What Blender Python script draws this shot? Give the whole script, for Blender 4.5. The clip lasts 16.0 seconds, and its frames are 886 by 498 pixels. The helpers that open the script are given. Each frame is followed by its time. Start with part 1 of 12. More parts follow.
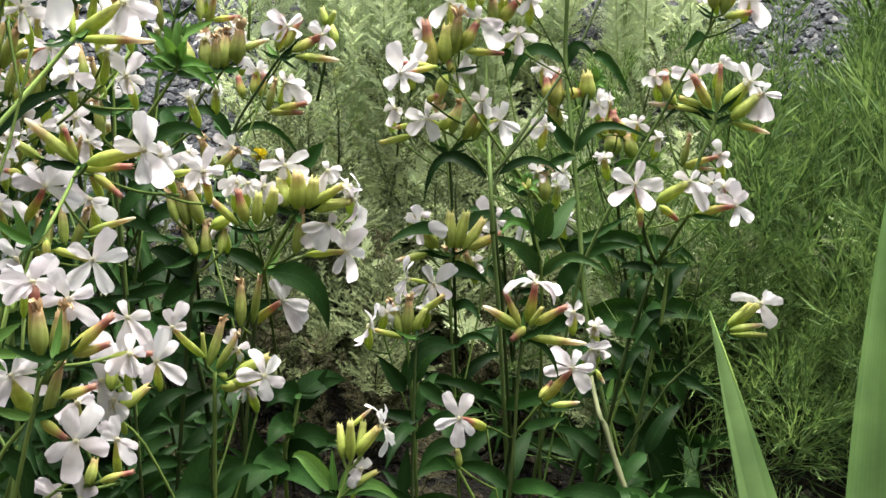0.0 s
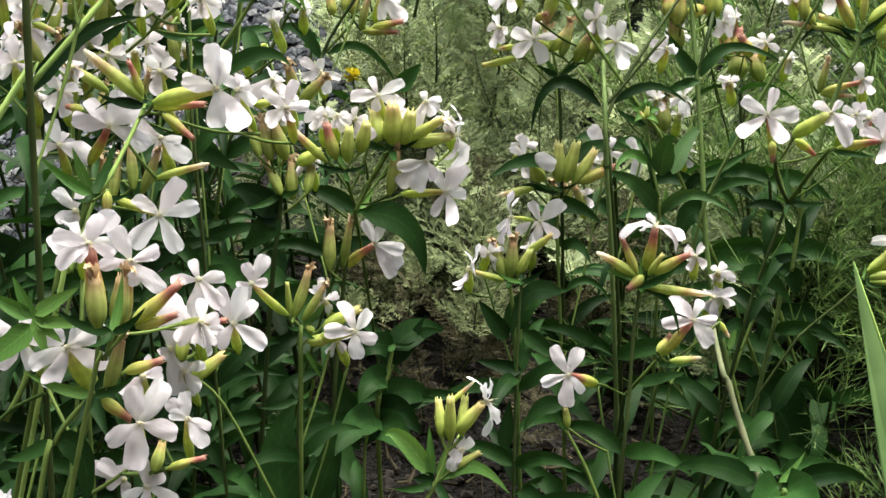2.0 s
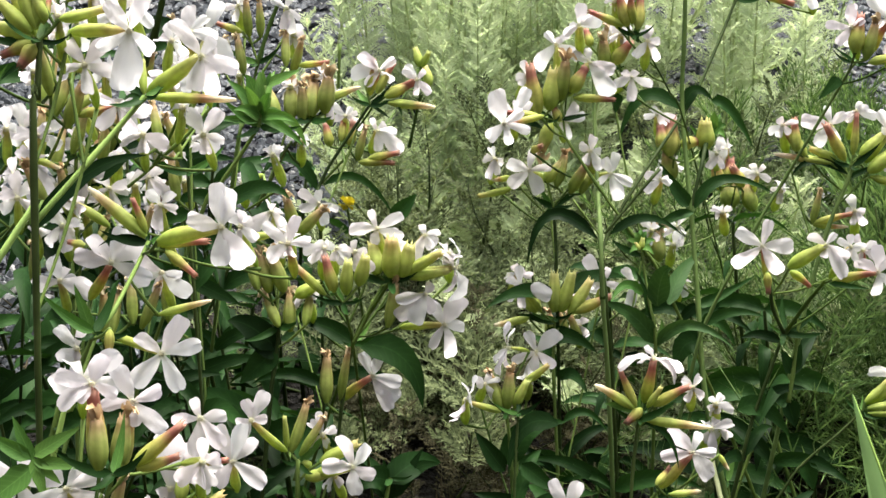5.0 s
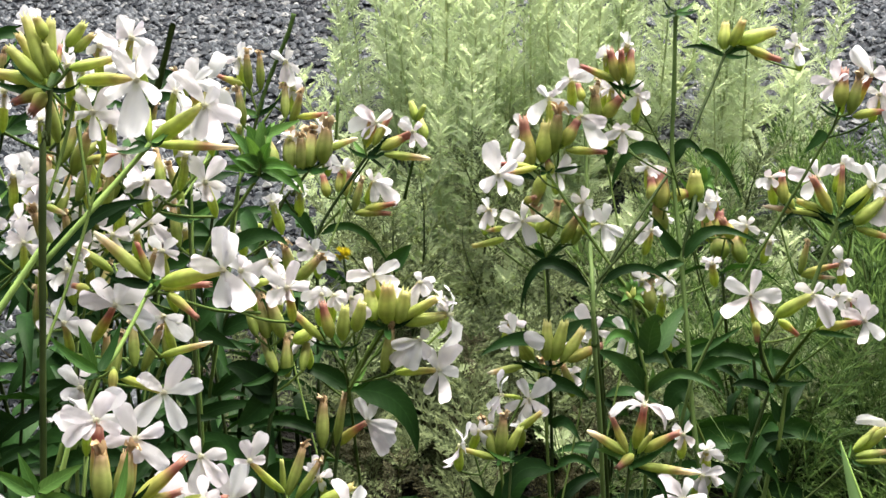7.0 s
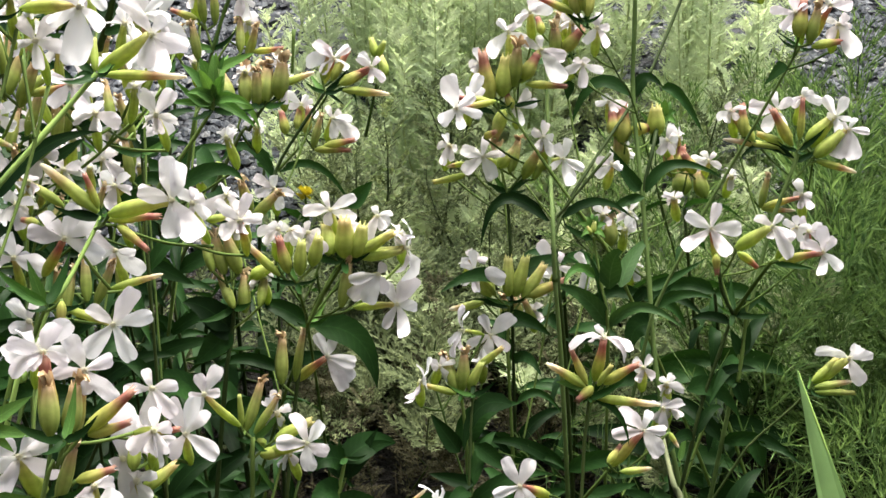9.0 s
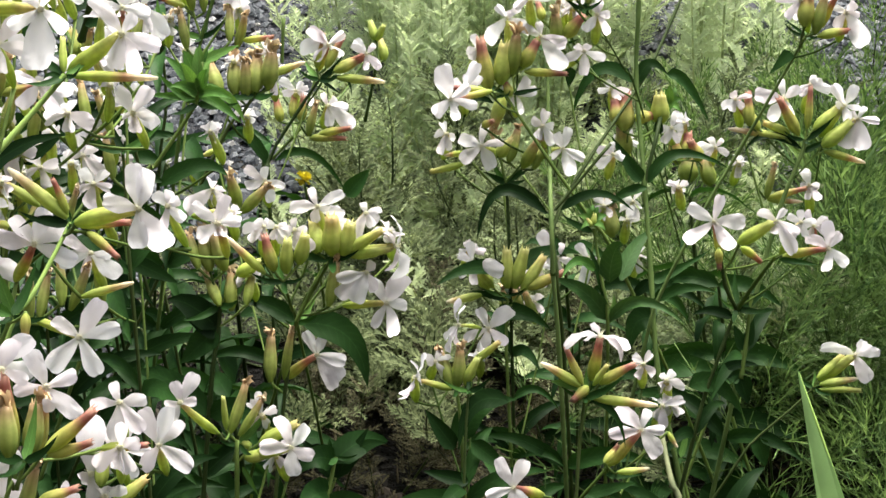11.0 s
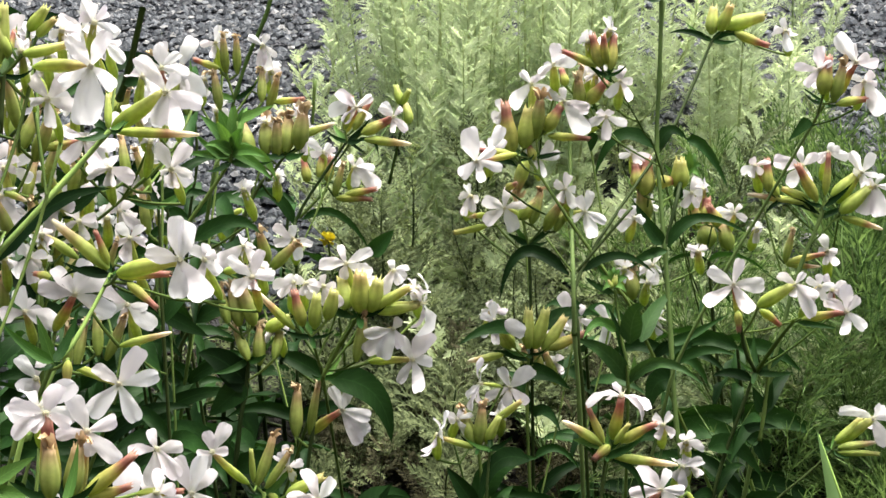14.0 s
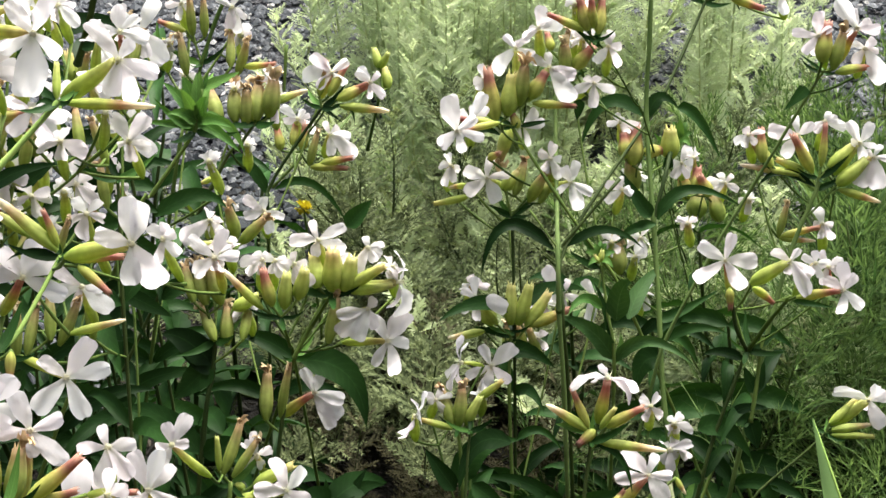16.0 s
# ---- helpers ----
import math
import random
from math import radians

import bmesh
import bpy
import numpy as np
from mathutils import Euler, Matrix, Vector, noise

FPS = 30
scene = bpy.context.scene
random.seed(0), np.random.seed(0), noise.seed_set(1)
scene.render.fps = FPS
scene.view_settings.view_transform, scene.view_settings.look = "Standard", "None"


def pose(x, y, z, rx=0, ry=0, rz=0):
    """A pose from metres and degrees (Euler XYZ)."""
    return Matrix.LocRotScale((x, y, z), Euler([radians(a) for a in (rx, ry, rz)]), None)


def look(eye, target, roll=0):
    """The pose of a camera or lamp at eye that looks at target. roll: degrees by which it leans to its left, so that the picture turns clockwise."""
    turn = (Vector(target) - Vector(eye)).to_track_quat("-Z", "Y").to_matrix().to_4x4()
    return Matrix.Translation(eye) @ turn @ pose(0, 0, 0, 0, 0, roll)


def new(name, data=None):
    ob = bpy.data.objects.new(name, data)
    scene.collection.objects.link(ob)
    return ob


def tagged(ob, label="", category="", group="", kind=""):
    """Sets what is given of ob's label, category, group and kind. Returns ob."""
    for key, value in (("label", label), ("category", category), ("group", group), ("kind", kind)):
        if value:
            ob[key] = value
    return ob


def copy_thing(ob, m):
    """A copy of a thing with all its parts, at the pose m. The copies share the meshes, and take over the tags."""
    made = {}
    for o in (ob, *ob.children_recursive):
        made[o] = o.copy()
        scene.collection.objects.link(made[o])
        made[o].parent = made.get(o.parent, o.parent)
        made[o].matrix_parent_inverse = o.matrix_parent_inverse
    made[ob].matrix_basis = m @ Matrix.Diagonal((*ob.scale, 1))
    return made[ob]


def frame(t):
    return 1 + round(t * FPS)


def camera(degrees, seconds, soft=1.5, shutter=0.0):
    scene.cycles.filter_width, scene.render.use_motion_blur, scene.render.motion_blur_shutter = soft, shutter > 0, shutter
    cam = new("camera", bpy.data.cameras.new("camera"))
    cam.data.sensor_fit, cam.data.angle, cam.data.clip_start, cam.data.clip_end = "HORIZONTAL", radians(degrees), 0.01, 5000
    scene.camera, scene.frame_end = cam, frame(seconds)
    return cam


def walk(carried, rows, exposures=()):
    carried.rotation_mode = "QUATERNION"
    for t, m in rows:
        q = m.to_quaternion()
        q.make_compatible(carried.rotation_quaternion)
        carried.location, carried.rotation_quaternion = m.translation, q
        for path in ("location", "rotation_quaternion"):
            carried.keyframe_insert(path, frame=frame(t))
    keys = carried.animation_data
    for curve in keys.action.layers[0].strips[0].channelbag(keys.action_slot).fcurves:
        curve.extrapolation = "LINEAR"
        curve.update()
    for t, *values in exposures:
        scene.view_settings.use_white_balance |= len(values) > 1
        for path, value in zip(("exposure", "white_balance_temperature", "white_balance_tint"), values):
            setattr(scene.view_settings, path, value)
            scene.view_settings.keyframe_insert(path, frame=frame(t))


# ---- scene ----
cam = camera(36.2, 16.0, soft=1.5)
PATH = [
    (0, pose(-0.0000, -0.0000, 0.6800, 56.00, 0.00, 0.00)),
    (0.5, pose(-0.0031, 0.0193, 0.6761, 54.70, 0.39, 0.73)),
    (1, pose(-0.0053, 0.0402, 0.6681, 53.71, 0.76, 1.55)),
    (1.5, pose(-0.0066, 0.0575, 0.6596, 52.63, 1.48, 2.71)),
    (2, pose(-0.0072, 0.0653, 0.6556, 52.00, 1.87, 3.55)),
    (2.5, pose(-0.0085, 0.0688, 0.6515, 51.64, 2.06, 3.47)),
    (3, pose(-0.0098, 0.0744, 0.6500, 51.47, 2.08, 3.00)),
    (3.5, pose(-0.0098, 0.0748, 0.6541, 52.65, 1.67, 2.59)),
    (4, pose(-0.0095, 0.0733, 0.6551, 54.36, 1.51, 2.39)),
    (4.5, pose(-0.0128, 0.0724, 0.6568, 55.81, 1.41, 2.68)),
    (5, pose(-0.0133, 0.0691, 0.6607, 56.98, 1.46, 3.06)),
    (7.5, pose(-0.0129, 0.0484, 0.6639, 59.50, 1.01, 2.86)),
    (8, pose(-0.0126, 0.0422, 0.6601, 58.88, 1.05, 2.43)),
    (8.5, pose(-0.0128, 0.0427, 0.6557, 57.95, 1.04, 1.98)),
    (9, pose(-0.0061, 0.0554, 0.6565, 57.17, 0.99, 1.71)),
    (9.2, pose(0.0048, 0.0619, 0.6609, 57.10, 1.11, 1.74)),
    (11.3, pose(0.0081, 0.0776, 0.6595, 55.62, 1.47, 2.83)),
    (11.5, pose(0.0050, 0.0747, 0.6614, 56.07, 1.51, 2.96)),
    (12, pose(0.0030, 0.0706, 0.6609, 57.01, 1.45, 3.33)),
    (12.5, pose(0.0038, 0.0696, 0.6620, 57.49, 1.27, 3.37)),
    (13, pose(0.0033, 0.0684, 0.6619, 57.96, 1.19, 3.44)),
    (13.5, pose(0.0035, 0.0661, 0.6633, 58.36, 1.11, 3.47)),
    (14, pose(0.0022, 0.0647, 0.6628, 58.57, 1.06, 3.45)),
    (14.5, pose(0.0046, 0.0629, 0.6637, 57.75, 1.22, 3.83)),
    (15, pose(0.0059, 0.0646, 0.6668, 56.44, 1.24, 4.15)),
    (15.5, pose(0.0087, 0.0639, 0.6705, 56.68, 1.09, 3.69)),
    (16, pose(0.0036, 0.0965, 0.6527, 56.75, 0.57, 3.05)),
]
walk(cam, PATH, exposures=[(0, 1.6, 6430, 10.4), (16, 1.6, 6430, 10.4)])

# ---- daylight: bright, thinly clouded sky ----
SUN_EL, SUN_AZ = 56, 12
world = bpy.data.worlds.new("sky")
scene.world = world
world.use_nodes = True
wn = world.node_tree
sky = wn.nodes.new("ShaderNodeTexSky")
sky.sky_type, sky.sun_disc = "NISHITA", False
sky.sun_elevation, sky.sun_rotation = radians(SUN_EL), radians(SUN_AZ)
sky.dust_density, sky.ozone_density = 6.0, 0.6
wn.nodes["Background"].inputs[1].default_value = 0.095
wn.links.new(sky.outputs[0], wn.nodes["Background"].inputs[0])
sun_data = bpy.data.lights.new("sun", "SUN")
sun_data.energy, sun_data.angle, sun_data.color = 5.0, radians(50), (1.0, 0.95, 0.87)
sun = new("sun", sun_data)
sun.rotation_euler = (radians(90 - SUN_EL), 0, radians(180 - SUN_AZ))


# ---- materials ----
def nodes_of(name, roughness=0.6):
    m = bpy.data.materials.new(name)
    m.use_nodes = True
    b = m.node_tree.nodes["Principled BSDF"]
    b.inputs["Roughness"].default_value = roughness
    b.inputs["Specular IOR Level"].default_value = 0.3
    return m, m.node_tree.nodes, m.node_tree.links, b


def ramp(n, stops, mode="LINEAR"):
    r = n.new("ShaderNodeValToRGB")
    r.color_ramp.interpolation = mode
    while len(r.color_ramp.elements) < len(stops):
        r.color_ramp.elements.new(0.5)
    for e, (p, c) in zip(r.color_ramp.elements, stops):
        e.position, e.color = p, (*c, 1)
    return r


def noise_node(n, l, scale, detail=4.0, coords="Object"):
    c = n.new("ShaderNodeTexCoord")
    t = n.new("ShaderNodeTexNoise")
    t.inputs["Scale"].default_value, t.inputs["Detail"].default_value = scale, detail
    l.new(c.outputs[coords], t.inputs["Vector"])
    return t


def mixed(n, l, a, b, fac, mode="MIX"):
    m = n.new("ShaderNodeMix")
    m.data_type, m.blend_type = "RGBA", mode
    for sock, v in ((m.inputs[0], fac), (m.inputs[6], a), (m.inputs[7], b)):
        if isinstance(v, (int, float)):
            sock.default_value = v
        elif isinstance(v, tuple):
            sock.default_value = (*v, 1)
        else:
            l.new(v, sock)
    return m.outputs[2]


def see_through(n, l, b, colour, amount, tint=(1, 1, 1)):
    """Lets light shine through a thin leaf or petal."""
    t = n.new("ShaderNodeBsdfTranslucent")
    l.new(mixed(n, l, colour, tint, 1.0, "MULTIPLY"), t.inputs[0])
    mix = n.new("ShaderNodeMixShader")
    mix.inputs[0].default_value = amount
    l.new(b.outputs[0], mix.inputs[1])
    l.new(t.outputs[0], mix.inputs[2])
    l.new(mix.outputs[0], n["Material Output"].inputs[0])


def bump(n, l, b, height, strength, distance):
    k = n.new("ShaderNodeBump")
    k.inputs["Strength"].default_value, k.inputs["Distance"].default_value = strength, distance
    l.new(height, k.inputs["Height"])
    l.new(k.outputs[0], b.inputs["Normal"])


def leaf_material(name, dark, light, roughness=0.5, through_amount=0.3, vein=0.0, patch=60.0, island=False, tint=(1.0, 1.0, 0.55), ribs=False):
    """Leaf green that varies from leaf to leaf, in patches, and along a paler midrib."""
    m, n, l, b = nodes_of(name, roughness)
    b.inputs["Specular IOR Level"].default_value = 0.07
    if island:
        g = n.new("ShaderNodeNewGeometry")
        rnd = g.outputs["Random Per Island"]
    else:
        g = n.new("ShaderNodeObjectInfo")
        rnd = g.outputs["Random"]
    base = mixed(n, l, dark, light, rnd)
    spots = noise_node(n, l, patch, 5)
    tone = ramp(n, [(0.3, (0.62, 0.66, 0.6)), (0.7, (1.2, 1.15, 1.1))])
    l.new(spots.outputs[0], tone.inputs[0])
    col = mixed(n, l, base, tone.outputs[0], 1.0, "MULTIPLY")
    if vein:
        a = n.new("ShaderNodeAttribute")
        a.attribute_name = "across"
        rib = ramp(n, [(0.0, (1, 1, 1)), (0.09, (0, 0, 0))])
        l.new(a.outputs["Fac"], rib.inputs[0])
        f = n.new("ShaderNodeMath")
        f.operation = "MULTIPLY"
        f.inputs[1].default_value = vein
        l.new(rib.outputs[0], f.inputs[0])
        col = mixed(n, l, col, tuple(min(1, 1.9 * c + 0.008) for c in light), f.outputs[0])
        # side veins that run forward from the midrib
        lo = n.new("ShaderNodeAttribute")
        lo.attribute_name = "along"
        run = n.new("ShaderNodeMath")
        run.operation, run.inputs[1].default_value = "MULTIPLY", 64.0
        l.new(lo.outputs["Fac"], run.inputs[0])
        skew = n.new("ShaderNodeMath")
        skew.operation, skew.inputs[1].default_value = "MULTIPLY_ADD", -11.0
        l.new(a.outputs["Fac"], skew.inputs[0])
        l.new(run.outputs[0], skew.inputs[2])
        side = n.new("ShaderNodeMath")
        side.operation = "SINE"
        l.new(skew.outputs[0], side.inputs[0])
        rows = ramp(n, [(0.0, (0.93, 0.94, 0.92)), (0.75, (1.0, 1.0, 1.0)), (1.0, (1.1, 1.08, 1.07))])
        l.new(side.outputs[0], rows.inputs[0])
        col = mixed(n, l, col, rows.outputs[0], 1.0, "MULTIPLY")
    if ribs:
        a = n.new("ShaderNodeAttribute")
        a.attribute_name = "across"
        k = n.new("ShaderNodeMath")
        k.operation, k.inputs[1].default_value = "MULTIPLY", 55.0
        l.new(a.outputs["Fac"], k.inputs[0])
        si = n.new("ShaderNodeMath")
        si.operation = "SINE"
        l.new(k.outputs[0], si.inputs[0])
        line = ramp(n, [(0.0, (0.97, 0.97, 0.965)), (0.9, (1.02, 1.02, 1.02))])
        l.new(si.outputs[0], line.inputs[0])
        col = mixed(n, l, col, line.outputs[0], 1.0, "MULTIPLY")
    l.new(col, b.inputs["Base Color"])
    bump(n, l, b, spots.outputs[0], 0.25, 0.001)
    see_through(n, l, b, col, through_amount, tint)
    return m


def along_material(name, stops, alt, roughness=0.5, through_amount=0.2):
    """Colour that runs along a calyx or bud from its base to its tip; alt: the other look, mixed in at random."""
    m, n, l, b = nodes_of(name, roughness)
    b.inputs["Specular IOR Level"].default_value = 0.15
    a = n.new("ShaderNodeAttribute")
    a.attribute_name = "along"
    r1, r2 = ramp(n, stops), ramp(n, alt)
    l.new(a.outputs["Fac"], r1.inputs[0])
    l.new(a.outputs["Fac"], r2.inputs[0])
    g = n.new("ShaderNodeObjectInfo")
    col = mixed(n, l, r1.outputs[0], r2.outputs[0], g.outputs["Random"])
    t = noise_node(n, l, 220, 4)
    tone = ramp(n, [(0.3, (0.75, 0.75, 0.72)), (0.7, (1.15, 1.15, 1.1))])
    l.new(t.outputs[0], tone.inputs[0])
    col = mixed(n, l, col, tone.outputs[0], 1.0, "MULTIPLY")
    # dull red flush in streaks
    flush = noise_node(n, l, 90, 3)
    where = ramp(n, [(0.5, (0, 0, 0)), (0.75, (0.35, 0.35, 0.35))])
    l.new(flush.outputs[0], where.inputs[0])
    col = mixed(n, l, col, (0.3, 0.17, 0.09), where.outputs[0])
    # darker furrows between the ribs
    c = n.new("ShaderNodeAttribute")
    c.attribute_name = "across"
    furrow = ramp(n, [(0.0, (0.84, 0.87, 0.8)), (0.8, (1.05, 1.05, 1.04))])
    l.new(c.outputs["Fac"], furrow.inputs[0])
    col = mixed(n, l, col, furrow.outputs[0], 1.0, "MULTIPLY")
    l.new(col, b.inputs["Base Color"])
    bump(n, l, b, t.outputs[0], 0.3, 0.0006)
    see_through(n, l, b, col, through_amount)
    return m


def petal_material(name, white, pink, roughness=0.55):
    m, n, l, b = nodes_of(name, roughness)
    g = n.new("ShaderNodeObjectInfo")
    base = mixed(n, l, white, pink, g.outputs["Random"])
    a = n.new("ShaderNodeAttribute")
    a.attribute_name = "along"
    r = ramp(n, [(0.0, (0.86, 0.9, 0.72)), (0.22, (0.97, 0.97, 0.94)), (1.0, (1, 1, 1))])
    l.new(a.outputs["Fac"], r.inputs[0])
    w = n.new("ShaderNodeTexWave")
    w.inputs["Scale"].default_value, w.inputs["Distortion"].default_value = 9.0, 3.0
    a2 = n.new("ShaderNodeAttribute")
    a2.attribute_name = "across"
    cx = n.new("ShaderNodeCombineXYZ")
    l.new(a2.outputs["Fac"], cx.inputs[0])
    l.new(cx.outputs[0], w.inputs["Vector"])
    col = mixed(n, l, base, r.outputs[0], 1.0, "MULTIPLY")
    l.new(col, b.inputs["Base Color"])
    bump(n, l, b, w.outputs["Fac"], 0.15, 0.0006)
    see_through(n, l, b, col, 0.66)
    return m


MAT_PETAL = petal_material("petal_white", (0.69, 0.702, 0.725), (0.71, 0.66, 0.715))
MAT_WITHER = along_material("petal_withered", [(0.0, (0.5, 0.4, 0.26)), (1.0, (0.6, 0.5, 0.36))], [(0.0, (0.36, 0.24, 0.13)), (1.0, (0.52, 0.38, 0.24))], 0.8)
GREEN, PALE, RED = (0.32, 0.43, 0.085), (0.5, 0.56, 0.2), (0.38, 0.135, 0.13)
MAT_CALYX = along_material("calyx_green", [(0.0, (0.32, 0.44, 0.08)), (0.5, (0.44, 0.53, 0.13)), (1.0, PALE)], [(0.0, GREEN), (0.6, (0.5, 0.56, 0.16)), (1.0, (0.52, 0.4, 0.2))], 0.5, 0.42)
MAT_CALYX_RED = along_material("calyx_reddened", [(0.0, GREEN), (0.48, (0.47, 0.5, 0.13)), (0.7, (0.43, 0.22, 0.14)), (0.88, RED), (1.0, (0.5, 0.28, 0.22))], [(0.0, (0.42, 0.5, 0.12)), (0.6, (0.48, 0.44, 0.14)), (0.8, (0.38, 0.17, 0.14)), (1.0, (0.46, 0.27, 0.21))], 0.5, 0.42)
MAT_BUD = along_material("bud", [(0.0, GREEN), (0.45, (0.5, 0.56, 0.14)), (0.62, (0.48, 0.27, 0.16)), (0.74, (0.75, 0.63, 0.48)), (1.0, (0.82, 0.77, 0.66))], [(0.0, GREEN), (0.55, PALE), (0.78, (0.56, 0.42, 0.24)), (0.86, (0.76, 0.7, 0.54)), (1.0, (0.82, 0.77, 0.64))], 0.5, 0.42)
MAT_POD = along_material("pod", [(0.0, (0.24, 0.34, 0.065)), (0.5, (0.33, 0.41, 0.1)), (0.8, (0.4, 0.37, 0.16)), (1.0, (0.34, 0.21, 0.12))], [(0.0, (0.28, 0.37, 0.075)), (0.6, (0.38, 0.43, 0.14)), (0.85, (0.43, 0.35, 0.17)), (1.0, (0.4, 0.28, 0.17))], 0.55, 0.42)
MAT_STAMEN = petal_material("stamen", (0.8, 0.8, 0.62), (0.75, 0.72, 0.6))
# soapwort leaf greens set very dark, the shade inside the bed put into them
MAT_LEAF = leaf_material("shaded_soapwort_leaf", (0.006, 0.021, 0.005), (0.023, 0.068, 0.016), 0.5, 0.22, vein=0.16)
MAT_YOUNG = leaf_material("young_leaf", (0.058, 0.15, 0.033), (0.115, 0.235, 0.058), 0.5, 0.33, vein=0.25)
# lighter copy of the same leaf, with less shade in its colour
MAT_LEAF_MID = leaf_material("mid_leaf", (0.03, 0.075, 0.022), (0.048, 0.105, 0.034), 0.5, 0.26, vein=0.2)
MAT_STEM = leaf_material("soapwort_stem", (0.045, 0.085, 0.02), (0.14, 0.21, 0.055), 0.5, 0.08)
MAT_STEM_PALE = leaf_material("pale_stem", (0.085, 0.14, 0.042), (0.13, 0.195, 0.066), 0.6, 0.05)
MAT_STEM_LIGHT = leaf_material("light_stem", (0.2, 0.32, 0.08), (0.27, 0.4, 0.12), 0.55, 0.05)
MAT_STEM_STRAW = leaf_material("straw_stem", (0.13, 0.155, 0.085), (0.19, 0.21, 0.12), 0.6, 0.05)
# darker copy of the stem green, with shade put into the colour
MAT_STEM_SHADED = leaf_material("shaded_stem", (0.022, 0.04, 0.012), (0.05, 0.075, 0.024), 0.5, 0.05)
MAT_SWORD = leaf_material("sword_leaf", (0.2, 0.35, 0.13), (0.24, 0.39, 0.16), 0.5, 0.55, vein=0.0, ribs=True, patch=25, tint=(0.92, 1.0, 0.85))
MAT_FENNEL = leaf_material("feather_leaf", (0.03, 0.072, 0.023), (0.205, 0.32, 0.12), 0.55, 0.35, island=True, patch=12, tint=(1.0, 1.0, 0.75))
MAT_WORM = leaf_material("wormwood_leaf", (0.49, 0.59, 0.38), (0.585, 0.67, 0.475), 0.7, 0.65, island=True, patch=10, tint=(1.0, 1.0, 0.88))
# low wormwood: duller green, darkened further for the shade between taller plants
MAT_WORM_LOW = leaf_material("shaded_low_fern_leaf", (0.04, 0.057, 0.026), (0.215, 0.265, 0.135), 0.65, 0.4, island=True, patch=10, tint=(1.0, 1.0, 0.75))
MAT_WORM_STEM = leaf_material("wormwood_stem", (0.34, 0.42, 0.22), (0.46, 0.52, 0.3), 0.6, 0.2)
# dried leaf colour, also darkened to hold the shade low down
MAT_WORM_DRY = leaf_material("shaded_dried_fern_leaf", (0.028, 0.028, 0.015), (0.1, 0.097, 0.056), 0.8, 0.2, island=True, patch=10)
MAT_YELLOW = leaf_material("yellow_petal", (0.5, 0.43, 0.03), (0.58, 0.5, 0.05), 0.6, 0.2)
# litter tones darkened and turned olive for the green shade near the soil
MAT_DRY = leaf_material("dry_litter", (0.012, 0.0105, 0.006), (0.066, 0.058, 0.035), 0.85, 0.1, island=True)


def soil_material():
    m, n, l, b = nodes_of("shaded_garden_soil", 0.95)
    big, fine = noise_node(n, l, 14, 6), noise_node(n, l, 260, 6)
    # near-black olive: shade and green bounce under the plants put into the colour
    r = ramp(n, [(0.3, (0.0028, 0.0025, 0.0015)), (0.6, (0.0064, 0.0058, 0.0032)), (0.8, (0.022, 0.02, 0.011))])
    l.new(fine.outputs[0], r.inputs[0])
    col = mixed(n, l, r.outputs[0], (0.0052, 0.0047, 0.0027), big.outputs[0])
    # grey stone dust where the chippings lie
    c = n.new("ShaderNodeTexCoord")
    sep = n.new("ShaderNodeSeparateXYZ")
    l.new(c.outputs["Object"], sep.inputs[0])
    edge = ramp(n, [(0.49, (0, 0, 0)), (0.55, (1, 1, 1))])
    half = n.new("ShaderNodeMath")
    half.operation, half.inputs[1].default_value = "MULTIPLY", 0.5
    l.new(sep.outputs[1], half.inputs[0])
    l.new(half.outputs[0], edge.inputs[0])
    col = mixed(n, l, col, (0.045, 0.048, 0.055), edge.outputs[0])
    l.new(col, b.inputs["Base Color"])
    bump(n, l, b, fine.outputs[0], 1.0, 0.01)
    return m


def stone_material(name, tones):
    m, n, l, b = nodes_of(name, 0.75)
    g = n.new("ShaderNodeNewGeometry")
    r = ramp(n, tones)
    l.new(g.outputs["Random Per Island"], r.inputs[0])
    fine = noise_node(n, l, 700, 4)
    t = ramp(n, [(0.3, (0.7, 0.7, 0.7)), (0.7, (1.2, 1.2, 1.2))])
    l.new(fine.outputs[0], t.inputs[0])
    l.new(mixed(n, l, r.outputs[0], t.outputs[0], 1.0, "MULTIPLY"), b.inputs["Base Color"])
    bump(n, l, b, fine.outputs[0], 0.4, 0.001)
    return m


MAT_SOIL = soil_material()
MAT_STONE = stone_material("grey_chippings", [(0.0, (0.02, 0.024, 0.029)), (0.5, (0.055, 0.064, 0.073)), (0.88, (0.115, 0.126, 0.138)), (1.0, (0.25, 0.25, 0.24))])
# pebble tones near black, the same shade put into them
MAT_PEBBLE = stone_material("shaded_soil_pebbles", [(0.0, (0.0055, 0.005, 0.0032)), (0.7, (0.0145, 0.0125, 0.008)), (1.0, (0.07, 0.06, 0.044))])


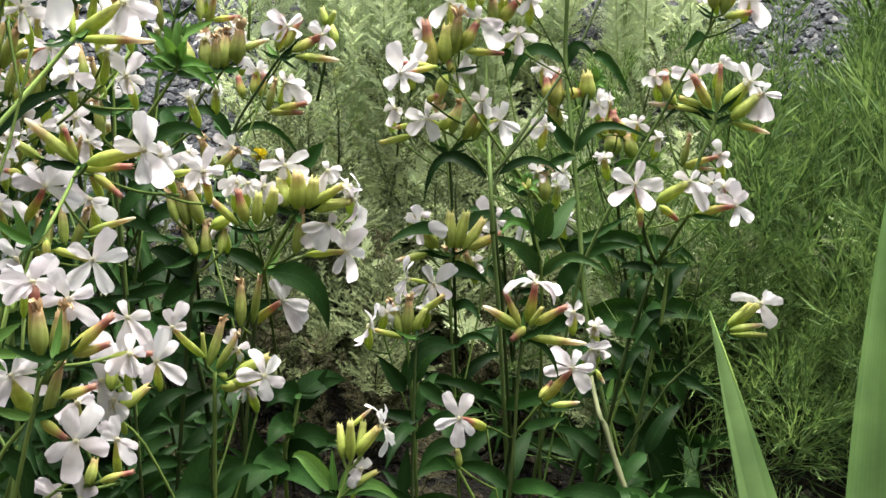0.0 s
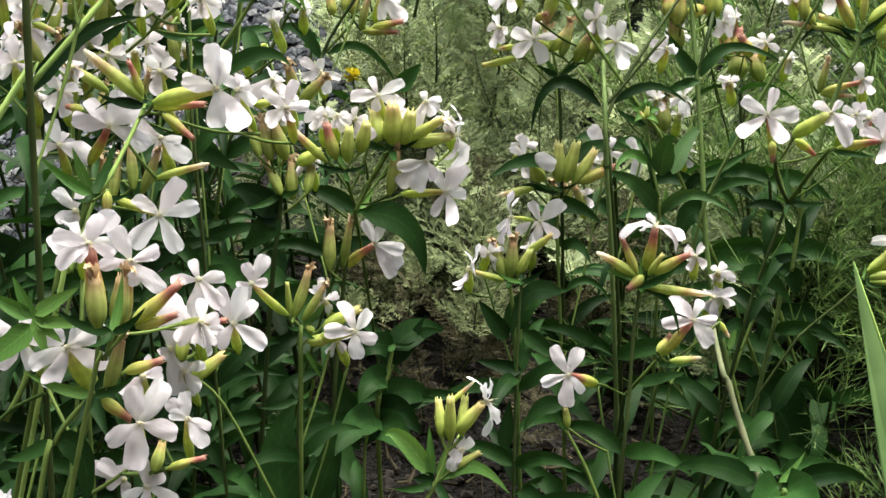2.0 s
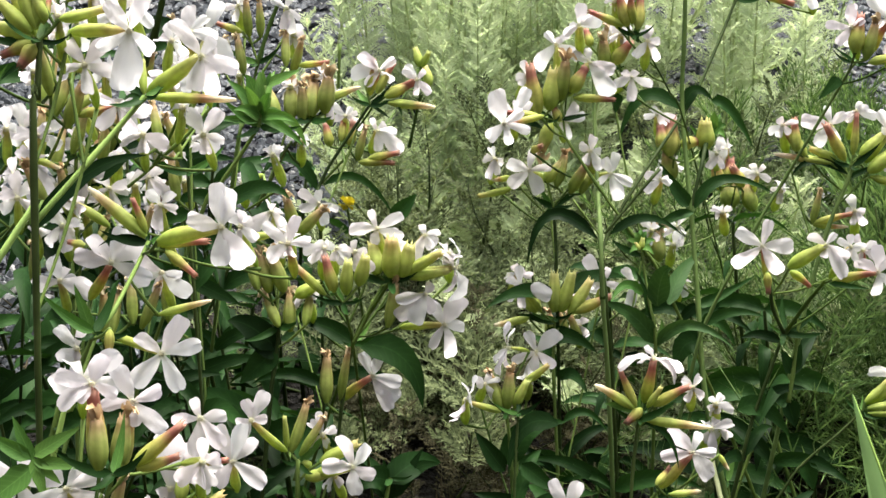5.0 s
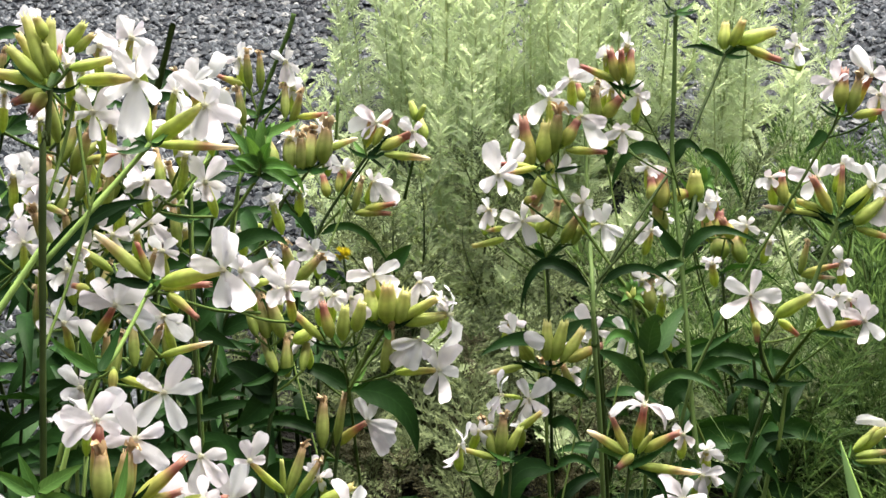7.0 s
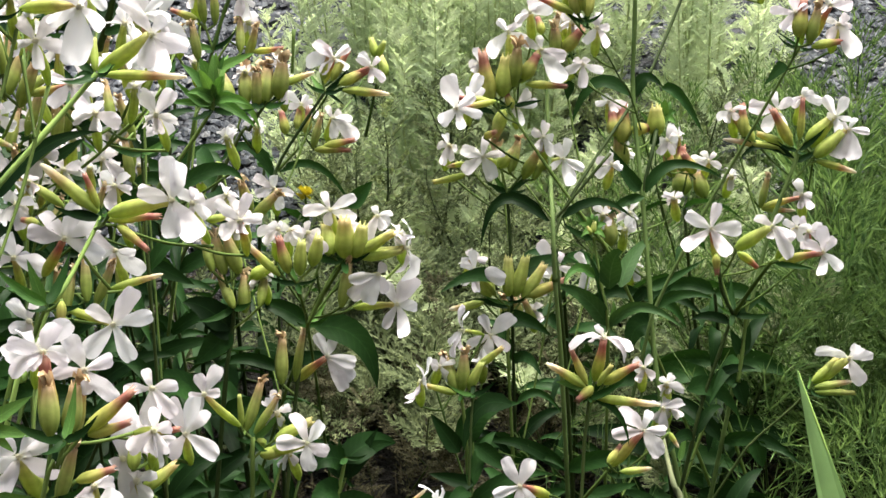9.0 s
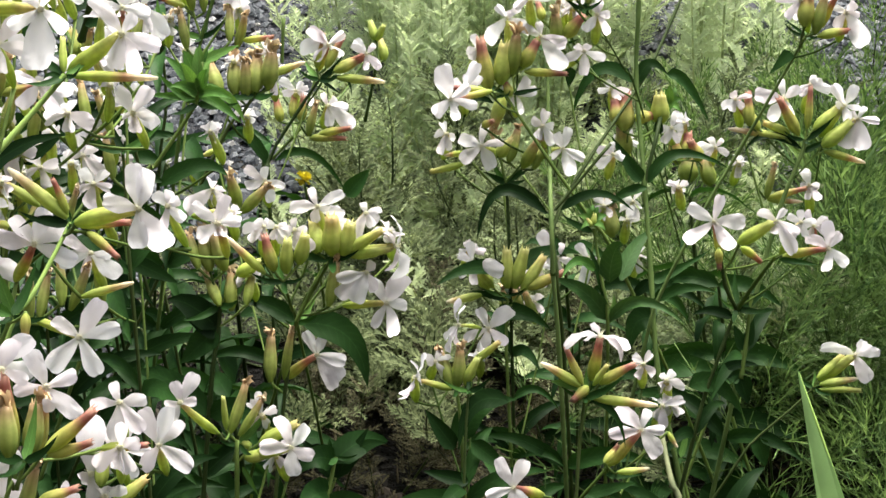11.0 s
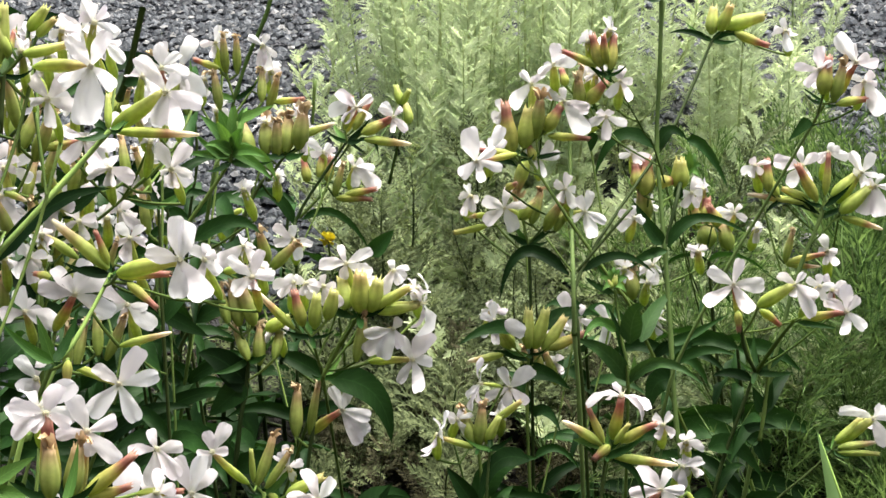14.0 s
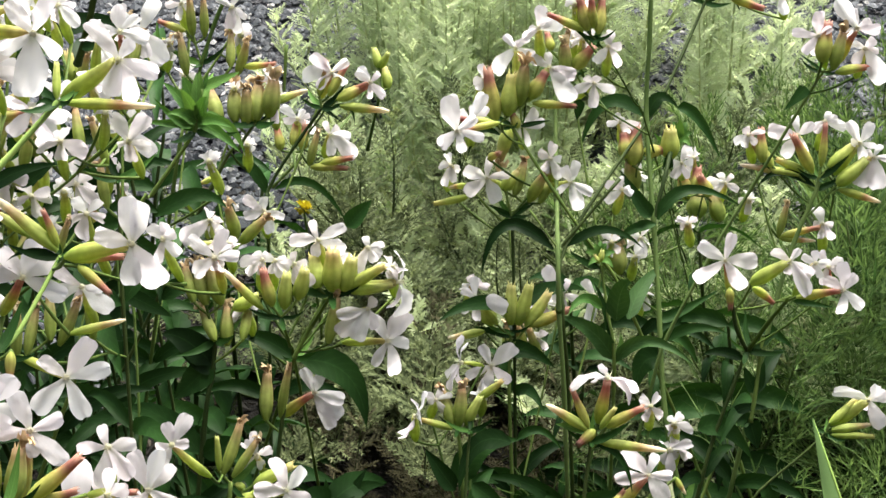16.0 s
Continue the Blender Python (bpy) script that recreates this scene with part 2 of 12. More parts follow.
# ---- shapes ----
class Geo:
    """Collects points and faces, with 'along' and 'across' values for the materials."""

    def __init__(self):
        self.v, self.f, self.a, self.c = [], [], [], []

    def grid(self, rows, along, across, close=False):
        k, w = len(self.v), len(rows[0])
        for i, row in enumerate(rows):
            self.v.extend(tuple(p) for p in row)
            self.a.extend([along[i]] * w)
            self.c.extend(across)
        for i in range(len(rows) - 1):
            for j in range(w if close else w - 1):
                a, b = k + i * w + j, k + i * w + (j + 1) % w
                self.f.append((a, b, b + w, a + w))

    def tube(self, pts, radii, sides=6, a0=0.0, a1=1.0, ribs=0.0):
        pts = [Vector(p) for p in pts]
        rows, along = [], []
        side = Vector((0.31, 0.94, 0.12))
        for i, p in enumerate(pts):
            d = (pts[min(i + 1, len(pts) - 1)] - pts[max(i - 1, 0)]).normalized()
            u = d.cross(side)
            u = u.normalized() if u.length > 0.05 else d.orthogonal().normalized()
            w = d.cross(u)
            rows.append([p + (u * math.cos(q) + w * math.sin(q)) * radii[i] * (1 + ribs * (j % 2)) for j, q in
                         enumerate(math.tau * j / sides for j in range(sides))])
            along.append(a0 + (a1 - a0) * i / (len(pts) - 1))
        self.grid(rows, along, [float(j % 2) for j in range(sides)], True)
        k = len(self.v)
        self.f.append(tuple(range(k - sides, k)))

    def needle(self, p, q, r):
        """A thin three-sided thread from p to q, tapering to its tip."""
        k = len(self.v)
        d = q - p
        u = d.orthogonal().normalized() * r
        w = d.cross(u).normalized() * r
        self.v.extend((tuple(p + u), tuple(p - 0.5 * u + 0.87 * w), tuple(p - 0.5 * u - 0.87 * w), tuple(q)))
        self.a.extend((0, 0, 0, 1))
        self.c.extend((0.5,) * 4)
        self.f.extend(((k, k + 1, k + 3), (k + 1, k + 2, k + 3), (k + 2, k, k + 3)))

    def lobe(self, p, q, w, normal):
        """A small flat lobe or thread of a divided leaf, tapering to its tip."""
        k = len(self.v)
        d = q - p
        s = d.cross(normal)
        s = s.normalized() * w if s.length > 1e-9 else d.orthogonal().normalized() * w
        self.v.extend((tuple(p - s), tuple(p + s), tuple(q)))
        self.a.extend((0, 0, 1))
        self.c.extend((0.5,) * 3)
        self.f.append((k, k + 1, k + 2))

    def blade(self, spine, widths, normal, cup=0.15, n=4, wave=0.0):
        """A leaf along a spine; normal: the side that faces up; cup: how far it folds along its midrib."""
        spine = [Vector(p) for p in spine]
        rows, along = [], []
        for i, p in enumerate(spine):
            d = (spine[min(i + 1, len(spine) - 1)] - spine[max(i - 1, 0)]).normalized()
            s = d.cross(normal).normalized()
            up = s.cross(d)
            w = widths[i] * 0.5
            rows.append([p + s * (w * x) + up * (w * cup * x * x * 1.6 + wave * w * math.sin(3.1 * i + 2 * x)) for x in
                         (2 * j / n - 1 for j in range(n + 1))])
            along.append(i / (len(spine) - 1))
        self.grid(rows, along, [abs(2 * j / n - 1) for j in range(n + 1)])

    def mesh(self, name, material, smooth=True):
        me = bpy.data.meshes.new(name)
        me.from_pydata(self.v, [], self.f)
        for key, vals in (("along", self.a), ("across", self.c)):
            at = me.attributes.new(key, "FLOAT", "POINT")
            at.data.foreach_set("value", vals)
        me.materials.append(material)
        if smooth:
            me.polygons.foreach_set("use_smooth", [True] * len(me.polygons))
        me.update()
        return me


PLACE = {}


def part(name, geo, material, parent, at=(0, 0, 0), label="", smooth=True):
    """Links geo as one mesh under parent; at: its origin in the world."""
    ob = new(name, geo.mesh(name, material, smooth) if isinstance(geo, Geo) else geo)
    ob.parent = parent
    PLACE[ob] = Vector(at)
    ob.location = PLACE[ob] - PLACE[parent]
    return tagged(ob, label=label)


def thing(name, at, label, category, group="", kind=""):
    ob = new(name)
    ob.location = at
    ob.empty_display_size = 0.05
    PLACE[ob] = Vector(at)
    return tagged(ob, label, category, group, kind)


def curve_points(a, b, sag, n):
    """Points from a to b, pushed aside by sag in the middle."""
    a, b, sag = Vector(a), Vector(b), Vector(sag)
    return [a.lerp(b, i / n) + sag * (4 * (i / n) * (1 - i / n)) for i in range(n + 1)]


# ---- ground ----
def ground_height(x, y):
    return 0.012 * noise.noise((x * 4, y * 4, 0)) + 0.006 * noise.noise((x * 17, y * 17, 3))


g = Geo()
xs = [-60, -20, -6, -2.5] + [-1.4 + 0.035 * i for i in range(81)] + [2.5, 6, 20, 60]
ys = [-40, -10, -2] + [-0.4 + 0.035 * i for i in range(90)] + [3.5, 6, 20, 80]
g.grid([[(x, y, ground_height(x, y) if abs(x) < 2 and -1 < y < 3 else 0) for x in xs] for y in ys], [0] * len(ys), [0] * len(xs))
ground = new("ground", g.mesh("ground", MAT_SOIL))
tagged(ground, "brown garden soil, its colour darkened as shade under the plants", "ground", kind="structure")


def wall_material():
    m, n, l, b = nodes_of("shade_wall_brown", 0.8)
    t = noise_node(n, l, 3, 8)
    r = ramp(n, [(0.3, (0.05, 0.042, 0.032)), (0.7, (0.1, 0.085, 0.065))])
    l.new(t.outputs[0], r.inputs[0])
    l.new(r.outputs[0], b.inputs["Base Color"])
    return m


# unseen wall behind the camera, added to cut sky light on the bed
bm = bmesh.new()
bmesh.ops.create_cube(bm, size=1, matrix=Matrix.Translation((0, -0.85, 1.4)) @ Matrix.Diagonal((9, 0.12, 2.8, 1)))
me = bpy.data.meshes.new("shade_wall")
bm.to_mesh(me)
me.materials.append(wall_material())
tagged(new("shade_wall", me), "unseen dark wall behind the camera, added to block sky light", "wall", kind="structure")


def chipping(g, rng, x, y, z, s):
    """One angular stone: a squashed, bent octahedron."""
    k = len(g.v)
    t = rng.random() * 6.28
    e = [s * (0.6 + 0.7 * rng.random()) for _ in range(4)]
    for i in range(4):
        q = t + i * 1.571 + rng.random() * 0.5
        g.v.append((x + e[i] * math.cos(q), y + e[i] * math.sin(q), z + s * 0.3 * (rng.random() - 0.5)))
    g.v.append((x + s * 0.3 * (rng.random() - 0.5), y + s * 0.3 * (rng.random() - 0.5), z + s * (0.35 + 0.4 * rng.random())))
    g.v.append((x, y, z - s * 0.5))
    g.a.extend([0] * 6)
    g.c.extend([0] * 6)
    for i in range(4):
        g.f.append((k + i, k + (i + 1) % 4, k + 4))
        g.f.append((k + (i + 1) % 4, k + i, k + 5))


rng = random.Random(5)
g = Geo()
for i in range(46000):
    y = 0.85 + 1.35 * rng.random() ** 1.2
    x = -0.05 + (rng.random() - 0.5) * (0.55 + 0.65 * y)
    if y < 1.05 + 0.1 * noise.noise((x * 5, 0, 9)) and x > -0.3:
        continue
    chipping(g, rng, x, y, ground_height(x, y) + 0.002 + 0.004 * rng.random(), 0.0032 + 0.0042 * rng.random())
for i in range(26000):
    x, y = (0.5 + 1.1 * rng.random()) * rng.choice((-1, 1)), 0.9 + 1.6 * rng.random()
    chipping(g, rng, x, y, ground_height(x, y) + 0.002 + 0.004 * rng.random(), 0.0035 + 0.004 * rng.random())
for i in range(9000):
    x, y = 3.2 * (rng.random() - 0.5), 2.1 + 0.9 * rng.random()
    chipping(g, rng, x, y, ground_height(x, y) + 0.002 + 0.004 * rng.random(), 0.0035 + 0.004 * rng.random())
gravel = new("gravel", g.mesh("gravel", MAT_STONE, False))
tagged(gravel, "dark grey stone chippings spread over the path", "gravel", kind="stuff")

# a few stones and dry bits on the soil between plants, darkened for shade
g = Geo()
for i in range(4200):
    x, y = -0.4 + 0.75 * rng.random(), 0.45 + 0.75 * rng.random()
    chipping(g, rng, x, y, ground_height(x, y) + 0.002, 0.0025 + 0.0045 * rng.random() ** 2)
tagged(new("pebbles", g.mesh("pebbles", MAT_PEBBLE, False)), "small brown-grey pebbles strewn over the soil, darkened as if shaded", "pebbles", kind="stuff")
g = Geo()
for i in range(3600):
    x, y = -0.45 + 0.8 * rng.random(), 0.45 + 0.6 * rng.random()
    q, ln = rng.random() * 6.28, 0.006 + 0.022 * rng.random()
    z = ground_height(x, y) + 0.003 + 0.006 * rng.random()
    p = Vector((x, y, z))
    g.needle(p, p + Vector((math.cos(q) * ln, math.sin(q) * ln, 0.4 * ln * (rng.random() - 0.3))), 0.0006 + 0.001 * rng.random())
tagged(new("dry_litter", g.mesh("dry_litter", MAT_DRY)), "dry brown stalks and leaf bits on the soil, darkened as if shaded", "litter", kind="stuff")


# ---- feathery plants behind ----
def frond(g, rng, p, d, length, level, w, spread=0.75, split=5):
    """A lacy leaf: a curved rib with flat side lobes that divide again."""
    side = d.cross(Vector((0, 0, 1)))
    side = side.normalized() if side.length > 0.1 else Vector((1, 0, 0))
    up = side.cross(d).normalized()
    prev = Vector(p)
    for i in range(split):
        d = (d + up * 0.10 * (rng.random() - 0.65)).normalized()
        nxt = prev + d * (length / split)
        face = (up + Vector((rng.random() - 0.5, rng.random() - 0.5, rng.random() - 0.5)) * 0.9).normalized()
        g.lobe(prev, nxt + d * (0.3 * length / split), w * (0.55 if level else 0.8), face)
        if i > 0 or level < 2:
            for s in (-1, 1):
                q = (d * (0.75 + 0.3 * rng.random()) + side * s * spread + up * (rng.random() - 0.4) * 0.5).normalized()
                ln = length * (0.42 - 0.045 * i) * (0.8 + 0.4 * rng.random())
                if level > 0:
                    frond(g, rng, nxt, q, ln, level - 1, w, spread, max(2, split - 2))
                else:
                    g.lobe(nxt, nxt + q * ln, w, face)
        prev = nxt


def threads(g, rng, p, d, length, level, r, spread=0.5, split=4):
    """A leaf that forks again and again into long fine threads, all sweeping forward and up."""
    side = d.orthogonal().normalized()
    up = side.cross(d).normalized()
    prev = Vector(p)
    for i in range(split):
        d = (d + Vector((rng.random() - 0.5, rng.random() - 0.5, rng.random() - 0.3)) * 0.3).normalized()
        nxt = prev + d * (length / split)
        face = Vector((rng.random() - 0.5, rng.random() - 1.0, rng.random() - 0.2))
        g.lobe(prev, nxt + d * 0.5 * length / split, r * 1.3, face)
        q = i * 2.2 + rng.random() * 1.2
        for s in range(2):
            e = (d + (side * math.cos(q + 3.1 * s) + up * math.sin(q + 3.1 * s)) * spread * (0.7 + 0.6 * rng.random())).normalized()
            ln = length * (0.6 - 0.09 * i) * (0.7 + 0.5 * rng.random())
            if level:
                threads(g, rng, nxt, e, ln, level - 1, r * 0.95, spread, 2)
            else:
                g.lobe(nxt, nxt + e * ln, r, face)
        prev = nxt
    g.lobe(prev, prev + d * length * 0.35, r, face)


def wormwood(name, seed, height, material, label, leaf=0.05, level=1, r=0.0009, count=26, group="", lean=0.06, spread=0.75, split=5):
    """An upright feathery plant: a leafy stem with divided leaves all the way up."""
    rng = random.Random(seed)
    ob = thing(name, (0, 0, 0), label, "plant", group)
    s = Geo()
    bend = Vector((lean * (rng.random() - 0.5), lean * (rng.random() - 0.5), 0))
    pts = curve_points((0, 0, -0.01), (bend.x * 2, bend.y * 2, height), bend * 0.5, 6)
    s.tube(pts, [0.0016 - 0.0002 * i for i in range(7)], 5)
    part("stem", s, MAT_WORM_STEM if material == MAT_WORM else MAT_STEM_SHADED, ob)
    g = Geo()
    for i in range(count):
        t = 0.08 + 0.92 * i / (count - 1)
        k = min(5, int(t * 6))
        p = pts[k].lerp(pts[k + 1], t * 6 - k)
        q = i * 2.4 + rng.random()
        rise = 0.35 + 0.9 * t + 0.3 * rng.random()
        d = Vector((math.cos(q), math.sin(q), rise)).normalized()
        (threads if material == MAT_FENNEL else frond)(g, rng, p, d, leaf * (1.15 - 0.65 * t) * (0.8 + 0.4 * rng.random()), level, r, spread, split)
    part("foliage", g, material, ob)
    return ob


PLANTED = set()


def scatter(kinds, places, seed, lo=0.8, hi=1.2, tilt=6):
    rng = random.Random(seed)
    for x, y in places:
        k = rng.choice(kinds)
        s = lo + (hi - lo) * rng.random()
        m = pose(x, y, ground_height(x, y), tilt * (rng.random() - 0.5) * 2, tilt * (rng.random() - 0.5) * 2, 360 * rng.random())
        if k in PLANTED:
            o = copy_thing(k, m)
        else:
            PLANTED.add(k)
            o = k
            o.matrix_basis = m
        o.scale = (s, s, s)


def field(seed, count, x0, x1, y0, y1, keep=lambda x, y: True, gap=0.03):
    rng = random.Random(seed)
    out = []
    for _ in range(count * 30):
        x, y = x0 + (x1 - x0) * rng.random(), y0 + (y1 - y0) * rng.random()
        if keep(x, y) and all((x - a) ** 2 + (y - b) ** 2 > gap * gap for a, b in out):
            out.append((x, y))
        if len(out) >= count:
            break
    return out


tall = [wormwood("wormwood", 10 + i, 0.20 + 0.025 * i, MAT_WORM, "upright pale green feathery wormwood plant on gravel", 0.027, 1, 0.00085, 48, "wormwood", 0.05, 0.65, 5) for i in range(5)]
low = [wormwood("low_wormwood", 30 + i, 0.10 + 0.02 * i, MAT_WORM_LOW if i < 4 else MAT_WORM_DRY, "low ferny wormwood, its dull green darkened as if in shade" if i < 4 else "dried grey-brown ferny wormwood, darkened as if in shade", 0.042, 1, 0.0012, 20, "low wormwood", 0.2, 0.75, 5) for i in range(5)]
fen = [wormwood("feathery_plant", 50 + i, 0.12 + 0.02 * i, MAT_FENNEL, "dark green plant with thread-fine feathery leaves", 0.065, 1, 0.00058, 30, "feathery plants", 0.15, 0.38, 4) for i in range(5)]


def wormwood_here(x, y):
    """Thick in the middle, with strips of bare gravel between the clumps to both sides."""
    u = x / y
    if u < -0.104:
        return (-0.164 < u < -0.156 or -0.13 < u < -0.124) and y > 1.44
    if u > 0.08:
        return 0.148 < u < 0.17 or 0.2 < u < 0.21 or (u < 0.148 and y > 1.2 and noise.noise((x * 30, y * 30, 5)) > 0.3)
    return noise.noise((u * 38, y * 3, 2)) < 0.22


scatter(tall, field(1, 104, -0.34, 0.38, 1.1, 1.52, wormwood_here, 0.022), 2, 0.8, 1.15)
short = [wormwood("wormwood", 40 + i, 0.08 + 0.02 * i, MAT_WORM, "short pale green feathery wormwood plant on soil", 0.027, 1, 0.001, 22 + 3 * i, "wormwood", 0.12, 0.65, 5) for i in range(4)]
scatter(short, field(31, 90, -0.14, 0.26, 0.9, 1.14, lambda x, y: -0.112 < x / y and (x / y < 0.08 or y < 0.97) and (y > 0.985 or x > 0.1), 0.025), 32, 0.8, 1.2, 10)
scatter(short, field(33, 34, 0.05, 0.3, 0.85, 1.1, lambda x, y: x / y < 0.08 or y < 0.97, 0.028), 34, 0.7, 1.1, 12)
scatter(short, field(35, 60, -0.17, 0.12, 1.1, 1.34, lambda x, y: -0.108 < x / y < 0.08, 0.028), 36, 0.9, 1.3, 8)
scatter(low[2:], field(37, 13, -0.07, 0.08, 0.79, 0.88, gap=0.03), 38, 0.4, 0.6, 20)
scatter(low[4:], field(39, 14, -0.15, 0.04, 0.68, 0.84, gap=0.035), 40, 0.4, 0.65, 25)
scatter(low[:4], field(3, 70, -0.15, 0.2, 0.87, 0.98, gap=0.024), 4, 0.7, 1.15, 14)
mid = [wormwood("feathery_plant", 55 + i, 0.16 + 0.025 * i, MAT_FENNEL, "deep green plant with thread-fine feathery leaves", 0.07, 1, 0.00055, 24, "feathery plants", 0.15, 0.38, 4) for i in range(3)]
scatter(mid, field(5, 72, 0.17, 0.56, 0.76, 0.95, lambda x, y: x > 0.175 + 0.2 * max(0, y - 0.8), 0.028), 6, 0.8, 1.1, 12)
scatter(fen, field(25, 75, 0.24, 0.62, 0.88, 1.08, lambda x, y: x > 0.275 + 0.35 * (y - 0.9), 0.024), 26, 0.85, 1.15, 12)
old = [wormwood("feathery_plant", 60 + i, 0.13 + 0.02 * i, MAT_FENNEL, "sparse dull green plant with thread-fine leaves", 0.08, 1, 0.0005, 8, "feathery plants", 0.2, 0.5, 4) for i in range(3)]
scatter(old, field(7, 22, 0.175, 0.44, 0.5, 0.8, gap=0.028), 8, 0.8, 1.1, 18)
# unseen plants to the right, added to keep side light off the bed
scatter(fen, field(17, 45, 0.56, 1.1, 0.75, 1.2, gap=0.05), 18, 1.4, 1.9, 12)
scatter(mid, field(27, 45, 0.46, 1.0, 0.25, 0.75, gap=0.06), 28, 1.3, 1.8, 12)


# ---- soapwort ----
def lance(n, shape=0.55):
    """Widths of a lance-shaped leaf from its base to its tip."""
    return [max(0.06, math.sin(math.pi * min(1, (i / n) ** shape * 0.97 + 0.03)) ** 0.8) * (1 if i < n else 0.15) for i in range(n + 1)]


def petal_mesh(seed):
    """A petal along +y, 1 long: a narrow claw that widens to a blunt, slightly notched tip and bends back."""
    rng = random.Random(seed)
    prof = [(0.0, 0.09), (0.1, 0.14), (0.22, 0.23), (0.36, 0.34), (0.5, 0.42), (0.64, 0.46), (0.78, 0.46), (0.9, 0.42), (0.97, 0.32), (1.0, 0.2)]
    back, twist, cup = -0.05 + 0.75 * rng.random() ** 1.8, 1.1 * (rng.random() - 0.5), 0.5 * (rng.random() - 0.35)
    wide = 0.78 + 0.32 * rng.random()
    side = 0.22 * (rng.random() - 0.5)
    wave, notch = 0.015 + 0.03 * rng.random(), 0.02 * rng.random()
    ph, edge = 6 * rng.random(), 0.02 + 0.035 * rng.random()
    g = Geo()
    rows = []
    for s, w in prof:
        row = []
        for j in range(7):
            x = j / 3 - 1
            z = 0.10 * math.sin(2.6 * s) - back * s ** 3 + cup * w * x * x + twist * s * x * w + wave * math.sin(8 * s + 5 * x + ph) * s + edge * abs(x) * math.sin(13 * s + 2 * x + ph)
            row.append((x * w * 0.5 * wide * (1 + 0.09 * math.sin(9 * s + 4 * x + ph)) + side * s * s, s - notch * (1 - abs(x)) * (s > 0.95), z))
        rows.append(row)
    g.grid(rows, [s for s, _ in prof], [abs(j / 3 - 1) for j in range(7)])
    return g.mesh("petal", MAT_PETAL)


PETALS = [petal_mesh(70 + i) for i in range(20)]
pick = random.Random(11)


def stamen_mesh():
    g = Geo()
    rng = random.Random(4)
    for i in range(8):
        q = i * 0.785 + rng.random() * 0.4
        r = 0.05 + 0.12 * rng.random()
        g.needle(Vector((0.02 * math.cos(q), 0.02 * math.sin(q), -0.02)), Vector((r * math.cos(q), r * math.sin(q), 0.12 + 0.22 * rng.random())), 0.018)
    g.tube([(0, 0, -0.06), (0, 0, 0.02), (0, 0, 0.05)], [0.09, 0.08, 0.03], 8)
    return g.mesh("stamen_tuft", MAT_STAMEN)


STAMENS = stamen_mesh()


def soapwort(root, label):
    return thing("soapwort", root, label, "flowering plant", "soapwort")


def stalk(p, pts, r, dark=False, pale=False, light=False, straw=False):
    """A round stem through pts, thicker at its joints."""
    base = Vector(pts[-1])
    pts = [Vector(q) - base for q in pts]
    fine = []
    for i in range(len(pts) - 1):
        a, b = pts[max(i - 1, 0)], pts[min(i + 2, len(pts) - 1)]
        for k in range(4):
            t = k / 4
            m0, m1 = (pts[i + 1] - a) * 0.5, (b - pts[i]) * 0.5
            fine.append(pts[i] * (2 * t ** 3 - 3 * t * t + 1) + m0 * (t ** 3 - 2 * t * t + t) + pts[i + 1] * (3 * t * t - 2 * t ** 3) + m1 * (t ** 3 - t * t))
    fine.append(pts[-1])
    g = Geo()
    g.tube(fine, [r * (1.12 if i % 4 == 0 else 0.95) * (0.74 + 0.26 * i / len(fine)) for i in range(len(fine))], 8)
    # dark picks the stem colour that already holds shade
    return part("stem" if r > 0.0009 else "flower_stalk", g, MAT_STEM_SHADED if dark else MAT_STEM_STRAW if straw else MAT_STEM_LIGHT if light else MAT_STEM_PALE if pale else MAT_STEM, p, base)


CALYX_LOOK = {
    "g": (MAT_CALYX, [0.35, 0.8, 1.0, 1.04, 1.0, 0.92, 0.8, 0.7, 0.66], "pale green tubular calyx"),
    "r": (MAT_CALYX_RED, [0.3, 0.8, 1.02, 1.06, 0.98, 0.84, 0.7, 0.62, 0.62], "green calyx flushed dull red"),
    "b": (MAT_BUD, [0.35, 0.75, 0.98, 1.0, 0.92, 0.8, 0.66, 0.58, 0.25], "closed bud with a cream tip"),
    "p": (MAT_POD, [0.35, 0.72, 0.95, 1.03, 1.02, 0.94, 0.83, 0.7, 0.62], "swollen faded calyx with a withered brown mouth"),
}


def calyx_geo(base, tip, r, look):
    base, tip = Vector(base), Vector(tip)
    d = tip - base
    side = d.orthogonal().normalized() * (d.length * 0.05 * (pick.random() - 0.5))
    pts = [p - base for p in curve_points(base, tip, side, 8)]
    g = Geo()
    g.tube(pts, [r * k for k in CALYX_LOOK[look][1]], 12, ribs=0.12)
    if look != "b":
        # teeth, or the withered mouth
        ax, u = d.normalized(), d.orthogonal().normalized()
        w = ax.cross(u)
        for i in range(5):
            q = i * 1.257 + pick.random() * 0.5
            o = u * math.cos(q) + w * math.sin(q)
            k = len(g.v)
            lift = r * (0.4 + 0.5 * pick.random())
            spread = r * (0.55 + (0.45 if look == "p" else 0.15) * pick.random())
            lift *= 0.9 if look == "p" else 1.0
            g.needle(pts[-1] + o * r * 0.42 - ax * r * 0.2, pts[-1] + o * spread + ax * lift, r * 0.22)
            for n in range(k, len(g.a)):
                g.a[n] = 0.95
    return g


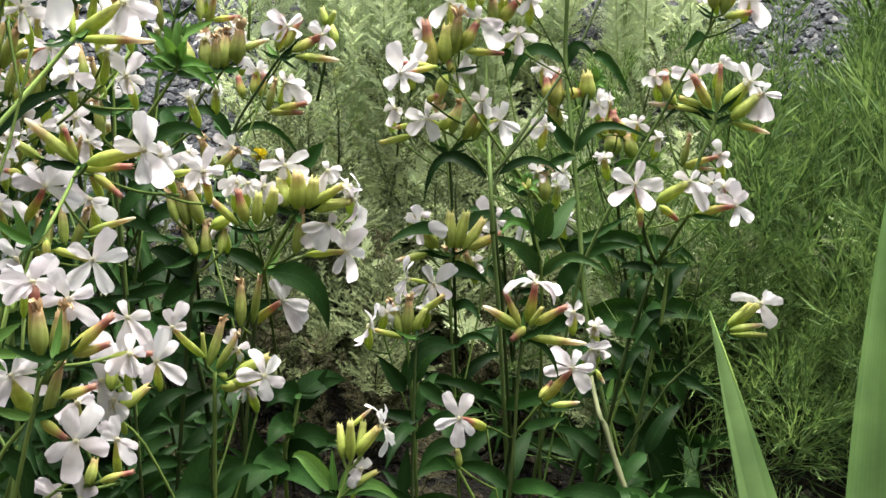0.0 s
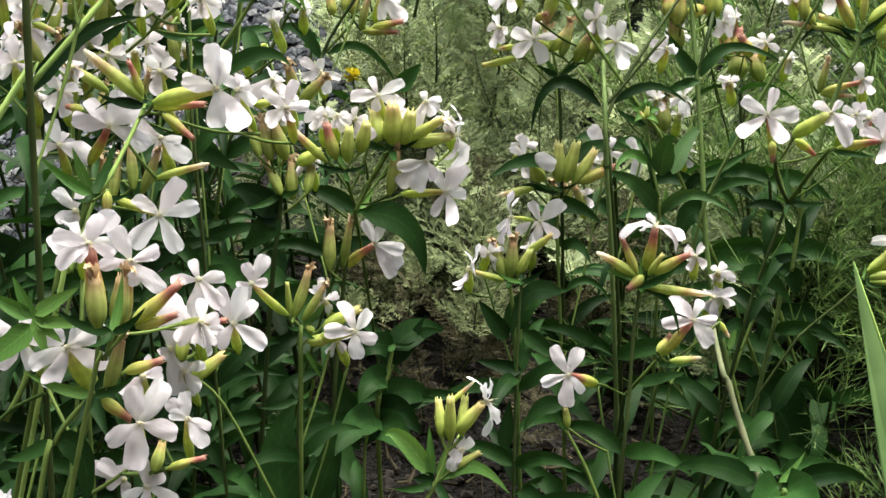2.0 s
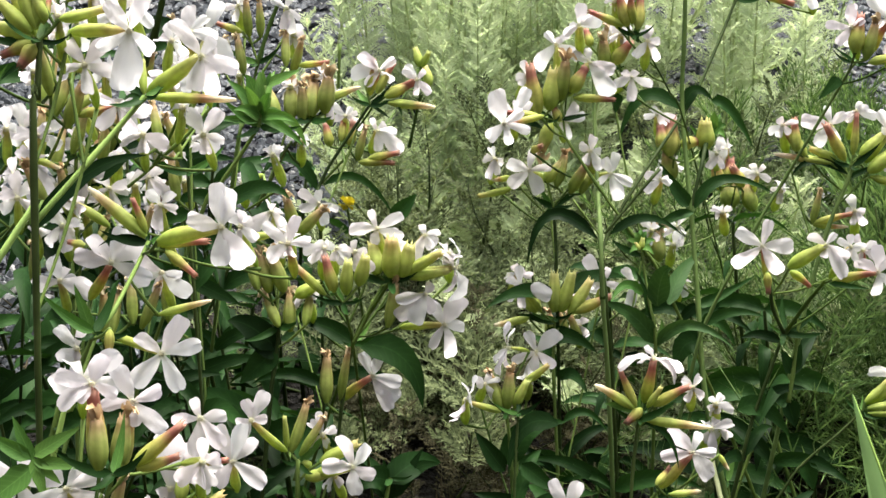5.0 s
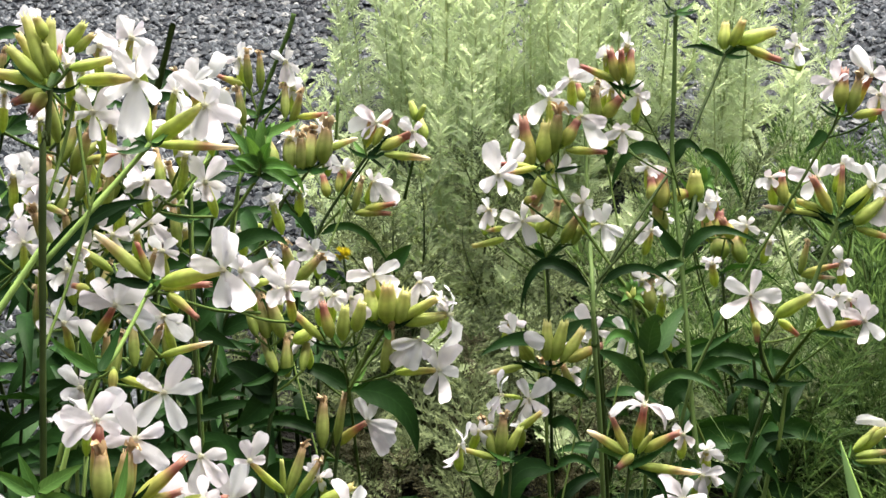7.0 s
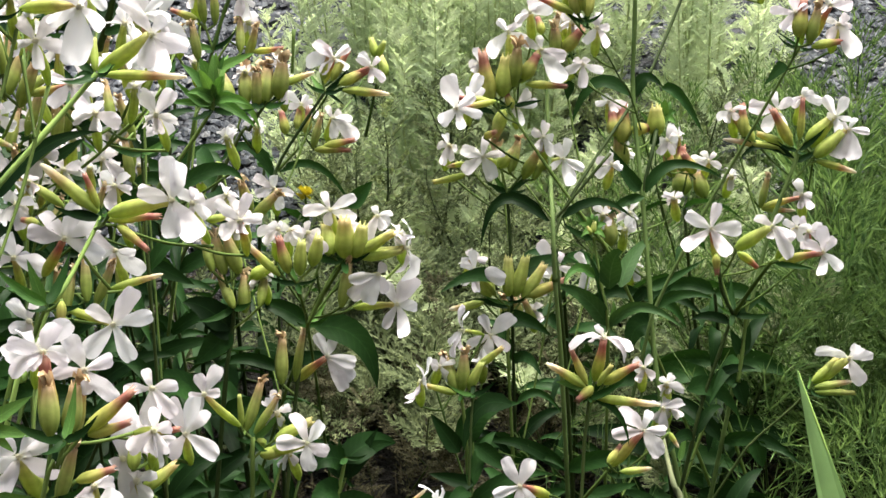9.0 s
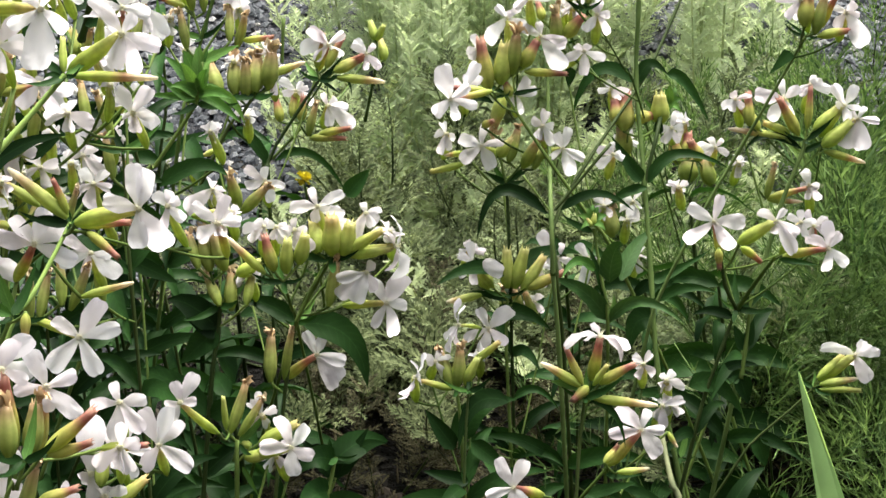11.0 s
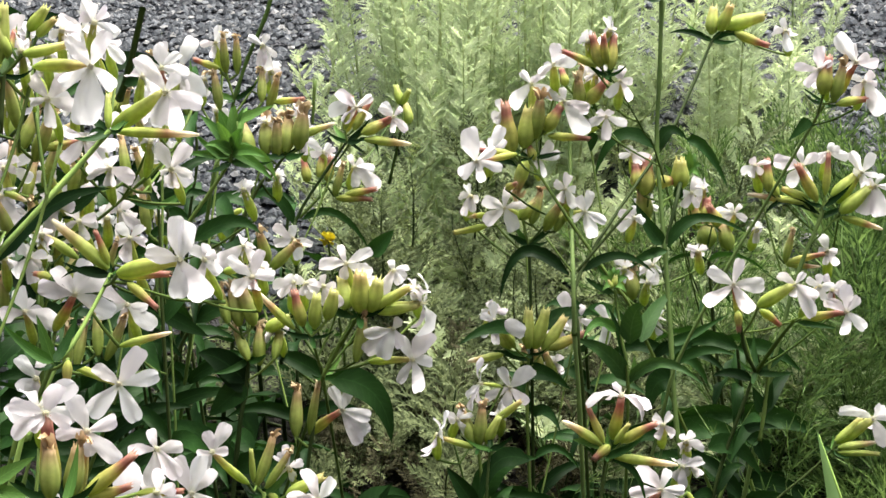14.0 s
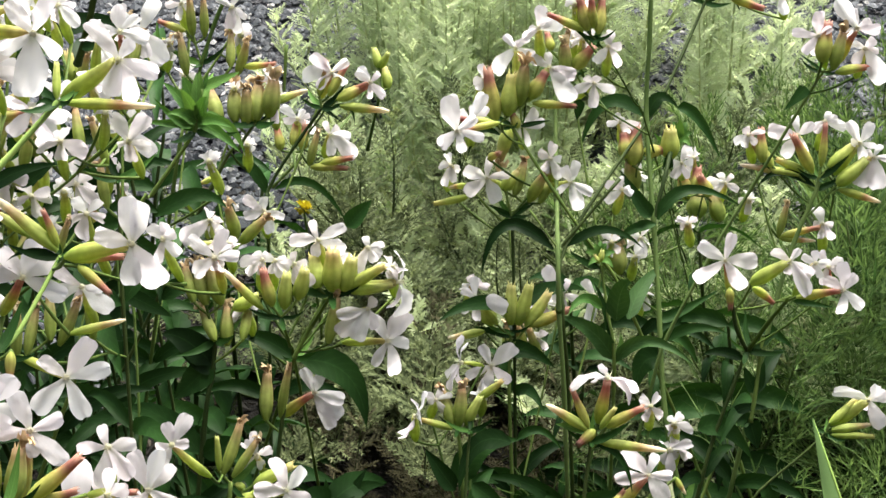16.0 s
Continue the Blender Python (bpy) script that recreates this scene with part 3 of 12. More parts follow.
def calyx(p, base, tip, r, look):
    mat, _, label = CALYX_LOOK[look]
    ob = part({"b": "bud", "p": "seed_pod"}.get(look, "calyx"), calyx_geo(base, tip, r, look), mat, p, base, label)
    if look == "p":
        # shrivelled petals left in the mouth
        g = Geo()
        d = (Vector(tip) - Vector(base)).normalized()
        for i in range(5):
            q = Vector((pick.random() - 0.5, pick.random() - 0.5, pick.random() - 0.5))
            a = d * r * 0.2
            b = a + (d + q * 0.7).normalized() * r * 0.7
            c = b + (d + q * 2.0).normalized() * r * (0.4 + 0.5 * pick.random())
            g.blade([a, b, c, c + (q * 1.6 - d * 0.3) * r * 0.7], [r * 0.6, r * 1.1, r * 0.9, r * 0.5], q.orthogonal().normalized(), 0.5, 4)
        part("withered_petals", g, MAT_WITHER, ob, tip, "shrivelled brown petals")
    return ob


def flower(p, base, centre, face, tips, r, look, old=False):
    """A flower: its calyx tube, petals from the centre to each tip, and stamens."""
    base, c, face = Vector(base), Vector(centre), Vector(face)
    ob = part("flower", calyx_geo(base, c - (c - base).normalized() * 0.0015, r, look), CALYX_LOOK[look][0], p, base, "white flower on a green tubular calyx" if not old else "withered flower")
    for tip in tips:
        y = Vector(tip) - c
        length = y.length
        y.normalize()
        x = y.cross(face).normalized()
        z = x.cross(y)
        m = Matrix((x, y, z)).transposed().to_4x4()
        me = PETALS[pick.randrange(len(PETALS))]
        pe = new("petal", me)
        pe.parent = ob
        w = length * (0.94 + 0.26 * pick.random()) * (0.6 if old else 1)
        w = max(w, 0.009)
        pe.matrix_basis = Matrix.Translation(c - base) @ m @ Matrix.Diagonal((w, length, length, 1))
        if old:
            tagged(pe, "limp yellowing petal")
    st = new("stamen_tuft", STAMENS)
    st.parent = ob
    x = face.orthogonal().normalized()
    m = Matrix((x, face.cross(x), face)).transposed().to_4x4()
    st.matrix_basis = Matrix.Translation(c - base) @ m @ Matrix.Scale(0.013, 4)
    tagged(st, "tuft of pale stamens")
    return ob


def leaf(p, base, tip, width, sag, young=False, mid_tone=False):
    """A lance-shaped leaf with a pale midrib."""
    b, t = Vector(base), Vector(tip)
    pts = [q - b for q in curve_points(b, t, Vector(sag), 8)]
    g = Geo()
    n = Vector((0.25 * (pick.random() - 0.5), -0.75, 0.75 + 0.3 * pick.random()))
    g.blade(pts, [0.8 * width * k for k in lance(8)], n, 0.08 + 0.2 * pick.random(), 6, 0.05 + 0.1 * pick.random())
    return part("leaf", g, MAT_YOUNG if young else MAT_LEAF_MID if mid_tone else MAT_LEAF, p, b)


def leaf_pairs(p, pts, skip):
    """Opposite leaves down a stem, from skip metres below its head."""
    pts = [Vector(q) for q in pts]
    run, at, turn = 0.0, skip, pick.random() * 3.1
    for a, b in zip(pts, pts[1:]):
        ln = (b - a).length
        while at < run + ln:
            q = a.lerp(b, (at - run) / ln)
            if q.z > 0.03:
                size = 0.03 + 0.02 * pick.random()
                for s in (0, math.pi):
                    d = Vector((math.cos(turn + s), math.sin(turn + s), 0.35 - 0.5 * pick.random()))
                    t = q + d.normalized() * size
                    leaf(p, q, t, size * (0.2 + 0.09 * pick.random()), (0, 0, 0.008))
            turn += 1.3 + 0.5 * pick.random()
            at += 0.04 + 0.02 * pick.random()
        run += ln


def bracts(p, at):
    """Small leaves round the fork where a flower head branches."""
    a = Vector(at)
    turn = pick.random() * 3
    for i in range(4):
        q = turn + i * 1.57 + 0.4 * pick.random()
        size = 0.010 + 0.012 * pick.random()
        leaf(p, a, a + Vector((math.cos(q), math.sin(q), 0.1 + 0.8 * pick.random())).normalized() * size, size * 0.22, (0, 0, -0.002), young=i == 0)


p = soapwort((-0.1791, 0.2482, 0.0000), 'soapwort stem with a cluster of white five-petalled flowers')
stalk(p, [(-0.1614, 0.4445, 0.4913), (-0.1621, 0.4348, 0.4760), (-0.1631, 0.4234, 0.4581), (-0.1717, 0.3294, 0.2291), (-0.1791, 0.2482, 0.0000)], 0.0013, dark=True)
bracts(p, (-0.1614, 0.4445, 0.4913))
stalk(p, [(-0.1631, 0.4234, 0.4581), (-0.1603, 0.4422, 0.4700), (-0.1575, 0.4610, 0.4867)], 0.0007)
flower(p, (-0.1576, 0.4610, 0.4868), (-0.1342, 0.4477, 0.4929), (0.3953, -0.8388, 0.3743), [(-0.1408, 0.4487, 0.5021), (-0.1298, 0.4541, 0.5025), (-0.1265, 0.4483, 0.4862), (-0.1421, 0.4421, 0.4886), (-0.1350, 0.4399, 0.4764)], 0.0019, 'g')
stalk(p, [(-0.1647, 0.4063, 0.4165), (-0.1593, 0.4343, 0.4340), (-0.1539, 0.4623, 0.4587)], 0.0007)
flower(p, (-0.1539, 0.4623, 0.4587), (-0.1516, 0.4521, 0.4795), (0.2698, -0.7426, 0.6130), [(-0.1518, 0.4505, 0.4703), (-0.1626, 0.4551, 0.4752), (-0.1586, 0.4570, 0.4882), (-0.1459, 0.4603, 0.4846), (-0.1415, 0.4534, 0.4750)], 0.0014, 'g')
stalk(p, [(-0.1614, 0.4445, 0.4913), (-0.1584, 0.4464, 0.4935), (-0.1555, 0.4483, 0.4966)], 0.0007)
calyx(p, (-0.1555, 0.4483, 0.4966), (-0.1435, 0.4556, 0.4970), 0.0016, 'g')
calyx(p, (-0.1595, 0.4478, 0.4962), (-0.1629, 0.4508, 0.5038), 0.0017, 'g')
calyx(p, (-0.1604, 0.4472, 0.4955), (-0.1595, 0.4554, 0.5015), 0.0012, 'r')
stalk(p, [(-0.1589, 0.4516, 0.4784), (-0.1598, 0.4554, 0.4774), (-0.1608, 0.4593, 0.4772)], 0.0007)
flower(p, (-0.1608, 0.4593, 0.4772), (-0.1560, 0.4490, 0.4976), (0.3193, -0.7478, 0.5821), [(-0.1602, 0.4560, 0.4974), (-0.1561, 0.4570, 0.4951), (-0.1580, 0.4542, 0.4916), (-0.1625, 0.4516, 0.4933), (-0.1580, 0.4589, 0.4995)], 0.0014, 'g')
stalk(p, [(-0.1566, 0.4483, 0.4464), (-0.1602, 0.4591, 0.4549), (-0.1639, 0.4698, 0.4664)], 0.0007)
flower(p, (-0.1639, 0.4698, 0.4664), (-0.1610, 0.4596, 0.4869), (0.2883, -0.7483, 0.5974), [(-0.1607, 0.4663, 0.4867), (-0.1659, 0.4645, 0.4829), (-0.1611, 0.4641, 0.4826), (-0.1680, 0.4661, 0.4885), (-0.1636, 0.4641, 0.4774)], 0.0015, 'g')
stalk(p, [(-0.1620, 0.4645, 0.4606), (-0.1648, 0.4750, 0.4653), (-0.1676, 0.4855, 0.4725)], 0.0007)
calyx(p, (-0.1676, 0.4855, 0.4725), (-0.1650, 0.4841, 0.4620), 0.0021, 'g')
stalk(p, [(-0.1662, 0.4802, 0.4689), (-0.1761, 0.4893, 0.4540), (-0.1861, 0.4985, 0.4428)], 0.0007)
calyx(p, (-0.1861, 0.4985, 0.4428), (-0.1848, 0.5132, 0.4512), 0.0022, 'p')
stalk(p, [(-0.1811, 0.4939, 0.4484), (-0.1822, 0.4950, 0.4423), (-0.1833, 0.4962, 0.4373)], 0.0007)
calyx(p, (-0.1833, 0.4962, 0.4373), (-0.1783, 0.5077, 0.4488), 0.0023, 'p')
stalk(p, [(-0.1828, 0.4956, 0.4398), (-0.1807, 0.4965, 0.4360), (-0.1786, 0.4974, 0.4331)], 0.0007)
calyx(p, (-0.1786, 0.4974, 0.4331), (-0.1715, 0.5006, 0.4482), 0.0025, 'p')
stalk(p, [(-0.1797, 0.4969, 0.4346), (-0.1770, 0.4976, 0.4356), (-0.1744, 0.4983, 0.4373)], 0.0007)
calyx(p, (-0.1744, 0.4983, 0.4373), (-0.1630, 0.5046, 0.4377), 0.0015, 'r')
stalk(p, [(-0.1797, 0.4969, 0.4346), (-0.1812, 0.5049, 0.4324), (-0.1827, 0.5128, 0.4319)], 0.0007)
calyx(p, (-0.1827, 0.5128, 0.4319), (-0.1728, 0.5265, 0.4338), 0.0017, 'p')
stalk(p, [(-0.1819, 0.5089, 0.4322), (-0.1759, 0.5135, 0.4304), (-0.1699, 0.5181, 0.4303)], 0.0007)
flower(p, (-0.1699, 0.5181, 0.4303), (-0.1643, 0.5079, 0.4511), (0.3063, -0.7356, 0.6042), [(-0.1731, 0.5150, 0.4518), (-0.1701, 0.5113, 0.4454), (-0.1556, 0.5117, 0.4490), (-0.1619, 0.5148, 0.4525), (-0.1631, 0.5125, 0.4417)], 0.0016, 'g')
stalk(p, [(-0.1729, 0.5158, 0.4303), (-0.1668, 0.5192, 0.4210), (-0.1608, 0.5226, 0.4139)], 0.0007)
flower(p, (-0.1608, 0.5226, 0.4139), (-0.1580, 0.5124, 0.4351), (0.2515, -0.7347, 0.6300), [(-0.1527, 0.5146, 0.4300), (-0.1596, 0.5068, 0.4250), (-0.1685, 0.5141, 0.4336), (-0.1608, 0.5195, 0.4438), (-0.1498, 0.5174, 0.4418)], 0.0016, 'g')
stalk(p, [(-0.1812, 0.5049, 0.4324), (-0.1879, 0.5042, 0.4203), (-0.1946, 0.5035, 0.4107)], 0.0007)
flower(p, (-0.1946, 0.5035, 0.4107), (-0.1892, 0.4937, 0.4320), (0.3316, -0.7031, 0.6291), [(-0.1861, 0.4974, 0.4282), (-0.1911, 0.5003, 0.4341), (-0.1857, 0.5022, 0.4341), (-0.1941, 0.4954, 0.4253), (-0.1996, 0.4982, 0.4301)], 0.0016, 'g')
stalk(p, [(-0.1912, 0.5039, 0.4155), (-0.1899, 0.4964, 0.4190), (-0.1886, 0.4890, 0.4244)], 0.0007)
calyx(p, (-0.1886, 0.4890, 0.4244), (-0.1808, 0.4880, 0.4214), 0.0013, 'b')
stalk(p, [(-0.1899, 0.4964, 0.4190), (-0.1914, 0.4971, 0.4095), (-0.1930, 0.4978, 0.4017)], 0.0007)
flower(p, (-0.1930, 0.4978, 0.4017), (-0.1903, 0.4881, 0.4232), (0.2926, -0.6999, 0.6516), [(-0.1878, 0.4919, 0.4168), (-0.1843, 0.4829, 0.4142), (-0.1912, 0.4893, 0.4143), (-0.1981, 0.4961, 0.4246), (-0.1892, 0.4980, 0.4240)], 0.0016, 'g')
stalk(p, [(-0.1922, 0.4974, 0.4056), (-0.1993, 0.4991, 0.3942), (-0.2064, 0.5007, 0.3852)], 0.0007)
flower(p, (-0.2064, 0.5007, 0.3852), (-0.2004, 0.4912, 0.4069), (0.3456, -0.6759, 0.6510), [(-0.2088, 0.4969, 0.4049), (-0.2031, 0.5000, 0.4132), (-0.1967, 0.4979, 0.4086), (-0.1941, 0.4917, 0.4001), (-0.2082, 0.4924, 0.4000)], 0.0016, 'g')
stalk(p, [(-0.1569, 0.4474, 0.4950), (-0.1598, 0.4501, 0.4991), (-0.1627, 0.4528, 0.5045)], 0.0007)
calyx(p, (-0.1627, 0.4528, 0.5045), (-0.1657, 0.4548, 0.5111), 0.0019, 'g')
stalk(p, [(-0.1811, 0.4939, 0.4484), (-0.1812, 0.5075, 0.4595), (-0.1814, 0.5212, 0.4744)], 0.0007)
calyx(p, (-0.1814, 0.5212, 0.4744), (-0.1745, 0.5240, 0.4821), 0.0022, 'g')
stalk(p, [(-0.1813, 0.5144, 0.4670), (-0.1798, 0.5173, 0.4693), (-0.1782, 0.5203, 0.4726)], 0.0007)
calyx(p, (-0.1782, 0.5203, 0.4726), (-0.1715, 0.5226, 0.4783), 0.0018, 'g')
stalk(p, [(-0.1819, 0.5089, 0.4322), (-0.1784, 0.5208, 0.4415), (-0.1748, 0.5327, 0.4542)], 0.0007)
flower(p, (-0.1748, 0.5327, 0.4542), (-0.1693, 0.5222, 0.4745), (0.3119, -0.7590, 0.5715), [(-0.1730, 0.5302, 0.4748), (-0.1629, 0.5261, 0.4716), (-0.1754, 0.5256, 0.4700), (-0.1688, 0.5255, 0.4657), (-0.1686, 0.5324, 0.4766)], 0.0016, 'g')
stalk(p, [(-0.1729, 0.5158, 0.4303), (-0.1695, 0.5301, 0.4382), (-0.1661, 0.5445, 0.4496)], 0.0007)
flower(p, (-0.1661, 0.5445, 0.4496), (-0.1648, 0.5339, 0.4699), (0.2374, -0.7746, 0.5863), [(-0.1618, 0.5352, 0.4631), (-0.1720, 0.5340, 0.4618), (-0.1761, 0.5382, 0.4720), (-0.1634, 0.5402, 0.4797), (-0.1591, 0.5391, 0.4684)], 0.0016, 'g')
stalk(p, [(-0.1638, 0.5209, 0.4175), (-0.1670, 0.5489, 0.4209), (-0.1703, 0.5769, 0.4301)], 0.0007)
flower(p, (-0.1703, 0.5769, 0.4301), (-0.1690, 0.5664, 0.4505), (0.2272, -0.7725, 0.5929), [(-0.1660, 0.5750, 0.4538), (-0.1604, 0.5628, 0.4438), (-0.1723, 0.5662, 0.4423), (-0.1643, 0.5703, 0.4475), (-0.1742, 0.5736, 0.4529)], 0.0018, 'g')
stalk(p, [(-0.1687, 0.5629, 0.4255), (-0.1735, 0.5745, 0.4230), (-0.1784, 0.5860, 0.4231)], 0.0007)
flower(p, (-0.1784, 0.5860, 0.4231), (-0.1771, 0.5756, 0.4436), (0.2313, -0.7690, 0.5960), [(-0.1889, 0.5771, 0.4393), (-0.1880, 0.5792, 0.4507), (-0.1725, 0.5841, 0.4520), (-0.1726, 0.5819, 0.4393), (-0.1785, 0.5754, 0.4337)], 0.0018, 'g')
stalk(p, [(-0.1766, 0.5267, 0.4478), (-0.1709, 0.5309, 0.4512), (-0.1651, 0.5350, 0.4562)], 0.0007)
flower(p, (-0.1651, 0.5350, 0.4562), (-0.1575, 0.5245, 0.4765), (0.3283, -0.7605, 0.5602), [(-0.1642, 0.5298, 0.4777), (-0.1546, 0.5334, 0.4774), (-0.1618, 0.5285, 0.4705), (-0.1538, 0.5322, 0.4690), (-0.1612, 0.5334, 0.4811)], 0.0016, 'g')
stalk(p, [(-0.2029, 0.4999, 0.3897), (-0.1947, 0.4910, 0.3970), (-0.1865, 0.4821, 0.4073)], 0.0007)
calyx(p, (-0.1865, 0.4821, 0.4073), (-0.1908, 0.4837, 0.4237), 0.0023, 'p')
stalk(p, [(-0.1822, 0.4950, 0.4423), (-0.1802, 0.4907, 0.4463), (-0.1781, 0.4864, 0.4516)], 0.0007)
calyx(p, (-0.1781, 0.4864, 0.4516), (-0.1807, 0.4906, 0.4679), 0.0020, 'p')
calyx(p, (-0.1625, 0.4464, 0.4943), (-0.1703, 0.4579, 0.5099), 0.0023, 'g')
calyx(p, (-0.1625, 0.4467, 0.4949), (-0.1617, 0.4564, 0.5096), 0.0020, 'g')
calyx(p, (-0.1639, 0.4457, 0.4934), (-0.1742, 0.4496, 0.5029), 0.0022, 'g')
calyx(p, (-0.1639, 0.4449, 0.4922), (-0.1794, 0.4509, 0.4937), 0.0022, 'g')
calyx(p, (-0.1638, 0.4442, 0.4910), (-0.1732, 0.4427, 0.4874), 0.0020, 'r')
calyx(p, (-0.1629, 0.4437, 0.4901), (-0.1665, 0.4383, 0.4856), 0.0022, 'r')
stalk(p, [(-0.1598, 0.4554, 0.4774), (-0.1639, 0.4571, 0.4813), (-0.1680, 0.4587, 0.4865)], 0.0007)
calyx(p, (-0.1680, 0.4587, 0.4865), (-0.1762, 0.4642, 0.5017), 0.0018, 'g')
stalk(p, [(-0.1662, 0.4802, 0.4689), (-0.1730, 0.4845, 0.4734), (-0.1799, 0.4887, 0.4799)], 0.0007)
flower(p, (-0.1799, 0.4887, 0.4799), (-0.1779, 0.4784, 0.5000), (0.2929, -0.7652, 0.5734), [(-0.1855, 0.4861, 0.4999), (-0.1765, 0.4863, 0.5018), (-0.1747, 0.4825, 0.4944), (-0.1835, 0.4797, 0.4935), (-0.1823, 0.4860, 0.5028)], 0.0015, 'g')
stalk(p, [(-0.1761, 0.4893, 0.4540), (-0.1781, 0.4917, 0.4590), (-0.1800, 0.4941, 0.4653)], 0.0007)
flower(p, (-0.1800, 0.4941, 0.4653), (-0.1742, 0.4838, 0.4857), (0.3404, -0.7452, 0.5734), [(-0.1731, 0.4930, 0.4920), (-0.1709, 0.4903, 0.4825), (-0.1717, 0.4824, 0.4772), (-0.1848, 0.4847, 0.4819), (-0.1820, 0.4899, 0.4875)], 0.0014, 'g')
stalk(p, [(-0.1822, 0.4950, 0.4423), (-0.1896, 0.4900, 0.4483), (-0.1969, 0.4849, 0.4565)], 0.0007)
flower(p, (-0.1969, 0.4849, 0.4565), (-0.1892, 0.4748, 0.4771), (0.3858, -0.7201, 0.5768), [(-0.1962, 0.4812, 0.4783), (-0.1881, 0.4829, 0.4776), (-0.1916, 0.4772, 0.4697), (-0.1961, 0.4771, 0.4718), (-0.1867, 0.4819, 0.4725)], 0.0015, 'g')
p = soapwort((-0.4937, -0.0692, 0.0000), 'leafy soapwort stem bearing white flowers and green calyces')
stalk(p, [(-0.1417, 0.4771, 0.4559), (-0.1567, 0.4582, 0.4430), (-0.1727, 0.4346, 0.4302), (-0.1849, 0.4154, 0.4202), (-0.3452, 0.1639, 0.2101), (-0.4937, -0.0692, 0.0000)], 0.0013, light=True)
bracts(p, (-0.1417, 0.4771, 0.4559))
stalk(p, [(-0.1417, 0.4771, 0.4559), (-0.1424, 0.4812, 0.4539), (-0.1430, 0.4854, 0.4528)], 0.0007)
flower(p, (-0.1434, 0.4854, 0.4528), (-0.1228, 0.4855, 0.4669), (0.3698, -0.8075, 0.4596), [(-0.1308, 0.4891, 0.4796), (-0.1168, 0.4813, 0.4546), (-0.1107, 0.4880, 0.4615), (-0.1256, 0.4788, 0.4573), (-0.1189, 0.4902, 0.4719)], 0.0028, 'g')
calyx(p, (-0.1395, 0.4771, 0.4556), (-0.1106, 0.4771, 0.4547), 0.0017, 'b')
calyx(p, (-0.1421, 0.4776, 0.4567), (-0.1436, 0.4868, 0.4648), 0.0013, 'g')
leaf(p, (-0.1786, 0.4507, 0.4189), (-0.1409, 0.4665, 0.4391), 0.0090, (-0.0016, 0.0032, 0.0052))
leaf(p, (-0.1430, 0.4761, 0.4546), (-0.1491, 0.4757, 0.4547), 0.0027, (-0.0001, 0.0010, 0.0017))
stalk(p, [(-0.1427, 0.4833, 0.4534), (-0.1590, 0.4942, 0.4417), (-0.1753, 0.5050, 0.4344)], 0.0007)
flower(p, (-0.1757, 0.5051, 0.4346), (-0.1554, 0.4880, 0.4468), (0.3742, -0.8197, 0.4336), [(-0.1634, 0.4872, 0.4520), (-0.1618, 0.4820, 0.4408), (-0.1515, 0.4846, 0.4369), (-0.1449, 0.4902, 0.4417), (-0.1495, 0.4915, 0.4482)], 0.0014, 'r')
stalk(p, [(-0.1671, 0.4996, 0.4380), (-0.1611, 0.5030, 0.4223), (-0.1550, 0.5064, 0.4097)], 0.0007)
flower(p, (-0.1550, 0.5064, 0.4097), (-0.1508, 0.4963, 0.4311), (0.2679, -0.7216, 0.6384), [(-0.1573, 0.5032, 0.4325), (-0.1422, 0.4970, 0.4262), (-0.1596, 0.4989, 0.4266), (-0.1518, 0.4974, 0.4221), (-0.1507, 0.5050, 0.4320)], 0.0016, 'g')
stalk(p, [(-0.1580, 0.5047, 0.4160), (-0.1537, 0.5078, 0.4165), (-0.1494, 0.5109, 0.4181)], 0.0007)
calyx(p, (-0.1494, 0.5109, 0.4181), (-0.1540, 0.5240, 0.4280), 0.0020, 'p')
stalk(p, [(-0.1516, 0.5094, 0.4173), (-0.1508, 0.5231, 0.4061), (-0.1500, 0.5369, 0.3983)], 0.0007)
calyx(p, (-0.1500, 0.5369, 0.3983), (-0.1552, 0.5423, 0.4136), 0.0018, 'p')
stalk(p, [(-0.1504, 0.5300, 0.4022), (-0.1499, 0.5745, 0.3966), (-0.1494, 0.6190, 0.3999)], 0.0007)
flower(p, (-0.1502, 0.6191, 0.4002), (-0.1515, 0.6087, 0.4215), (0.2290, -0.8513, 0.4720), [(-0.1605, 0.6099, 0.4279), (-0.1451, 0.6168, 0.4330), (-0.1412, 0.6048, 0.4094), (-0.1492, 0.6038, 0.4114), (-0.1558, 0.6083, 0.4228)], 0.0020, 'g')
stalk(p, [(-0.1497, 0.5968, 0.3983), (-0.1552, 0.5838, 0.4065), (-0.1608, 0.5708, 0.4182)], 0.0007)
flower(p, (-0.1608, 0.5708, 0.4182), (-0.1535, 0.5603, 0.4390), (0.3001, -0.7514, 0.5877), [(-0.1581, 0.5691, 0.4449), (-0.1503, 0.5678, 0.4369), (-0.1582, 0.5655, 0.4341), (-0.1517, 0.5653, 0.4301), (-0.1607, 0.5658, 0.4374)], 0.0018, 'g')
stalk(p, [(-0.1580, 0.5773, 0.4124), (-0.1549, 0.5807, 0.4138), (-0.1518, 0.5842, 0.4162)], 0.0007)
flower(p, (-0.1518, 0.5842, 0.4162), (-0.1491, 0.5736, 0.4369), (0.2227, -0.7676, 0.6010), [(-0.1380, 0.5723, 0.4334), (-0.1512, 0.5763, 0.4288), (-0.1606, 0.5763, 0.4350), (-0.1513, 0.5812, 0.4450), (-0.1435, 0.5809, 0.4400)], 0.0018, 'r')
stalk(p, [(-0.1499, 0.5745, 0.3966), (-0.1519, 0.5743, 0.3999), (-0.1539, 0.5740, 0.4039)], 0.0007)
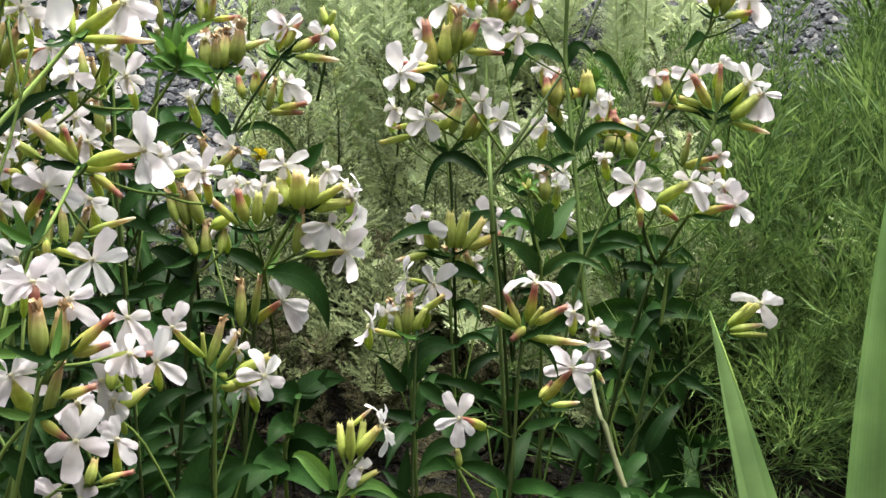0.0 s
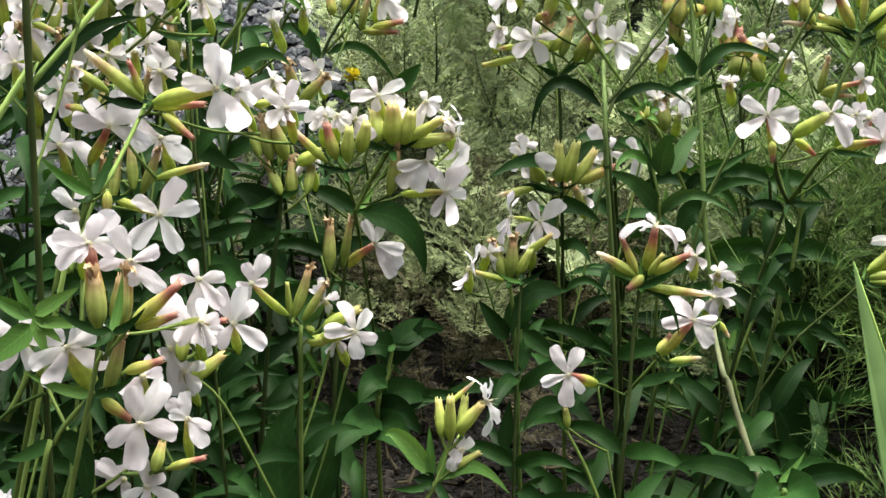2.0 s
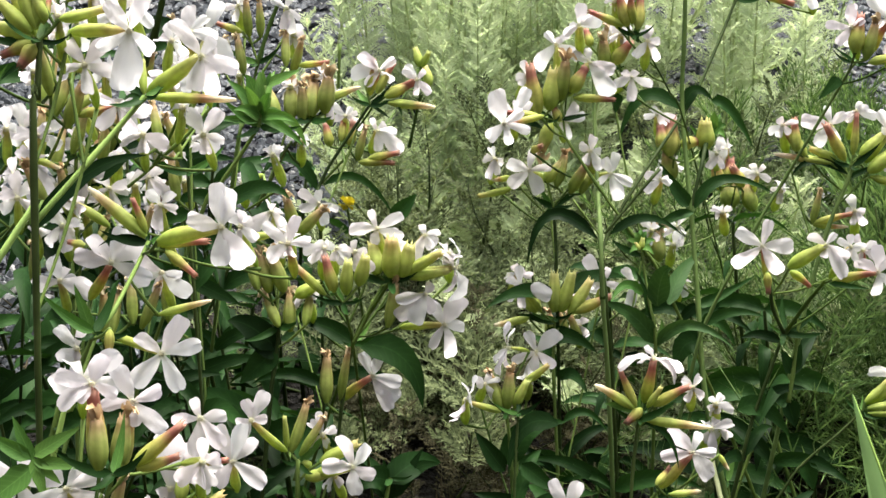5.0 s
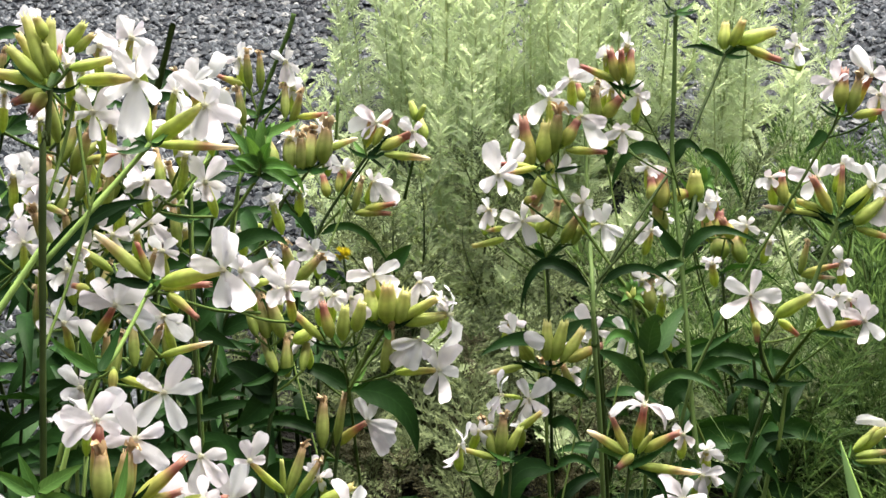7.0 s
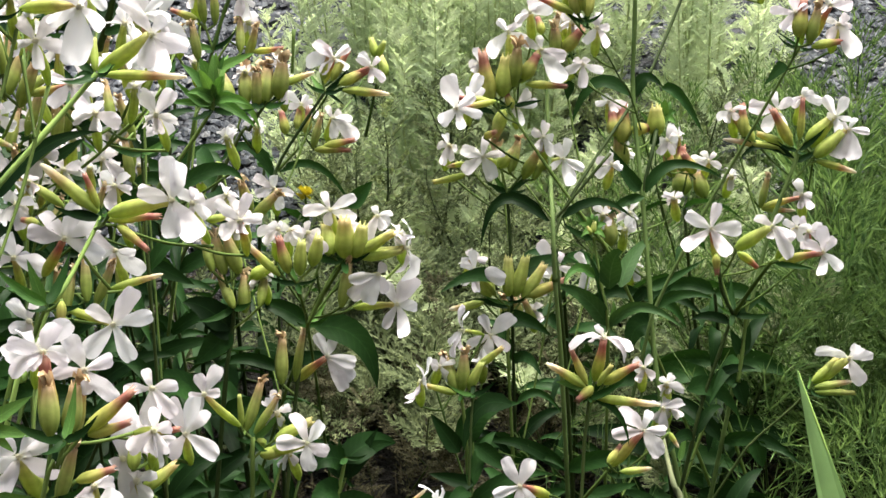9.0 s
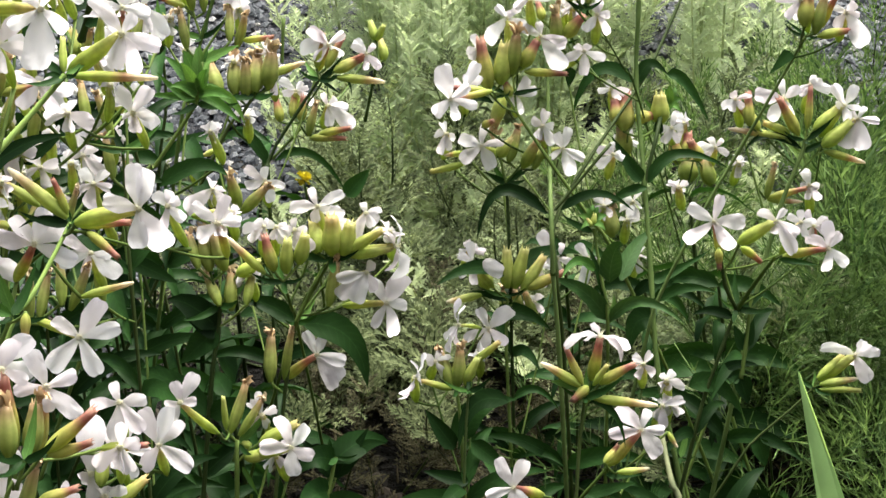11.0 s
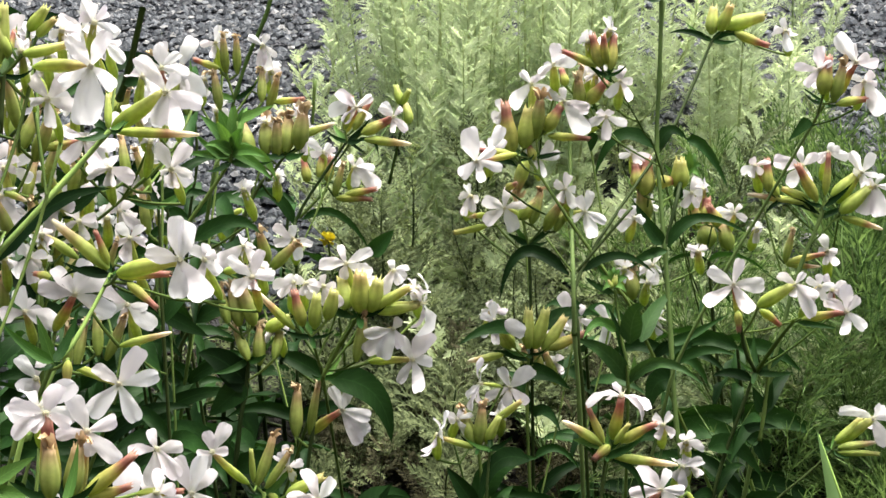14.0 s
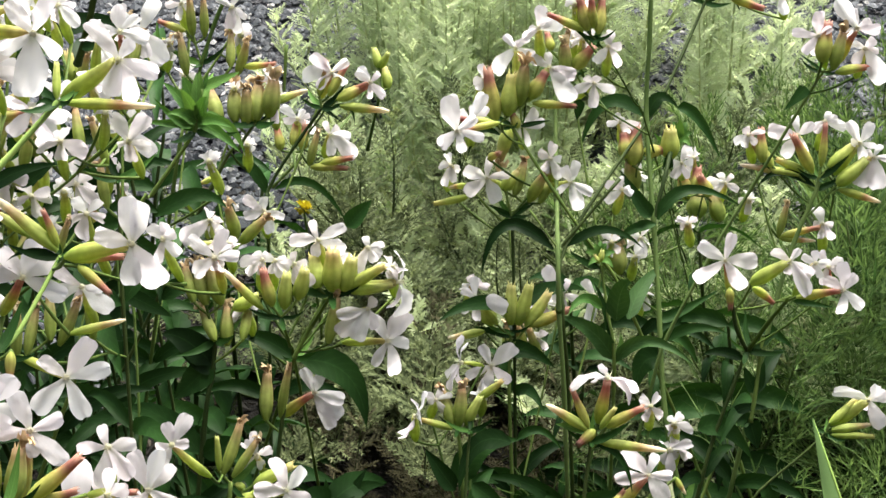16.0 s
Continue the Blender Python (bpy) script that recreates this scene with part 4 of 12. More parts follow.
flower(p, (-0.1539, 0.5740, 0.4039), (-0.1496, 0.5636, 0.4249), (0.2480, -0.7507, 0.6123), [(-0.1609, 0.5667, 0.4258), (-0.1553, 0.5632, 0.4173), (-0.1512, 0.5599, 0.4151), (-0.1475, 0.5729, 0.4249), (-0.1537, 0.5720, 0.4286)], 0.0018, 'g')
stalk(p, [(-0.1552, 0.5838, 0.4065), (-0.1590, 0.5833, 0.4008), (-0.1628, 0.5829, 0.3964)], 0.0007)
flower(p, (-0.1628, 0.5829, 0.3964), (-0.1571, 0.5725, 0.4174), (0.2737, -0.7438, 0.6099), [(-0.1464, 0.5717, 0.4132), (-0.1601, 0.5695, 0.4074), (-0.1686, 0.5745, 0.4153), (-0.1615, 0.5781, 0.4268), (-0.1546, 0.5806, 0.4216)], 0.0018, 'r')
stalk(p, [(-0.1497, 0.5968, 0.3983), (-0.1526, 0.5975, 0.4023), (-0.1556, 0.5982, 0.4075)], 0.0007)
calyx(p, (-0.1556, 0.5982, 0.4075), (-0.1512, 0.6089, 0.4199), 0.0018, 'p')
p = soapwort((-0.2573, 0.2382, 0.0000), 'white-flowered soapwort stem with pink-tinged buds')
stalk(p, [(-0.1402, 0.4508, 0.4141), (-0.1477, 0.4253, 0.4029), (-0.1518, 0.4169, 0.3996), (-0.1567, 0.3958, 0.3855), (-0.1620, 0.3876, 0.3732), (-0.2136, 0.3066, 0.1866), (-0.2573, 0.2382, 0.0000)], 0.0010, light=True)
bracts(p, (-0.1402, 0.4508, 0.4141))
calyx(p, (-0.1412, 0.4516, 0.4156), (-0.1601, 0.4575, 0.4314), 0.0023, 'b')
calyx(p, (-0.1412, 0.4521, 0.4163), (-0.1449, 0.4555, 0.4283), 0.0013, 'r')
stalk(p, [(-0.1416, 0.4461, 0.4121), (-0.1359, 0.4383, 0.4188), (-0.1302, 0.4305, 0.4280)], 0.0007)
flower(p, (-0.1304, 0.4303, 0.4277), (-0.1082, 0.4265, 0.4355), (0.3682, -0.7686, 0.5231), [(-0.1106, 0.4335, 0.4475), (-0.1048, 0.4347, 0.4452), (-0.1184, 0.4242, 0.4393), (-0.1078, 0.4197, 0.4252), (-0.1005, 0.4216, 0.4229)], 0.0024, 'g')
calyx(p, (-0.1382, 0.4505, 0.4134), (-0.1206, 0.4529, 0.4131), 0.0017, 'r')
stalk(p, [(-0.1409, 0.4485, 0.4131), (-0.1378, 0.4490, 0.4120), (-0.1347, 0.4496, 0.4115)], 0.0007)
calyx(p, (-0.1347, 0.4496, 0.4115), (-0.1236, 0.4433, 0.4054), 0.0016, 'r')
leaf(p, (-0.1406, 0.4503, 0.4135), (-0.1574, 0.4489, 0.4133), 0.0029, (-0.0002, 0.0015, 0.0024))
stalk(p, [(-0.1362, 0.4493, 0.4117), (-0.1242, 0.4693, 0.3917), (-0.1122, 0.4894, 0.3774)], 0.0007)
flower(p, (-0.1133, 0.4897, 0.3781), (-0.1155, 0.4807, 0.4019), (0.2128, -0.7839, 0.5833), [(-0.1141, 0.4843, 0.4063), (-0.1098, 0.4784, 0.3969), (-0.1163, 0.4756, 0.3954), (-0.1196, 0.4829, 0.4065), (-0.1112, 0.4827, 0.4031)], 0.0016, 'g')
stalk(p, [(-0.1182, 0.4794, 0.3845), (-0.1097, 0.4888, 0.3744), (-0.1011, 0.4982, 0.3673)], 0.0007)
flower(p, (-0.1011, 0.4982, 0.3673), (-0.1003, 0.4883, 0.3897), (0.1478, -0.7013, 0.6974), [(-0.1099, 0.4913, 0.3957), (-0.0979, 0.4961, 0.3970), (-0.0928, 0.4923, 0.3872), (-0.1005, 0.4888, 0.3811), (-0.1087, 0.4871, 0.3830)], 0.0016, 'r')
stalk(p, [(-0.1854, 0.3508, 0.2884), (-0.1774, 0.4073, 0.3275), (-0.1693, 0.4638, 0.3814)], 0.0007)
flower(p, (-0.1699, 0.4634, 0.3809), (-0.1566, 0.4561, 0.4020), (0.3599, -0.7328, 0.5775), [(-0.1685, 0.4531, 0.4057), (-0.1632, 0.4600, 0.4112), (-0.1530, 0.4647, 0.4107), (-0.1455, 0.4638, 0.4050), (-0.1432, 0.4563, 0.3940)], 0.0019, 'r')
stalk(p, [(-0.1733, 0.4356, 0.3545), (-0.1797, 0.4642, 0.3630), (-0.1860, 0.4929, 0.3778)], 0.0007)
flower(p, (-0.1860, 0.4929, 0.3778), (-0.1824, 0.4834, 0.3998), (0.2916, -0.6782, 0.6745), [(-0.1797, 0.4874, 0.3934), (-0.1808, 0.4810, 0.3903), (-0.1906, 0.4803, 0.3925), (-0.1781, 0.4899, 0.3973), (-0.1885, 0.4900, 0.4010)], 0.0017, 'g')
stalk(p, [(-0.1828, 0.4786, 0.3704), (-0.1834, 0.4770, 0.3673), (-0.1839, 0.4754, 0.3649)], 0.0007)
flower(p, (-0.1839, 0.4754, 0.3649), (-0.1804, 0.4661, 0.3872), (0.2907, -0.6567, 0.6959), [(-0.1853, 0.4734, 0.3922), (-0.1918, 0.4680, 0.3839), (-0.1793, 0.4747, 0.3898), (-0.1766, 0.4721, 0.3840), (-0.1687, 0.4643, 0.3829)], 0.0016, 'g')
stalk(p, [(-0.1837, 0.4762, 0.3661), (-0.1667, 0.4853, 0.3576), (-0.1497, 0.4945, 0.3532)], 0.0007)
flower(p, (-0.1496, 0.4949, 0.3537), (-0.1491, 0.4862, 0.3775), (0.2596, -0.7548, 0.6023), [(-0.1598, 0.4874, 0.3837), (-0.1604, 0.4817, 0.3768), (-0.1389, 0.4829, 0.3690), (-0.1418, 0.4868, 0.3752), (-0.1516, 0.4804, 0.3714)], 0.0017, 'g')
stalk(p, [(-0.1443, 0.4369, 0.4080), (-0.1407, 0.4373, 0.3997), (-0.1370, 0.4377, 0.3930)], 0.0007)
calyx(p, (-0.1370, 0.4377, 0.3930), (-0.1179, 0.4375, 0.3994), 0.0013, 'b')
stalk(p, [(-0.1667, 0.4853, 0.3576), (-0.1630, 0.4797, 0.3591), (-0.1593, 0.4741, 0.3621)], 0.0007)
calyx(p, (-0.1593, 0.4741, 0.3621), (-0.1622, 0.4878, 0.3717), 0.0021, 'p')
calyx(p, (-0.1569, 0.4748, 0.3595), (-0.1501, 0.4818, 0.3735), 0.0019, 'p')
stalk(p, [(-0.1611, 0.4769, 0.3606), (-0.1644, 0.4737, 0.3590), (-0.1676, 0.4706, 0.3583)], 0.0007)
calyx(p, (-0.1676, 0.4706, 0.3583), (-0.1663, 0.4835, 0.3693), 0.0019, 'p')
stalk(p, [(-0.1828, 0.4786, 0.3704), (-0.1771, 0.4759, 0.3824), (-0.1715, 0.4733, 0.3974)], 0.0007)
calyx(p, (-0.1715, 0.4733, 0.3974), (-0.1784, 0.4763, 0.3973), 0.0016, 'r')
stalk(p, [(-0.1582, 0.4899, 0.3554), (-0.1682, 0.5135, 0.3591), (-0.1782, 0.5371, 0.3681)], 0.0007)
flower(p, (-0.1782, 0.5371, 0.3681), (-0.1780, 0.5273, 0.3899), (0.2194, -0.7074, 0.6719), [(-0.1723, 0.5325, 0.3886), (-0.1758, 0.5271, 0.3805), (-0.1851, 0.5307, 0.3841), (-0.1716, 0.5312, 0.3851), (-0.1836, 0.5354, 0.3910)], 0.0018, 'g')
stalk(p, [(-0.1732, 0.5253, 0.3636), (-0.1734, 0.5457, 0.3580), (-0.1737, 0.5661, 0.3565)], 0.0007)
flower(p, (-0.1737, 0.5661, 0.3565), (-0.1707, 0.5561, 0.3783), (0.2439, -0.7096, 0.6610), [(-0.1814, 0.5608, 0.3777), (-0.1680, 0.5534, 0.3682), (-0.1738, 0.5651, 0.3837), (-0.1614, 0.5524, 0.3711), (-0.1673, 0.5669, 0.3776)], 0.0019, 'g')
stalk(p, [(-0.1736, 0.5559, 0.3573), (-0.1721, 0.5644, 0.3500), (-0.1705, 0.5730, 0.3449)], 0.0007)
flower(p, (-0.1705, 0.5730, 0.3449), (-0.1701, 0.5631, 0.3668), (0.2010, -0.7106, 0.6743), [(-0.1692, 0.5651, 0.3587), (-0.1774, 0.5646, 0.3594), (-0.1794, 0.5682, 0.3690), (-0.1692, 0.5711, 0.3712), (-0.1658, 0.5689, 0.3650)], 0.0018, 'r')
stalk(p, [(-0.1734, 0.5457, 0.3580), (-0.1684, 0.5445, 0.3568), (-0.1634, 0.5433, 0.3566)], 0.0007)
flower(p, (-0.1634, 0.5433, 0.3566), (-0.1603, 0.5334, 0.3786), (0.2401, -0.7002, 0.6724), [(-0.1695, 0.5335, 0.3740), (-0.1638, 0.5288, 0.3688), (-0.1561, 0.5403, 0.3805), (-0.1671, 0.5405, 0.3806), (-0.1568, 0.5393, 0.3723)], 0.0018, 'g')
stalk(p, [(-0.1828, 0.4786, 0.3704), (-0.1681, 0.4769, 0.3801), (-0.1534, 0.4753, 0.3935)], 0.0007)
calyx(p, (-0.1534, 0.4753, 0.3935), (-0.1472, 0.4802, 0.4086), 0.0014, 'p')
stalk(p, [(-0.1682, 0.5135, 0.3591), (-0.1784, 0.5107, 0.3676), (-0.1887, 0.5079, 0.3789)], 0.0007)
flower(p, (-0.1887, 0.5079, 0.3789), (-0.1820, 0.4983, 0.4008), (0.3301, -0.6812, 0.6535), [(-0.1898, 0.5019, 0.3946), (-0.1806, 0.5039, 0.4000), (-0.1863, 0.5046, 0.4007), (-0.1806, 0.5022, 0.3938), (-0.1849, 0.5007, 0.3906)], 0.0017, 'g')
stalk(p, [(-0.1784, 0.5107, 0.3676), (-0.1841, 0.5119, 0.3660), (-0.1899, 0.5132, 0.3656)], 0.0007)
flower(p, (-0.1899, 0.5132, 0.3656), (-0.1886, 0.5036, 0.3876), (0.2549, -0.6854, 0.6821), [(-0.1854, 0.5115, 0.3900), (-0.1836, 0.5083, 0.3835), (-0.1897, 0.5053, 0.3779), (-0.1960, 0.5048, 0.3801), (-0.1973, 0.5092, 0.3907)], 0.0017, 'g')
stalk(p, [(-0.1836, 0.5093, 0.3733), (-0.1792, 0.5102, 0.3771), (-0.1749, 0.5111, 0.3822)], 0.0007)
calyx(p, (-0.1749, 0.5111, 0.3822), (-0.1891, 0.5148, 0.3907), 0.0019, 'p')
leaf(p, (-0.1594, 0.4332, 0.3887), (-0.1656, 0.4416, 0.4029), 0.0051, (0.0000, 0.0000, 0.0000), young=True)
leaf(p, (-0.1588, 0.4331, 0.3885), (-0.1537, 0.4382, 0.3960), 0.0031, (0.0000, 0.0000, 0.0000))
p = soapwort((-0.2602, 0.2431, 0.0000), 'soapwort stem with a cluster of white five-petalled flowers')
stalk(p, [(-0.1507, 0.4135, 0.4033), (-0.1542, 0.4088, 0.3964), (-0.1604, 0.3994, 0.3824), (-0.1657, 0.3911, 0.3700), (-0.2169, 0.3108, 0.1850), (-0.2602, 0.2431, 0.0000)], 0.0010)
bracts(p, (-0.1507, 0.4135, 0.4033))
stalk(p, [(-0.1507, 0.4135, 0.4033), (-0.1493, 0.4186, 0.3982), (-0.1479, 0.4237, 0.3944)], 0.0007)
flower(p, (-0.1479, 0.4237, 0.3943), (-0.1271, 0.4049, 0.4018), (0.3543, -0.7545, 0.5525), [(-0.1211, 0.4138, 0.4100), (-0.1154, 0.4107, 0.4021), (-0.1215, 0.3996, 0.3910), (-0.1354, 0.3964, 0.3956), (-0.1338, 0.4066, 0.4084)], 0.0014, 'g')
stalk(p, [(-0.1750, 0.3765, 0.3363), (-0.1687, 0.4000, 0.3520), (-0.1625, 0.4235, 0.3738)], 0.0007)
flower(p, (-0.1624, 0.4234, 0.3737), (-0.1581, 0.4142, 0.3962), (0.3302, -0.7060, 0.6265), [(-0.1641, 0.4176, 0.4032), (-0.1570, 0.4199, 0.4019), (-0.1639, 0.4106, 0.3951), (-0.1567, 0.4083, 0.3887), (-0.1605, 0.4102, 0.3928)], 0.0015, 'g')
leaf(p, (-0.1423, 0.4115, 0.3992), (-0.1479, 0.4027, 0.3860), 0.0059, (0.0000, 0.0000, 0.0000))
stalk(p, [(-0.1516, 0.4122, 0.4014), (-0.1472, 0.4093, 0.4050), (-0.1427, 0.4064, 0.4099)], 0.0007)
calyx(p, (-0.1427, 0.4064, 0.4099), (-0.1427, 0.4010, 0.4026), 0.0014, 'r')
leaf(p, (-0.1532, 0.4049, 0.3901), (-0.1751, 0.3955, 0.3780), 0.0130, (0.0000, 0.0000, 0.0000))
leaf(p, (-0.1548, 0.3978, 0.3791), (-0.1734, 0.3986, 0.3827), 0.0111, (0.0000, 0.0000, 0.0000))
leaf(p, (-0.1582, 0.3897, 0.3667), (-0.1769, 0.3924, 0.3733), 0.0093, (0.0000, 0.0000, 0.0000))
p = soapwort((-0.2321, 0.1947, 0.0000), 'leafy soapwort stem bearing white flowers and green calyces')
stalk(p, [(-0.1316, 0.3579, 0.3937), (-0.1340, 0.3533, 0.3867), (-0.1403, 0.3430, 0.3713), (-0.1901, 0.2625, 0.1856), (-0.2321, 0.1947, 0.0000)], 0.0009)
bracts(p, (-0.1316, 0.3579, 0.3937))
stalk(p, [(-0.1398, 0.3439, 0.3727), (-0.1389, 0.3543, 0.3795), (-0.1380, 0.3647, 0.3891)], 0.0007)
flower(p, (-0.1386, 0.3645, 0.3888), (-0.1379, 0.3715, 0.4160), (0.3265, -0.6399, 0.6956), [(-0.1478, 0.3703, 0.4196), (-0.1468, 0.3651, 0.4143), (-0.1360, 0.3787, 0.4217), (-0.1307, 0.3713, 0.4125), (-0.1415, 0.3667, 0.4133)], 0.0027, 'r')
calyx(p, (-0.1338, 0.3537, 0.3989), (-0.1346, 0.3614, 0.4109), 0.0027, 'p')
stalk(p, [(-0.1494, 0.3284, 0.3375), (-0.1500, 0.3593, 0.3583), (-0.1507, 0.3902, 0.3870)], 0.0007)
flower(p, (-0.1507, 0.3902, 0.3870), (-0.1442, 0.3814, 0.4100), (0.3213, -0.6133, 0.7215), [(-0.1349, 0.3834, 0.4039), (-0.1501, 0.3825, 0.4006), (-0.1555, 0.3828, 0.4064), (-0.1496, 0.3886, 0.4136), (-0.1342, 0.3865, 0.4167)], 0.0013, 'g')
stalk(p, [(-0.1504, 0.3748, 0.3726), (-0.1433, 0.3746, 0.3754), (-0.1362, 0.3744, 0.3798)], 0.0007)
flower(p, (-0.1363, 0.3744, 0.3798), (-0.1298, 0.3794, 0.4031), (0.3280, -0.6408, 0.6941), [(-0.1343, 0.3865, 0.4118), (-0.1213, 0.3840, 0.4033), (-0.1209, 0.3749, 0.3947), (-0.1384, 0.3761, 0.4041), (-0.1277, 0.3746, 0.3977)], 0.0028, 'r')
calyx(p, (-0.1327, 0.3636, 0.3899), (-0.1306, 0.3721, 0.4029), 0.0026, 'p')
stalk(p, [(-0.1333, 0.3545, 0.3886), (-0.1297, 0.3570, 0.3915), (-0.1261, 0.3595, 0.3956)], 0.0007)
calyx(p, (-0.1261, 0.3595, 0.3956), (-0.1115, 0.3666, 0.4057), 0.0020, 'r')
calyx(p, (-0.1248, 0.3591, 0.3947), (-0.1134, 0.3642, 0.3955), 0.0016, 'r')
stalk(p, [(-0.1398, 0.3745, 0.3776), (-0.1307, 0.3816, 0.3726), (-0.1217, 0.3888, 0.3700)], 0.0007)
calyx(p, (-0.1217, 0.3888, 0.3700), (-0.1064, 0.3894, 0.3713), 0.0015, 'r')
stalk(p, [(-0.1262, 0.3852, 0.3713), (-0.1232, 0.3946, 0.3625), (-0.1201, 0.4041, 0.3562)], 0.0007)
flower(p, (-0.1196, 0.4046, 0.3569), (-0.1154, 0.3969, 0.3821), (0.2517, -0.6932, 0.6753), [(-0.1187, 0.4007, 0.3872), (-0.1076, 0.3997, 0.3820), (-0.1080, 0.3920, 0.3742), (-0.1160, 0.3885, 0.3736), (-0.1242, 0.3949, 0.3833)], 0.0015, 'g')
stalk(p, [(-0.1232, 0.3946, 0.3625), (-0.1205, 0.3927, 0.3573), (-0.1179, 0.3907, 0.3533)], 0.0007)
flower(p, (-0.1179, 0.3907, 0.3533), (-0.1124, 0.3821, 0.3770), (0.2513, -0.5950, 0.7634), [(-0.1151, 0.3794, 0.3670), (-0.1104, 0.3809, 0.3682), (-0.1210, 0.3791, 0.3699), (-0.1139, 0.3915, 0.3786), (-0.1080, 0.3891, 0.3733)], 0.0014, 'g')
stalk(p, [(-0.1216, 0.3994, 0.3593), (-0.1187, 0.4144, 0.3375), (-0.1158, 0.4294, 0.3207)], 0.0007)
flower(p, (-0.1161, 0.4291, 0.3203), (-0.1136, 0.4198, 0.3431), (0.2269, -0.6801, 0.6972), [(-0.1201, 0.4275, 0.3527), (-0.1117, 0.4297, 0.3521), (-0.1018, 0.4167, 0.3362), (-0.1191, 0.4129, 0.3382), (-0.1058, 0.4269, 0.3475)], 0.0016, 'g')
stalk(p, [(-0.1172, 0.4219, 0.3291), (-0.1258, 0.4287, 0.3181), (-0.1344, 0.4355, 0.3101)], 0.0007)
flower(p, (-0.1344, 0.4355, 0.3101), (-0.1294, 0.4270, 0.3338), (0.2451, -0.5931, 0.7670), [(-0.1365, 0.4288, 0.3258), (-0.1354, 0.4338, 0.3380), (-0.1296, 0.4358, 0.3372), (-0.1201, 0.4296, 0.3313), (-0.1271, 0.4230, 0.3236)], 0.0015, 'g')
stalk(p, [(-0.1192, 0.3917, 0.3553), (-0.1203, 0.3871, 0.3571), (-0.1215, 0.3824, 0.3600)], 0.0007)
calyx(p, (-0.1215, 0.3824, 0.3600), (-0.1218, 0.3907, 0.3659), 0.0021, 'g')
p = soapwort((-0.2214, 0.1637, 0.0000), 'white-flowered soapwort stem with pink-tinged buds')
stalk(p, [(-0.1416, 0.3557, 0.3701), (-0.1474, 0.3513, 0.3653), (-0.1528, 0.3457, 0.3588), (-0.1577, 0.3327, 0.3430), (-0.1924, 0.2408, 0.1715), (-0.2214, 0.1637, 0.0000)], 0.0010)
bracts(p, (-0.1416, 0.3557, 0.3701))
stalk(p, [(-0.1640, 0.3160, 0.3118), (-0.1562, 0.3440, 0.3310), (-0.1484, 0.3719, 0.3576)], 0.0007)
flower(p, (-0.1481, 0.3720, 0.3577), (-0.1494, 0.3641, 0.3816), (0.2850, -0.6627, 0.6925), [(-0.1382, 0.3702, 0.3828), (-0.1377, 0.3626, 0.3754), (-0.1532, 0.3540, 0.3735), (-0.1603, 0.3580, 0.3802), (-0.1450, 0.3699, 0.3853)], 0.0031, 'g')
stalk(p, [(-0.1523, 0.3579, 0.3443), (-0.1607, 0.3698, 0.3469), (-0.1691, 0.3817, 0.3525)], 0.0007)
flower(p, (-0.1691, 0.3817, 0.3525), (-0.1682, 0.3734, 0.3760), (0.2553, -0.5853, 0.7696), [(-0.1660, 0.3718, 0.3653), (-0.1751, 0.3693, 0.3672), (-0.1796, 0.3778, 0.3790), (-0.1682, 0.3821, 0.3788), (-0.1559, 0.3749, 0.3765)], 0.0013, 'g')
calyx(p, (-0.1373, 0.3560, 0.3699), (-0.1319, 0.3636, 0.3853), 0.0020, 'p')
stalk(p, [(-0.1416, 0.3557, 0.3701), (-0.1368, 0.3581, 0.3720), (-0.1320, 0.3605, 0.3751)], 0.0007)
calyx(p, (-0.1320, 0.3605, 0.3751), (-0.1213, 0.3656, 0.3757), 0.0017, 'r')
calyx(p, (-0.1387, 0.3550, 0.3689), (-0.1310, 0.3537, 0.3618), 0.0019, 'r')
stalk(p, [(-0.1562, 0.3440, 0.3310), (-0.1439, 0.3497, 0.3349), (-0.1317, 0.3554, 0.3417)], 0.0007)
flower(p, (-0.1316, 0.3555, 0.3418), (-0.1256, 0.3476, 0.3661), (0.2761, -0.6308, 0.7252), [(-0.1293, 0.3553, 0.3741), (-0.1181, 0.3584, 0.3726), (-0.1350, 0.3417, 0.3645), (-0.1272, 0.3370, 0.3574), (-0.1147, 0.3484, 0.3626)], 0.0013, 'g')
stalk(p, [(-0.1378, 0.3526, 0.3383), (-0.1287, 0.3599, 0.3318), (-0.1196, 0.3672, 0.3278)], 0.0007)
flower(p, (-0.1196, 0.3678, 0.3286), (-0.1157, 0.3612, 0.3547), (0.2393, -0.6388, 0.7313), [(-0.1179, 0.3671, 0.3606), (-0.1212, 0.3615, 0.3568), (-0.1083, 0.3614, 0.3525), (-0.1099, 0.3556, 0.3480), (-0.1214, 0.3649, 0.3598)], 0.0014, 'g')
stalk(p, [(-0.1287, 0.3599, 0.3318), (-0.1300, 0.3539, 0.3256), (-0.1312, 0.3480, 0.3210)], 0.0007)
flower(p, (-0.1314, 0.3481, 0.3211), (-0.1254, 0.3405, 0.3459), (0.2733, -0.5997, 0.7521), [(-0.1272, 0.3474, 0.3521), (-0.1206, 0.3448, 0.3476), (-0.1155, 0.3398, 0.3418), (-0.1319, 0.3363, 0.3449), (-0.1250, 0.3359, 0.3421)], 0.0014, 'g')
stalk(p, [(-0.1378, 0.3526, 0.3383), (-0.1302, 0.3474, 0.3435), (-0.1225, 0.3423, 0.3510)], 0.0007)
calyx(p, (-0.1225, 0.3423, 0.3510), (-0.1214, 0.3505, 0.3546), 0.0019, 'g')
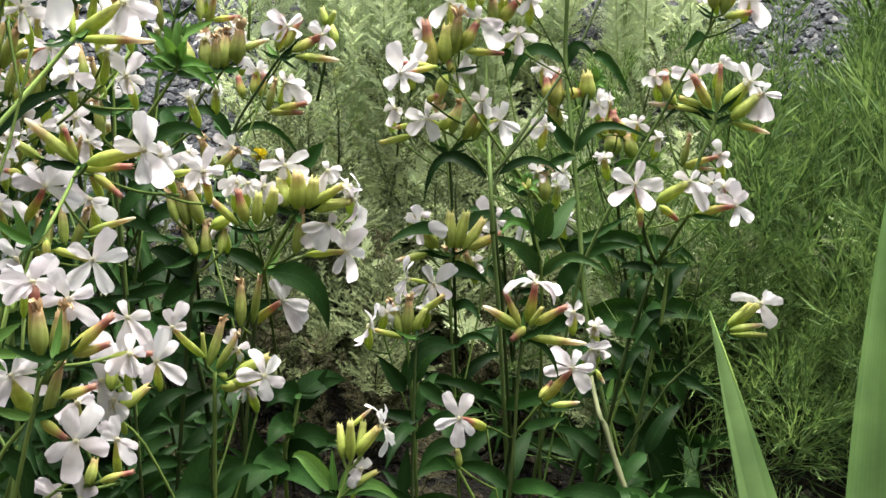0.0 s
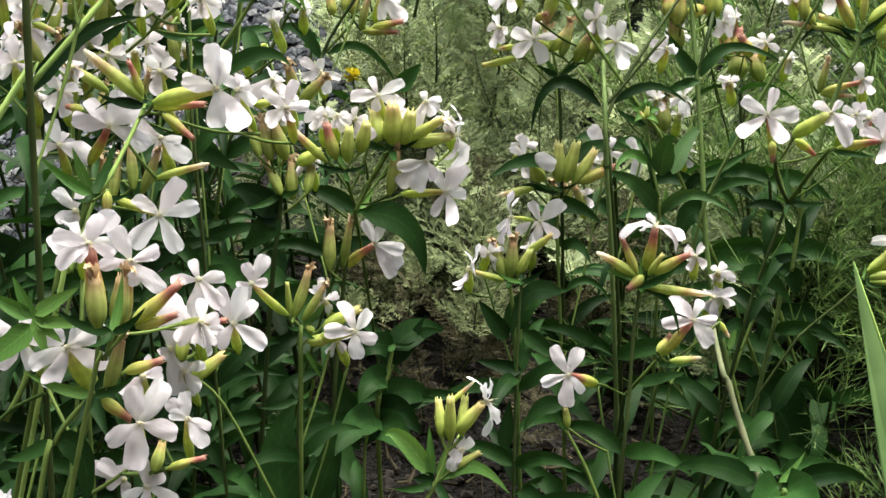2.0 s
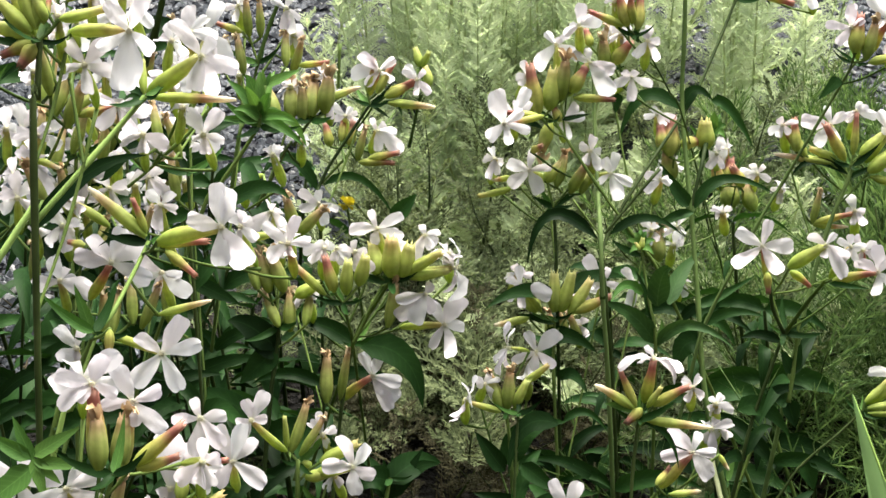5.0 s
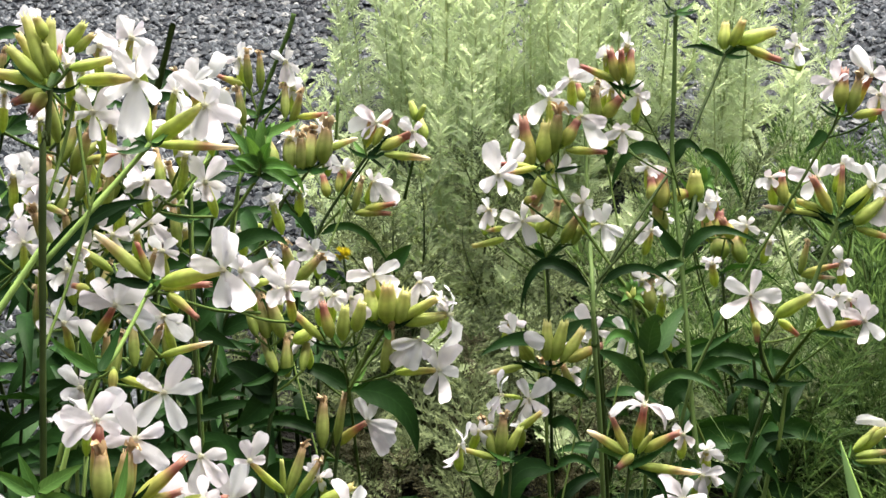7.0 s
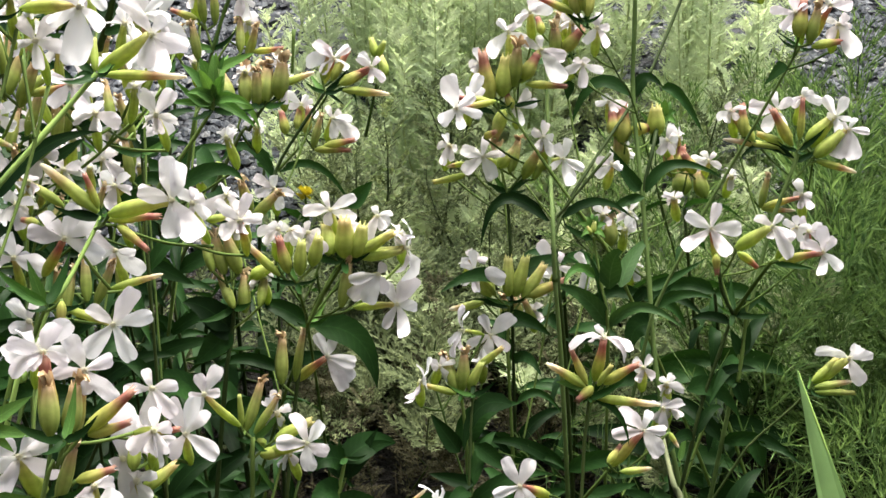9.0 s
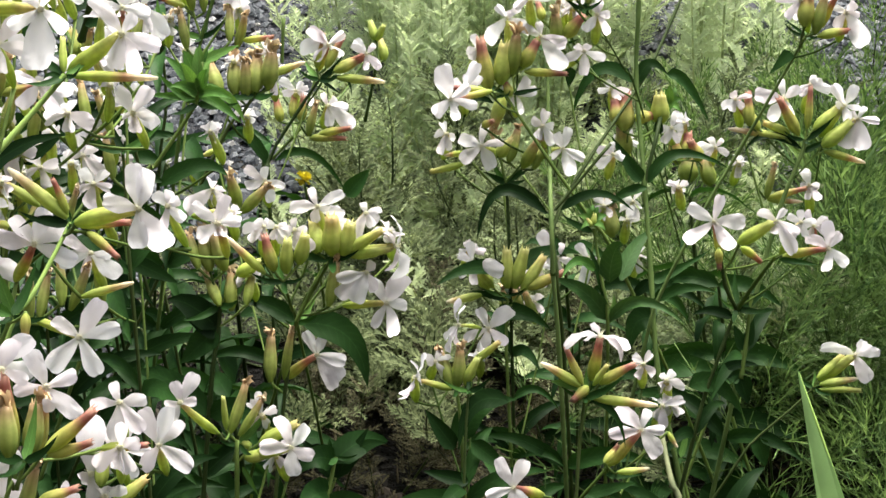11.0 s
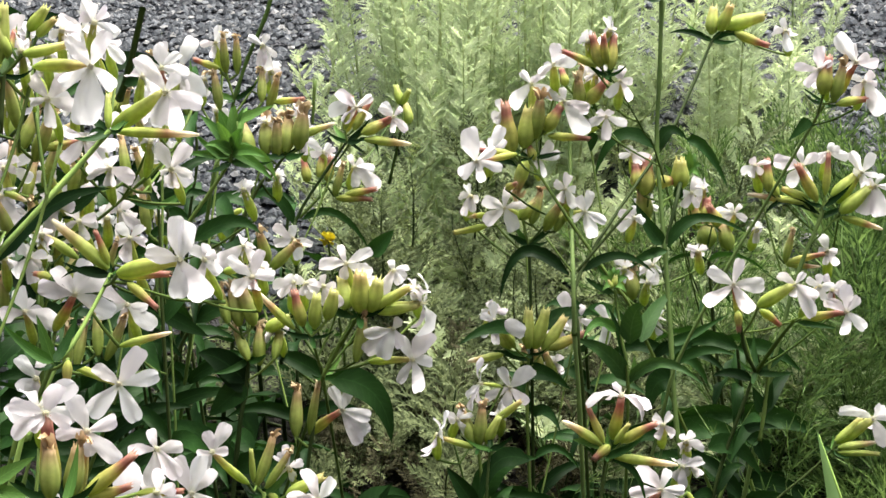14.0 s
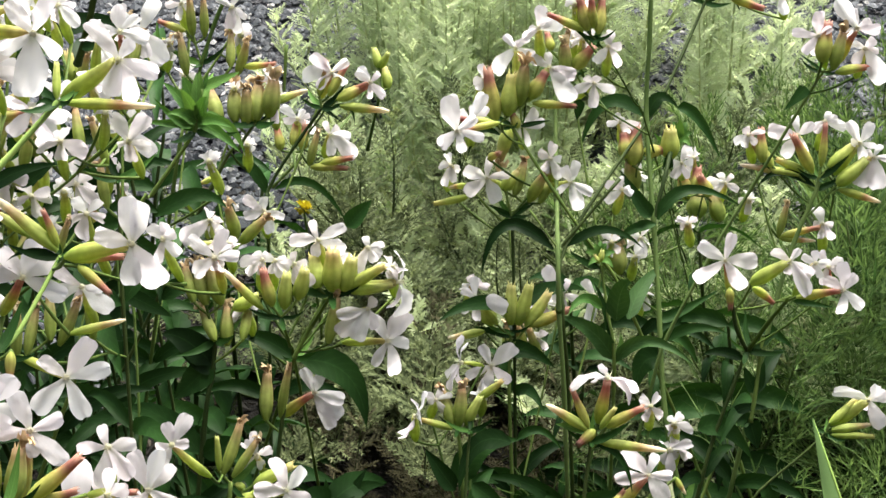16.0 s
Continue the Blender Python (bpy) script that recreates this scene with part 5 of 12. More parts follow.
stalk(p, [(-0.1263, 0.3449, 0.3473), (-0.1224, 0.3440, 0.3490), (-0.1185, 0.3431, 0.3516)], 0.0007)
calyx(p, (-0.1185, 0.3431, 0.3516), (-0.1077, 0.3470, 0.3526), 0.0013, 'r')
leaf(p, (-0.1185, 0.3431, 0.3516), (-0.1073, 0.3430, 0.3502), 0.0024, (0.0012, 0.0012, 0.0014))
stalk(p, [(-0.1306, 0.3510, 0.3233), (-0.1370, 0.3564, 0.3142), (-0.1434, 0.3618, 0.3075)], 0.0007)
flower(p, (-0.1439, 0.3620, 0.3078), (-0.1383, 0.3548, 0.3331), (0.2879, -0.6000, 0.7464), [(-0.1494, 0.3555, 0.3380), (-0.1463, 0.3578, 0.3385), (-0.1437, 0.3528, 0.3336), (-0.1393, 0.3583, 0.3363), (-0.1370, 0.3522, 0.3305)], 0.0014, 'g')
stalk(p, [(-0.1640, 0.3160, 0.3118), (-0.1687, 0.3254, 0.3175), (-0.1734, 0.3348, 0.3257)], 0.0007)
flower(p, (-0.1734, 0.3348, 0.3257), (-0.1654, 0.3275, 0.3502), (0.3496, -0.4949, 0.7955), [(-0.1636, 0.3348, 0.3475), (-0.1667, 0.3334, 0.3499), (-0.1719, 0.3329, 0.3474), (-0.1653, 0.3281, 0.3421), (-0.1612, 0.3331, 0.3436)], 0.0013, 'g')
stalk(p, [(-0.1241, 0.3635, 0.3298), (-0.1290, 0.3702, 0.3347), (-0.1338, 0.3769, 0.3417)], 0.0007)
flower(p, (-0.1338, 0.3769, 0.3417), (-0.1298, 0.3686, 0.3656), (0.2426, -0.5766, 0.7801), [(-0.1379, 0.3666, 0.3578), (-0.1255, 0.3739, 0.3619), (-0.1338, 0.3702, 0.3604), (-0.1294, 0.3786, 0.3631), (-0.1291, 0.3778, 0.3638)], 0.0014, 'g')
stalk(p, [(-0.1402, 0.3591, 0.3108), (-0.1336, 0.3784, 0.3206), (-0.1271, 0.3977, 0.3351)], 0.0007)
flower(p, (-0.1271, 0.3977, 0.3351), (-0.1265, 0.3891, 0.3589), (0.1818, -0.5974, 0.7810), [(-0.1270, 0.4012, 0.3578), (-0.1267, 0.4005, 0.3733), (-0.1232, 0.3841, 0.3438), (-0.1315, 0.3929, 0.3504), (-0.1208, 0.3986, 0.3529)], 0.0015, 'g')
stalk(p, [(-0.1304, 0.3880, 0.3278), (-0.1255, 0.3954, 0.3332), (-0.1206, 0.4028, 0.3407)], 0.0007)
flower(p, (-0.1206, 0.4028, 0.3407), (-0.1202, 0.3941, 0.3644), (0.1705, -0.6096, 0.7741), [(-0.1247, 0.3920, 0.3564), (-0.1184, 0.3962, 0.3552), (-0.1192, 0.3910, 0.3549), (-0.1238, 0.4029, 0.3665), (-0.1164, 0.4020, 0.3619)], 0.0015, 'g')
stalk(p, [(-0.1255, 0.3954, 0.3332), (-0.1239, 0.3943, 0.3308), (-0.1222, 0.3933, 0.3290)], 0.0007)
flower(p, (-0.1222, 0.3933, 0.3290), (-0.1219, 0.3848, 0.3530), (0.1719, -0.5886, 0.7899), [(-0.1187, 0.3851, 0.3440), (-0.1262, 0.3935, 0.3548), (-0.1220, 0.3936, 0.3522), (-0.1283, 0.3864, 0.3458), (-0.1176, 0.3919, 0.3497)], 0.0015, 'g')
stalk(p, [(-0.1230, 0.3991, 0.3369), (-0.1228, 0.3947, 0.3399), (-0.1226, 0.3904, 0.3439)], 0.0007)
calyx(p, (-0.1226, 0.3904, 0.3439), (-0.1127, 0.3990, 0.3476), 0.0020, 'g')
leaf(p, (-0.1525, 0.3468, 0.3601), (-0.1438, 0.3325, 0.3411), 0.0102, (0.0042, 0.0034, 0.0038))
leaf(p, (-0.1533, 0.3462, 0.3595), (-0.1677, 0.3417, 0.3553), 0.0058, (-0.0004, -0.0008, -0.0010))
# near leaves in the lighter young colour, standing in for sun on them
leaf(p, (-0.1596, 0.3675, 0.3870), (-0.1764, 0.3580, 0.3769), 0.0102, (0.0000, 0.0000, 0.0000), young=True)
leaf(p, (-0.1596, 0.3696, 0.3897), (-0.1461, 0.3757, 0.3958), 0.0061, (0.0000, 0.0000, 0.0000), young=True)
leaf(p, (-0.1604, 0.3690, 0.3890), (-0.1749, 0.3729, 0.3955), 0.0061, (0.0000, 0.0000, 0.0000), young=True)
leaf(p, (-0.1596, 0.3686, 0.3883), (-0.1426, 0.3685, 0.3864), 0.0051, (0.0000, 0.0000, 0.0000), young=True)
leaf(p, (-0.1596, 0.3691, 0.3890), (-0.1552, 0.3614, 0.3788), 0.0051, (0.0000, 0.0000, 0.0000), young=True)
leaf(p, (-0.1599, 0.3688, 0.3886), (-0.1665, 0.3766, 0.3992), 0.0051, (0.0000, 0.0000, 0.0000), young=True)
leaf(p, (-0.1592, 0.3688, 0.3886), (-0.1510, 0.3649, 0.3827), 0.0044, (0.0000, 0.0000, 0.0000), young=True)
stalk(p, [(-0.1724, 0.3932, 0.3692), (-0.1731, 0.3817, 0.3548), (-0.1803, 0.3710, 0.3422)], 0.0012)
stalk(p, [(-0.1639, 0.3705, 0.3558), (-0.1746, 0.3665, 0.3519), (-0.1835, 0.3604, 0.3452)], 0.0008)
p = soapwort((-0.1139, 0.3928, 0.0000), 'soapwort stem with a cluster of white five-petalled flowers')
stalk(p, [(-0.1078, 0.4995, 0.2714), (-0.1083, 0.4914, 0.2587), (-0.1115, 0.4356, 0.1293), (-0.1139, 0.3928, 0.0000)], 0.0012)
leaf_pairs(p, [(-0.1078, 0.4995, 0.2714), (-0.1083, 0.4914, 0.2587), (-0.1115, 0.4356, 0.1293), (-0.1139, 0.3928, 0.0000)], 0.060)
bracts(p, (-0.1078, 0.4995, 0.2714))
stalk(p, [(-0.1078, 0.4995, 0.2714), (-0.1103, 0.5008, 0.2734), (-0.1128, 0.5020, 0.2761)], 0.0007)
calyx(p, (-0.1128, 0.5020, 0.2761), (-0.1133, 0.5068, 0.2903), 0.0012, 'g')
calyx(p, (-0.1113, 0.5014, 0.2748), (-0.1049, 0.5131, 0.2917), 0.0022, 'p')
calyx(p, (-0.1074, 0.5011, 0.2739), (-0.0979, 0.5094, 0.2865), 0.0019, 'p')
stalk(p, [(-0.1081, 0.4951, 0.2645), (-0.1053, 0.4970, 0.2667), (-0.1024, 0.4990, 0.2699)], 0.0007)
calyx(p, (-0.1024, 0.4990, 0.2699), (-0.1079, 0.5020, 0.2702), 0.0017, 'g')
calyx(p, (-0.1048, 0.4962, 0.2658), (-0.0930, 0.4945, 0.2711), 0.0024, 'g')
stalk(p, [(-0.1039, 0.4980, 0.2683), (-0.1012, 0.4991, 0.2695), (-0.0986, 0.5001, 0.2712)], 0.0007)
calyx(p, (-0.0986, 0.5001, 0.2712), (-0.0829, 0.5039, 0.2787), 0.0024, 'g')
flower(p, (-0.1022, 0.4983, 0.2652), (-0.0827, 0.4871, 0.2806), (0.2309, -0.7070, 0.6684), [(-0.0869, 0.4955, 0.2910), (-0.0758, 0.4945, 0.2860), (-0.0741, 0.4854, 0.2758), (-0.0822, 0.4792, 0.2720), (-0.0954, 0.4848, 0.2826)], 0.0023, 'g')
stalk(p, [(-0.1115, 0.5014, 0.2747), (-0.1065, 0.4763, 0.2941), (-0.1015, 0.4512, 0.3203)], 0.0007)
flower(p, (-0.1015, 0.4513, 0.3205), (-0.1112, 0.4433, 0.3422), (0.1506, -0.7123, 0.6855), [(-0.1131, 0.4484, 0.3480), (-0.1066, 0.4513, 0.3495), (-0.1054, 0.4443, 0.3420), (-0.1144, 0.4375, 0.3369), (-0.1165, 0.4414, 0.3415)], 0.0016, 'g')
stalk(p, [(-0.1092, 0.4762, 0.2234), (-0.1028, 0.4958, 0.2377), (-0.0964, 0.5154, 0.2574)], 0.0007)
flower(p, (-0.0964, 0.5154, 0.2574), (-0.0978, 0.5064, 0.2811), (0.0938, -0.6256, 0.7745), [(-0.1005, 0.5138, 0.2874), (-0.0962, 0.5075, 0.2733), (-0.1040, 0.5140, 0.2807), (-0.0928, 0.5156, 0.2775), (-0.1049, 0.5077, 0.2728)], 0.0019, 'g', old=True)
leaf(p, (-0.1059, 0.4942, 0.2628), (-0.0992, 0.4878, 0.2519), 0.0029, (0.0000, 0.0000, 0.0000), young=True)
stalk(p, [(-0.1078, 0.4995, 0.2714), (-0.1096, 0.4952, 0.2649)], 0.0010)
stalk(p, [(-0.1100, 0.4610, 0.1881), (-0.1016, 0.4893, 0.2066), (-0.0931, 0.5176, 0.2324)], 0.0007)
flower(p, (-0.0931, 0.5176, 0.2324), (-0.0951, 0.5088, 0.2564), (0.0784, -0.6092, 0.7891), [(-0.0985, 0.5096, 0.2472), (-0.0923, 0.5106, 0.2483), (-0.0987, 0.5197, 0.2567), (-0.0896, 0.5175, 0.2539), (-0.1036, 0.5128, 0.2525)], 0.0020, 'g')
p = soapwort((-0.1117, 0.4427, 0.0000), 'leafy soapwort stem bearing white flowers and green calyces')
stalk(p, [(-0.0920, 0.5717, 0.2804), (-0.0966, 0.5574, 0.2584), (-0.1004, 0.5358, 0.2247), (-0.1025, 0.5185, 0.1977), (-0.1079, 0.4742, 0.0989), (-0.1117, 0.4427, 0.0000)], 0.0012, dark=True)
leaf_pairs(p, [(-0.0920, 0.5717, 0.2804), (-0.0966, 0.5574, 0.2584), (-0.1004, 0.5358, 0.2247), (-0.1025, 0.5185, 0.1977), (-0.1079, 0.4742, 0.0989), (-0.1117, 0.4427, 0.0000)], 0.120)
bracts(p, (-0.0920, 0.5717, 0.2804))
leaf(p, (-0.0920, 0.5717, 0.2804), (-0.1174, 0.5751, 0.2891), 0.0112, (-0.0010, 0.0019, 0.0032))
leaf(p, (-0.0890, 0.5716, 0.2799), (-0.0592, 0.5574, 0.2536), 0.0176, (0.0060, 0.0048, 0.0069))
stalk(p, [(-0.0890, 0.5561, 0.2928), (-0.0812, 0.5649, 0.3058), (-0.0742, 0.5723, 0.3165)], 0.0012)
stalk(p, [(-0.0922, 0.5720, 0.2809), (-0.0858, 0.5781, 0.2898), (-0.0825, 0.5832, 0.2974)], 0.0009)
stalk(p, [(-0.0972, 0.5535, 0.2523), (-0.1006, 0.5548, 0.2543), (-0.1040, 0.5561, 0.2572)], 0.0007)
calyx(p, (-0.1040, 0.5561, 0.2572), (-0.1047, 0.5712, 0.2718), 0.0028, 'p')
calyx(p, (-0.0976, 0.5571, 0.2580), (-0.0939, 0.5673, 0.2784), 0.0019, 'p')
stalk(p, [(-0.0990, 0.5437, 0.2370), (-0.0986, 0.5539, 0.2434), (-0.0983, 0.5641, 0.2525)], 0.0007)
flower(p, (-0.0987, 0.5641, 0.2526), (-0.0828, 0.5641, 0.2673), (0.2341, -0.7118, 0.6622), [(-0.0886, 0.5703, 0.2760), (-0.0803, 0.5711, 0.2740), (-0.0697, 0.5644, 0.2630), (-0.0735, 0.5555, 0.2547), (-0.0715, 0.5583, 0.2571)], 0.0022, 'r')
p = soapwort((-0.1696, 0.6056, 0.0000), 'white-flowered soapwort stem with pink-tinged buds')
stalk(p, [(-0.0710, 0.5589, 0.3251), (-0.0812, 0.5642, 0.3047), (-0.0911, 0.5688, 0.2833), (-0.1353, 0.5895, 0.1416), (-0.1696, 0.6056, 0.0000)], 0.0010)
bracts(p, (-0.0710, 0.5589, 0.3251))
stalk(p, [(-0.0784, 0.5628, 0.3102), (-0.0765, 0.5694, 0.3146), (-0.0746, 0.5761, 0.3208)], 0.0007)
flower(p, (-0.0745, 0.5760, 0.3207), (-0.0772, 0.5707, 0.3445), (0.1052, -0.7844, 0.6113), [(-0.0895, 0.5698, 0.3454), (-0.0813, 0.5755, 0.3514), (-0.0664, 0.5758, 0.3491), (-0.0662, 0.5687, 0.3400), (-0.0790, 0.5664, 0.3392)], 0.0022, 'g')
stalk(p, [(-0.0756, 0.5728, 0.3177), (-0.0724, 0.5756, 0.3181), (-0.0693, 0.5784, 0.3194)], 0.0007)
flower(p, (-0.0683, 0.5783, 0.3192), (-0.0563, 0.5704, 0.3414), (0.1420, -0.7896, 0.5970), [(-0.0574, 0.5733, 0.3455), (-0.0497, 0.5728, 0.3430), (-0.0532, 0.5671, 0.3362), (-0.0627, 0.5630, 0.3331), (-0.0503, 0.5697, 0.3390)], 0.0020, 'g')
stalk(p, [(-0.0893, 0.5680, 0.2872), (-0.0805, 0.5767, 0.2951), (-0.0717, 0.5854, 0.3061)], 0.0007)
flower(p, (-0.0717, 0.5854, 0.3061), (-0.0705, 0.5755, 0.3286), (0.0988, -0.7041, 0.7032), [(-0.0717, 0.5831, 0.3372), (-0.0661, 0.5841, 0.3285), (-0.0632, 0.5756, 0.3219), (-0.0739, 0.5751, 0.3201), (-0.0824, 0.5748, 0.3291)], 0.0019, 'g')
stalk(p, [(-0.0765, 0.5694, 0.3146), (-0.0712, 0.5686, 0.3175), (-0.0659, 0.5679, 0.3216)], 0.0007)
flower(p, (-0.0657, 0.5679, 0.3215), (-0.0432, 0.5635, 0.3289), (0.9566, -0.1651, 0.2402), [(-0.0472, 0.5658, 0.3387), (-0.0401, 0.5706, 0.3386), (-0.0394, 0.5554, 0.3186), (-0.0431, 0.5585, 0.3187), (-0.0483, 0.5669, 0.3319)], 0.0020, 'g')
stalk(p, [(-0.0719, 0.5594, 0.3232), (-0.0743, 0.5596, 0.3249), (-0.0768, 0.5599, 0.3273)], 0.0007)
calyx(p, (-0.0768, 0.5599, 0.3273), (-0.0798, 0.5718, 0.3357), 0.0033, 'g')
calyx(p, (-0.0710, 0.5597, 0.3263), (-0.0703, 0.5639, 0.3434), 0.0040, 'g')
stalk(p, [(-0.0728, 0.5599, 0.3213), (-0.0695, 0.5600, 0.3234), (-0.0662, 0.5601, 0.3262)], 0.0007)
calyx(p, (-0.0662, 0.5601, 0.3262), (-0.0625, 0.5644, 0.3397), 0.0035, 'g')
calyx(p, (-0.0647, 0.5610, 0.3275), (-0.0488, 0.5620, 0.3380), 0.0023, 'g')
calyx(p, (-0.0642, 0.5602, 0.3262), (-0.0456, 0.5621, 0.3284), 0.0021, 'g')
stalk(p, [(-0.0805, 0.5767, 0.2951), (-0.0775, 0.5751, 0.2986), (-0.0746, 0.5734, 0.3033)], 0.0007)
flower(p, (-0.0735, 0.5734, 0.3032), (-0.0559, 0.5566, 0.3195), (0.1594, -0.7982, 0.5810), [(-0.0686, 0.5528, 0.3177), (-0.0673, 0.5483, 0.3112), (-0.0613, 0.5483, 0.3095), (-0.0526, 0.5597, 0.3229), (-0.0516, 0.5526, 0.3127)], 0.0018, 'g')
stalk(p, [(-0.0893, 0.5680, 0.2872), (-0.0808, 0.5579, 0.2957), (-0.0723, 0.5478, 0.3076)], 0.0007)
calyx(p, (-0.0723, 0.5478, 0.3076), (-0.0690, 0.5574, 0.3243), 0.0025, 'p')
stalk(p, [(-0.0808, 0.5579, 0.2957), (-0.0747, 0.5597, 0.2958), (-0.0685, 0.5616, 0.2971)], 0.0007)
flower(p, (-0.0685, 0.5618, 0.2974), (-0.0480, 0.5564, 0.3032), (0.2192, -0.7830, 0.5821), [(-0.0542, 0.5623, 0.3134), (-0.0413, 0.5655, 0.3129), (-0.0390, 0.5578, 0.3017), (-0.0423, 0.5489, 0.2910), (-0.0540, 0.5490, 0.2954)], 0.0017, 'g')
stalk(p, [(-0.0716, 0.5606, 0.2964), (-0.0591, 0.5688, 0.3025), (-0.0466, 0.5769, 0.3120)], 0.0007)
flower(p, (-0.0466, 0.5769, 0.3120), (-0.0461, 0.5669, 0.3345), (0.0647, -0.7069, 0.7044), [(-0.0492, 0.5758, 0.3362), (-0.0428, 0.5727, 0.3323), (-0.0476, 0.5684, 0.3275), (-0.0540, 0.5726, 0.3297), (-0.0416, 0.5718, 0.3263)], 0.0020, 'g', old=True)
p = soapwort((-0.1057, 0.7015, 0.0000), 'soapwort stem with a cluster of white five-petalled flowers')
stalk(p, [(-0.0915, 0.5492, 0.3197), (-0.0906, 0.5587, 0.2972), (-0.0920, 0.5717, 0.2804), (-0.0996, 0.6439, 0.1402), (-0.1057, 0.7015, 0.0000)], 0.0009)
bracts(p, (-0.0915, 0.5492, 0.3197))
stalk(p, [(-0.0915, 0.5492, 0.3197), (-0.0933, 0.5502, 0.3214), (-0.0951, 0.5513, 0.3236)], 0.0007)
calyx(p, (-0.0951, 0.5513, 0.3236), (-0.0989, 0.5571, 0.3382), 0.0025, 'r')
calyx(p, (-0.0900, 0.5511, 0.3226), (-0.0887, 0.5556, 0.3371), 0.0026, 'g')
stalk(p, [(-0.0914, 0.5500, 0.3177), (-0.0952, 0.5503, 0.3198), (-0.0990, 0.5505, 0.3228)], 0.0007)
calyx(p, (-0.0990, 0.5505, 0.3228), (-0.1146, 0.5534, 0.3403), 0.0019, 'b')
stalk(p, [(-0.0908, 0.5570, 0.3013), (-0.0975, 0.5638, 0.3079), (-0.1042, 0.5706, 0.3170)], 0.0007)
flower(p, (-0.1032, 0.5708, 0.3172), (-0.0997, 0.5614, 0.3401), (0.1620, -0.7845, 0.5986), [(-0.1089, 0.5600, 0.3408), (-0.1061, 0.5570, 0.3361), (-0.1002, 0.5574, 0.3350), (-0.1027, 0.5630, 0.3431), (-0.0973, 0.5635, 0.3423)], 0.0020, 'g')
stalk(p, [(-0.1008, 0.5672, 0.3124), (-0.0997, 0.5692, 0.3143), (-0.0986, 0.5711, 0.3168)], 0.0007)
flower(p, (-0.0983, 0.5712, 0.3170), (-0.0943, 0.5616, 0.3397), (0.1630, -0.7847, 0.5981), [(-0.0899, 0.5633, 0.3408), (-0.0921, 0.5576, 0.3338), (-0.0992, 0.5622, 0.3419), (-0.0888, 0.5599, 0.3359), (-0.0956, 0.5580, 0.3353)], 0.0020, 'g')
stalk(p, [(-0.0908, 0.5561, 0.3034), (-0.0871, 0.5640, 0.3089), (-0.0834, 0.5719, 0.3165)], 0.0007)
flower(p, (-0.0840, 0.5718, 0.3163), (-0.0864, 0.5614, 0.3385), (0.1281, -0.7878, 0.6024), [(-0.0798, 0.5562, 0.3302), (-0.0842, 0.5563, 0.3313), (-0.0912, 0.5612, 0.3392), (-0.0810, 0.5621, 0.3382), (-0.0879, 0.5643, 0.3425)], 0.0020, 'g')
stalk(p, [(-0.0927, 0.5783, 0.2677), (-0.1017, 0.5772, 0.2770), (-0.1107, 0.5761, 0.2891)], 0.0007)
flower(p, (-0.1107, 0.5761, 0.2891), (-0.1102, 0.5664, 0.3119), (0.1302, -0.6825, 0.7192), [(-0.1131, 0.5747, 0.3092), (-0.1089, 0.5710, 0.3055), (-0.1059, 0.5706, 0.3091), (-0.1165, 0.5689, 0.3044), (-0.1087, 0.5755, 0.3128)], 0.0020, 'g')
stalk(p, [(-0.0915, 0.5492, 0.3197), (-0.0881, 0.5514, 0.3223), (-0.0846, 0.5536, 0.3259)], 0.0007)
calyx(p, (-0.0846, 0.5536, 0.3259), (-0.0812, 0.5565, 0.3390), 0.0029, 'g')
p = soapwort((-0.1522, 0.4329, 0.0000), 'leafy soapwort stem bearing white flowers and green calyces')
stalk(p, [(-0.1228, 0.5580, 0.3001), (-0.1239, 0.5496, 0.2870), (-0.1273, 0.5356, 0.2653), (-0.1413, 0.4778, 0.1326), (-0.1522, 0.4329, 0.0000)], 0.0013, dark=True)
leaf_pairs(p, [(-0.1228, 0.5580, 0.3001), (-0.1239, 0.5496, 0.2870), (-0.1273, 0.5356, 0.2653), (-0.1413, 0.4778, 0.1326), (-0.1522, 0.4329, 0.0000)], 0.050)
bracts(p, (-0.1228, 0.5580, 0.3001))
stalk(p, [(-0.1228, 0.5580, 0.3001), (-0.1250, 0.5617, 0.3059), (-0.1271, 0.5655, 0.3132)], 0.0007)
calyx(p, (-0.1271, 0.5655, 0.3132), (-0.1316, 0.5759, 0.3258), 0.0029, 'p')
stalk(p, [(-0.1261, 0.5636, 0.3095), (-0.1233, 0.5651, 0.3108), (-0.1206, 0.5667, 0.3129)], 0.0007)
calyx(p, (-0.1206, 0.5667, 0.3129), (-0.1257, 0.5733, 0.3277), 0.0031, 'p')
stalk(p, [(-0.1228, 0.5580, 0.3001), (-0.1191, 0.5618, 0.3049), (-0.1154, 0.5656, 0.3113)], 0.0007)
calyx(p, (-0.1154, 0.5656, 0.3113), (-0.1047, 0.5695, 0.3158), 0.0027, 'g')
calyx(p, (-0.1223, 0.5550, 0.3020), (-0.1298, 0.5686, 0.3089), 0.0024, 'p')
stalk(p, [(-0.1235, 0.5526, 0.2918), (-0.1169, 0.5539, 0.2963), (-0.1104, 0.5552, 0.3025)], 0.0007)
calyx(p, (-0.1104, 0.5552, 0.3025), (-0.1097, 0.5710, 0.3087), 0.0022, 'p')
calyx(p, (-0.1174, 0.5557, 0.2986), (-0.1183, 0.5673, 0.3110), 0.0026, 'p')
stalk(p, [(-0.1263, 0.5394, 0.2712), (-0.1264, 0.5636, 0.2872), (-0.1265, 0.5879, 0.3094)], 0.0007)
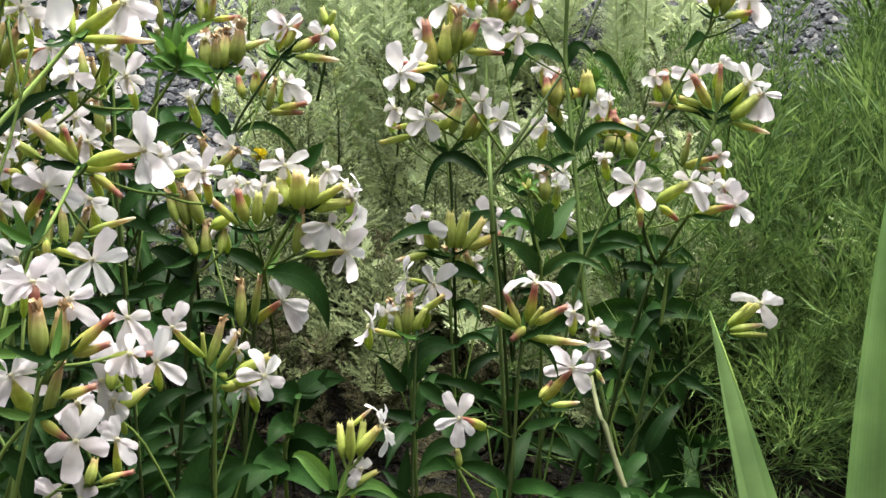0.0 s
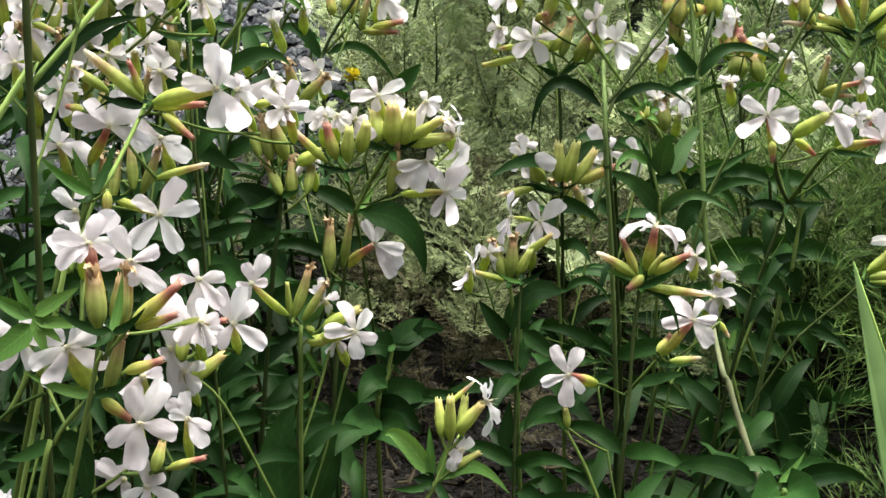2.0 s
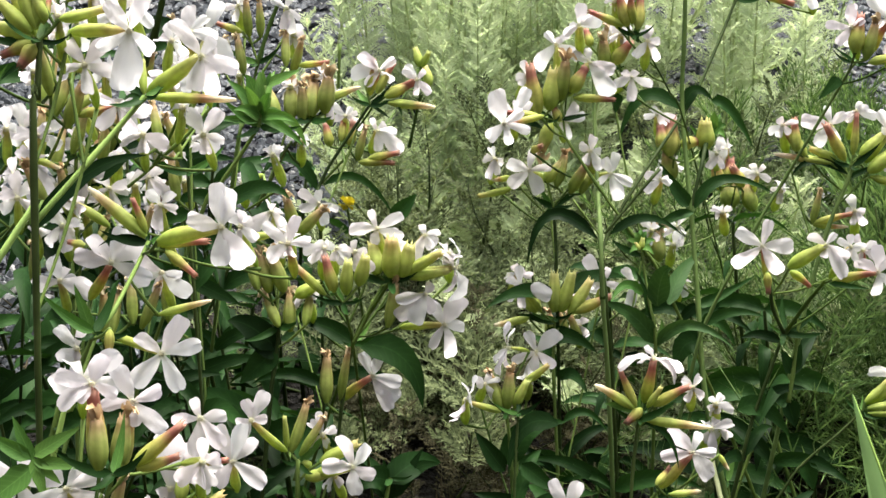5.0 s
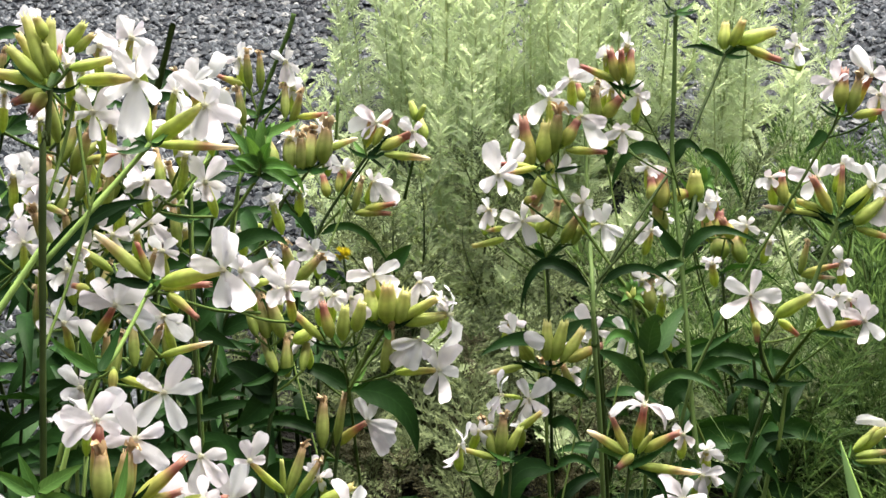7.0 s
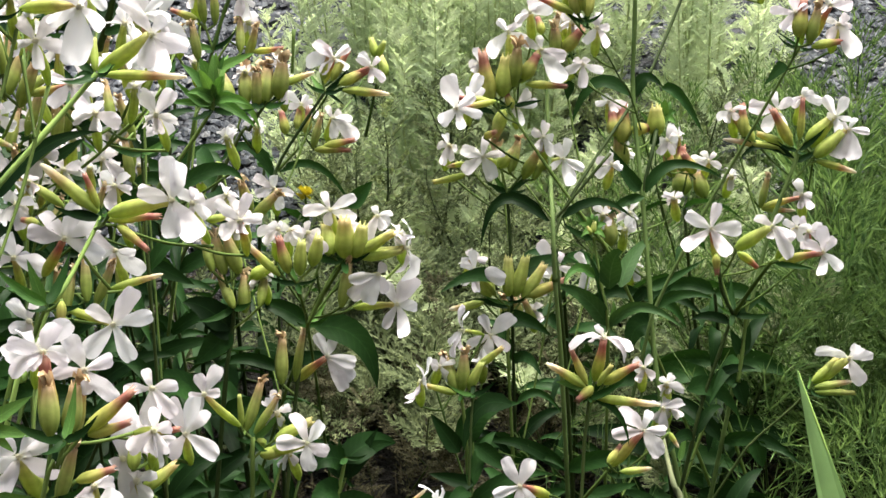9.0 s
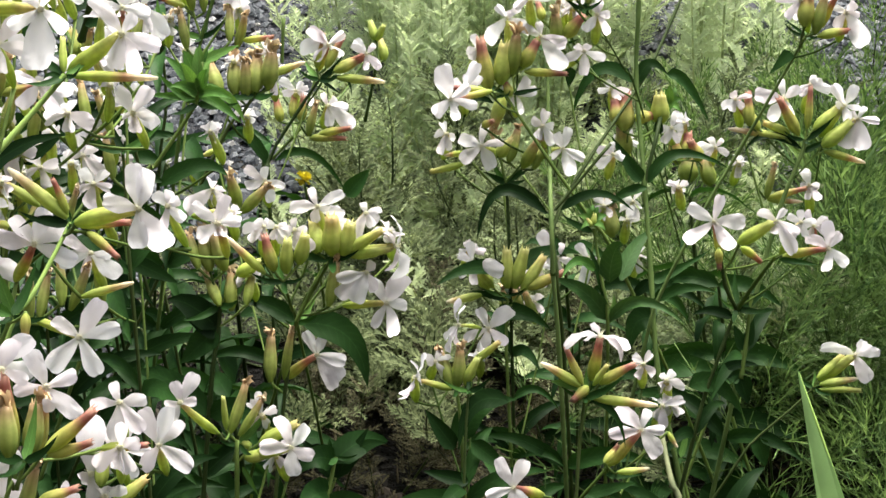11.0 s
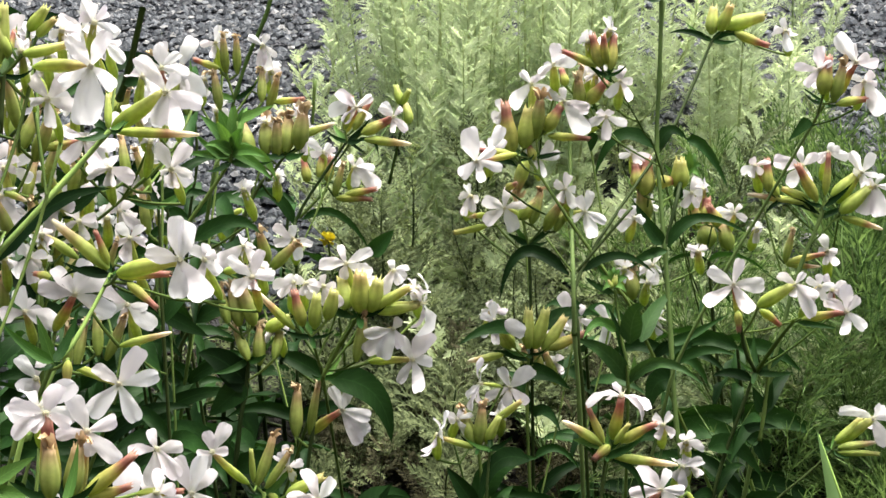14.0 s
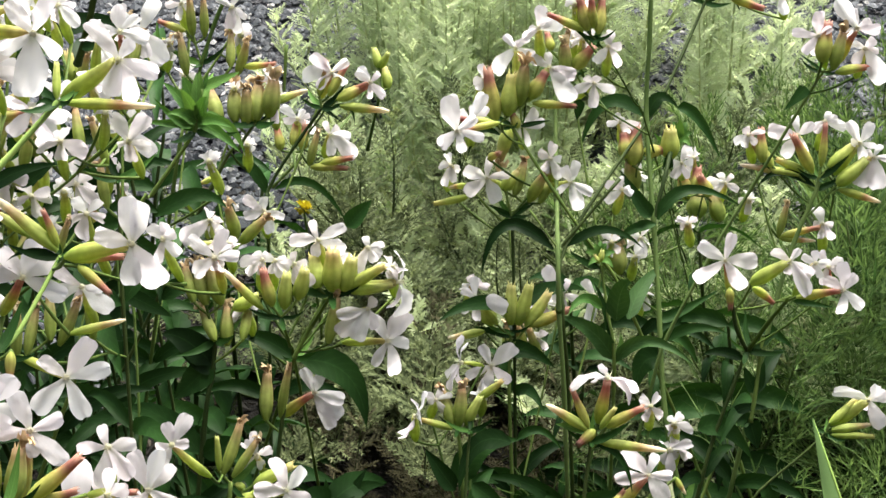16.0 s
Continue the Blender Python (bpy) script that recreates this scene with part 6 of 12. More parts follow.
flower(p, (-0.1265, 0.5879, 0.3094), (-0.1222, 0.5780, 0.3318), (0.1990, -0.6962, 0.6898), [(-0.1271, 0.5809, 0.3268), (-0.1187, 0.5855, 0.3286), (-0.1218, 0.5787, 0.3237), (-0.1196, 0.5852, 0.3318), (-0.1290, 0.5854, 0.3332)], 0.0020, 'g', old=True)
stalk(p, [(-0.1261, 0.5636, 0.3095), (-0.1290, 0.5640, 0.3121), (-0.1319, 0.5643, 0.3154)], 0.0007)
calyx(p, (-0.1319, 0.5643, 0.3154), (-0.1375, 0.5781, 0.3237), 0.0024, 'p')
stalk(p, [(-0.1264, 0.5758, 0.2983), (-0.1297, 0.5898, 0.3057), (-0.1330, 0.6038, 0.3166)], 0.0007)
flower(p, (-0.1330, 0.6038, 0.3166), (-0.1284, 0.5938, 0.3387), (0.2075, -0.7073, 0.6757), [(-0.1403, 0.5878, 0.3307), (-0.1325, 0.5962, 0.3289), (-0.1244, 0.6012, 0.3343), (-0.1211, 0.5944, 0.3286), (-0.1301, 0.6022, 0.3385)], 0.0021, 'g')
stalk(p, [(-0.1297, 0.5898, 0.3057), (-0.1257, 0.5944, 0.3062), (-0.1217, 0.5989, 0.3078)], 0.0007)
flower(p, (-0.1217, 0.5989, 0.3078), (-0.1204, 0.5890, 0.3301), (0.1514, -0.7051, 0.6928), [(-0.1253, 0.5951, 0.3317), (-0.1231, 0.5923, 0.3248), (-0.1184, 0.5950, 0.3288), (-0.1176, 0.5940, 0.3231), (-0.1290, 0.5938, 0.3253)], 0.0021, 'g')
stalk(p, [(-0.1237, 0.5966, 0.3070), (-0.1234, 0.6066, 0.3094), (-0.1231, 0.6166, 0.3139)], 0.0007)
calyx(p, (-0.1231, 0.6166, 0.3139), (-0.1255, 0.6175, 0.3307), 0.0027, 'p')
stalk(p, [(-0.1232, 0.6116, 0.3116), (-0.1233, 0.6173, 0.3089), (-0.1234, 0.6231, 0.3075)], 0.0007)
calyx(p, (-0.1234, 0.6231, 0.3075), (-0.1114, 0.6270, 0.3189), 0.0028, 'p')
stalk(p, [(-0.1234, 0.6066, 0.3094), (-0.1293, 0.5926, 0.3198), (-0.1351, 0.5785, 0.3342)], 0.0007)
calyx(p, (-0.1351, 0.5785, 0.3342), (-0.1260, 0.5848, 0.3326), 0.0018, 'g')
leaf(p, (-0.1240, 0.5524, 0.2914), (-0.1461, 0.5578, 0.3028), 0.0155, (-0.0007, 0.0020, 0.0033))
leaf(p, (-0.1240, 0.5524, 0.2914), (-0.1404, 0.5430, 0.2787), 0.0155, (0.0000, 0.0000, 0.0000))
leaf(p, (-0.1226, 0.5511, 0.2892), (-0.1382, 0.5542, 0.2961), 0.0103, (0.0000, 0.0000, 0.0000))
p = soapwort((-0.2889, 0.4187, 0.0000), 'white-flowered soapwort stem with pink-tinged buds')
stalk(p, [(-0.1283, 0.5881, 0.3860), (-0.1363, 0.5809, 0.3756), (-0.1460, 0.5725, 0.3636), (-0.1568, 0.5608, 0.3465), (-0.2285, 0.4838, 0.1732), (-0.2889, 0.4187, 0.0000)], 0.0011)
leaf_pairs(p, [(-0.1283, 0.5881, 0.3860), (-0.1363, 0.5809, 0.3756), (-0.1460, 0.5725, 0.3636), (-0.1568, 0.5608, 0.3465), (-0.2285, 0.4838, 0.1732), (-0.2889, 0.4187, 0.0000)], 0.090)
bracts(p, (-0.1283, 0.5881, 0.3860))
leaf(p, (-0.1266, 0.5896, 0.3881), (-0.1076, 0.5844, 0.3775), 0.0065, (0.0018, 0.0033, 0.0050), young=True)
leaf(p, (-0.1273, 0.5898, 0.3885), (-0.1341, 0.5998, 0.4051), 0.0100, (0.0002, 0.0012, 0.0019), young=True)
leaf(p, (-0.1275, 0.5902, 0.3892), (-0.1072, 0.5757, 0.3828), 0.0065, (0.0000, 0.0000, 0.0020), young=True)
leaf(p, (-0.1275, 0.5902, 0.3892), (-0.1435, 0.6026, 0.4011), 0.0065, (0.0000, 0.0000, 0.0020), young=True)
leaf(p, (-0.1275, 0.5902, 0.3892), (-0.1192, 0.6005, 0.3857), 0.0065, (0.0000, 0.0000, 0.0020), young=True)
leaf(p, (-0.1275, 0.5902, 0.3892), (-0.1374, 0.5823, 0.3966), 0.0065, (0.0000, 0.0000, 0.0020), young=True)
leaf(p, (-0.1275, 0.5902, 0.3892), (-0.1234, 0.6105, 0.4018), 0.0065, (0.0000, 0.0000, 0.0020), young=True)
leaf(p, (-0.1275, 0.5902, 0.3892), (-0.1282, 0.6011, 0.4063), 0.0065, (0.0000, 0.0000, 0.0020), young=True)
leaf(p, (-0.1275, 0.5902, 0.3892), (-0.1327, 0.5881, 0.4050), 0.0065, (0.0000, 0.0000, 0.0020), young=True)
leaf(p, (-0.1275, 0.5902, 0.3892), (-0.1103, 0.5793, 0.3924), 0.0065, (0.0000, 0.0000, 0.0020), young=True)
leaf(p, (-0.1275, 0.5902, 0.3892), (-0.1219, 0.5890, 0.4014), 0.0065, (0.0000, 0.0000, 0.0020), young=True)
leaf(p, (-0.1265, 0.5893, 0.3877), (-0.1184, 0.5917, 0.3904), 0.0035, (0.0000, 0.0000, 0.0000), young=True)
leaf(p, (-0.1265, 0.5893, 0.3877), (-0.1374, 0.5918, 0.3930), 0.0050, (-0.0009, 0.0006, 0.0011), young=True)
leaf(p, (-0.1266, 0.5896, 0.3881), (-0.1230, 0.5952, 0.3965), 0.0035, (0.0000, 0.0000, 0.0000), young=True)
leaf(p, (-0.1278, 0.5892, 0.3877), (-0.1503, 0.5887, 0.3896), 0.0050, (0.0000, 0.0000, 0.0000), young=True)
stalk(p, [(-0.1829, 0.5328, 0.2835), (-0.1822, 0.5815, 0.3148), (-0.1815, 0.6303, 0.3584)], 0.0007)
flower(p, (-0.1818, 0.6304, 0.3585), (-0.1643, 0.6127, 0.3731), (0.3127, -0.8297, 0.4624), [(-0.1766, 0.6094, 0.3756), (-0.1670, 0.6067, 0.3643), (-0.1580, 0.6181, 0.3785), (-0.1539, 0.6099, 0.3611), (-0.1631, 0.6173, 0.3806)], 0.0025, 'g')
stalk(p, [(-0.1818, 0.6059, 0.3366), (-0.1808, 0.6160, 0.3350), (-0.1798, 0.6261, 0.3355)], 0.0007)
flower(p, (-0.1798, 0.6261, 0.3355), (-0.1737, 0.6160, 0.3571), (0.2742, -0.7165, 0.6415), [(-0.1712, 0.6133, 0.3472), (-0.1814, 0.6168, 0.3502), (-0.1857, 0.6193, 0.3573), (-0.1760, 0.6222, 0.3672), (-0.1640, 0.6205, 0.3584)], 0.0020, 'g')
stalk(p, [(-0.1803, 0.6211, 0.3353), (-0.1823, 0.6218, 0.3368), (-0.1842, 0.6226, 0.3389)], 0.0007)
flower(p, (-0.1842, 0.6226, 0.3389), (-0.1847, 0.6125, 0.3605), (0.1874, -0.7289, 0.6585), [(-0.1819, 0.6140, 0.3530), (-0.1897, 0.6114, 0.3507), (-0.1975, 0.6122, 0.3616), (-0.1822, 0.6184, 0.3591), (-0.1892, 0.6229, 0.3617)], 0.0021, 'g')
leaf(p, (-0.1268, 0.5963, 0.3987), (-0.1270, 0.6016, 0.4071), 0.0045, (0.0000, 0.0000, 0.0000), young=True)
leaf(p, (-0.1261, 0.5976, 0.4007), (-0.1102, 0.6024, 0.4063), 0.0065, (0.0000, 0.0000, 0.0000), young=True)
leaf(p, (-0.1261, 0.5970, 0.3997), (-0.1232, 0.6012, 0.4060), 0.0030, (0.0000, 0.0000, 0.0000), young=True)
stalk(p, [(-0.1283, 0.5881, 0.3860), (-0.1261, 0.5976, 0.4007)], 0.0010)
leaf(p, (-0.1446, 0.5681, 0.3563), (-0.1147, 0.5719, 0.3587), 0.0100, (0.0024, 0.0038, 0.0057))
leaf(p, (-0.1434, 0.5691, 0.3578), (-0.1645, 0.5663, 0.3561), 0.0085, (-0.0032, 0.0022, 0.0039))
p = soapwort((-0.2044, 0.5162, 0.0000), 'soapwort stem with a cluster of white five-petalled flowers')
stalk(p, [(-0.1445, 0.6749, 0.3753), (-0.1511, 0.6593, 0.3515), (-0.1563, 0.6454, 0.3300), (-0.1827, 0.5744, 0.1650), (-0.2044, 0.5162, 0.0000)], 0.0011)
leaf_pairs(p, [(-0.1445, 0.6749, 0.3753), (-0.1511, 0.6593, 0.3515), (-0.1563, 0.6454, 0.3300), (-0.1827, 0.5744, 0.1650), (-0.2044, 0.5162, 0.0000)], 0.100)
bracts(p, (-0.1445, 0.6749, 0.3753))
stalk(p, [(-0.1445, 0.6749, 0.3753), (-0.1384, 0.6860, 0.3919), (-0.1303, 0.6971, 0.4085), (-0.1271, 0.7034, 0.4180)], 0.0013)
stalk(p, [(-0.1445, 0.6749, 0.3753), (-0.1467, 0.6785, 0.3800), (-0.1489, 0.6820, 0.3860)], 0.0007)
calyx(p, (-0.1489, 0.6820, 0.3860), (-0.1500, 0.6878, 0.4020), 0.0020, 'p')
stalk(p, [(-0.1478, 0.6802, 0.3830), (-0.1456, 0.6810, 0.3840), (-0.1433, 0.6817, 0.3856)], 0.0007)
calyx(p, (-0.1433, 0.6817, 0.3856), (-0.1438, 0.6891, 0.4009), 0.0019, 'p')
stalk(p, [(-0.1478, 0.6802, 0.3830), (-0.1501, 0.6814, 0.3853), (-0.1524, 0.6826, 0.3884)], 0.0007)
calyx(p, (-0.1524, 0.6826, 0.3884), (-0.1663, 0.6891, 0.3903), 0.0017, 'r')
stalk(p, [(-0.1539, 0.6517, 0.3398), (-0.1547, 0.6756, 0.3557), (-0.1554, 0.6995, 0.3777)], 0.0007)
flower(p, (-0.1558, 0.6997, 0.3780), (-0.1545, 0.6893, 0.3993), (0.2162, -0.8624, 0.4577), [(-0.1618, 0.6872, 0.3987), (-0.1534, 0.6936, 0.4068), (-0.1474, 0.6935, 0.4039), (-0.1564, 0.6854, 0.3929), (-0.1488, 0.6885, 0.3952)], 0.0022, 'g')
stalk(p, [(-0.1547, 0.6756, 0.3557), (-0.1450, 0.6882, 0.3645), (-0.1353, 0.7009, 0.3772)], 0.0007)
flower(p, (-0.1344, 0.7009, 0.3771), (-0.1307, 0.6902, 0.3975), (0.1848, -0.8678, 0.4612), [(-0.1381, 0.6909, 0.4020), (-0.1236, 0.6893, 0.3931), (-0.1264, 0.6854, 0.3869), (-0.1313, 0.6851, 0.3883), (-0.1291, 0.6933, 0.4028)], 0.0022, 'g')
stalk(p, [(-0.1499, 0.6622, 0.3558), (-0.1402, 0.6681, 0.3633), (-0.1305, 0.6741, 0.3737)], 0.0007)
calyx(p, (-0.1305, 0.6741, 0.3737), (-0.1318, 0.6869, 0.3848), 0.0021, 'p')
stalk(p, [(-0.1353, 0.6711, 0.3685), (-0.1318, 0.6731, 0.3683), (-0.1282, 0.6750, 0.3690)], 0.0007)
calyx(p, (-0.1282, 0.6750, 0.3690), (-0.1228, 0.6781, 0.3848), 0.0021, 'p')
stalk(p, [(-0.1402, 0.6946, 0.3709), (-0.1367, 0.7037, 0.3632), (-0.1333, 0.7127, 0.3579)], 0.0007)
flower(p, (-0.1333, 0.7127, 0.3579), (-0.1303, 0.7020, 0.3787), (0.1757, -0.7775, 0.6038), [(-0.1360, 0.7041, 0.3708), (-0.1292, 0.7030, 0.3694), (-0.1260, 0.7060, 0.3751), (-0.1337, 0.7095, 0.3814), (-0.1285, 0.7119, 0.3787)], 0.0023, 'g')
stalk(p, [(-0.1300, 0.6740, 0.3687), (-0.1273, 0.6747, 0.3707), (-0.1247, 0.6754, 0.3734)], 0.0007)
calyx(p, (-0.1247, 0.6754, 0.3734), (-0.1090, 0.6731, 0.3765), 0.0015, 'r')
stalk(p, [(-0.1547, 0.6756, 0.3557), (-0.1602, 0.6827, 0.3584), (-0.1658, 0.6898, 0.3632)], 0.0007)
flower(p, (-0.1658, 0.6898, 0.3632), (-0.1597, 0.6792, 0.3840), (0.2540, -0.7615, 0.5963), [(-0.1637, 0.6849, 0.3845), (-0.1592, 0.6798, 0.3745), (-0.1644, 0.6806, 0.3756), (-0.1551, 0.6893, 0.3844), (-0.1678, 0.6841, 0.3798)], 0.0022, 'g')
stalk(p, [(-0.1469, 0.6693, 0.3666), (-0.1493, 0.6707, 0.3682), (-0.1517, 0.6721, 0.3704)], 0.0007)
calyx(p, (-0.1517, 0.6721, 0.3704), (-0.1545, 0.6797, 0.3854), 0.0022, 'p')
stalk(p, [(-0.1683, 0.6131, 0.2550), (-0.1662, 0.6654, 0.2872), (-0.1641, 0.7177, 0.3324)], 0.0007)
flower(p, (-0.1641, 0.7177, 0.3324), (-0.1622, 0.7071, 0.3534), (0.1838, -0.7604, 0.6229), [(-0.1588, 0.7145, 0.3566), (-0.1576, 0.7124, 0.3493), (-0.1680, 0.7121, 0.3510), (-0.1638, 0.7102, 0.3446), (-0.1669, 0.7146, 0.3555)], 0.0024, 'g')
leaf(p, (-0.1695, 0.6028, 0.4144), (-0.1607, 0.6013, 0.4110), 0.0100, (0.0000, 0.0000, 0.0000))
stalk(p, [(-0.1626, 0.6029, 0.4512), (-0.1739, 0.6065, 0.4208), (-0.1837, 0.6174, 0.4019)], 0.0019, dark=True)
leaf(p, (-0.1757, 0.6030, 0.4155), (-0.1621, 0.6059, 0.4184), 0.0060, (0.0000, 0.0000, 0.0000))
p = soapwort((-0.2976, 0.4915, 0.0000), 'leafy soapwort stem bearing white flowers and green calyces')
stalk(p, [(-0.1159, 0.6483, 0.3577), (-0.1199, 0.6451, 0.3531), (-0.1240, 0.6411, 0.3473), (-0.1361, 0.6307, 0.3324), (-0.2235, 0.5554, 0.1662), (-0.2976, 0.4915, 0.0000)], 0.0010, dark=True)
leaf_pairs(p, [(-0.1159, 0.6483, 0.3577), (-0.1199, 0.6451, 0.3531), (-0.1240, 0.6411, 0.3473), (-0.1361, 0.6307, 0.3324), (-0.2235, 0.5554, 0.1662), (-0.2976, 0.4915, 0.0000)], 0.050)
bracts(p, (-0.1159, 0.6483, 0.3577))
stalk(p, [(-0.1218, 0.6433, 0.3505), (-0.1269, 0.6447, 0.3540), (-0.1321, 0.6461, 0.3590)], 0.0007)
calyx(p, (-0.1321, 0.6461, 0.3590), (-0.1380, 0.6593, 0.3680), 0.0033, 'p')
stalk(p, [(-0.1196, 0.6454, 0.3535), (-0.1223, 0.6467, 0.3555), (-0.1250, 0.6480, 0.3584)], 0.0007)
calyx(p, (-0.1250, 0.6480, 0.3584), (-0.1267, 0.6604, 0.3700), 0.0033, 'p')
calyx(p, (-0.1157, 0.6487, 0.3588), (-0.1155, 0.6612, 0.3704), 0.0038, 'p')
stalk(p, [(-0.1159, 0.6483, 0.3577), (-0.1126, 0.6495, 0.3584), (-0.1093, 0.6507, 0.3599)], 0.0007)
calyx(p, (-0.1093, 0.6507, 0.3599), (-0.1072, 0.6572, 0.3755), 0.0038, 'p')
stalk(p, [(-0.1109, 0.6501, 0.3592), (-0.1094, 0.6520, 0.3619), (-0.1078, 0.6539, 0.3655)], 0.0007)
calyx(p, (-0.1078, 0.6539, 0.3655), (-0.0929, 0.6633, 0.3678), 0.0018, 'b')
calyx(p, (-0.1201, 0.6477, 0.3560), (-0.1198, 0.6537, 0.3719), 0.0027, 'p')
stalk(p, [(-0.1109, 0.6501, 0.3592), (-0.1106, 0.6600, 0.3549), (-0.1103, 0.6699, 0.3527)], 0.0007)
flower(p, (-0.1103, 0.6699, 0.3527), (-0.1079, 0.6592, 0.3739), (0.1503, -0.7652, 0.6260), [(-0.1116, 0.6662, 0.3766), (-0.1064, 0.6663, 0.3720), (-0.1049, 0.6635, 0.3673), (-0.1138, 0.6635, 0.3674), (-0.1152, 0.6663, 0.3715)], 0.0022, 'g', old=True)
stalk(p, [(-0.1440, 0.6238, 0.3173), (-0.1364, 0.6455, 0.3312), (-0.1288, 0.6671, 0.3508)], 0.0007)
flower(p, (-0.1288, 0.6671, 0.3508), (-0.1259, 0.6565, 0.3720), (0.1762, -0.7591, 0.6266), [(-0.1299, 0.6642, 0.3728), (-0.1230, 0.6635, 0.3701), (-0.1293, 0.6605, 0.3617), (-0.1222, 0.6617, 0.3646), (-0.1337, 0.6599, 0.3686)], 0.0022, 'g', old=True)
stalk(p, [(-0.1105, 0.6649, 0.3538), (-0.1099, 0.6651, 0.3493), (-0.1094, 0.6654, 0.3456)], 0.0007)
flower(p, (-0.1094, 0.6654, 0.3456), (-0.1078, 0.6548, 0.3669), (0.1381, -0.7601, 0.6350), [(-0.1102, 0.6570, 0.3581), (-0.1071, 0.6508, 0.3565), (-0.1093, 0.6644, 0.3680), (-0.1154, 0.6615, 0.3638), (-0.1027, 0.6616, 0.3641)], 0.0022, 'g', old=True)
stalk(p, [(-0.1326, 0.6563, 0.3410), (-0.1310, 0.6700, 0.3242), (-0.1294, 0.6838, 0.3114)], 0.0007)
flower(p, (-0.1294, 0.6838, 0.3114), (-0.1264, 0.6734, 0.3330), (0.1714, -0.7401, 0.6503), [(-0.1361, 0.6790, 0.3341), (-0.1304, 0.6762, 0.3265), (-0.1235, 0.6813, 0.3305), (-0.1228, 0.6775, 0.3248), (-0.1281, 0.6824, 0.3350)], 0.0023, 'g')
stalk(p, [(-0.1029, 0.6573, 0.3703), (-0.1022, 0.6688, 0.3883)], 0.0010)
p = soapwort((-0.1218, 0.5804, 0.0000), 'white-flowered soapwort stem with pink-tinged buds')
stalk(p, [(-0.0958, 0.7207, 0.3290), (-0.1063, 0.7118, 0.3162), (-0.1224, 0.6963, 0.2938), (-0.1223, 0.6851, 0.2761), (-0.1220, 0.6263, 0.1381), (-0.1218, 0.5804, 0.0000)], 0.0011, dark=True)
leaf_pairs(p, [(-0.0958, 0.7207, 0.3290), (-0.1063, 0.7118, 0.3162), (-0.1224, 0.6963, 0.2938), (-0.1223, 0.6851, 0.2761), (-0.1220, 0.6263, 0.1381), (-0.1218, 0.5804, 0.0000)], 0.120)
bracts(p, (-0.0958, 0.7207, 0.3290))
stalk(p, [(-0.1223, 0.6851, 0.2761), (-0.1109, 0.7133, 0.2963), (-0.0994, 0.7415, 0.3242)], 0.0007)
flower(p, (-0.0993, 0.7412, 0.3238), (-0.0912, 0.7308, 0.3443), (0.1573, -0.8519, 0.4995), [(-0.1062, 0.7286, 0.3453), (-0.1012, 0.7342, 0.3534), (-0.0828, 0.7351, 0.3491), (-0.0983, 0.7254, 0.3375), (-0.0842, 0.7284, 0.3381)], 0.0019, 'r')
stalk(p, [(-0.1051, 0.7274, 0.3102), (-0.0987, 0.7295, 0.3184), (-0.0922, 0.7316, 0.3289)], 0.0007)
flower(p, (-0.0909, 0.7313, 0.3283), (-0.0710, 0.7294, 0.3397), (0.2161, -0.8410, 0.4959), [(-0.0788, 0.7303, 0.3446), (-0.0659, 0.7331, 0.3437), (-0.0637, 0.7269, 0.3322), (-0.0712, 0.7251, 0.3324), (-0.0756, 0.7328, 0.3475)], 0.0022, 'r')
stalk(p, [(-0.0958, 0.7207, 0.3290), (-0.0966, 0.7222, 0.3312), (-0.0974, 0.7237, 0.3340)], 0.0007)
calyx(p, (-0.0974, 0.7237, 0.3340), (-0.0941, 0.7339, 0.3488), 0.0020, 'r')
stalk(p, [(-0.0966, 0.7222, 0.3312), (-0.0945, 0.7231, 0.3322), (-0.0925, 0.7241, 0.3338)], 0.0007)
calyx(p, (-0.0925, 0.7241, 0.3338), (-0.0839, 0.7358, 0.3460), 0.0023, 'r')
stalk(p, [(-0.0954, 0.7305, 0.3236), (-0.0918, 0.7269, 0.3273), (-0.0882, 0.7234, 0.3322)], 0.0007)
calyx(p, (-0.0882, 0.7234, 0.3322), (-0.0727, 0.7319, 0.3364), 0.0026, 'r')
calyx(p, (-0.0866, 0.7218, 0.3295), (-0.0613, 0.7257, 0.3248), 0.0023, 'b')
leaf(p, (-0.0942, 0.7203, 0.3281), (-0.0849, 0.7173, 0.3222), 0.0025, (0.0000, 0.0000, 0.0000))
leaf(p, (-0.0912, 0.7210, 0.3289), (-0.0787, 0.7169, 0.3208), 0.0031, (0.0030, 0.0027, 0.0038))
leaf(p, (-0.1295, 0.7281, 0.2700), (-0.1605, 0.7320, 0.2800), 0.0085, (0.0006, 0.0072, 0.0112))
leaf(p, (-0.1263, 0.7304, 0.2732), (-0.0861, 0.7227, 0.2559), 0.0065, (0.0009, 0.0068, 0.0107))
leaf(p, (-0.0891, 0.7389, 0.2443), (-0.0754, 0.7480, 0.2570), 0.0133, (0.0000, 0.0000, 0.0000))
stalk(p, [(-0.1109, 0.7133, 0.2963), (-0.1131, 0.7238, 0.2963), (-0.1153, 0.7343, 0.2986)], 0.0007)
calyx(p, (-0.1153, 0.7343, 0.2986), (-0.1147, 0.7460, 0.3076), 0.0021, 'r')
stalk(p, [(-0.1142, 0.7291, 0.2975), (-0.1123, 0.7312, 0.2966), (-0.1105, 0.7333, 0.2963)], 0.0007)
calyx(p, (-0.1105, 0.7333, 0.2963), (-0.1087, 0.7403, 0.3085), 0.0024, 'r')
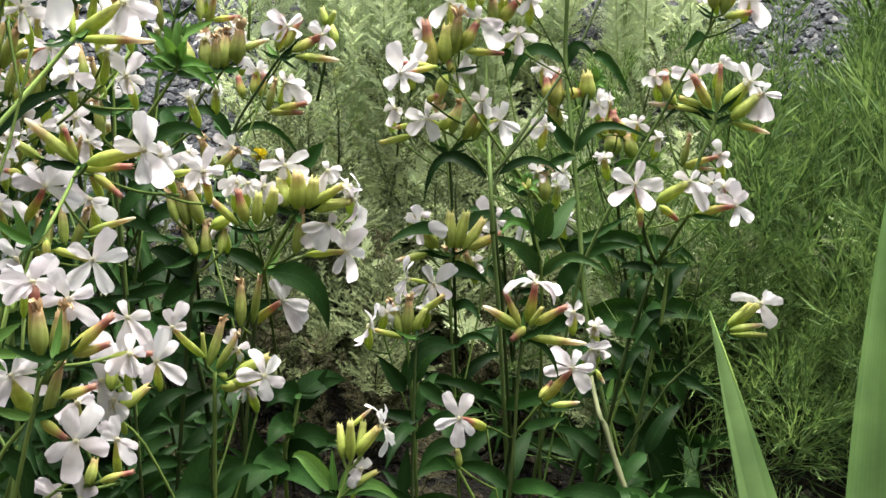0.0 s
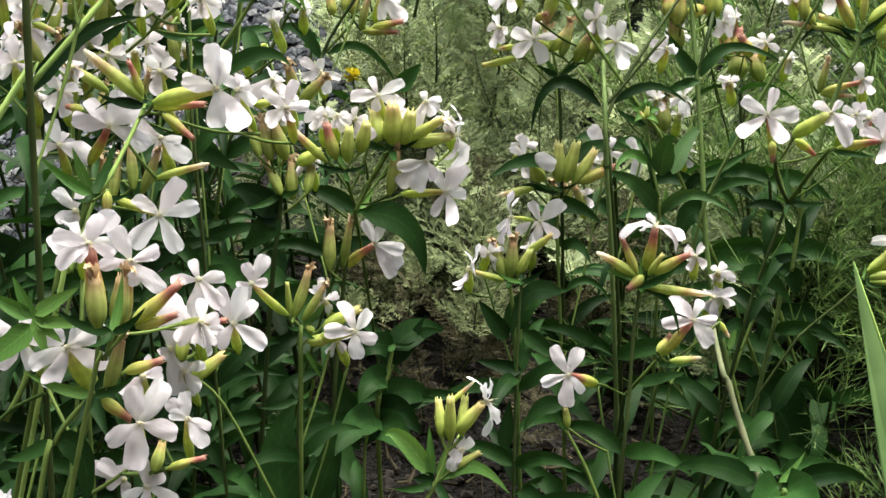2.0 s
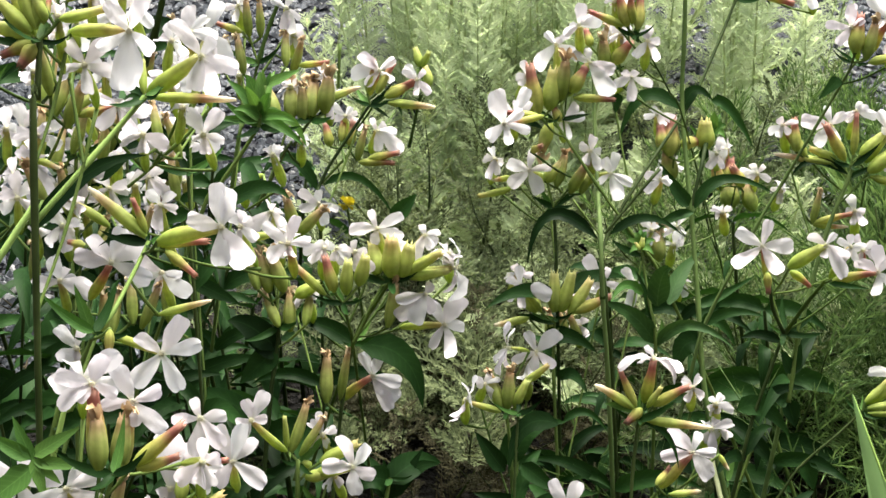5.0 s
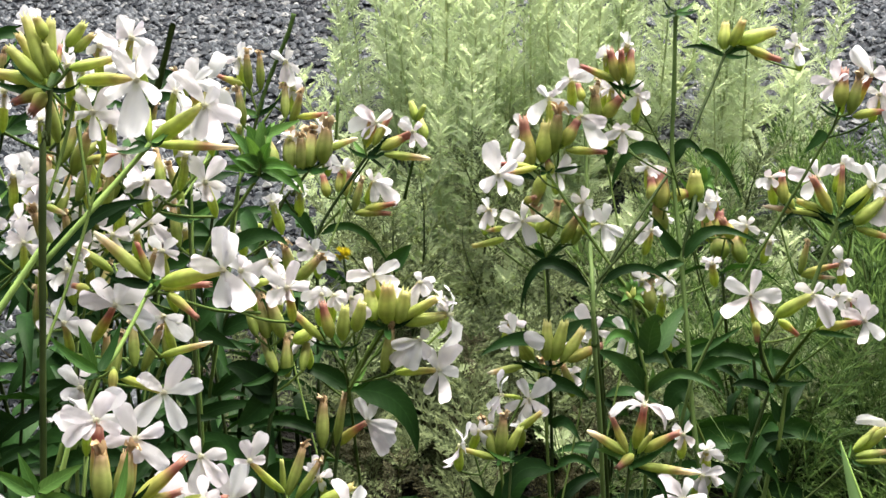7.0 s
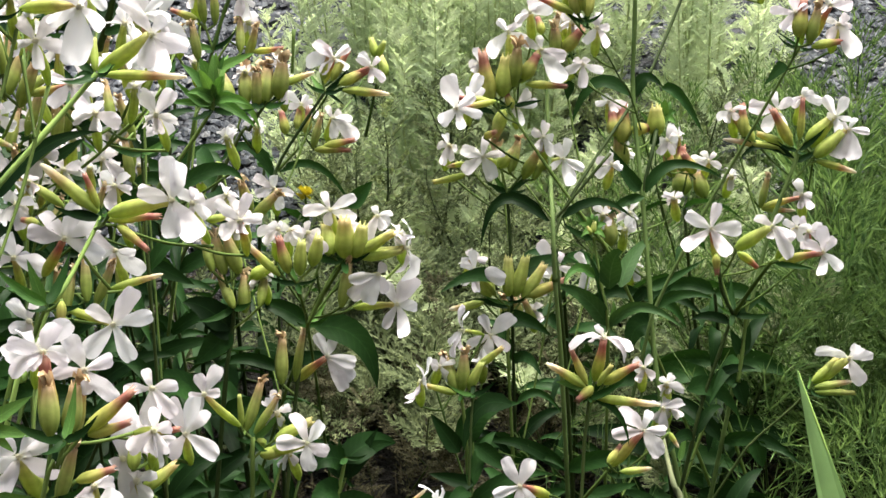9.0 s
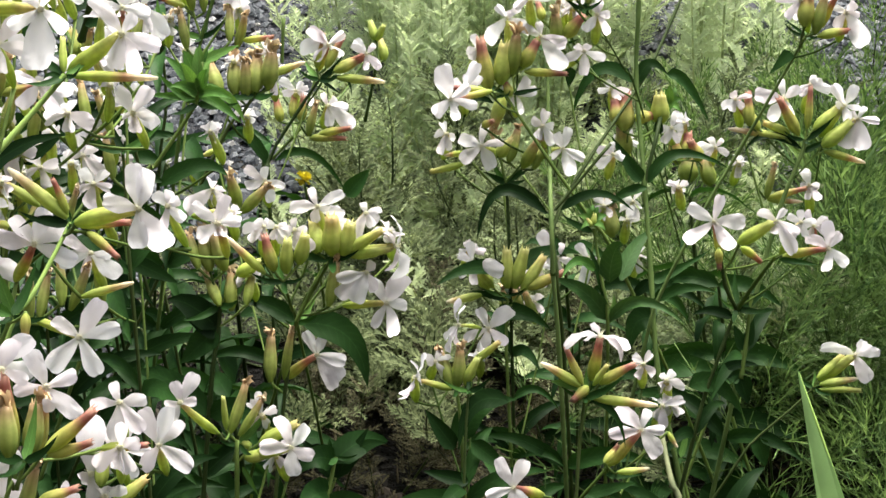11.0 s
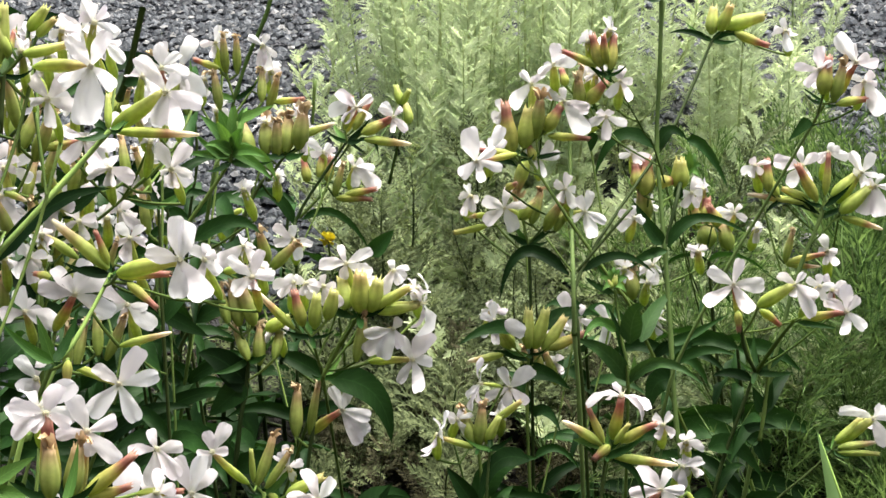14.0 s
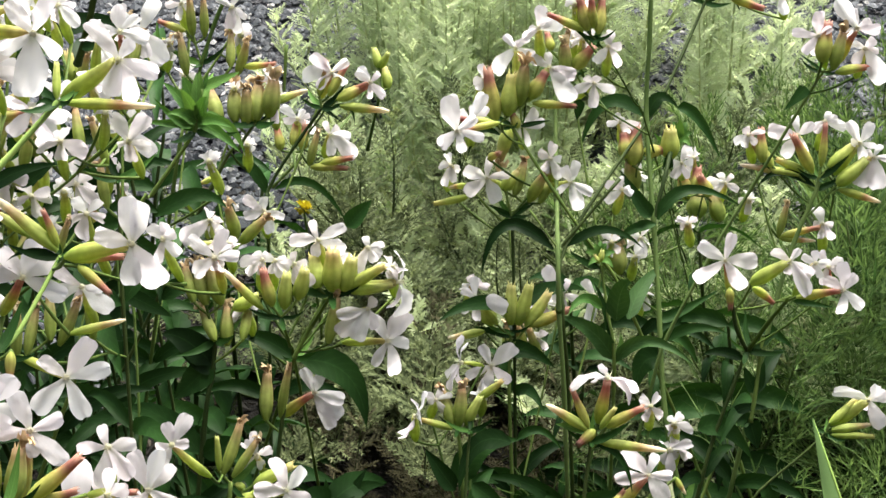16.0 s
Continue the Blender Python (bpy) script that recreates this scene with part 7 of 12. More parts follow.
stalk(p, [(-0.1142, 0.7291, 0.2975), (-0.1178, 0.7308, 0.2966), (-0.1213, 0.7325, 0.2965)], 0.0007)
calyx(p, (-0.1213, 0.7325, 0.2965), (-0.1245, 0.7411, 0.3064), 0.0025, 'r')
stalk(p, [(-0.1114, 0.7322, 0.2965), (-0.1142, 0.7427, 0.2921), (-0.1170, 0.7532, 0.2901)], 0.0007)
flower(p, (-0.1171, 0.7531, 0.2899), (-0.1130, 0.7422, 0.3108), (0.1586, -0.8371, 0.5235), [(-0.1218, 0.7444, 0.3170), (-0.1061, 0.7442, 0.3119), (-0.1029, 0.7408, 0.3055), (-0.1201, 0.7400, 0.3094), (-0.1099, 0.7455, 0.3151)], 0.0025, 'g')
stalk(p, [(-0.1156, 0.7480, 0.2911), (-0.1085, 0.7492, 0.2864), (-0.1014, 0.7503, 0.2834)], 0.0007)
flower(p, (-0.1008, 0.7500, 0.2829), (-0.0951, 0.7389, 0.3034), (0.1378, -0.8349, 0.5329), [(-0.0993, 0.7421, 0.3095), (-0.0902, 0.7416, 0.3063), (-0.0937, 0.7329, 0.2936), (-0.0805, 0.7346, 0.2929), (-0.0841, 0.7396, 0.3016)], 0.0025, 'g')
stalk(p, [(-0.1114, 0.7322, 0.2965), (-0.1088, 0.7308, 0.2924), (-0.1063, 0.7294, 0.2892)], 0.0007)
calyx(p, (-0.1063, 0.7294, 0.2892), (-0.1021, 0.7371, 0.3038), 0.0021, 'p')
calyx(p, (-0.1055, 0.7288, 0.2886), (-0.0854, 0.7299, 0.2876), 0.0020, 'r')
stalk(p, [(-0.1076, 0.7301, 0.2908), (-0.1042, 0.7300, 0.2898), (-0.1008, 0.7298, 0.2896)], 0.0007)
calyx(p, (-0.1008, 0.7298, 0.2896), (-0.0828, 0.7323, 0.2929), 0.0021, 'r')
stalk(p, [(-0.1113, 0.7364, 0.2902), (-0.1271, 0.7264, 0.2763)], 0.0010)
stalk(p, [(-0.1223, 0.6798, 0.2636), (-0.1198, 0.6690, 0.2744), (-0.1174, 0.6582, 0.2885)], 0.0007)
flower(p, (-0.1171, 0.6582, 0.2884), (-0.1157, 0.6480, 0.3103), (0.1578, -0.8032, 0.5744), [(-0.1264, 0.6499, 0.3159), (-0.1166, 0.6518, 0.3159), (-0.1248, 0.6447, 0.3082), (-0.1115, 0.6424, 0.3014), (-0.1058, 0.6479, 0.3074)], 0.0023, 'g')
stalk(p, [(-0.1221, 0.6424, 0.1757), (-0.1434, 0.6955, 0.2151), (-0.1647, 0.7486, 0.2693)], 0.0007)
calyx(p, (-0.1647, 0.7486, 0.2693), (-0.1712, 0.7458, 0.2670), 0.0015, 'g')
stalk(p, [(-0.1049, 0.7497, 0.2849), (-0.0912, 0.7914, 0.2870), (-0.0775, 0.8330, 0.2979)], 0.0007)
calyx(p, (-0.0775, 0.8330, 0.2979), (-0.0809, 0.8417, 0.3063), 0.0025, 'g')
stalk(p, [(-0.0844, 0.8122, 0.2925), (-0.0782, 0.8195, 0.2889), (-0.0720, 0.8268, 0.2874)], 0.0007)
calyx(p, (-0.0720, 0.8268, 0.2874), (-0.0753, 0.8386, 0.2953), 0.0031, 'g')
stalk(p, [(-0.0751, 0.8231, 0.2881), (-0.0760, 0.8281, 0.2923), (-0.0768, 0.8331, 0.2979)], 0.0007)
calyx(p, (-0.0768, 0.8331, 0.2979), (-0.0719, 0.8334, 0.3075), 0.0022, 'g')
stalk(p, [(-0.0772, 0.8236, 0.2830), (-0.0858, 0.8236, 0.2466)], 0.0012)
stalk(p, [(-0.1541, 0.7220, 0.2422), (-0.1613, 0.7173, 0.2537), (-0.1686, 0.7125, 0.2684)], 0.0007)
flower(p, (-0.1686, 0.7125, 0.2684), (-0.1665, 0.7024, 0.2903), (0.1823, -0.7201, 0.6694), [(-0.1737, 0.7048, 0.2870), (-0.1633, 0.7085, 0.2875), (-0.1616, 0.7088, 0.2895), (-0.1660, 0.7060, 0.2796), (-0.1707, 0.7105, 0.2919)], 0.0025, 'g')
p = soapwort((0.1595, 0.6320, 0.0000), 'soapwort stem with a cluster of white five-petalled flowers')
stalk(p, [(0.0028, 0.7179, 0.3214), (0.0264, 0.7007, 0.2911), (0.0495, 0.6850, 0.2634), (0.0644, 0.6778, 0.2408), (0.1183, 0.6519, 0.1204), (0.1595, 0.6320, 0.0000)], 0.0011)
bracts(p, (0.0028, 0.7179, 0.3214))
stalk(p, [(0.0028, 0.7179, 0.3214), (-0.0013, 0.7182, 0.3219), (-0.0055, 0.7185, 0.3234)], 0.0007)
calyx(p, (-0.0055, 0.7185, 0.3234), (-0.0101, 0.7293, 0.3478), 0.0038, 'r')
stalk(p, [(-0.0034, 0.7184, 0.3226), (-0.0014, 0.7195, 0.3240), (0.0006, 0.7205, 0.3258)], 0.0007)
calyx(p, (0.0006, 0.7205, 0.3258), (0.0027, 0.7310, 0.3445), 0.0043, 'g')
stalk(p, [(-0.0004, 0.7200, 0.3249), (0.0031, 0.7219, 0.3271), (0.0066, 0.7239, 0.3303)], 0.0007)
calyx(p, (0.0066, 0.7239, 0.3303), (0.0087, 0.7303, 0.3495), 0.0036, 'p')
stalk(p, [(0.0049, 0.7229, 0.3287), (0.0083, 0.7246, 0.3306), (0.0117, 0.7262, 0.3333)], 0.0007)
calyx(p, (0.0117, 0.7262, 0.3333), (0.0198, 0.7355, 0.3438), 0.0038, 'r')
stalk(p, [(0.0092, 0.7132, 0.3131), (0.0022, 0.6956, 0.3260), (-0.0048, 0.6781, 0.3437)], 0.0007)
calyx(p, (-0.0048, 0.6781, 0.3437), (-0.0230, 0.6733, 0.3491), 0.0019, 'r')
calyx(p, (0.0133, 0.7250, 0.3312), (0.0356, 0.7304, 0.3271), 0.0020, 'r')
calyx(p, (0.0062, 0.7176, 0.3205), (0.0024, 0.7222, 0.3277), 0.0022, 'r')
stalk(p, [(-0.0013, 0.6868, 0.3348), (-0.0016, 0.6816, 0.3389), (-0.0018, 0.6764, 0.3444)], 0.0007)
flower(p, (-0.0033, 0.6768, 0.3452), (-0.0228, 0.6574, 0.3507), (-0.0490, -0.8973, 0.4387), [(-0.0287, 0.6647, 0.3649), (-0.0310, 0.6546, 0.3440), (-0.0100, 0.6558, 0.3489), (-0.0188, 0.6529, 0.3419), (-0.0134, 0.6599, 0.3569)], 0.0017, 'r')
stalk(p, [(0.0092, 0.7132, 0.3131), (0.0079, 0.7235, 0.3198), (0.0066, 0.7337, 0.3292)], 0.0007)
flower(p, (0.0062, 0.7337, 0.3293), (0.0038, 0.7396, 0.3554), (-0.0087, -0.8323, 0.5542), [(-0.0021, 0.7431, 0.3607), (0.0098, 0.7432, 0.3610), (-0.0079, 0.7334, 0.3460), (0.0172, 0.7356, 0.3497), (0.0062, 0.7416, 0.3585)], 0.0024, 'g')
stalk(p, [(0.0100, 0.7254, 0.3320), (0.0135, 0.7339, 0.3390), (0.0170, 0.7424, 0.3486)], 0.0007)
flower(p, (0.0174, 0.7425, 0.3488), (0.0152, 0.7319, 0.3700), (-0.0304, -0.8783, 0.4772), [(0.0076, 0.7295, 0.3652), (0.0177, 0.7372, 0.3799), (0.0276, 0.7324, 0.3717), (0.0232, 0.7336, 0.3737), (0.0102, 0.7317, 0.3694)], 0.0024, 'g')
stalk(p, [(0.0072, 0.7286, 0.3245), (0.0088, 0.7313, 0.3264), (0.0104, 0.7339, 0.3291)], 0.0007)
flower(p, (0.0107, 0.7332, 0.3279), (0.0218, 0.7355, 0.3468), (0.0465, -0.8348, 0.5487), [(0.0105, 0.7381, 0.3518), (0.0355, 0.7339, 0.3433), (0.0329, 0.7261, 0.3316), (0.0202, 0.7397, 0.3534), (0.0270, 0.7344, 0.3447)], 0.0024, 'g')
stalk(p, [(-0.0034, 0.7184, 0.3226), (-0.0101, 0.7291, 0.3200), (-0.0168, 0.7399, 0.3199)], 0.0007)
flower(p, (-0.0165, 0.7401, 0.3202), (-0.0118, 0.7297, 0.3420), (0.0414, -0.8616, 0.5059), [(-0.0178, 0.7294, 0.3418), (-0.0134, 0.7338, 0.3490), (-0.0099, 0.7277, 0.3383), (-0.0070, 0.7315, 0.3445), (-0.0153, 0.7268, 0.3373)], 0.0024, 'g')
stalk(p, [(0.0522, 0.6837, 0.2593), (0.0442, 0.7198, 0.2842), (0.0363, 0.7558, 0.3185)], 0.0007)
flower(p, (0.0361, 0.7554, 0.3179), (0.0452, 0.7417, 0.3349), (0.0045, -0.8721, 0.4893), [(0.0354, 0.7400, 0.3319), (0.0566, 0.7397, 0.3312), (0.0454, 0.7354, 0.3236), (0.0473, 0.7437, 0.3383), (0.0408, 0.7436, 0.3383)], 0.0019, 'g')
stalk(p, [(0.0096, 0.7326, 0.3277), (0.0091, 0.7337, 0.3123), (0.0086, 0.7349, 0.2998)], 0.0007)
flower(p, (0.0088, 0.7344, 0.2990), (0.0086, 0.7225, 0.3186), (-0.0085, -0.8469, 0.5317), [(0.0167, 0.7269, 0.3257), (0.0201, 0.7233, 0.3200), (0.0124, 0.7173, 0.3104), (0.0018, 0.7252, 0.3227), (0.0068, 0.7196, 0.3139)], 0.0024, 'g')
stalk(p, [(-0.0101, 0.7291, 0.3200), (-0.0142, 0.7223, 0.3140), (-0.0182, 0.7154, 0.3098)], 0.0007)
flower(p, (-0.0182, 0.7154, 0.3098), (-0.0181, 0.7047, 0.3313), (0.0220, -0.7627, 0.6464), [(-0.0109, 0.7124, 0.3426), (-0.0094, 0.7137, 0.3336), (-0.0171, 0.7166, 0.3319), (-0.0236, 0.7085, 0.3207), (-0.0274, 0.7145, 0.3307)], 0.0024, 'g')
leaf(p, (0.0074, 0.7182, 0.3213), (0.0226, 0.7209, 0.3235), 0.0037, (0.0000, 0.0000, 0.0000))
leaf(p, (-0.0032, 0.7151, 0.3176), (-0.0198, 0.7074, 0.3076), 0.0043, (-0.0024, 0.0039, 0.0065))
stalk(p, [(0.0088, 0.7343, 0.3060), (0.0053, 0.7364, 0.3072), (0.0018, 0.7385, 0.3092)], 0.0007)
calyx(p, (0.0018, 0.7385, 0.3092), (-0.0033, 0.7318, 0.2944), 0.0036, 'p')
p = soapwort((0.1546, 0.8046, 0.0000), 'leafy soapwort stem bearing white flowers and green calyces')
stalk(p, [(0.0429, 0.7123, 0.3731), (0.0510, 0.7170, 0.3607), (0.0656, 0.7340, 0.3294), (0.0765, 0.7426, 0.3041), (0.1200, 0.7772, 0.1521), (0.1546, 0.8046, 0.0000)], 0.0006)
bracts(p, (0.0429, 0.7123, 0.3731))
stalk(p, [(0.0429, 0.7123, 0.3731), (0.0410, 0.7133, 0.3745), (0.0390, 0.7142, 0.3766)], 0.0007)
calyx(p, (0.0390, 0.7142, 0.3766), (0.0346, 0.7220, 0.3908), 0.0028, 'r')
calyx(p, (0.0419, 0.7154, 0.3780), (0.0402, 0.7181, 0.3924), 0.0022, 'r')
calyx(p, (0.0443, 0.7140, 0.3755), (0.0462, 0.7267, 0.3889), 0.0026, 'r')
calyx(p, (0.0373, 0.7144, 0.3771), (0.0198, 0.7214, 0.3822), 0.0019, 'r')
stalk(p, [(0.0563, 0.7232, 0.3493), (0.0465, 0.7276, 0.3570), (0.0368, 0.7320, 0.3674)], 0.0007)
flower(p, (0.0368, 0.7320, 0.3674), (0.0324, 0.7210, 0.3881), (-0.0961, -0.8007, 0.5913), [(0.0286, 0.7275, 0.3866), (0.0313, 0.7244, 0.3813), (0.0355, 0.7284, 0.3890), (0.0395, 0.7264, 0.3818), (0.0310, 0.7307, 0.3900)], 0.0023, 'g')
stalk(p, [(0.0416, 0.7298, 0.3622), (0.0415, 0.7329, 0.3666), (0.0415, 0.7360, 0.3722)], 0.0007)
flower(p, (0.0415, 0.7360, 0.3722), (0.0439, 0.7249, 0.3927), (0.0030, -0.8071, 0.5905), [(0.0425, 0.7350, 0.3942), (0.0477, 0.7327, 0.3927), (0.0413, 0.7296, 0.3902), (0.0473, 0.7284, 0.3842), (0.0409, 0.7295, 0.3839)], 0.0023, 'g')
stalk(p, [(0.0616, 0.7294, 0.3380), (0.0555, 0.7255, 0.3426), (0.0493, 0.7217, 0.3490)], 0.0007)
flower(p, (0.0497, 0.7218, 0.3491), (0.0494, 0.7111, 0.3703), (-0.0645, -0.8714, 0.4862), [(0.0512, 0.7149, 0.3773), (0.0559, 0.7108, 0.3707), (0.0561, 0.7063, 0.3627), (0.0435, 0.7072, 0.3625), (0.0481, 0.7141, 0.3755)], 0.0023, 'g')
leaf(p, (0.0414, 0.7132, 0.3746), (0.0450, 0.7103, 0.3696), 0.0058, (0.0000, 0.0000, 0.0000))
stalk(p, [(0.0765, 0.7426, 0.3041), (0.0537, 0.7441, 0.3174), (0.0309, 0.7457, 0.3363)], 0.0007)
calyx(p, (0.0309, 0.7457, 0.3363), (0.0296, 0.7499, 0.3527), 0.0033, 'p')
stalk(p, [(0.0423, 0.7449, 0.3269), (0.0386, 0.7459, 0.3330), (0.0349, 0.7469, 0.3406)], 0.0007)
calyx(p, (0.0349, 0.7469, 0.3406), (0.0443, 0.7494, 0.3524), 0.0036, 'r')
stalk(p, [(0.0367, 0.7464, 0.3368), (0.0298, 0.7487, 0.3418), (0.0229, 0.7511, 0.3488)], 0.0007)
calyx(p, (0.0229, 0.7511, 0.3488), (0.0203, 0.7588, 0.3554), 0.0022, 'r')
stalk(p, [(0.0537, 0.7441, 0.3174), (0.0454, 0.7568, 0.3232), (0.0372, 0.7694, 0.3324)], 0.0007)
flower(p, (0.0372, 0.7694, 0.3324), (0.0347, 0.7585, 0.3533), (-0.0660, -0.7906, 0.6088), [(0.0280, 0.7642, 0.3524), (0.0386, 0.7658, 0.3538), (0.0370, 0.7627, 0.3457), (0.0331, 0.7683, 0.3572), (0.0296, 0.7637, 0.3445)], 0.0025, 'g')
stalk(p, [(0.0298, 0.7487, 0.3418), (0.0286, 0.7512, 0.3416), (0.0274, 0.7536, 0.3419)], 0.0007)
calyx(p, (0.0274, 0.7536, 0.3419), (0.0313, 0.7545, 0.3584), 0.0021, 'p')
stalk(p, [(0.0413, 0.7631, 0.3278), (0.0399, 0.7618, 0.3317), (0.0385, 0.7605, 0.3365)], 0.0007)
flower(p, (0.0385, 0.7605, 0.3365), (0.0389, 0.7495, 0.3574), (-0.0249, -0.7915, 0.6106), [(0.0346, 0.7572, 0.3572), (0.0409, 0.7525, 0.3493), (0.0444, 0.7572, 0.3577), (0.0336, 0.7541, 0.3511), (0.0393, 0.7592, 0.3609)], 0.0024, 'g')
p = soapwort((0.0438, 0.5904, 0.0000), 'white-flowered soapwort stem with pink-tinged buds')
stalk(p, [(0.0258, 0.7698, 0.3254), (0.0268, 0.7325, 0.2945), (0.0270, 0.6648, 0.2812), (0.0284, 0.6475, 0.2537), (0.0322, 0.6335, 0.2124), (0.0390, 0.6081, 0.1062), (0.0438, 0.5904, 0.0000)], 0.0015, pale=True)
leaf_pairs(p, [(0.0258, 0.7698, 0.3254), (0.0268, 0.7325, 0.2945), (0.0270, 0.6648, 0.2812), (0.0284, 0.6475, 0.2537), (0.0322, 0.6335, 0.2124), (0.0390, 0.6081, 0.1062), (0.0438, 0.5904, 0.0000)], 0.260)
bracts(p, (0.0258, 0.7698, 0.3254))
leaf(p, (0.0249, 0.6644, 0.2808), (-0.0111, 0.6544, 0.2696), 0.0089, (-0.0061, 0.0097, 0.0161))
leaf(p, (0.0320, 0.6658, 0.2821), (0.0698, 0.6677, 0.2803), 0.0065, (0.0001, 0.0048, 0.0075))
stalk(p, [(0.0261, 0.6654, 0.2823), (0.0125, 0.6741, 0.2978)], 0.0006)
stalk(p, [(0.0290, 0.6656, 0.2822), (0.0573, 0.6855, 0.3101)], 0.0010, dark=True)
stalk(p, [(0.0270, 0.6640, 0.2800), (0.0284, 0.6475, 0.2537)], 0.0017)
leaf(p, (0.0388, 0.7502, 0.3210), (0.0375, 0.7442, 0.3117), 0.0076, (0.0000, 0.0000, 0.0000))
stalk(p, [(0.0334, 0.6289, 0.1930), (0.0461, 0.6741, 0.2247), (0.0588, 0.7193, 0.2685)], 0.0007)
flower(p, (0.0590, 0.7193, 0.2684), (0.0609, 0.7088, 0.2901), (-0.0595, -0.8230, 0.5649), [(0.0527, 0.7112, 0.2929), (0.0525, 0.7053, 0.2842), (0.0651, 0.7086, 0.2903), (0.0593, 0.7127, 0.2956), (0.0664, 0.7070, 0.2881)], 0.0024, 'g')
p = soapwort((0.0121, 0.5989, 0.0000), 'soapwort stem with a cluster of white five-petalled flowers')
stalk(p, [(0.0036, 0.7118, 0.2703), (0.0049, 0.7014, 0.2538), (0.0061, 0.6846, 0.2271), (0.0096, 0.6354, 0.1135), (0.0121, 0.5989, 0.0000)], 0.0012, dark=True)
leaf_pairs(p, [(0.0036, 0.7118, 0.2703), (0.0049, 0.7014, 0.2538), (0.0061, 0.6846, 0.2271), (0.0096, 0.6354, 0.1135), (0.0121, 0.5989, 0.0000)], 0.050)
bracts(p, (0.0036, 0.7118, 0.2703))
stalk(p, [(0.0056, 0.6922, 0.2392), (0.0031, 0.7141, 0.2538), (0.0007, 0.7360, 0.2739)], 0.0007)
flower(p, (0.0010, 0.7359, 0.2736), (-0.0099, 0.7174, 0.2903), (-0.0377, -0.8528, 0.5209), [(-0.0091, 0.7239, 0.3010), (0.0018, 0.7189, 0.2936), (-0.0029, 0.7109, 0.2802), (-0.0210, 0.7132, 0.2826), (-0.0221, 0.7205, 0.2945)], 0.0022, 'g')
stalk(p, [(0.0019, 0.7251, 0.2638), (0.0116, 0.7255, 0.2698), (0.0213, 0.7258, 0.2783)], 0.0007)
flower(p, (0.0210, 0.7258, 0.2783), (0.0341, 0.7106, 0.2927), (0.0372, -0.8531, 0.5204), [(0.0297, 0.7146, 0.2995), (0.0382, 0.7165, 0.3020), (0.0458, 0.7083, 0.2881), (0.0386, 0.7031, 0.2801), (0.0268, 0.7076, 0.2883)], 0.0022, 'g')
stalk(p, [(0.0164, 0.7257, 0.2741), (0.0218, 0.7276, 0.2764), (0.0271, 0.7296, 0.2800)], 0.0007)
flower(p, (0.0271, 0.7296, 0.2800), (0.0232, 0.7191, 0.3018), (-0.0764, -0.7483, 0.6589), [(0.0168, 0.7250, 0.3020), (0.0204, 0.7189, 0.2941), (0.0296, 0.7142, 0.2933), (0.0314, 0.7234, 0.2989), (0.0256, 0.7282, 0.3056)], 0.0025, 'g')
stalk(p, [(0.0031, 0.7141, 0.2538), (-0.0143, 0.7213, 0.2625), (-0.0317, 0.7284, 0.2755)], 0.0007)
flower(p, (-0.0317, 0.7284, 0.2755), (-0.0289, 0.7180, 0.2974), (0.0723, -0.7447, 0.6634), [(-0.0331, 0.7122, 0.2883), (-0.0277, 0.7161, 0.2877), (-0.0249, 0.7240, 0.2912), (-0.0313, 0.7269, 0.2985), (-0.0359, 0.7232, 0.2945)], 0.0025, 'g')
stalk(p, [(0.0041, 0.7080, 0.2643), (-0.0078, 0.7136, 0.2729), (-0.0196, 0.7192, 0.2849)], 0.0007)
calyx(p, (-0.0196, 0.7192, 0.2849), (-0.0305, 0.7206, 0.2821), 0.0015, 'b')
stalk(p, [(-0.0137, 0.7164, 0.2789), (-0.0166, 0.7162, 0.2791), (-0.0195, 0.7160, 0.2799)], 0.0007)
calyx(p, (-0.0195, 0.7160, 0.2799), (-0.0379, 0.7149, 0.2754), 0.0018, 'g')
stalk(p, [(0.0116, 0.7255, 0.2698), (0.0083, 0.7217, 0.2742), (0.0050, 0.7179, 0.2799)], 0.0007)
calyx(p, (0.0050, 0.7179, 0.2799), (0.0098, 0.7316, 0.2918), 0.0029, 'p')
stalk(p, [(0.0116, 0.7255, 0.2698), (0.0121, 0.7217, 0.2725), (0.0126, 0.7180, 0.2761)], 0.0007)
calyx(p, (0.0126, 0.7180, 0.2761), (0.0204, 0.7205, 0.2910), 0.0033, 'p')
stalk(p, [(0.0066, 0.7198, 0.2770), (0.0026, 0.7195, 0.2794), (-0.0013, 0.7192, 0.2827)], 0.0007)
calyx(p, (-0.0013, 0.7192, 0.2827), (0.0067, 0.7266, 0.2888), 0.0033, 'g')
stalk(p, [(0.0123, 0.7198, 0.2743), (0.0153, 0.7175, 0.2752), (0.0183, 0.7152, 0.2768)], 0.0007)
calyx(p, (0.0183, 0.7152, 0.2768), (0.0254, 0.7273, 0.2865), 0.0025, 'p')
leaf(p, (0.0036, 0.7118, 0.2703), (-0.0091, 0.7143, 0.2759), 0.0038, (0.0000, 0.0000, 0.0000))
leaf(p, (0.0036, 0.7118, 0.2703), (0.0161, 0.7165, 0.2762), 0.0038, (0.0000, 0.0000, 0.0000))
leaf(p, (0.0021, 0.7113, 0.2698), (-0.0025, 0.7068, 0.2632), 0.0044, (0.0000, 0.0000, 0.0000), young=True)
stalk(p, [(0.0036, 0.7118, 0.2703), (0.0129, 0.7185, 0.2797)], 0.0008)
stalk(p, [(0.0036, 0.7118, 0.2703), (0.0002, 0.7188, 0.2818)], 0.0008)
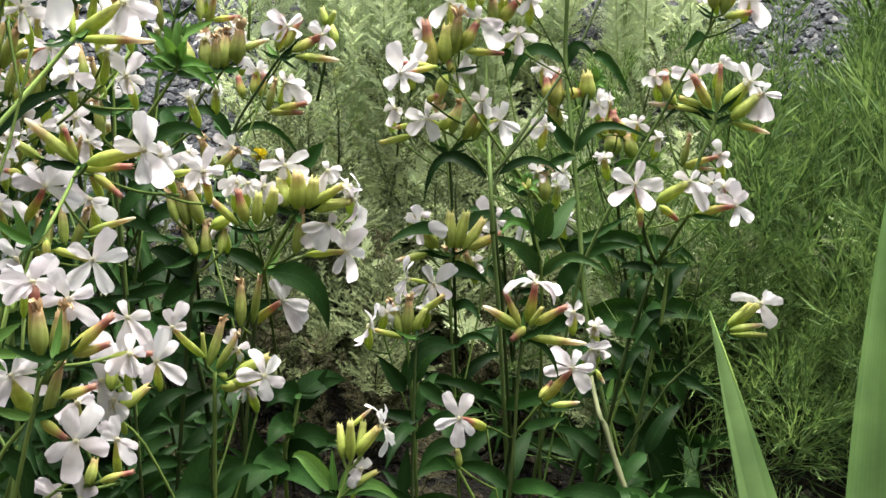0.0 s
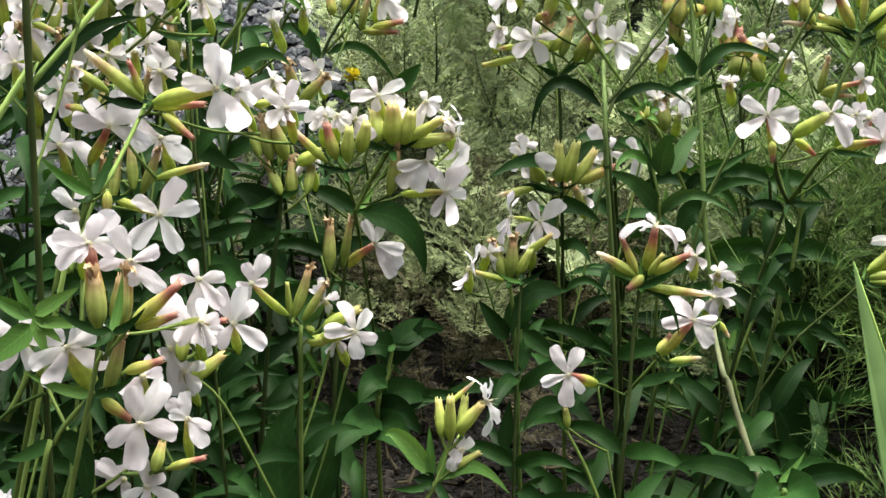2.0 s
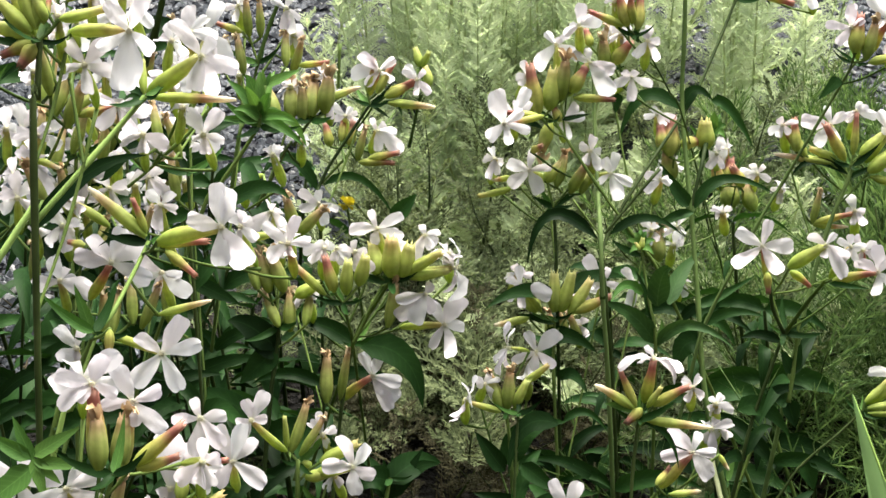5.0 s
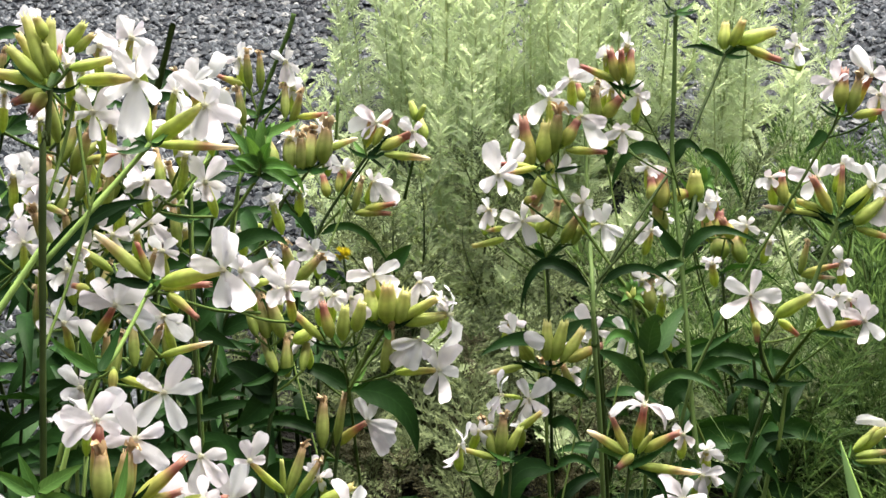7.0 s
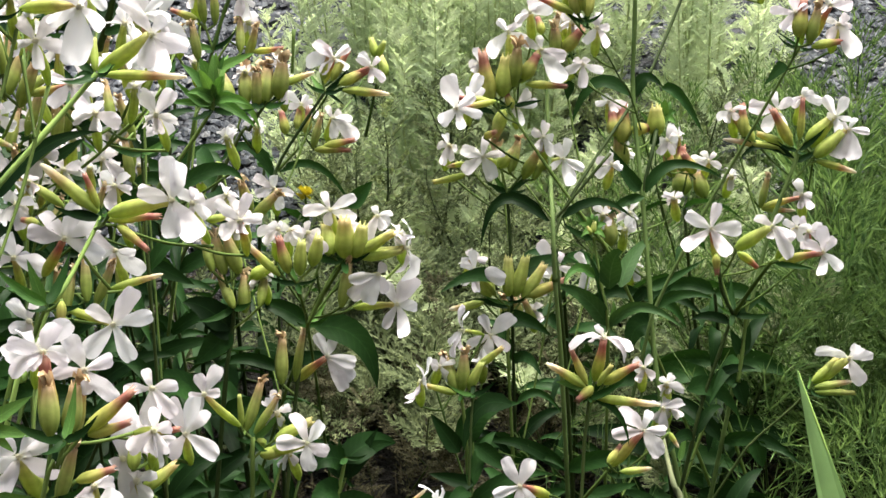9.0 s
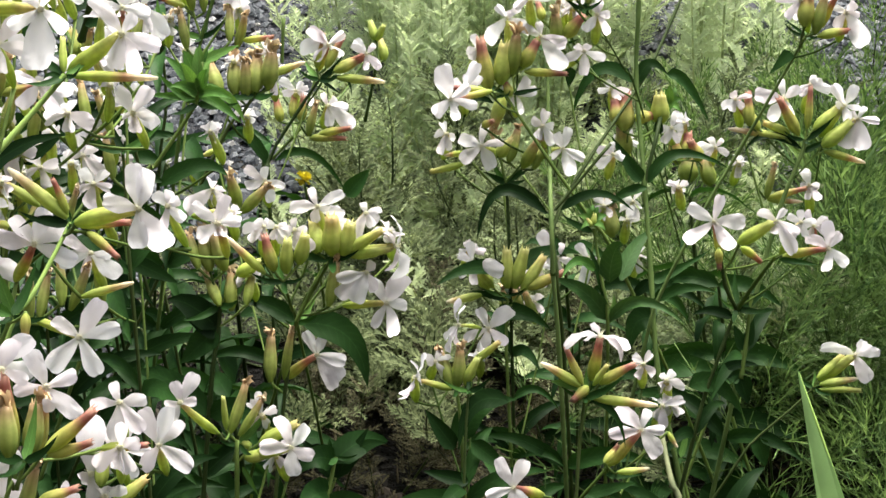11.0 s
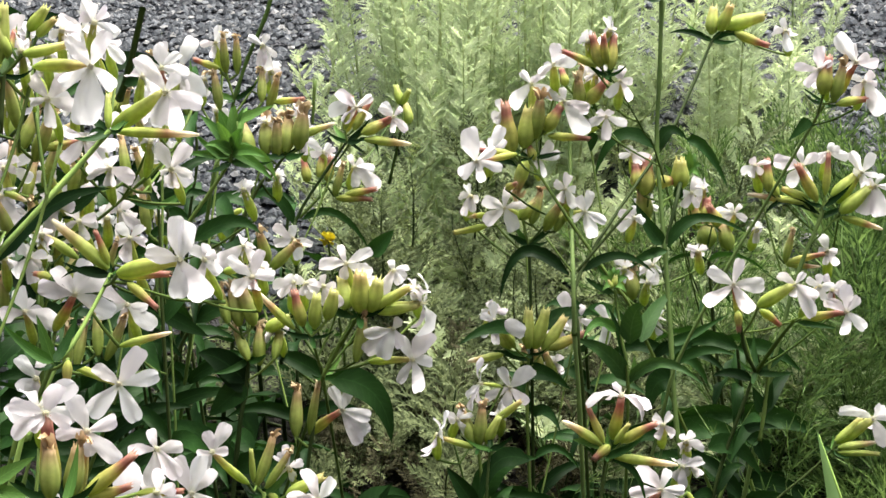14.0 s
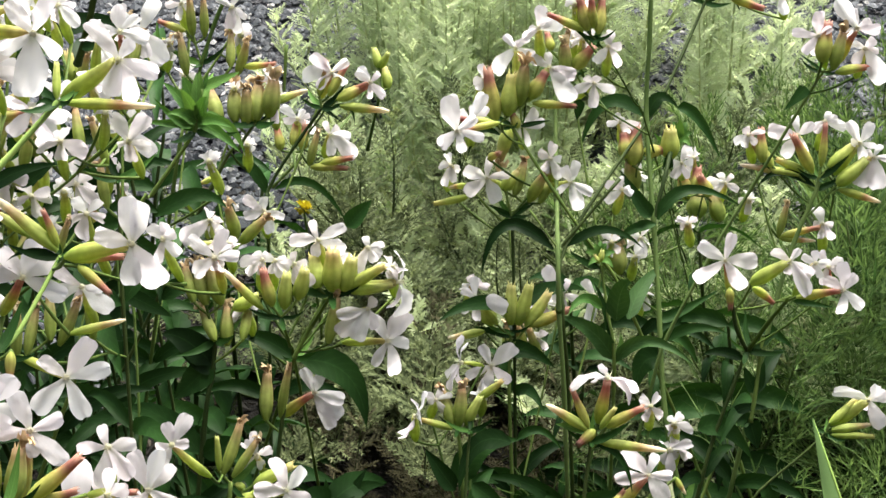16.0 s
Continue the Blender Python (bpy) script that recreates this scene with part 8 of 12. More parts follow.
stalk(p, [(0.0218, 0.7276, 0.2764), (0.0063, 0.7201, 0.2884), (-0.0092, 0.7125, 0.3050)], 0.0007)
calyx(p, (-0.0092, 0.7125, 0.3050), (-0.0031, 0.7117, 0.3090), 0.0019, 'r')
p = soapwort((0.0124, 0.5760, 0.0000), 'leafy soapwort stem bearing white flowers and green calyces')
stalk(p, [(0.0047, 0.6775, 0.2197), (0.0043, 0.6610, 0.1937), (0.0072, 0.6309, 0.1458), (0.0104, 0.5971, 0.0729), (0.0124, 0.5760, 0.0000)], 0.0012)
leaf_pairs(p, [(0.0047, 0.6775, 0.2197), (0.0043, 0.6610, 0.1937), (0.0072, 0.6309, 0.1458), (0.0104, 0.5971, 0.0729), (0.0124, 0.5760, 0.0000)], 0.090)
bracts(p, (0.0047, 0.6775, 0.2197))
stalk(p, [(0.0047, 0.6760, 0.2174), (0.0007, 0.6771, 0.2201), (-0.0034, 0.6782, 0.2239)], 0.0007)
flower(p, (-0.0029, 0.6781, 0.2236), (-0.0142, 0.6778, 0.2414), (-0.0594, -0.7600, 0.6472), [(-0.0156, 0.6847, 0.2493), (0.0028, 0.6740, 0.2384), (-0.0140, 0.6698, 0.2320), (-0.0218, 0.6727, 0.2347), (-0.0217, 0.6805, 0.2439)], 0.0022, 'g')
calyx(p, (-0.0057, 0.6785, 0.2226), (-0.0103, 0.6830, 0.2355), 0.0039, 'g')
calyx(p, (0.0046, 0.6792, 0.2224), (0.0043, 0.6907, 0.2404), 0.0033, 'g')
calyx(p, (0.0081, 0.6794, 0.2223), (0.0140, 0.6900, 0.2411), 0.0036, 'g')
stalk(p, [(0.0046, 0.6730, 0.2126), (0.0086, 0.6760, 0.2163), (0.0125, 0.6790, 0.2212)], 0.0007)
calyx(p, (0.0125, 0.6790, 0.2212), (0.0242, 0.6932, 0.2338), 0.0033, 'g')
stalk(p, [(0.0105, 0.6775, 0.2187), (0.0125, 0.6787, 0.2202), (0.0144, 0.6798, 0.2222)], 0.0007)
calyx(p, (0.0144, 0.6798, 0.2222), (0.0351, 0.6880, 0.2270), 0.0029, 'r')
stalk(p, [(0.0045, 0.6700, 0.2079), (-0.0024, 0.6733, 0.2130), (-0.0094, 0.6765, 0.2200)], 0.0007)
calyx(p, (-0.0094, 0.6765, 0.2200), (-0.0288, 0.6733, 0.2172), 0.0021, 'b')
stalk(p, [(0.0078, 0.6247, 0.1325), (0.0194, 0.6688, 0.1633), (0.0311, 0.7129, 0.2058)], 0.0007)
flower(p, (0.0313, 0.7126, 0.2053), (0.0322, 0.7021, 0.2270), (-0.0297, -0.7830, 0.6213), [(0.0206, 0.7110, 0.2377), (0.0356, 0.7074, 0.2339), (0.0408, 0.7002, 0.2250), (0.0329, 0.6967, 0.2203), (0.0269, 0.7002, 0.2243)], 0.0025, 'g')
stalk(p, [(0.0252, 0.6909, 0.1845), (0.0227, 0.7048, 0.1875), (0.0201, 0.7186, 0.1935)], 0.0007)
flower(p, (0.0201, 0.7186, 0.1935), (0.0227, 0.7088, 0.2163), (0.0240, -0.6938, 0.7198), [(0.0239, 0.7024, 0.2061), (0.0129, 0.7085, 0.2110), (0.0141, 0.7147, 0.2206), (0.0268, 0.7176, 0.2180), (0.0331, 0.7117, 0.2137)], 0.0024, 'r')
stalk(p, [(0.0227, 0.7048, 0.1875), (0.0360, 0.7090, 0.1942), (0.0493, 0.7132, 0.2040)], 0.0007)
flower(p, (0.0493, 0.7132, 0.2039), (0.0494, 0.7032, 0.2266), (-0.0512, -0.7821, 0.6210), [(0.0436, 0.7083, 0.2326), (0.0538, 0.7018, 0.2253), (0.0470, 0.6939, 0.2148), (0.0523, 0.6991, 0.2217), (0.0482, 0.6988, 0.2210)], 0.0025, 'g')
stalk(p, [(0.0227, 0.7048, 0.1875), (0.0012, 0.7019, 0.2001), (-0.0202, 0.6990, 0.2179)], 0.0007)
flower(p, (-0.0202, 0.6990, 0.2179), (-0.0161, 0.6891, 0.2407), (0.0788, -0.6991, 0.7107), [(-0.0117, 0.6977, 0.2388), (-0.0084, 0.6933, 0.2361), (-0.0221, 0.6946, 0.2354), (-0.0184, 0.6971, 0.2410), (-0.0162, 0.6902, 0.2312)], 0.0025, 'g', old=True)
stalk(p, [(0.0012, 0.7019, 0.2001), (0.0024, 0.6999, 0.1928), (0.0036, 0.6980, 0.1868)], 0.0007)
calyx(p, (0.0036, 0.6980, 0.1868), (0.0024, 0.7072, 0.2010), 0.0026, 'p')
stalk(p, [(0.0214, 0.7117, 0.1905), (0.0212, 0.7130, 0.1802), (0.0211, 0.7142, 0.1719)], 0.0007)
flower(p, (0.0211, 0.7142, 0.1719), (0.0196, 0.7045, 0.1950), (-0.0358, -0.6787, 0.7336), [(0.0270, 0.7035, 0.1869), (0.0180, 0.7138, 0.1955), (0.0235, 0.7108, 0.1953), (0.0132, 0.7080, 0.1879), (0.0186, 0.7058, 0.1848)], 0.0026, 'g')
stalk(p, [(0.0212, 0.7136, 0.1761), (0.0172, 0.7074, 0.1807), (0.0132, 0.7012, 0.1872)], 0.0007)
calyx(p, (0.0132, 0.7012, 0.1872), (0.0079, 0.7047, 0.2030), 0.0026, 'p')
stalk(p, [(0.0172, 0.7074, 0.1807), (0.0187, 0.7032, 0.1827), (0.0202, 0.6991, 0.1856)], 0.0007)
calyx(p, (0.0202, 0.6991, 0.1856), (0.0145, 0.7065, 0.1998), 0.0024, 'p')
leaf(p, (0.0063, 0.6763, 0.2176), (-0.0157, 0.6773, 0.2220), 0.0063, (0.0000, 0.0000, 0.0000))
leaf(p, (-0.0014, 0.6707, 0.2098), (0.0286, 0.6685, 0.2025), 0.0126, (-0.0009, 0.0029, 0.0047))
p = soapwort((0.0622, 0.5972, 0.0000), 'young leafy soapwort shoot topped by a pale green bud whorl')
stalk(p, [(0.0507, 0.6847, 0.2582), (0.0545, 0.6664, 0.2390), (0.0582, 0.6522, 0.2170), (0.0602, 0.6307, 0.1085), (0.0622, 0.5972, 0.0000)], 0.0011)
leaf(p, (0.0575, 0.6544, 0.2205), (0.0272, 0.6487, 0.2511), 0.0125, (0.0026, 0.0023, 0.0032), mid_tone=True)
leaf(p, (0.0584, 0.6538, 0.2195), (0.0971, 0.6387, 0.2295), 0.0088, (-0.0025, 0.0060, 0.0094), mid_tone=True)
leaf(p, (0.0586, 0.6653, 0.2370), (0.0654, 0.6683, 0.2592), 0.0150, (-0.0012, 0.0030, 0.0047), mid_tone=True)
leaf(p, (0.0650, 0.6661, 0.2377), (0.0841, 0.6990, 0.2495), 0.0115, (-0.0022, 0.0010, 0.0017), mid_tone=True)
leaf(p, (0.0515, 0.6685, 0.2425), (0.0329, 0.6490, 0.2510), 0.0078, (-0.0013, 0.0035, 0.0055), young=True)
leaf(p, (0.0499, 0.6797, 0.2598), (0.0339, 0.6839, 0.2675), 0.0050, (-0.0009, -0.0004, -0.0006))
leaf(p, (0.0559, 0.6600, 0.2293), (0.0465, 0.6756, 0.2537), 0.0045, (0.0008, 0.0016, 0.0024))
leaf(p, (0.0579, 0.6529, 0.2183), (0.0610, 0.6619, 0.2316), 0.0050, (0.0017, 0.0005, 0.0006), young=True)
leaf(p, (0.0498, 0.6821, 0.2635), (0.0415, 0.6801, 0.2691), 0.0050, (0.0000, 0.0000, 0.0020), young=True)
leaf(p, (0.0498, 0.6821, 0.2635), (0.0580, 0.6883, 0.2641), 0.0050, (0.0000, 0.0000, 0.0020), young=True)
leaf(p, (0.0498, 0.6821, 0.2635), (0.0465, 0.6862, 0.2703), 0.0050, (0.0000, 0.0000, 0.0020), young=True)
leaf(p, (0.0498, 0.6821, 0.2635), (0.0528, 0.6869, 0.2706), 0.0050, (0.0000, 0.0000, 0.0020), young=True)
leaf(p, (0.0498, 0.6821, 0.2635), (0.0433, 0.6744, 0.2647), 0.0050, (0.0000, 0.0000, 0.0020), young=True)
leaf(p, (0.0498, 0.6821, 0.2635), (0.0562, 0.6746, 0.2636), 0.0050, (0.0000, 0.0000, 0.0020), young=True)
leaf(p, (0.0498, 0.6821, 0.2635), (0.0499, 0.6902, 0.2697), 0.0050, (0.0000, 0.0000, 0.0020), young=True)
calyx(p, (0.0497, 0.6798, 0.2636), (0.0507, 0.6831, 0.2685), 0.0016, 'g')
calyx(p, (0.0490, 0.6786, 0.2637), (0.0466, 0.6808, 0.2671), 0.0013, 'g')
p = soapwort((-0.0110, 0.5318, 0.0000), 'white-flowered soapwort stem with pink-tinged buds')
stalk(p, [(-0.0212, 0.6172, 0.2028), (-0.0188, 0.6070, 0.1864), (-0.0175, 0.5944, 0.1662), (-0.0136, 0.5567, 0.0831), (-0.0110, 0.5318, 0.0000)], 0.0013)
leaf_pairs(p, [(-0.0212, 0.6172, 0.2028), (-0.0188, 0.6070, 0.1864), (-0.0175, 0.5944, 0.1662), (-0.0136, 0.5567, 0.0831), (-0.0110, 0.5318, 0.0000)], 0.060)
bracts(p, (-0.0212, 0.6172, 0.2028))
calyx(p, (-0.0239, 0.6175, 0.2036), (-0.0297, 0.6295, 0.2166), 0.0028, 'p')
calyx(p, (-0.0209, 0.6177, 0.2035), (-0.0194, 0.6266, 0.2208), 0.0031, 'p')
stalk(p, [(-0.0210, 0.6163, 0.2013), (-0.0189, 0.6175, 0.2026), (-0.0168, 0.6186, 0.2044)], 0.0007)
calyx(p, (-0.0168, 0.6186, 0.2044), (-0.0104, 0.6238, 0.2179), 0.0026, 'g')
calyx(p, (-0.0239, 0.6169, 0.2026), (-0.0393, 0.6176, 0.2076), 0.0017, 'g')
stalk(p, [(-0.0171, 0.5910, 0.1586), (-0.0267, 0.6135, 0.1740), (-0.0363, 0.6360, 0.1954)], 0.0007)
flower(p, (-0.0364, 0.6353, 0.1943), (-0.0323, 0.6242, 0.2153), (0.0672, -0.7375, 0.6720), [(-0.0367, 0.6233, 0.2148), (-0.0303, 0.6287, 0.2200), (-0.0268, 0.6192, 0.2093), (-0.0371, 0.6260, 0.2178), (-0.0247, 0.6272, 0.2179)], 0.0024, 'g')
stalk(p, [(-0.0315, 0.6247, 0.1847), (-0.0371, 0.6206, 0.1886), (-0.0426, 0.6166, 0.1942)], 0.0007)
flower(p, (-0.0425, 0.6167, 0.1944), (-0.0418, 0.6077, 0.2184), (0.9545, -0.2968, 0.0293), [(-0.0379, 0.6103, 0.2318), (-0.0395, 0.6070, 0.2279), (-0.0483, 0.6040, 0.2059), (-0.0452, 0.5999, 0.2120), (-0.0370, 0.6045, 0.2188)], 0.0023, 'g')
stalk(p, [(-0.0157, 0.5773, 0.1284), (-0.0152, 0.6132, 0.1512), (-0.0147, 0.6491, 0.1830)], 0.0007)
flower(p, (-0.0148, 0.6490, 0.1828), (-0.0054, 0.6573, 0.2117), (0.0575, -0.7023, 0.7095), [(-0.0111, 0.6647, 0.2194), (0.0061, 0.6661, 0.2195), (0.0045, 0.6515, 0.2052), (-0.0082, 0.6458, 0.2005), (-0.0185, 0.6532, 0.2087)], 0.0022, 'g')
stalk(p, [(-0.0315, 0.6247, 0.1847), (-0.0204, 0.6398, 0.1969), (-0.0092, 0.6548, 0.2138)], 0.0007)
flower(p, (-0.0092, 0.6547, 0.2137), (-0.0201, 0.6351, 0.2309), (-0.9233, -0.3154, 0.2193), [(-0.0247, 0.6463, 0.2379), (-0.0208, 0.6400, 0.2394), (-0.0273, 0.6338, 0.2221), (-0.0249, 0.6268, 0.2190), (-0.0218, 0.6300, 0.2200)], 0.0010, 'g')
stalk(p, [(-0.0149, 0.6311, 0.1671), (-0.0127, 0.6400, 0.1747), (-0.0104, 0.6488, 0.1848)], 0.0007)
flower(p, (-0.0104, 0.6488, 0.1848), (-0.0099, 0.6394, 0.2083), (0.0196, -0.6566, 0.7540), [(-0.0147, 0.6465, 0.2045), (-0.0069, 0.6421, 0.2024), (-0.0067, 0.6486, 0.2083), (-0.0131, 0.6428, 0.1991), (-0.0037, 0.6446, 0.2053)], 0.0024, 'g')
stalk(p, [(-0.0204, 0.6398, 0.1969), (-0.0159, 0.6387, 0.2007), (-0.0114, 0.6377, 0.2057)], 0.0007)
calyx(p, (-0.0114, 0.6377, 0.2057), (0.0006, 0.6386, 0.2169), 0.0019, 'g')
leaf(p, (-0.0194, 0.6060, 0.1754), (0.0102, 0.6200, 0.1938), 0.0180, (-0.0061, 0.0032, 0.0058))
leaf(p, (-0.0221, 0.6004, 0.1764), (-0.0374, 0.6106, 0.1943), 0.0119, (0.0000, 0.0000, 0.0000))
p = soapwort((0.0244, 0.4464, 0.0000), 'soapwort stem with a cluster of white five-petalled flowers')
stalk(p, [(0.0413, 0.5591, 0.2473), (0.0390, 0.5479, 0.2298), (0.0374, 0.5321, 0.2052), (0.0348, 0.5149, 0.1783), (0.0286, 0.4742, 0.0891), (0.0244, 0.4464, 0.0000)], 0.0011, dark=True)
leaf_pairs(p, [(0.0413, 0.5591, 0.2473), (0.0390, 0.5479, 0.2298), (0.0374, 0.5321, 0.2052), (0.0348, 0.5149, 0.1783), (0.0286, 0.4742, 0.0891), (0.0244, 0.4464, 0.0000)], 0.080)
bracts(p, (0.0413, 0.5591, 0.2473))
stalk(p, [(0.0390, 0.5479, 0.2298), (0.0417, 0.5593, 0.2377), (0.0444, 0.5707, 0.2486)], 0.0007)
flower(p, (0.0446, 0.5706, 0.2484), (0.0483, 0.5749, 0.2714), (0.0574, 0.2453, 0.9677), [(0.0333, 0.5721, 0.2765), (0.0446, 0.5793, 0.2756), (0.0624, 0.5787, 0.2674), (0.0613, 0.5723, 0.2654), (0.0406, 0.5760, 0.2686)], 0.0027, 'r')
stalk(p, [(0.0413, 0.5591, 0.2473), (0.0407, 0.5608, 0.2497), (0.0401, 0.5624, 0.2527)], 0.0007)
calyx(p, (0.0401, 0.5624, 0.2527), (0.0324, 0.5708, 0.2675), 0.0018, 'r')
calyx(p, (0.0391, 0.5618, 0.2519), (0.0208, 0.5648, 0.2634), 0.0022, 'b')
calyx(p, (0.0428, 0.5621, 0.2518), (0.0354, 0.5562, 0.2479), 0.0022, 'r')
stalk(p, [(0.0411, 0.5581, 0.2457), (0.0446, 0.5605, 0.2486), (0.0481, 0.5630, 0.2526)], 0.0007)
calyx(p, (0.0481, 0.5630, 0.2526), (0.0640, 0.5654, 0.2626), 0.0022, 'r')
stalk(p, [(0.0409, 0.5571, 0.2441), (0.0427, 0.5582, 0.2454), (0.0445, 0.5593, 0.2473)], 0.0007)
calyx(p, (0.0445, 0.5593, 0.2473), (0.0752, 0.5604, 0.2422), 0.0022, 'b')
leaf(p, (0.0402, 0.5619, 0.2518), (0.0253, 0.5623, 0.2544), 0.0064, (0.0000, 0.0000, 0.0000), young=True)
leaf(p, (0.0427, 0.5588, 0.2466), (0.0603, 0.5479, 0.2271), 0.0043, (0.0032, 0.0027, 0.0039))
leaf(p, (0.0414, 0.5580, 0.2455), (0.0493, 0.5599, 0.2476), 0.0032, (0.0000, 0.0000, 0.0000))
calyx(p, (0.0452, 0.5625, 0.2522), (0.0513, 0.5640, 0.2630), 0.0015, 'g')
stalk(p, [(0.0275, 0.4666, 0.0648), (0.0516, 0.5470, 0.1200), (0.0757, 0.6274, 0.1966)], 0.0007)
flower(p, (0.0757, 0.6274, 0.1966), (0.0743, 0.6180, 0.2200), (-0.0853, -0.6503, 0.7548), [(0.0697, 0.6255, 0.2187), (0.0712, 0.6149, 0.2106), (0.0823, 0.6170, 0.2114), (0.0787, 0.6249, 0.2214), (0.0698, 0.6239, 0.2139)], 0.0023, 'g')
stalk(p, [(0.0636, 0.5872, 0.1583), (0.0762, 0.6054, 0.1710), (0.0888, 0.6235, 0.1891)], 0.0007)
flower(p, (0.0888, 0.6235, 0.1891), (0.0861, 0.6143, 0.2126), (-0.1154, -0.6417, 0.7582), [(0.0839, 0.6208, 0.2109), (0.0961, 0.6163, 0.2076), (0.0838, 0.6177, 0.2042), (0.0909, 0.6239, 0.2117), (0.0882, 0.6156, 0.2051)], 0.0023, 'g')
flower(p, (0.0818, 0.6163, 0.1779), (0.0843, 0.6072, 0.2016), (-0.0379, -0.6343, 0.7722), [(0.0807, 0.6077, 0.1915), (0.0947, 0.6117, 0.2026), (0.0845, 0.6009, 0.1917), (0.0813, 0.6165, 0.2012), (0.0875, 0.6167, 0.2016)], 0.0023, 'g')
stalk(p, [(0.0636, 0.5872, 0.1583), (0.0588, 0.5776, 0.1746), (0.0539, 0.5681, 0.1951)], 0.0007)
flower(p, (0.0543, 0.5685, 0.1957), (0.0701, 0.5736, 0.2150), (0.0015, -0.6746, 0.7382), [(0.0592, 0.5826, 0.2232), (0.0547, 0.5709, 0.2125), (0.0732, 0.5820, 0.2226), (0.0815, 0.5736, 0.2149), (0.0792, 0.5648, 0.2069)], 0.0025, 'r')
stalk(p, [(0.0563, 0.5729, 0.1848), (0.0574, 0.5649, 0.1927), (0.0584, 0.5570, 0.2029)], 0.0007)
calyx(p, (0.0584, 0.5570, 0.2029), (0.0740, 0.5611, 0.2016), 0.0018, 'b')
stalk(p, [(0.0579, 0.5610, 0.1978), (0.0548, 0.5601, 0.2016), (0.0518, 0.5593, 0.2065)], 0.0007)
calyx(p, (0.0518, 0.5593, 0.2065), (0.0588, 0.5689, 0.2091), 0.0017, 'r')
stalk(p, [(0.0519, 0.5569, 0.2035), (0.0436, 0.5538, 0.1925), (0.0375, 0.5553, 0.1806)], 0.0011)
leaf(p, (0.0532, 0.5595, 0.1986), (0.0710, 0.5606, 0.1979), 0.0055, (0.0000, 0.0000, 0.0000))
leaf(p, (0.0452, 0.5676, 0.1775), (0.0692, 0.5726, 0.1810), 0.0079, (0.0000, 0.0000, 0.0000))
stalk(p, [(0.0574, 0.5649, 0.1927), (0.0702, 0.5695, 0.2014), (0.0831, 0.5741, 0.2137)], 0.0007)
calyx(p, (0.0831, 0.5741, 0.2137), (0.0878, 0.5694, 0.2076), 0.0012, 'b')
stalk(p, [(0.0825, 0.6144, 0.1800), (0.0852, 0.6183, 0.1764), (0.0879, 0.6221, 0.1738)], 0.0007)
flower(p, (0.0879, 0.6221, 0.1738), (0.0889, 0.6129, 0.1974), (-0.0766, -0.6373, 0.7668), [(0.0828, 0.6131, 0.1915), (0.0881, 0.6115, 0.1883), (0.0944, 0.6178, 0.1953), (0.0880, 0.6224, 0.1968), (0.0943, 0.6140, 0.1897)], 0.0023, 'g')
stalk(p, [(0.0331, 0.5038, 0.1540), (0.0282, 0.5267, 0.1703), (0.0233, 0.5496, 0.1928)], 0.0007)
flower(p, (0.0234, 0.5498, 0.1930), (0.0085, 0.5357, 0.2123), (-0.0940, -0.7127, 0.6951), [(0.0005, 0.5454, 0.2212), (0.0132, 0.5446, 0.2221), (0.0164, 0.5301, 0.2076), (0.0075, 0.5252, 0.2014), (-0.0041, 0.5334, 0.2083)], 0.0024, 'r')
stalk(p, [(0.0282, 0.5267, 0.1703), (0.0183, 0.5248, 0.1787), (0.0085, 0.5230, 0.1898)], 0.0007)
calyx(p, (0.0085, 0.5230, 0.1898), (0.0076, 0.5280, 0.1976), 0.0016, 'g')
stalk(p, [(0.0372, 0.5524, 0.1834), (0.0267, 0.5438, 0.1979), (0.0232, 0.5404, 0.2021)], 0.0007)
stalk(p, [(0.0080, 0.5221, 0.1888), (0.0172, 0.5119, 0.1749), (0.0253, 0.4999, 0.1589)], 0.0011)
leaf(p, (0.0063, 0.5291, 0.1979), (-0.0125, 0.5205, 0.1891), 0.0112, (-0.0012, 0.0032, 0.0041))
leaf(p, (0.0090, 0.5222, 0.1888), (0.0010, 0.5258, 0.1943), 0.0032, (0.0000, 0.0000, 0.0000), young=True)
stalk(p, [(0.0368, 0.5488, 0.1869), (0.0336, 0.5388, 0.1586), (0.0339, 0.5317, 0.1335)], 0.0012, dark=True)
p = soapwort((-0.1832, 0.2155, 0.0000), 'young soapwort shoot with green buds and two white flowers')
stalk(p, [(-0.0407, 0.3808, 0.3066), (-0.0459, 0.3743, 0.2989), (-0.0557, 0.3630, 0.2858), (-0.1253, 0.2824, 0.1429), (-0.1832, 0.2155, 0.0000)], 0.0011)
bracts(p, (-0.0407, 0.3808, 0.3066))
stalk(p, [(-0.0407, 0.3808, 0.3066), (-0.0382, 0.3854, 0.3113), (-0.0358, 0.3900, 0.3175)], 0.0007)
calyx(p, (-0.0358, 0.3900, 0.3175), (-0.0356, 0.3953, 0.3331), 0.0018, 'g')
stalk(p, [(-0.0370, 0.3877, 0.3144), (-0.0380, 0.3892, 0.3163), (-0.0389, 0.3907, 0.3188)], 0.0007)
calyx(p, (-0.0389, 0.3907, 0.3188), (-0.0404, 0.4005, 0.3268), 0.0017, 'g')
stalk(p, [(-0.0370, 0.3877, 0.3144), (-0.0345, 0.3894, 0.3161), (-0.0320, 0.3911, 0.3186)], 0.0007)
calyx(p, (-0.0320, 0.3911, 0.3186), (-0.0311, 0.4020, 0.3272), 0.0017, 'g')
calyx(p, (-0.0336, 0.3920, 0.3198), (-0.0252, 0.3973, 0.3282), 0.0021, 'g')
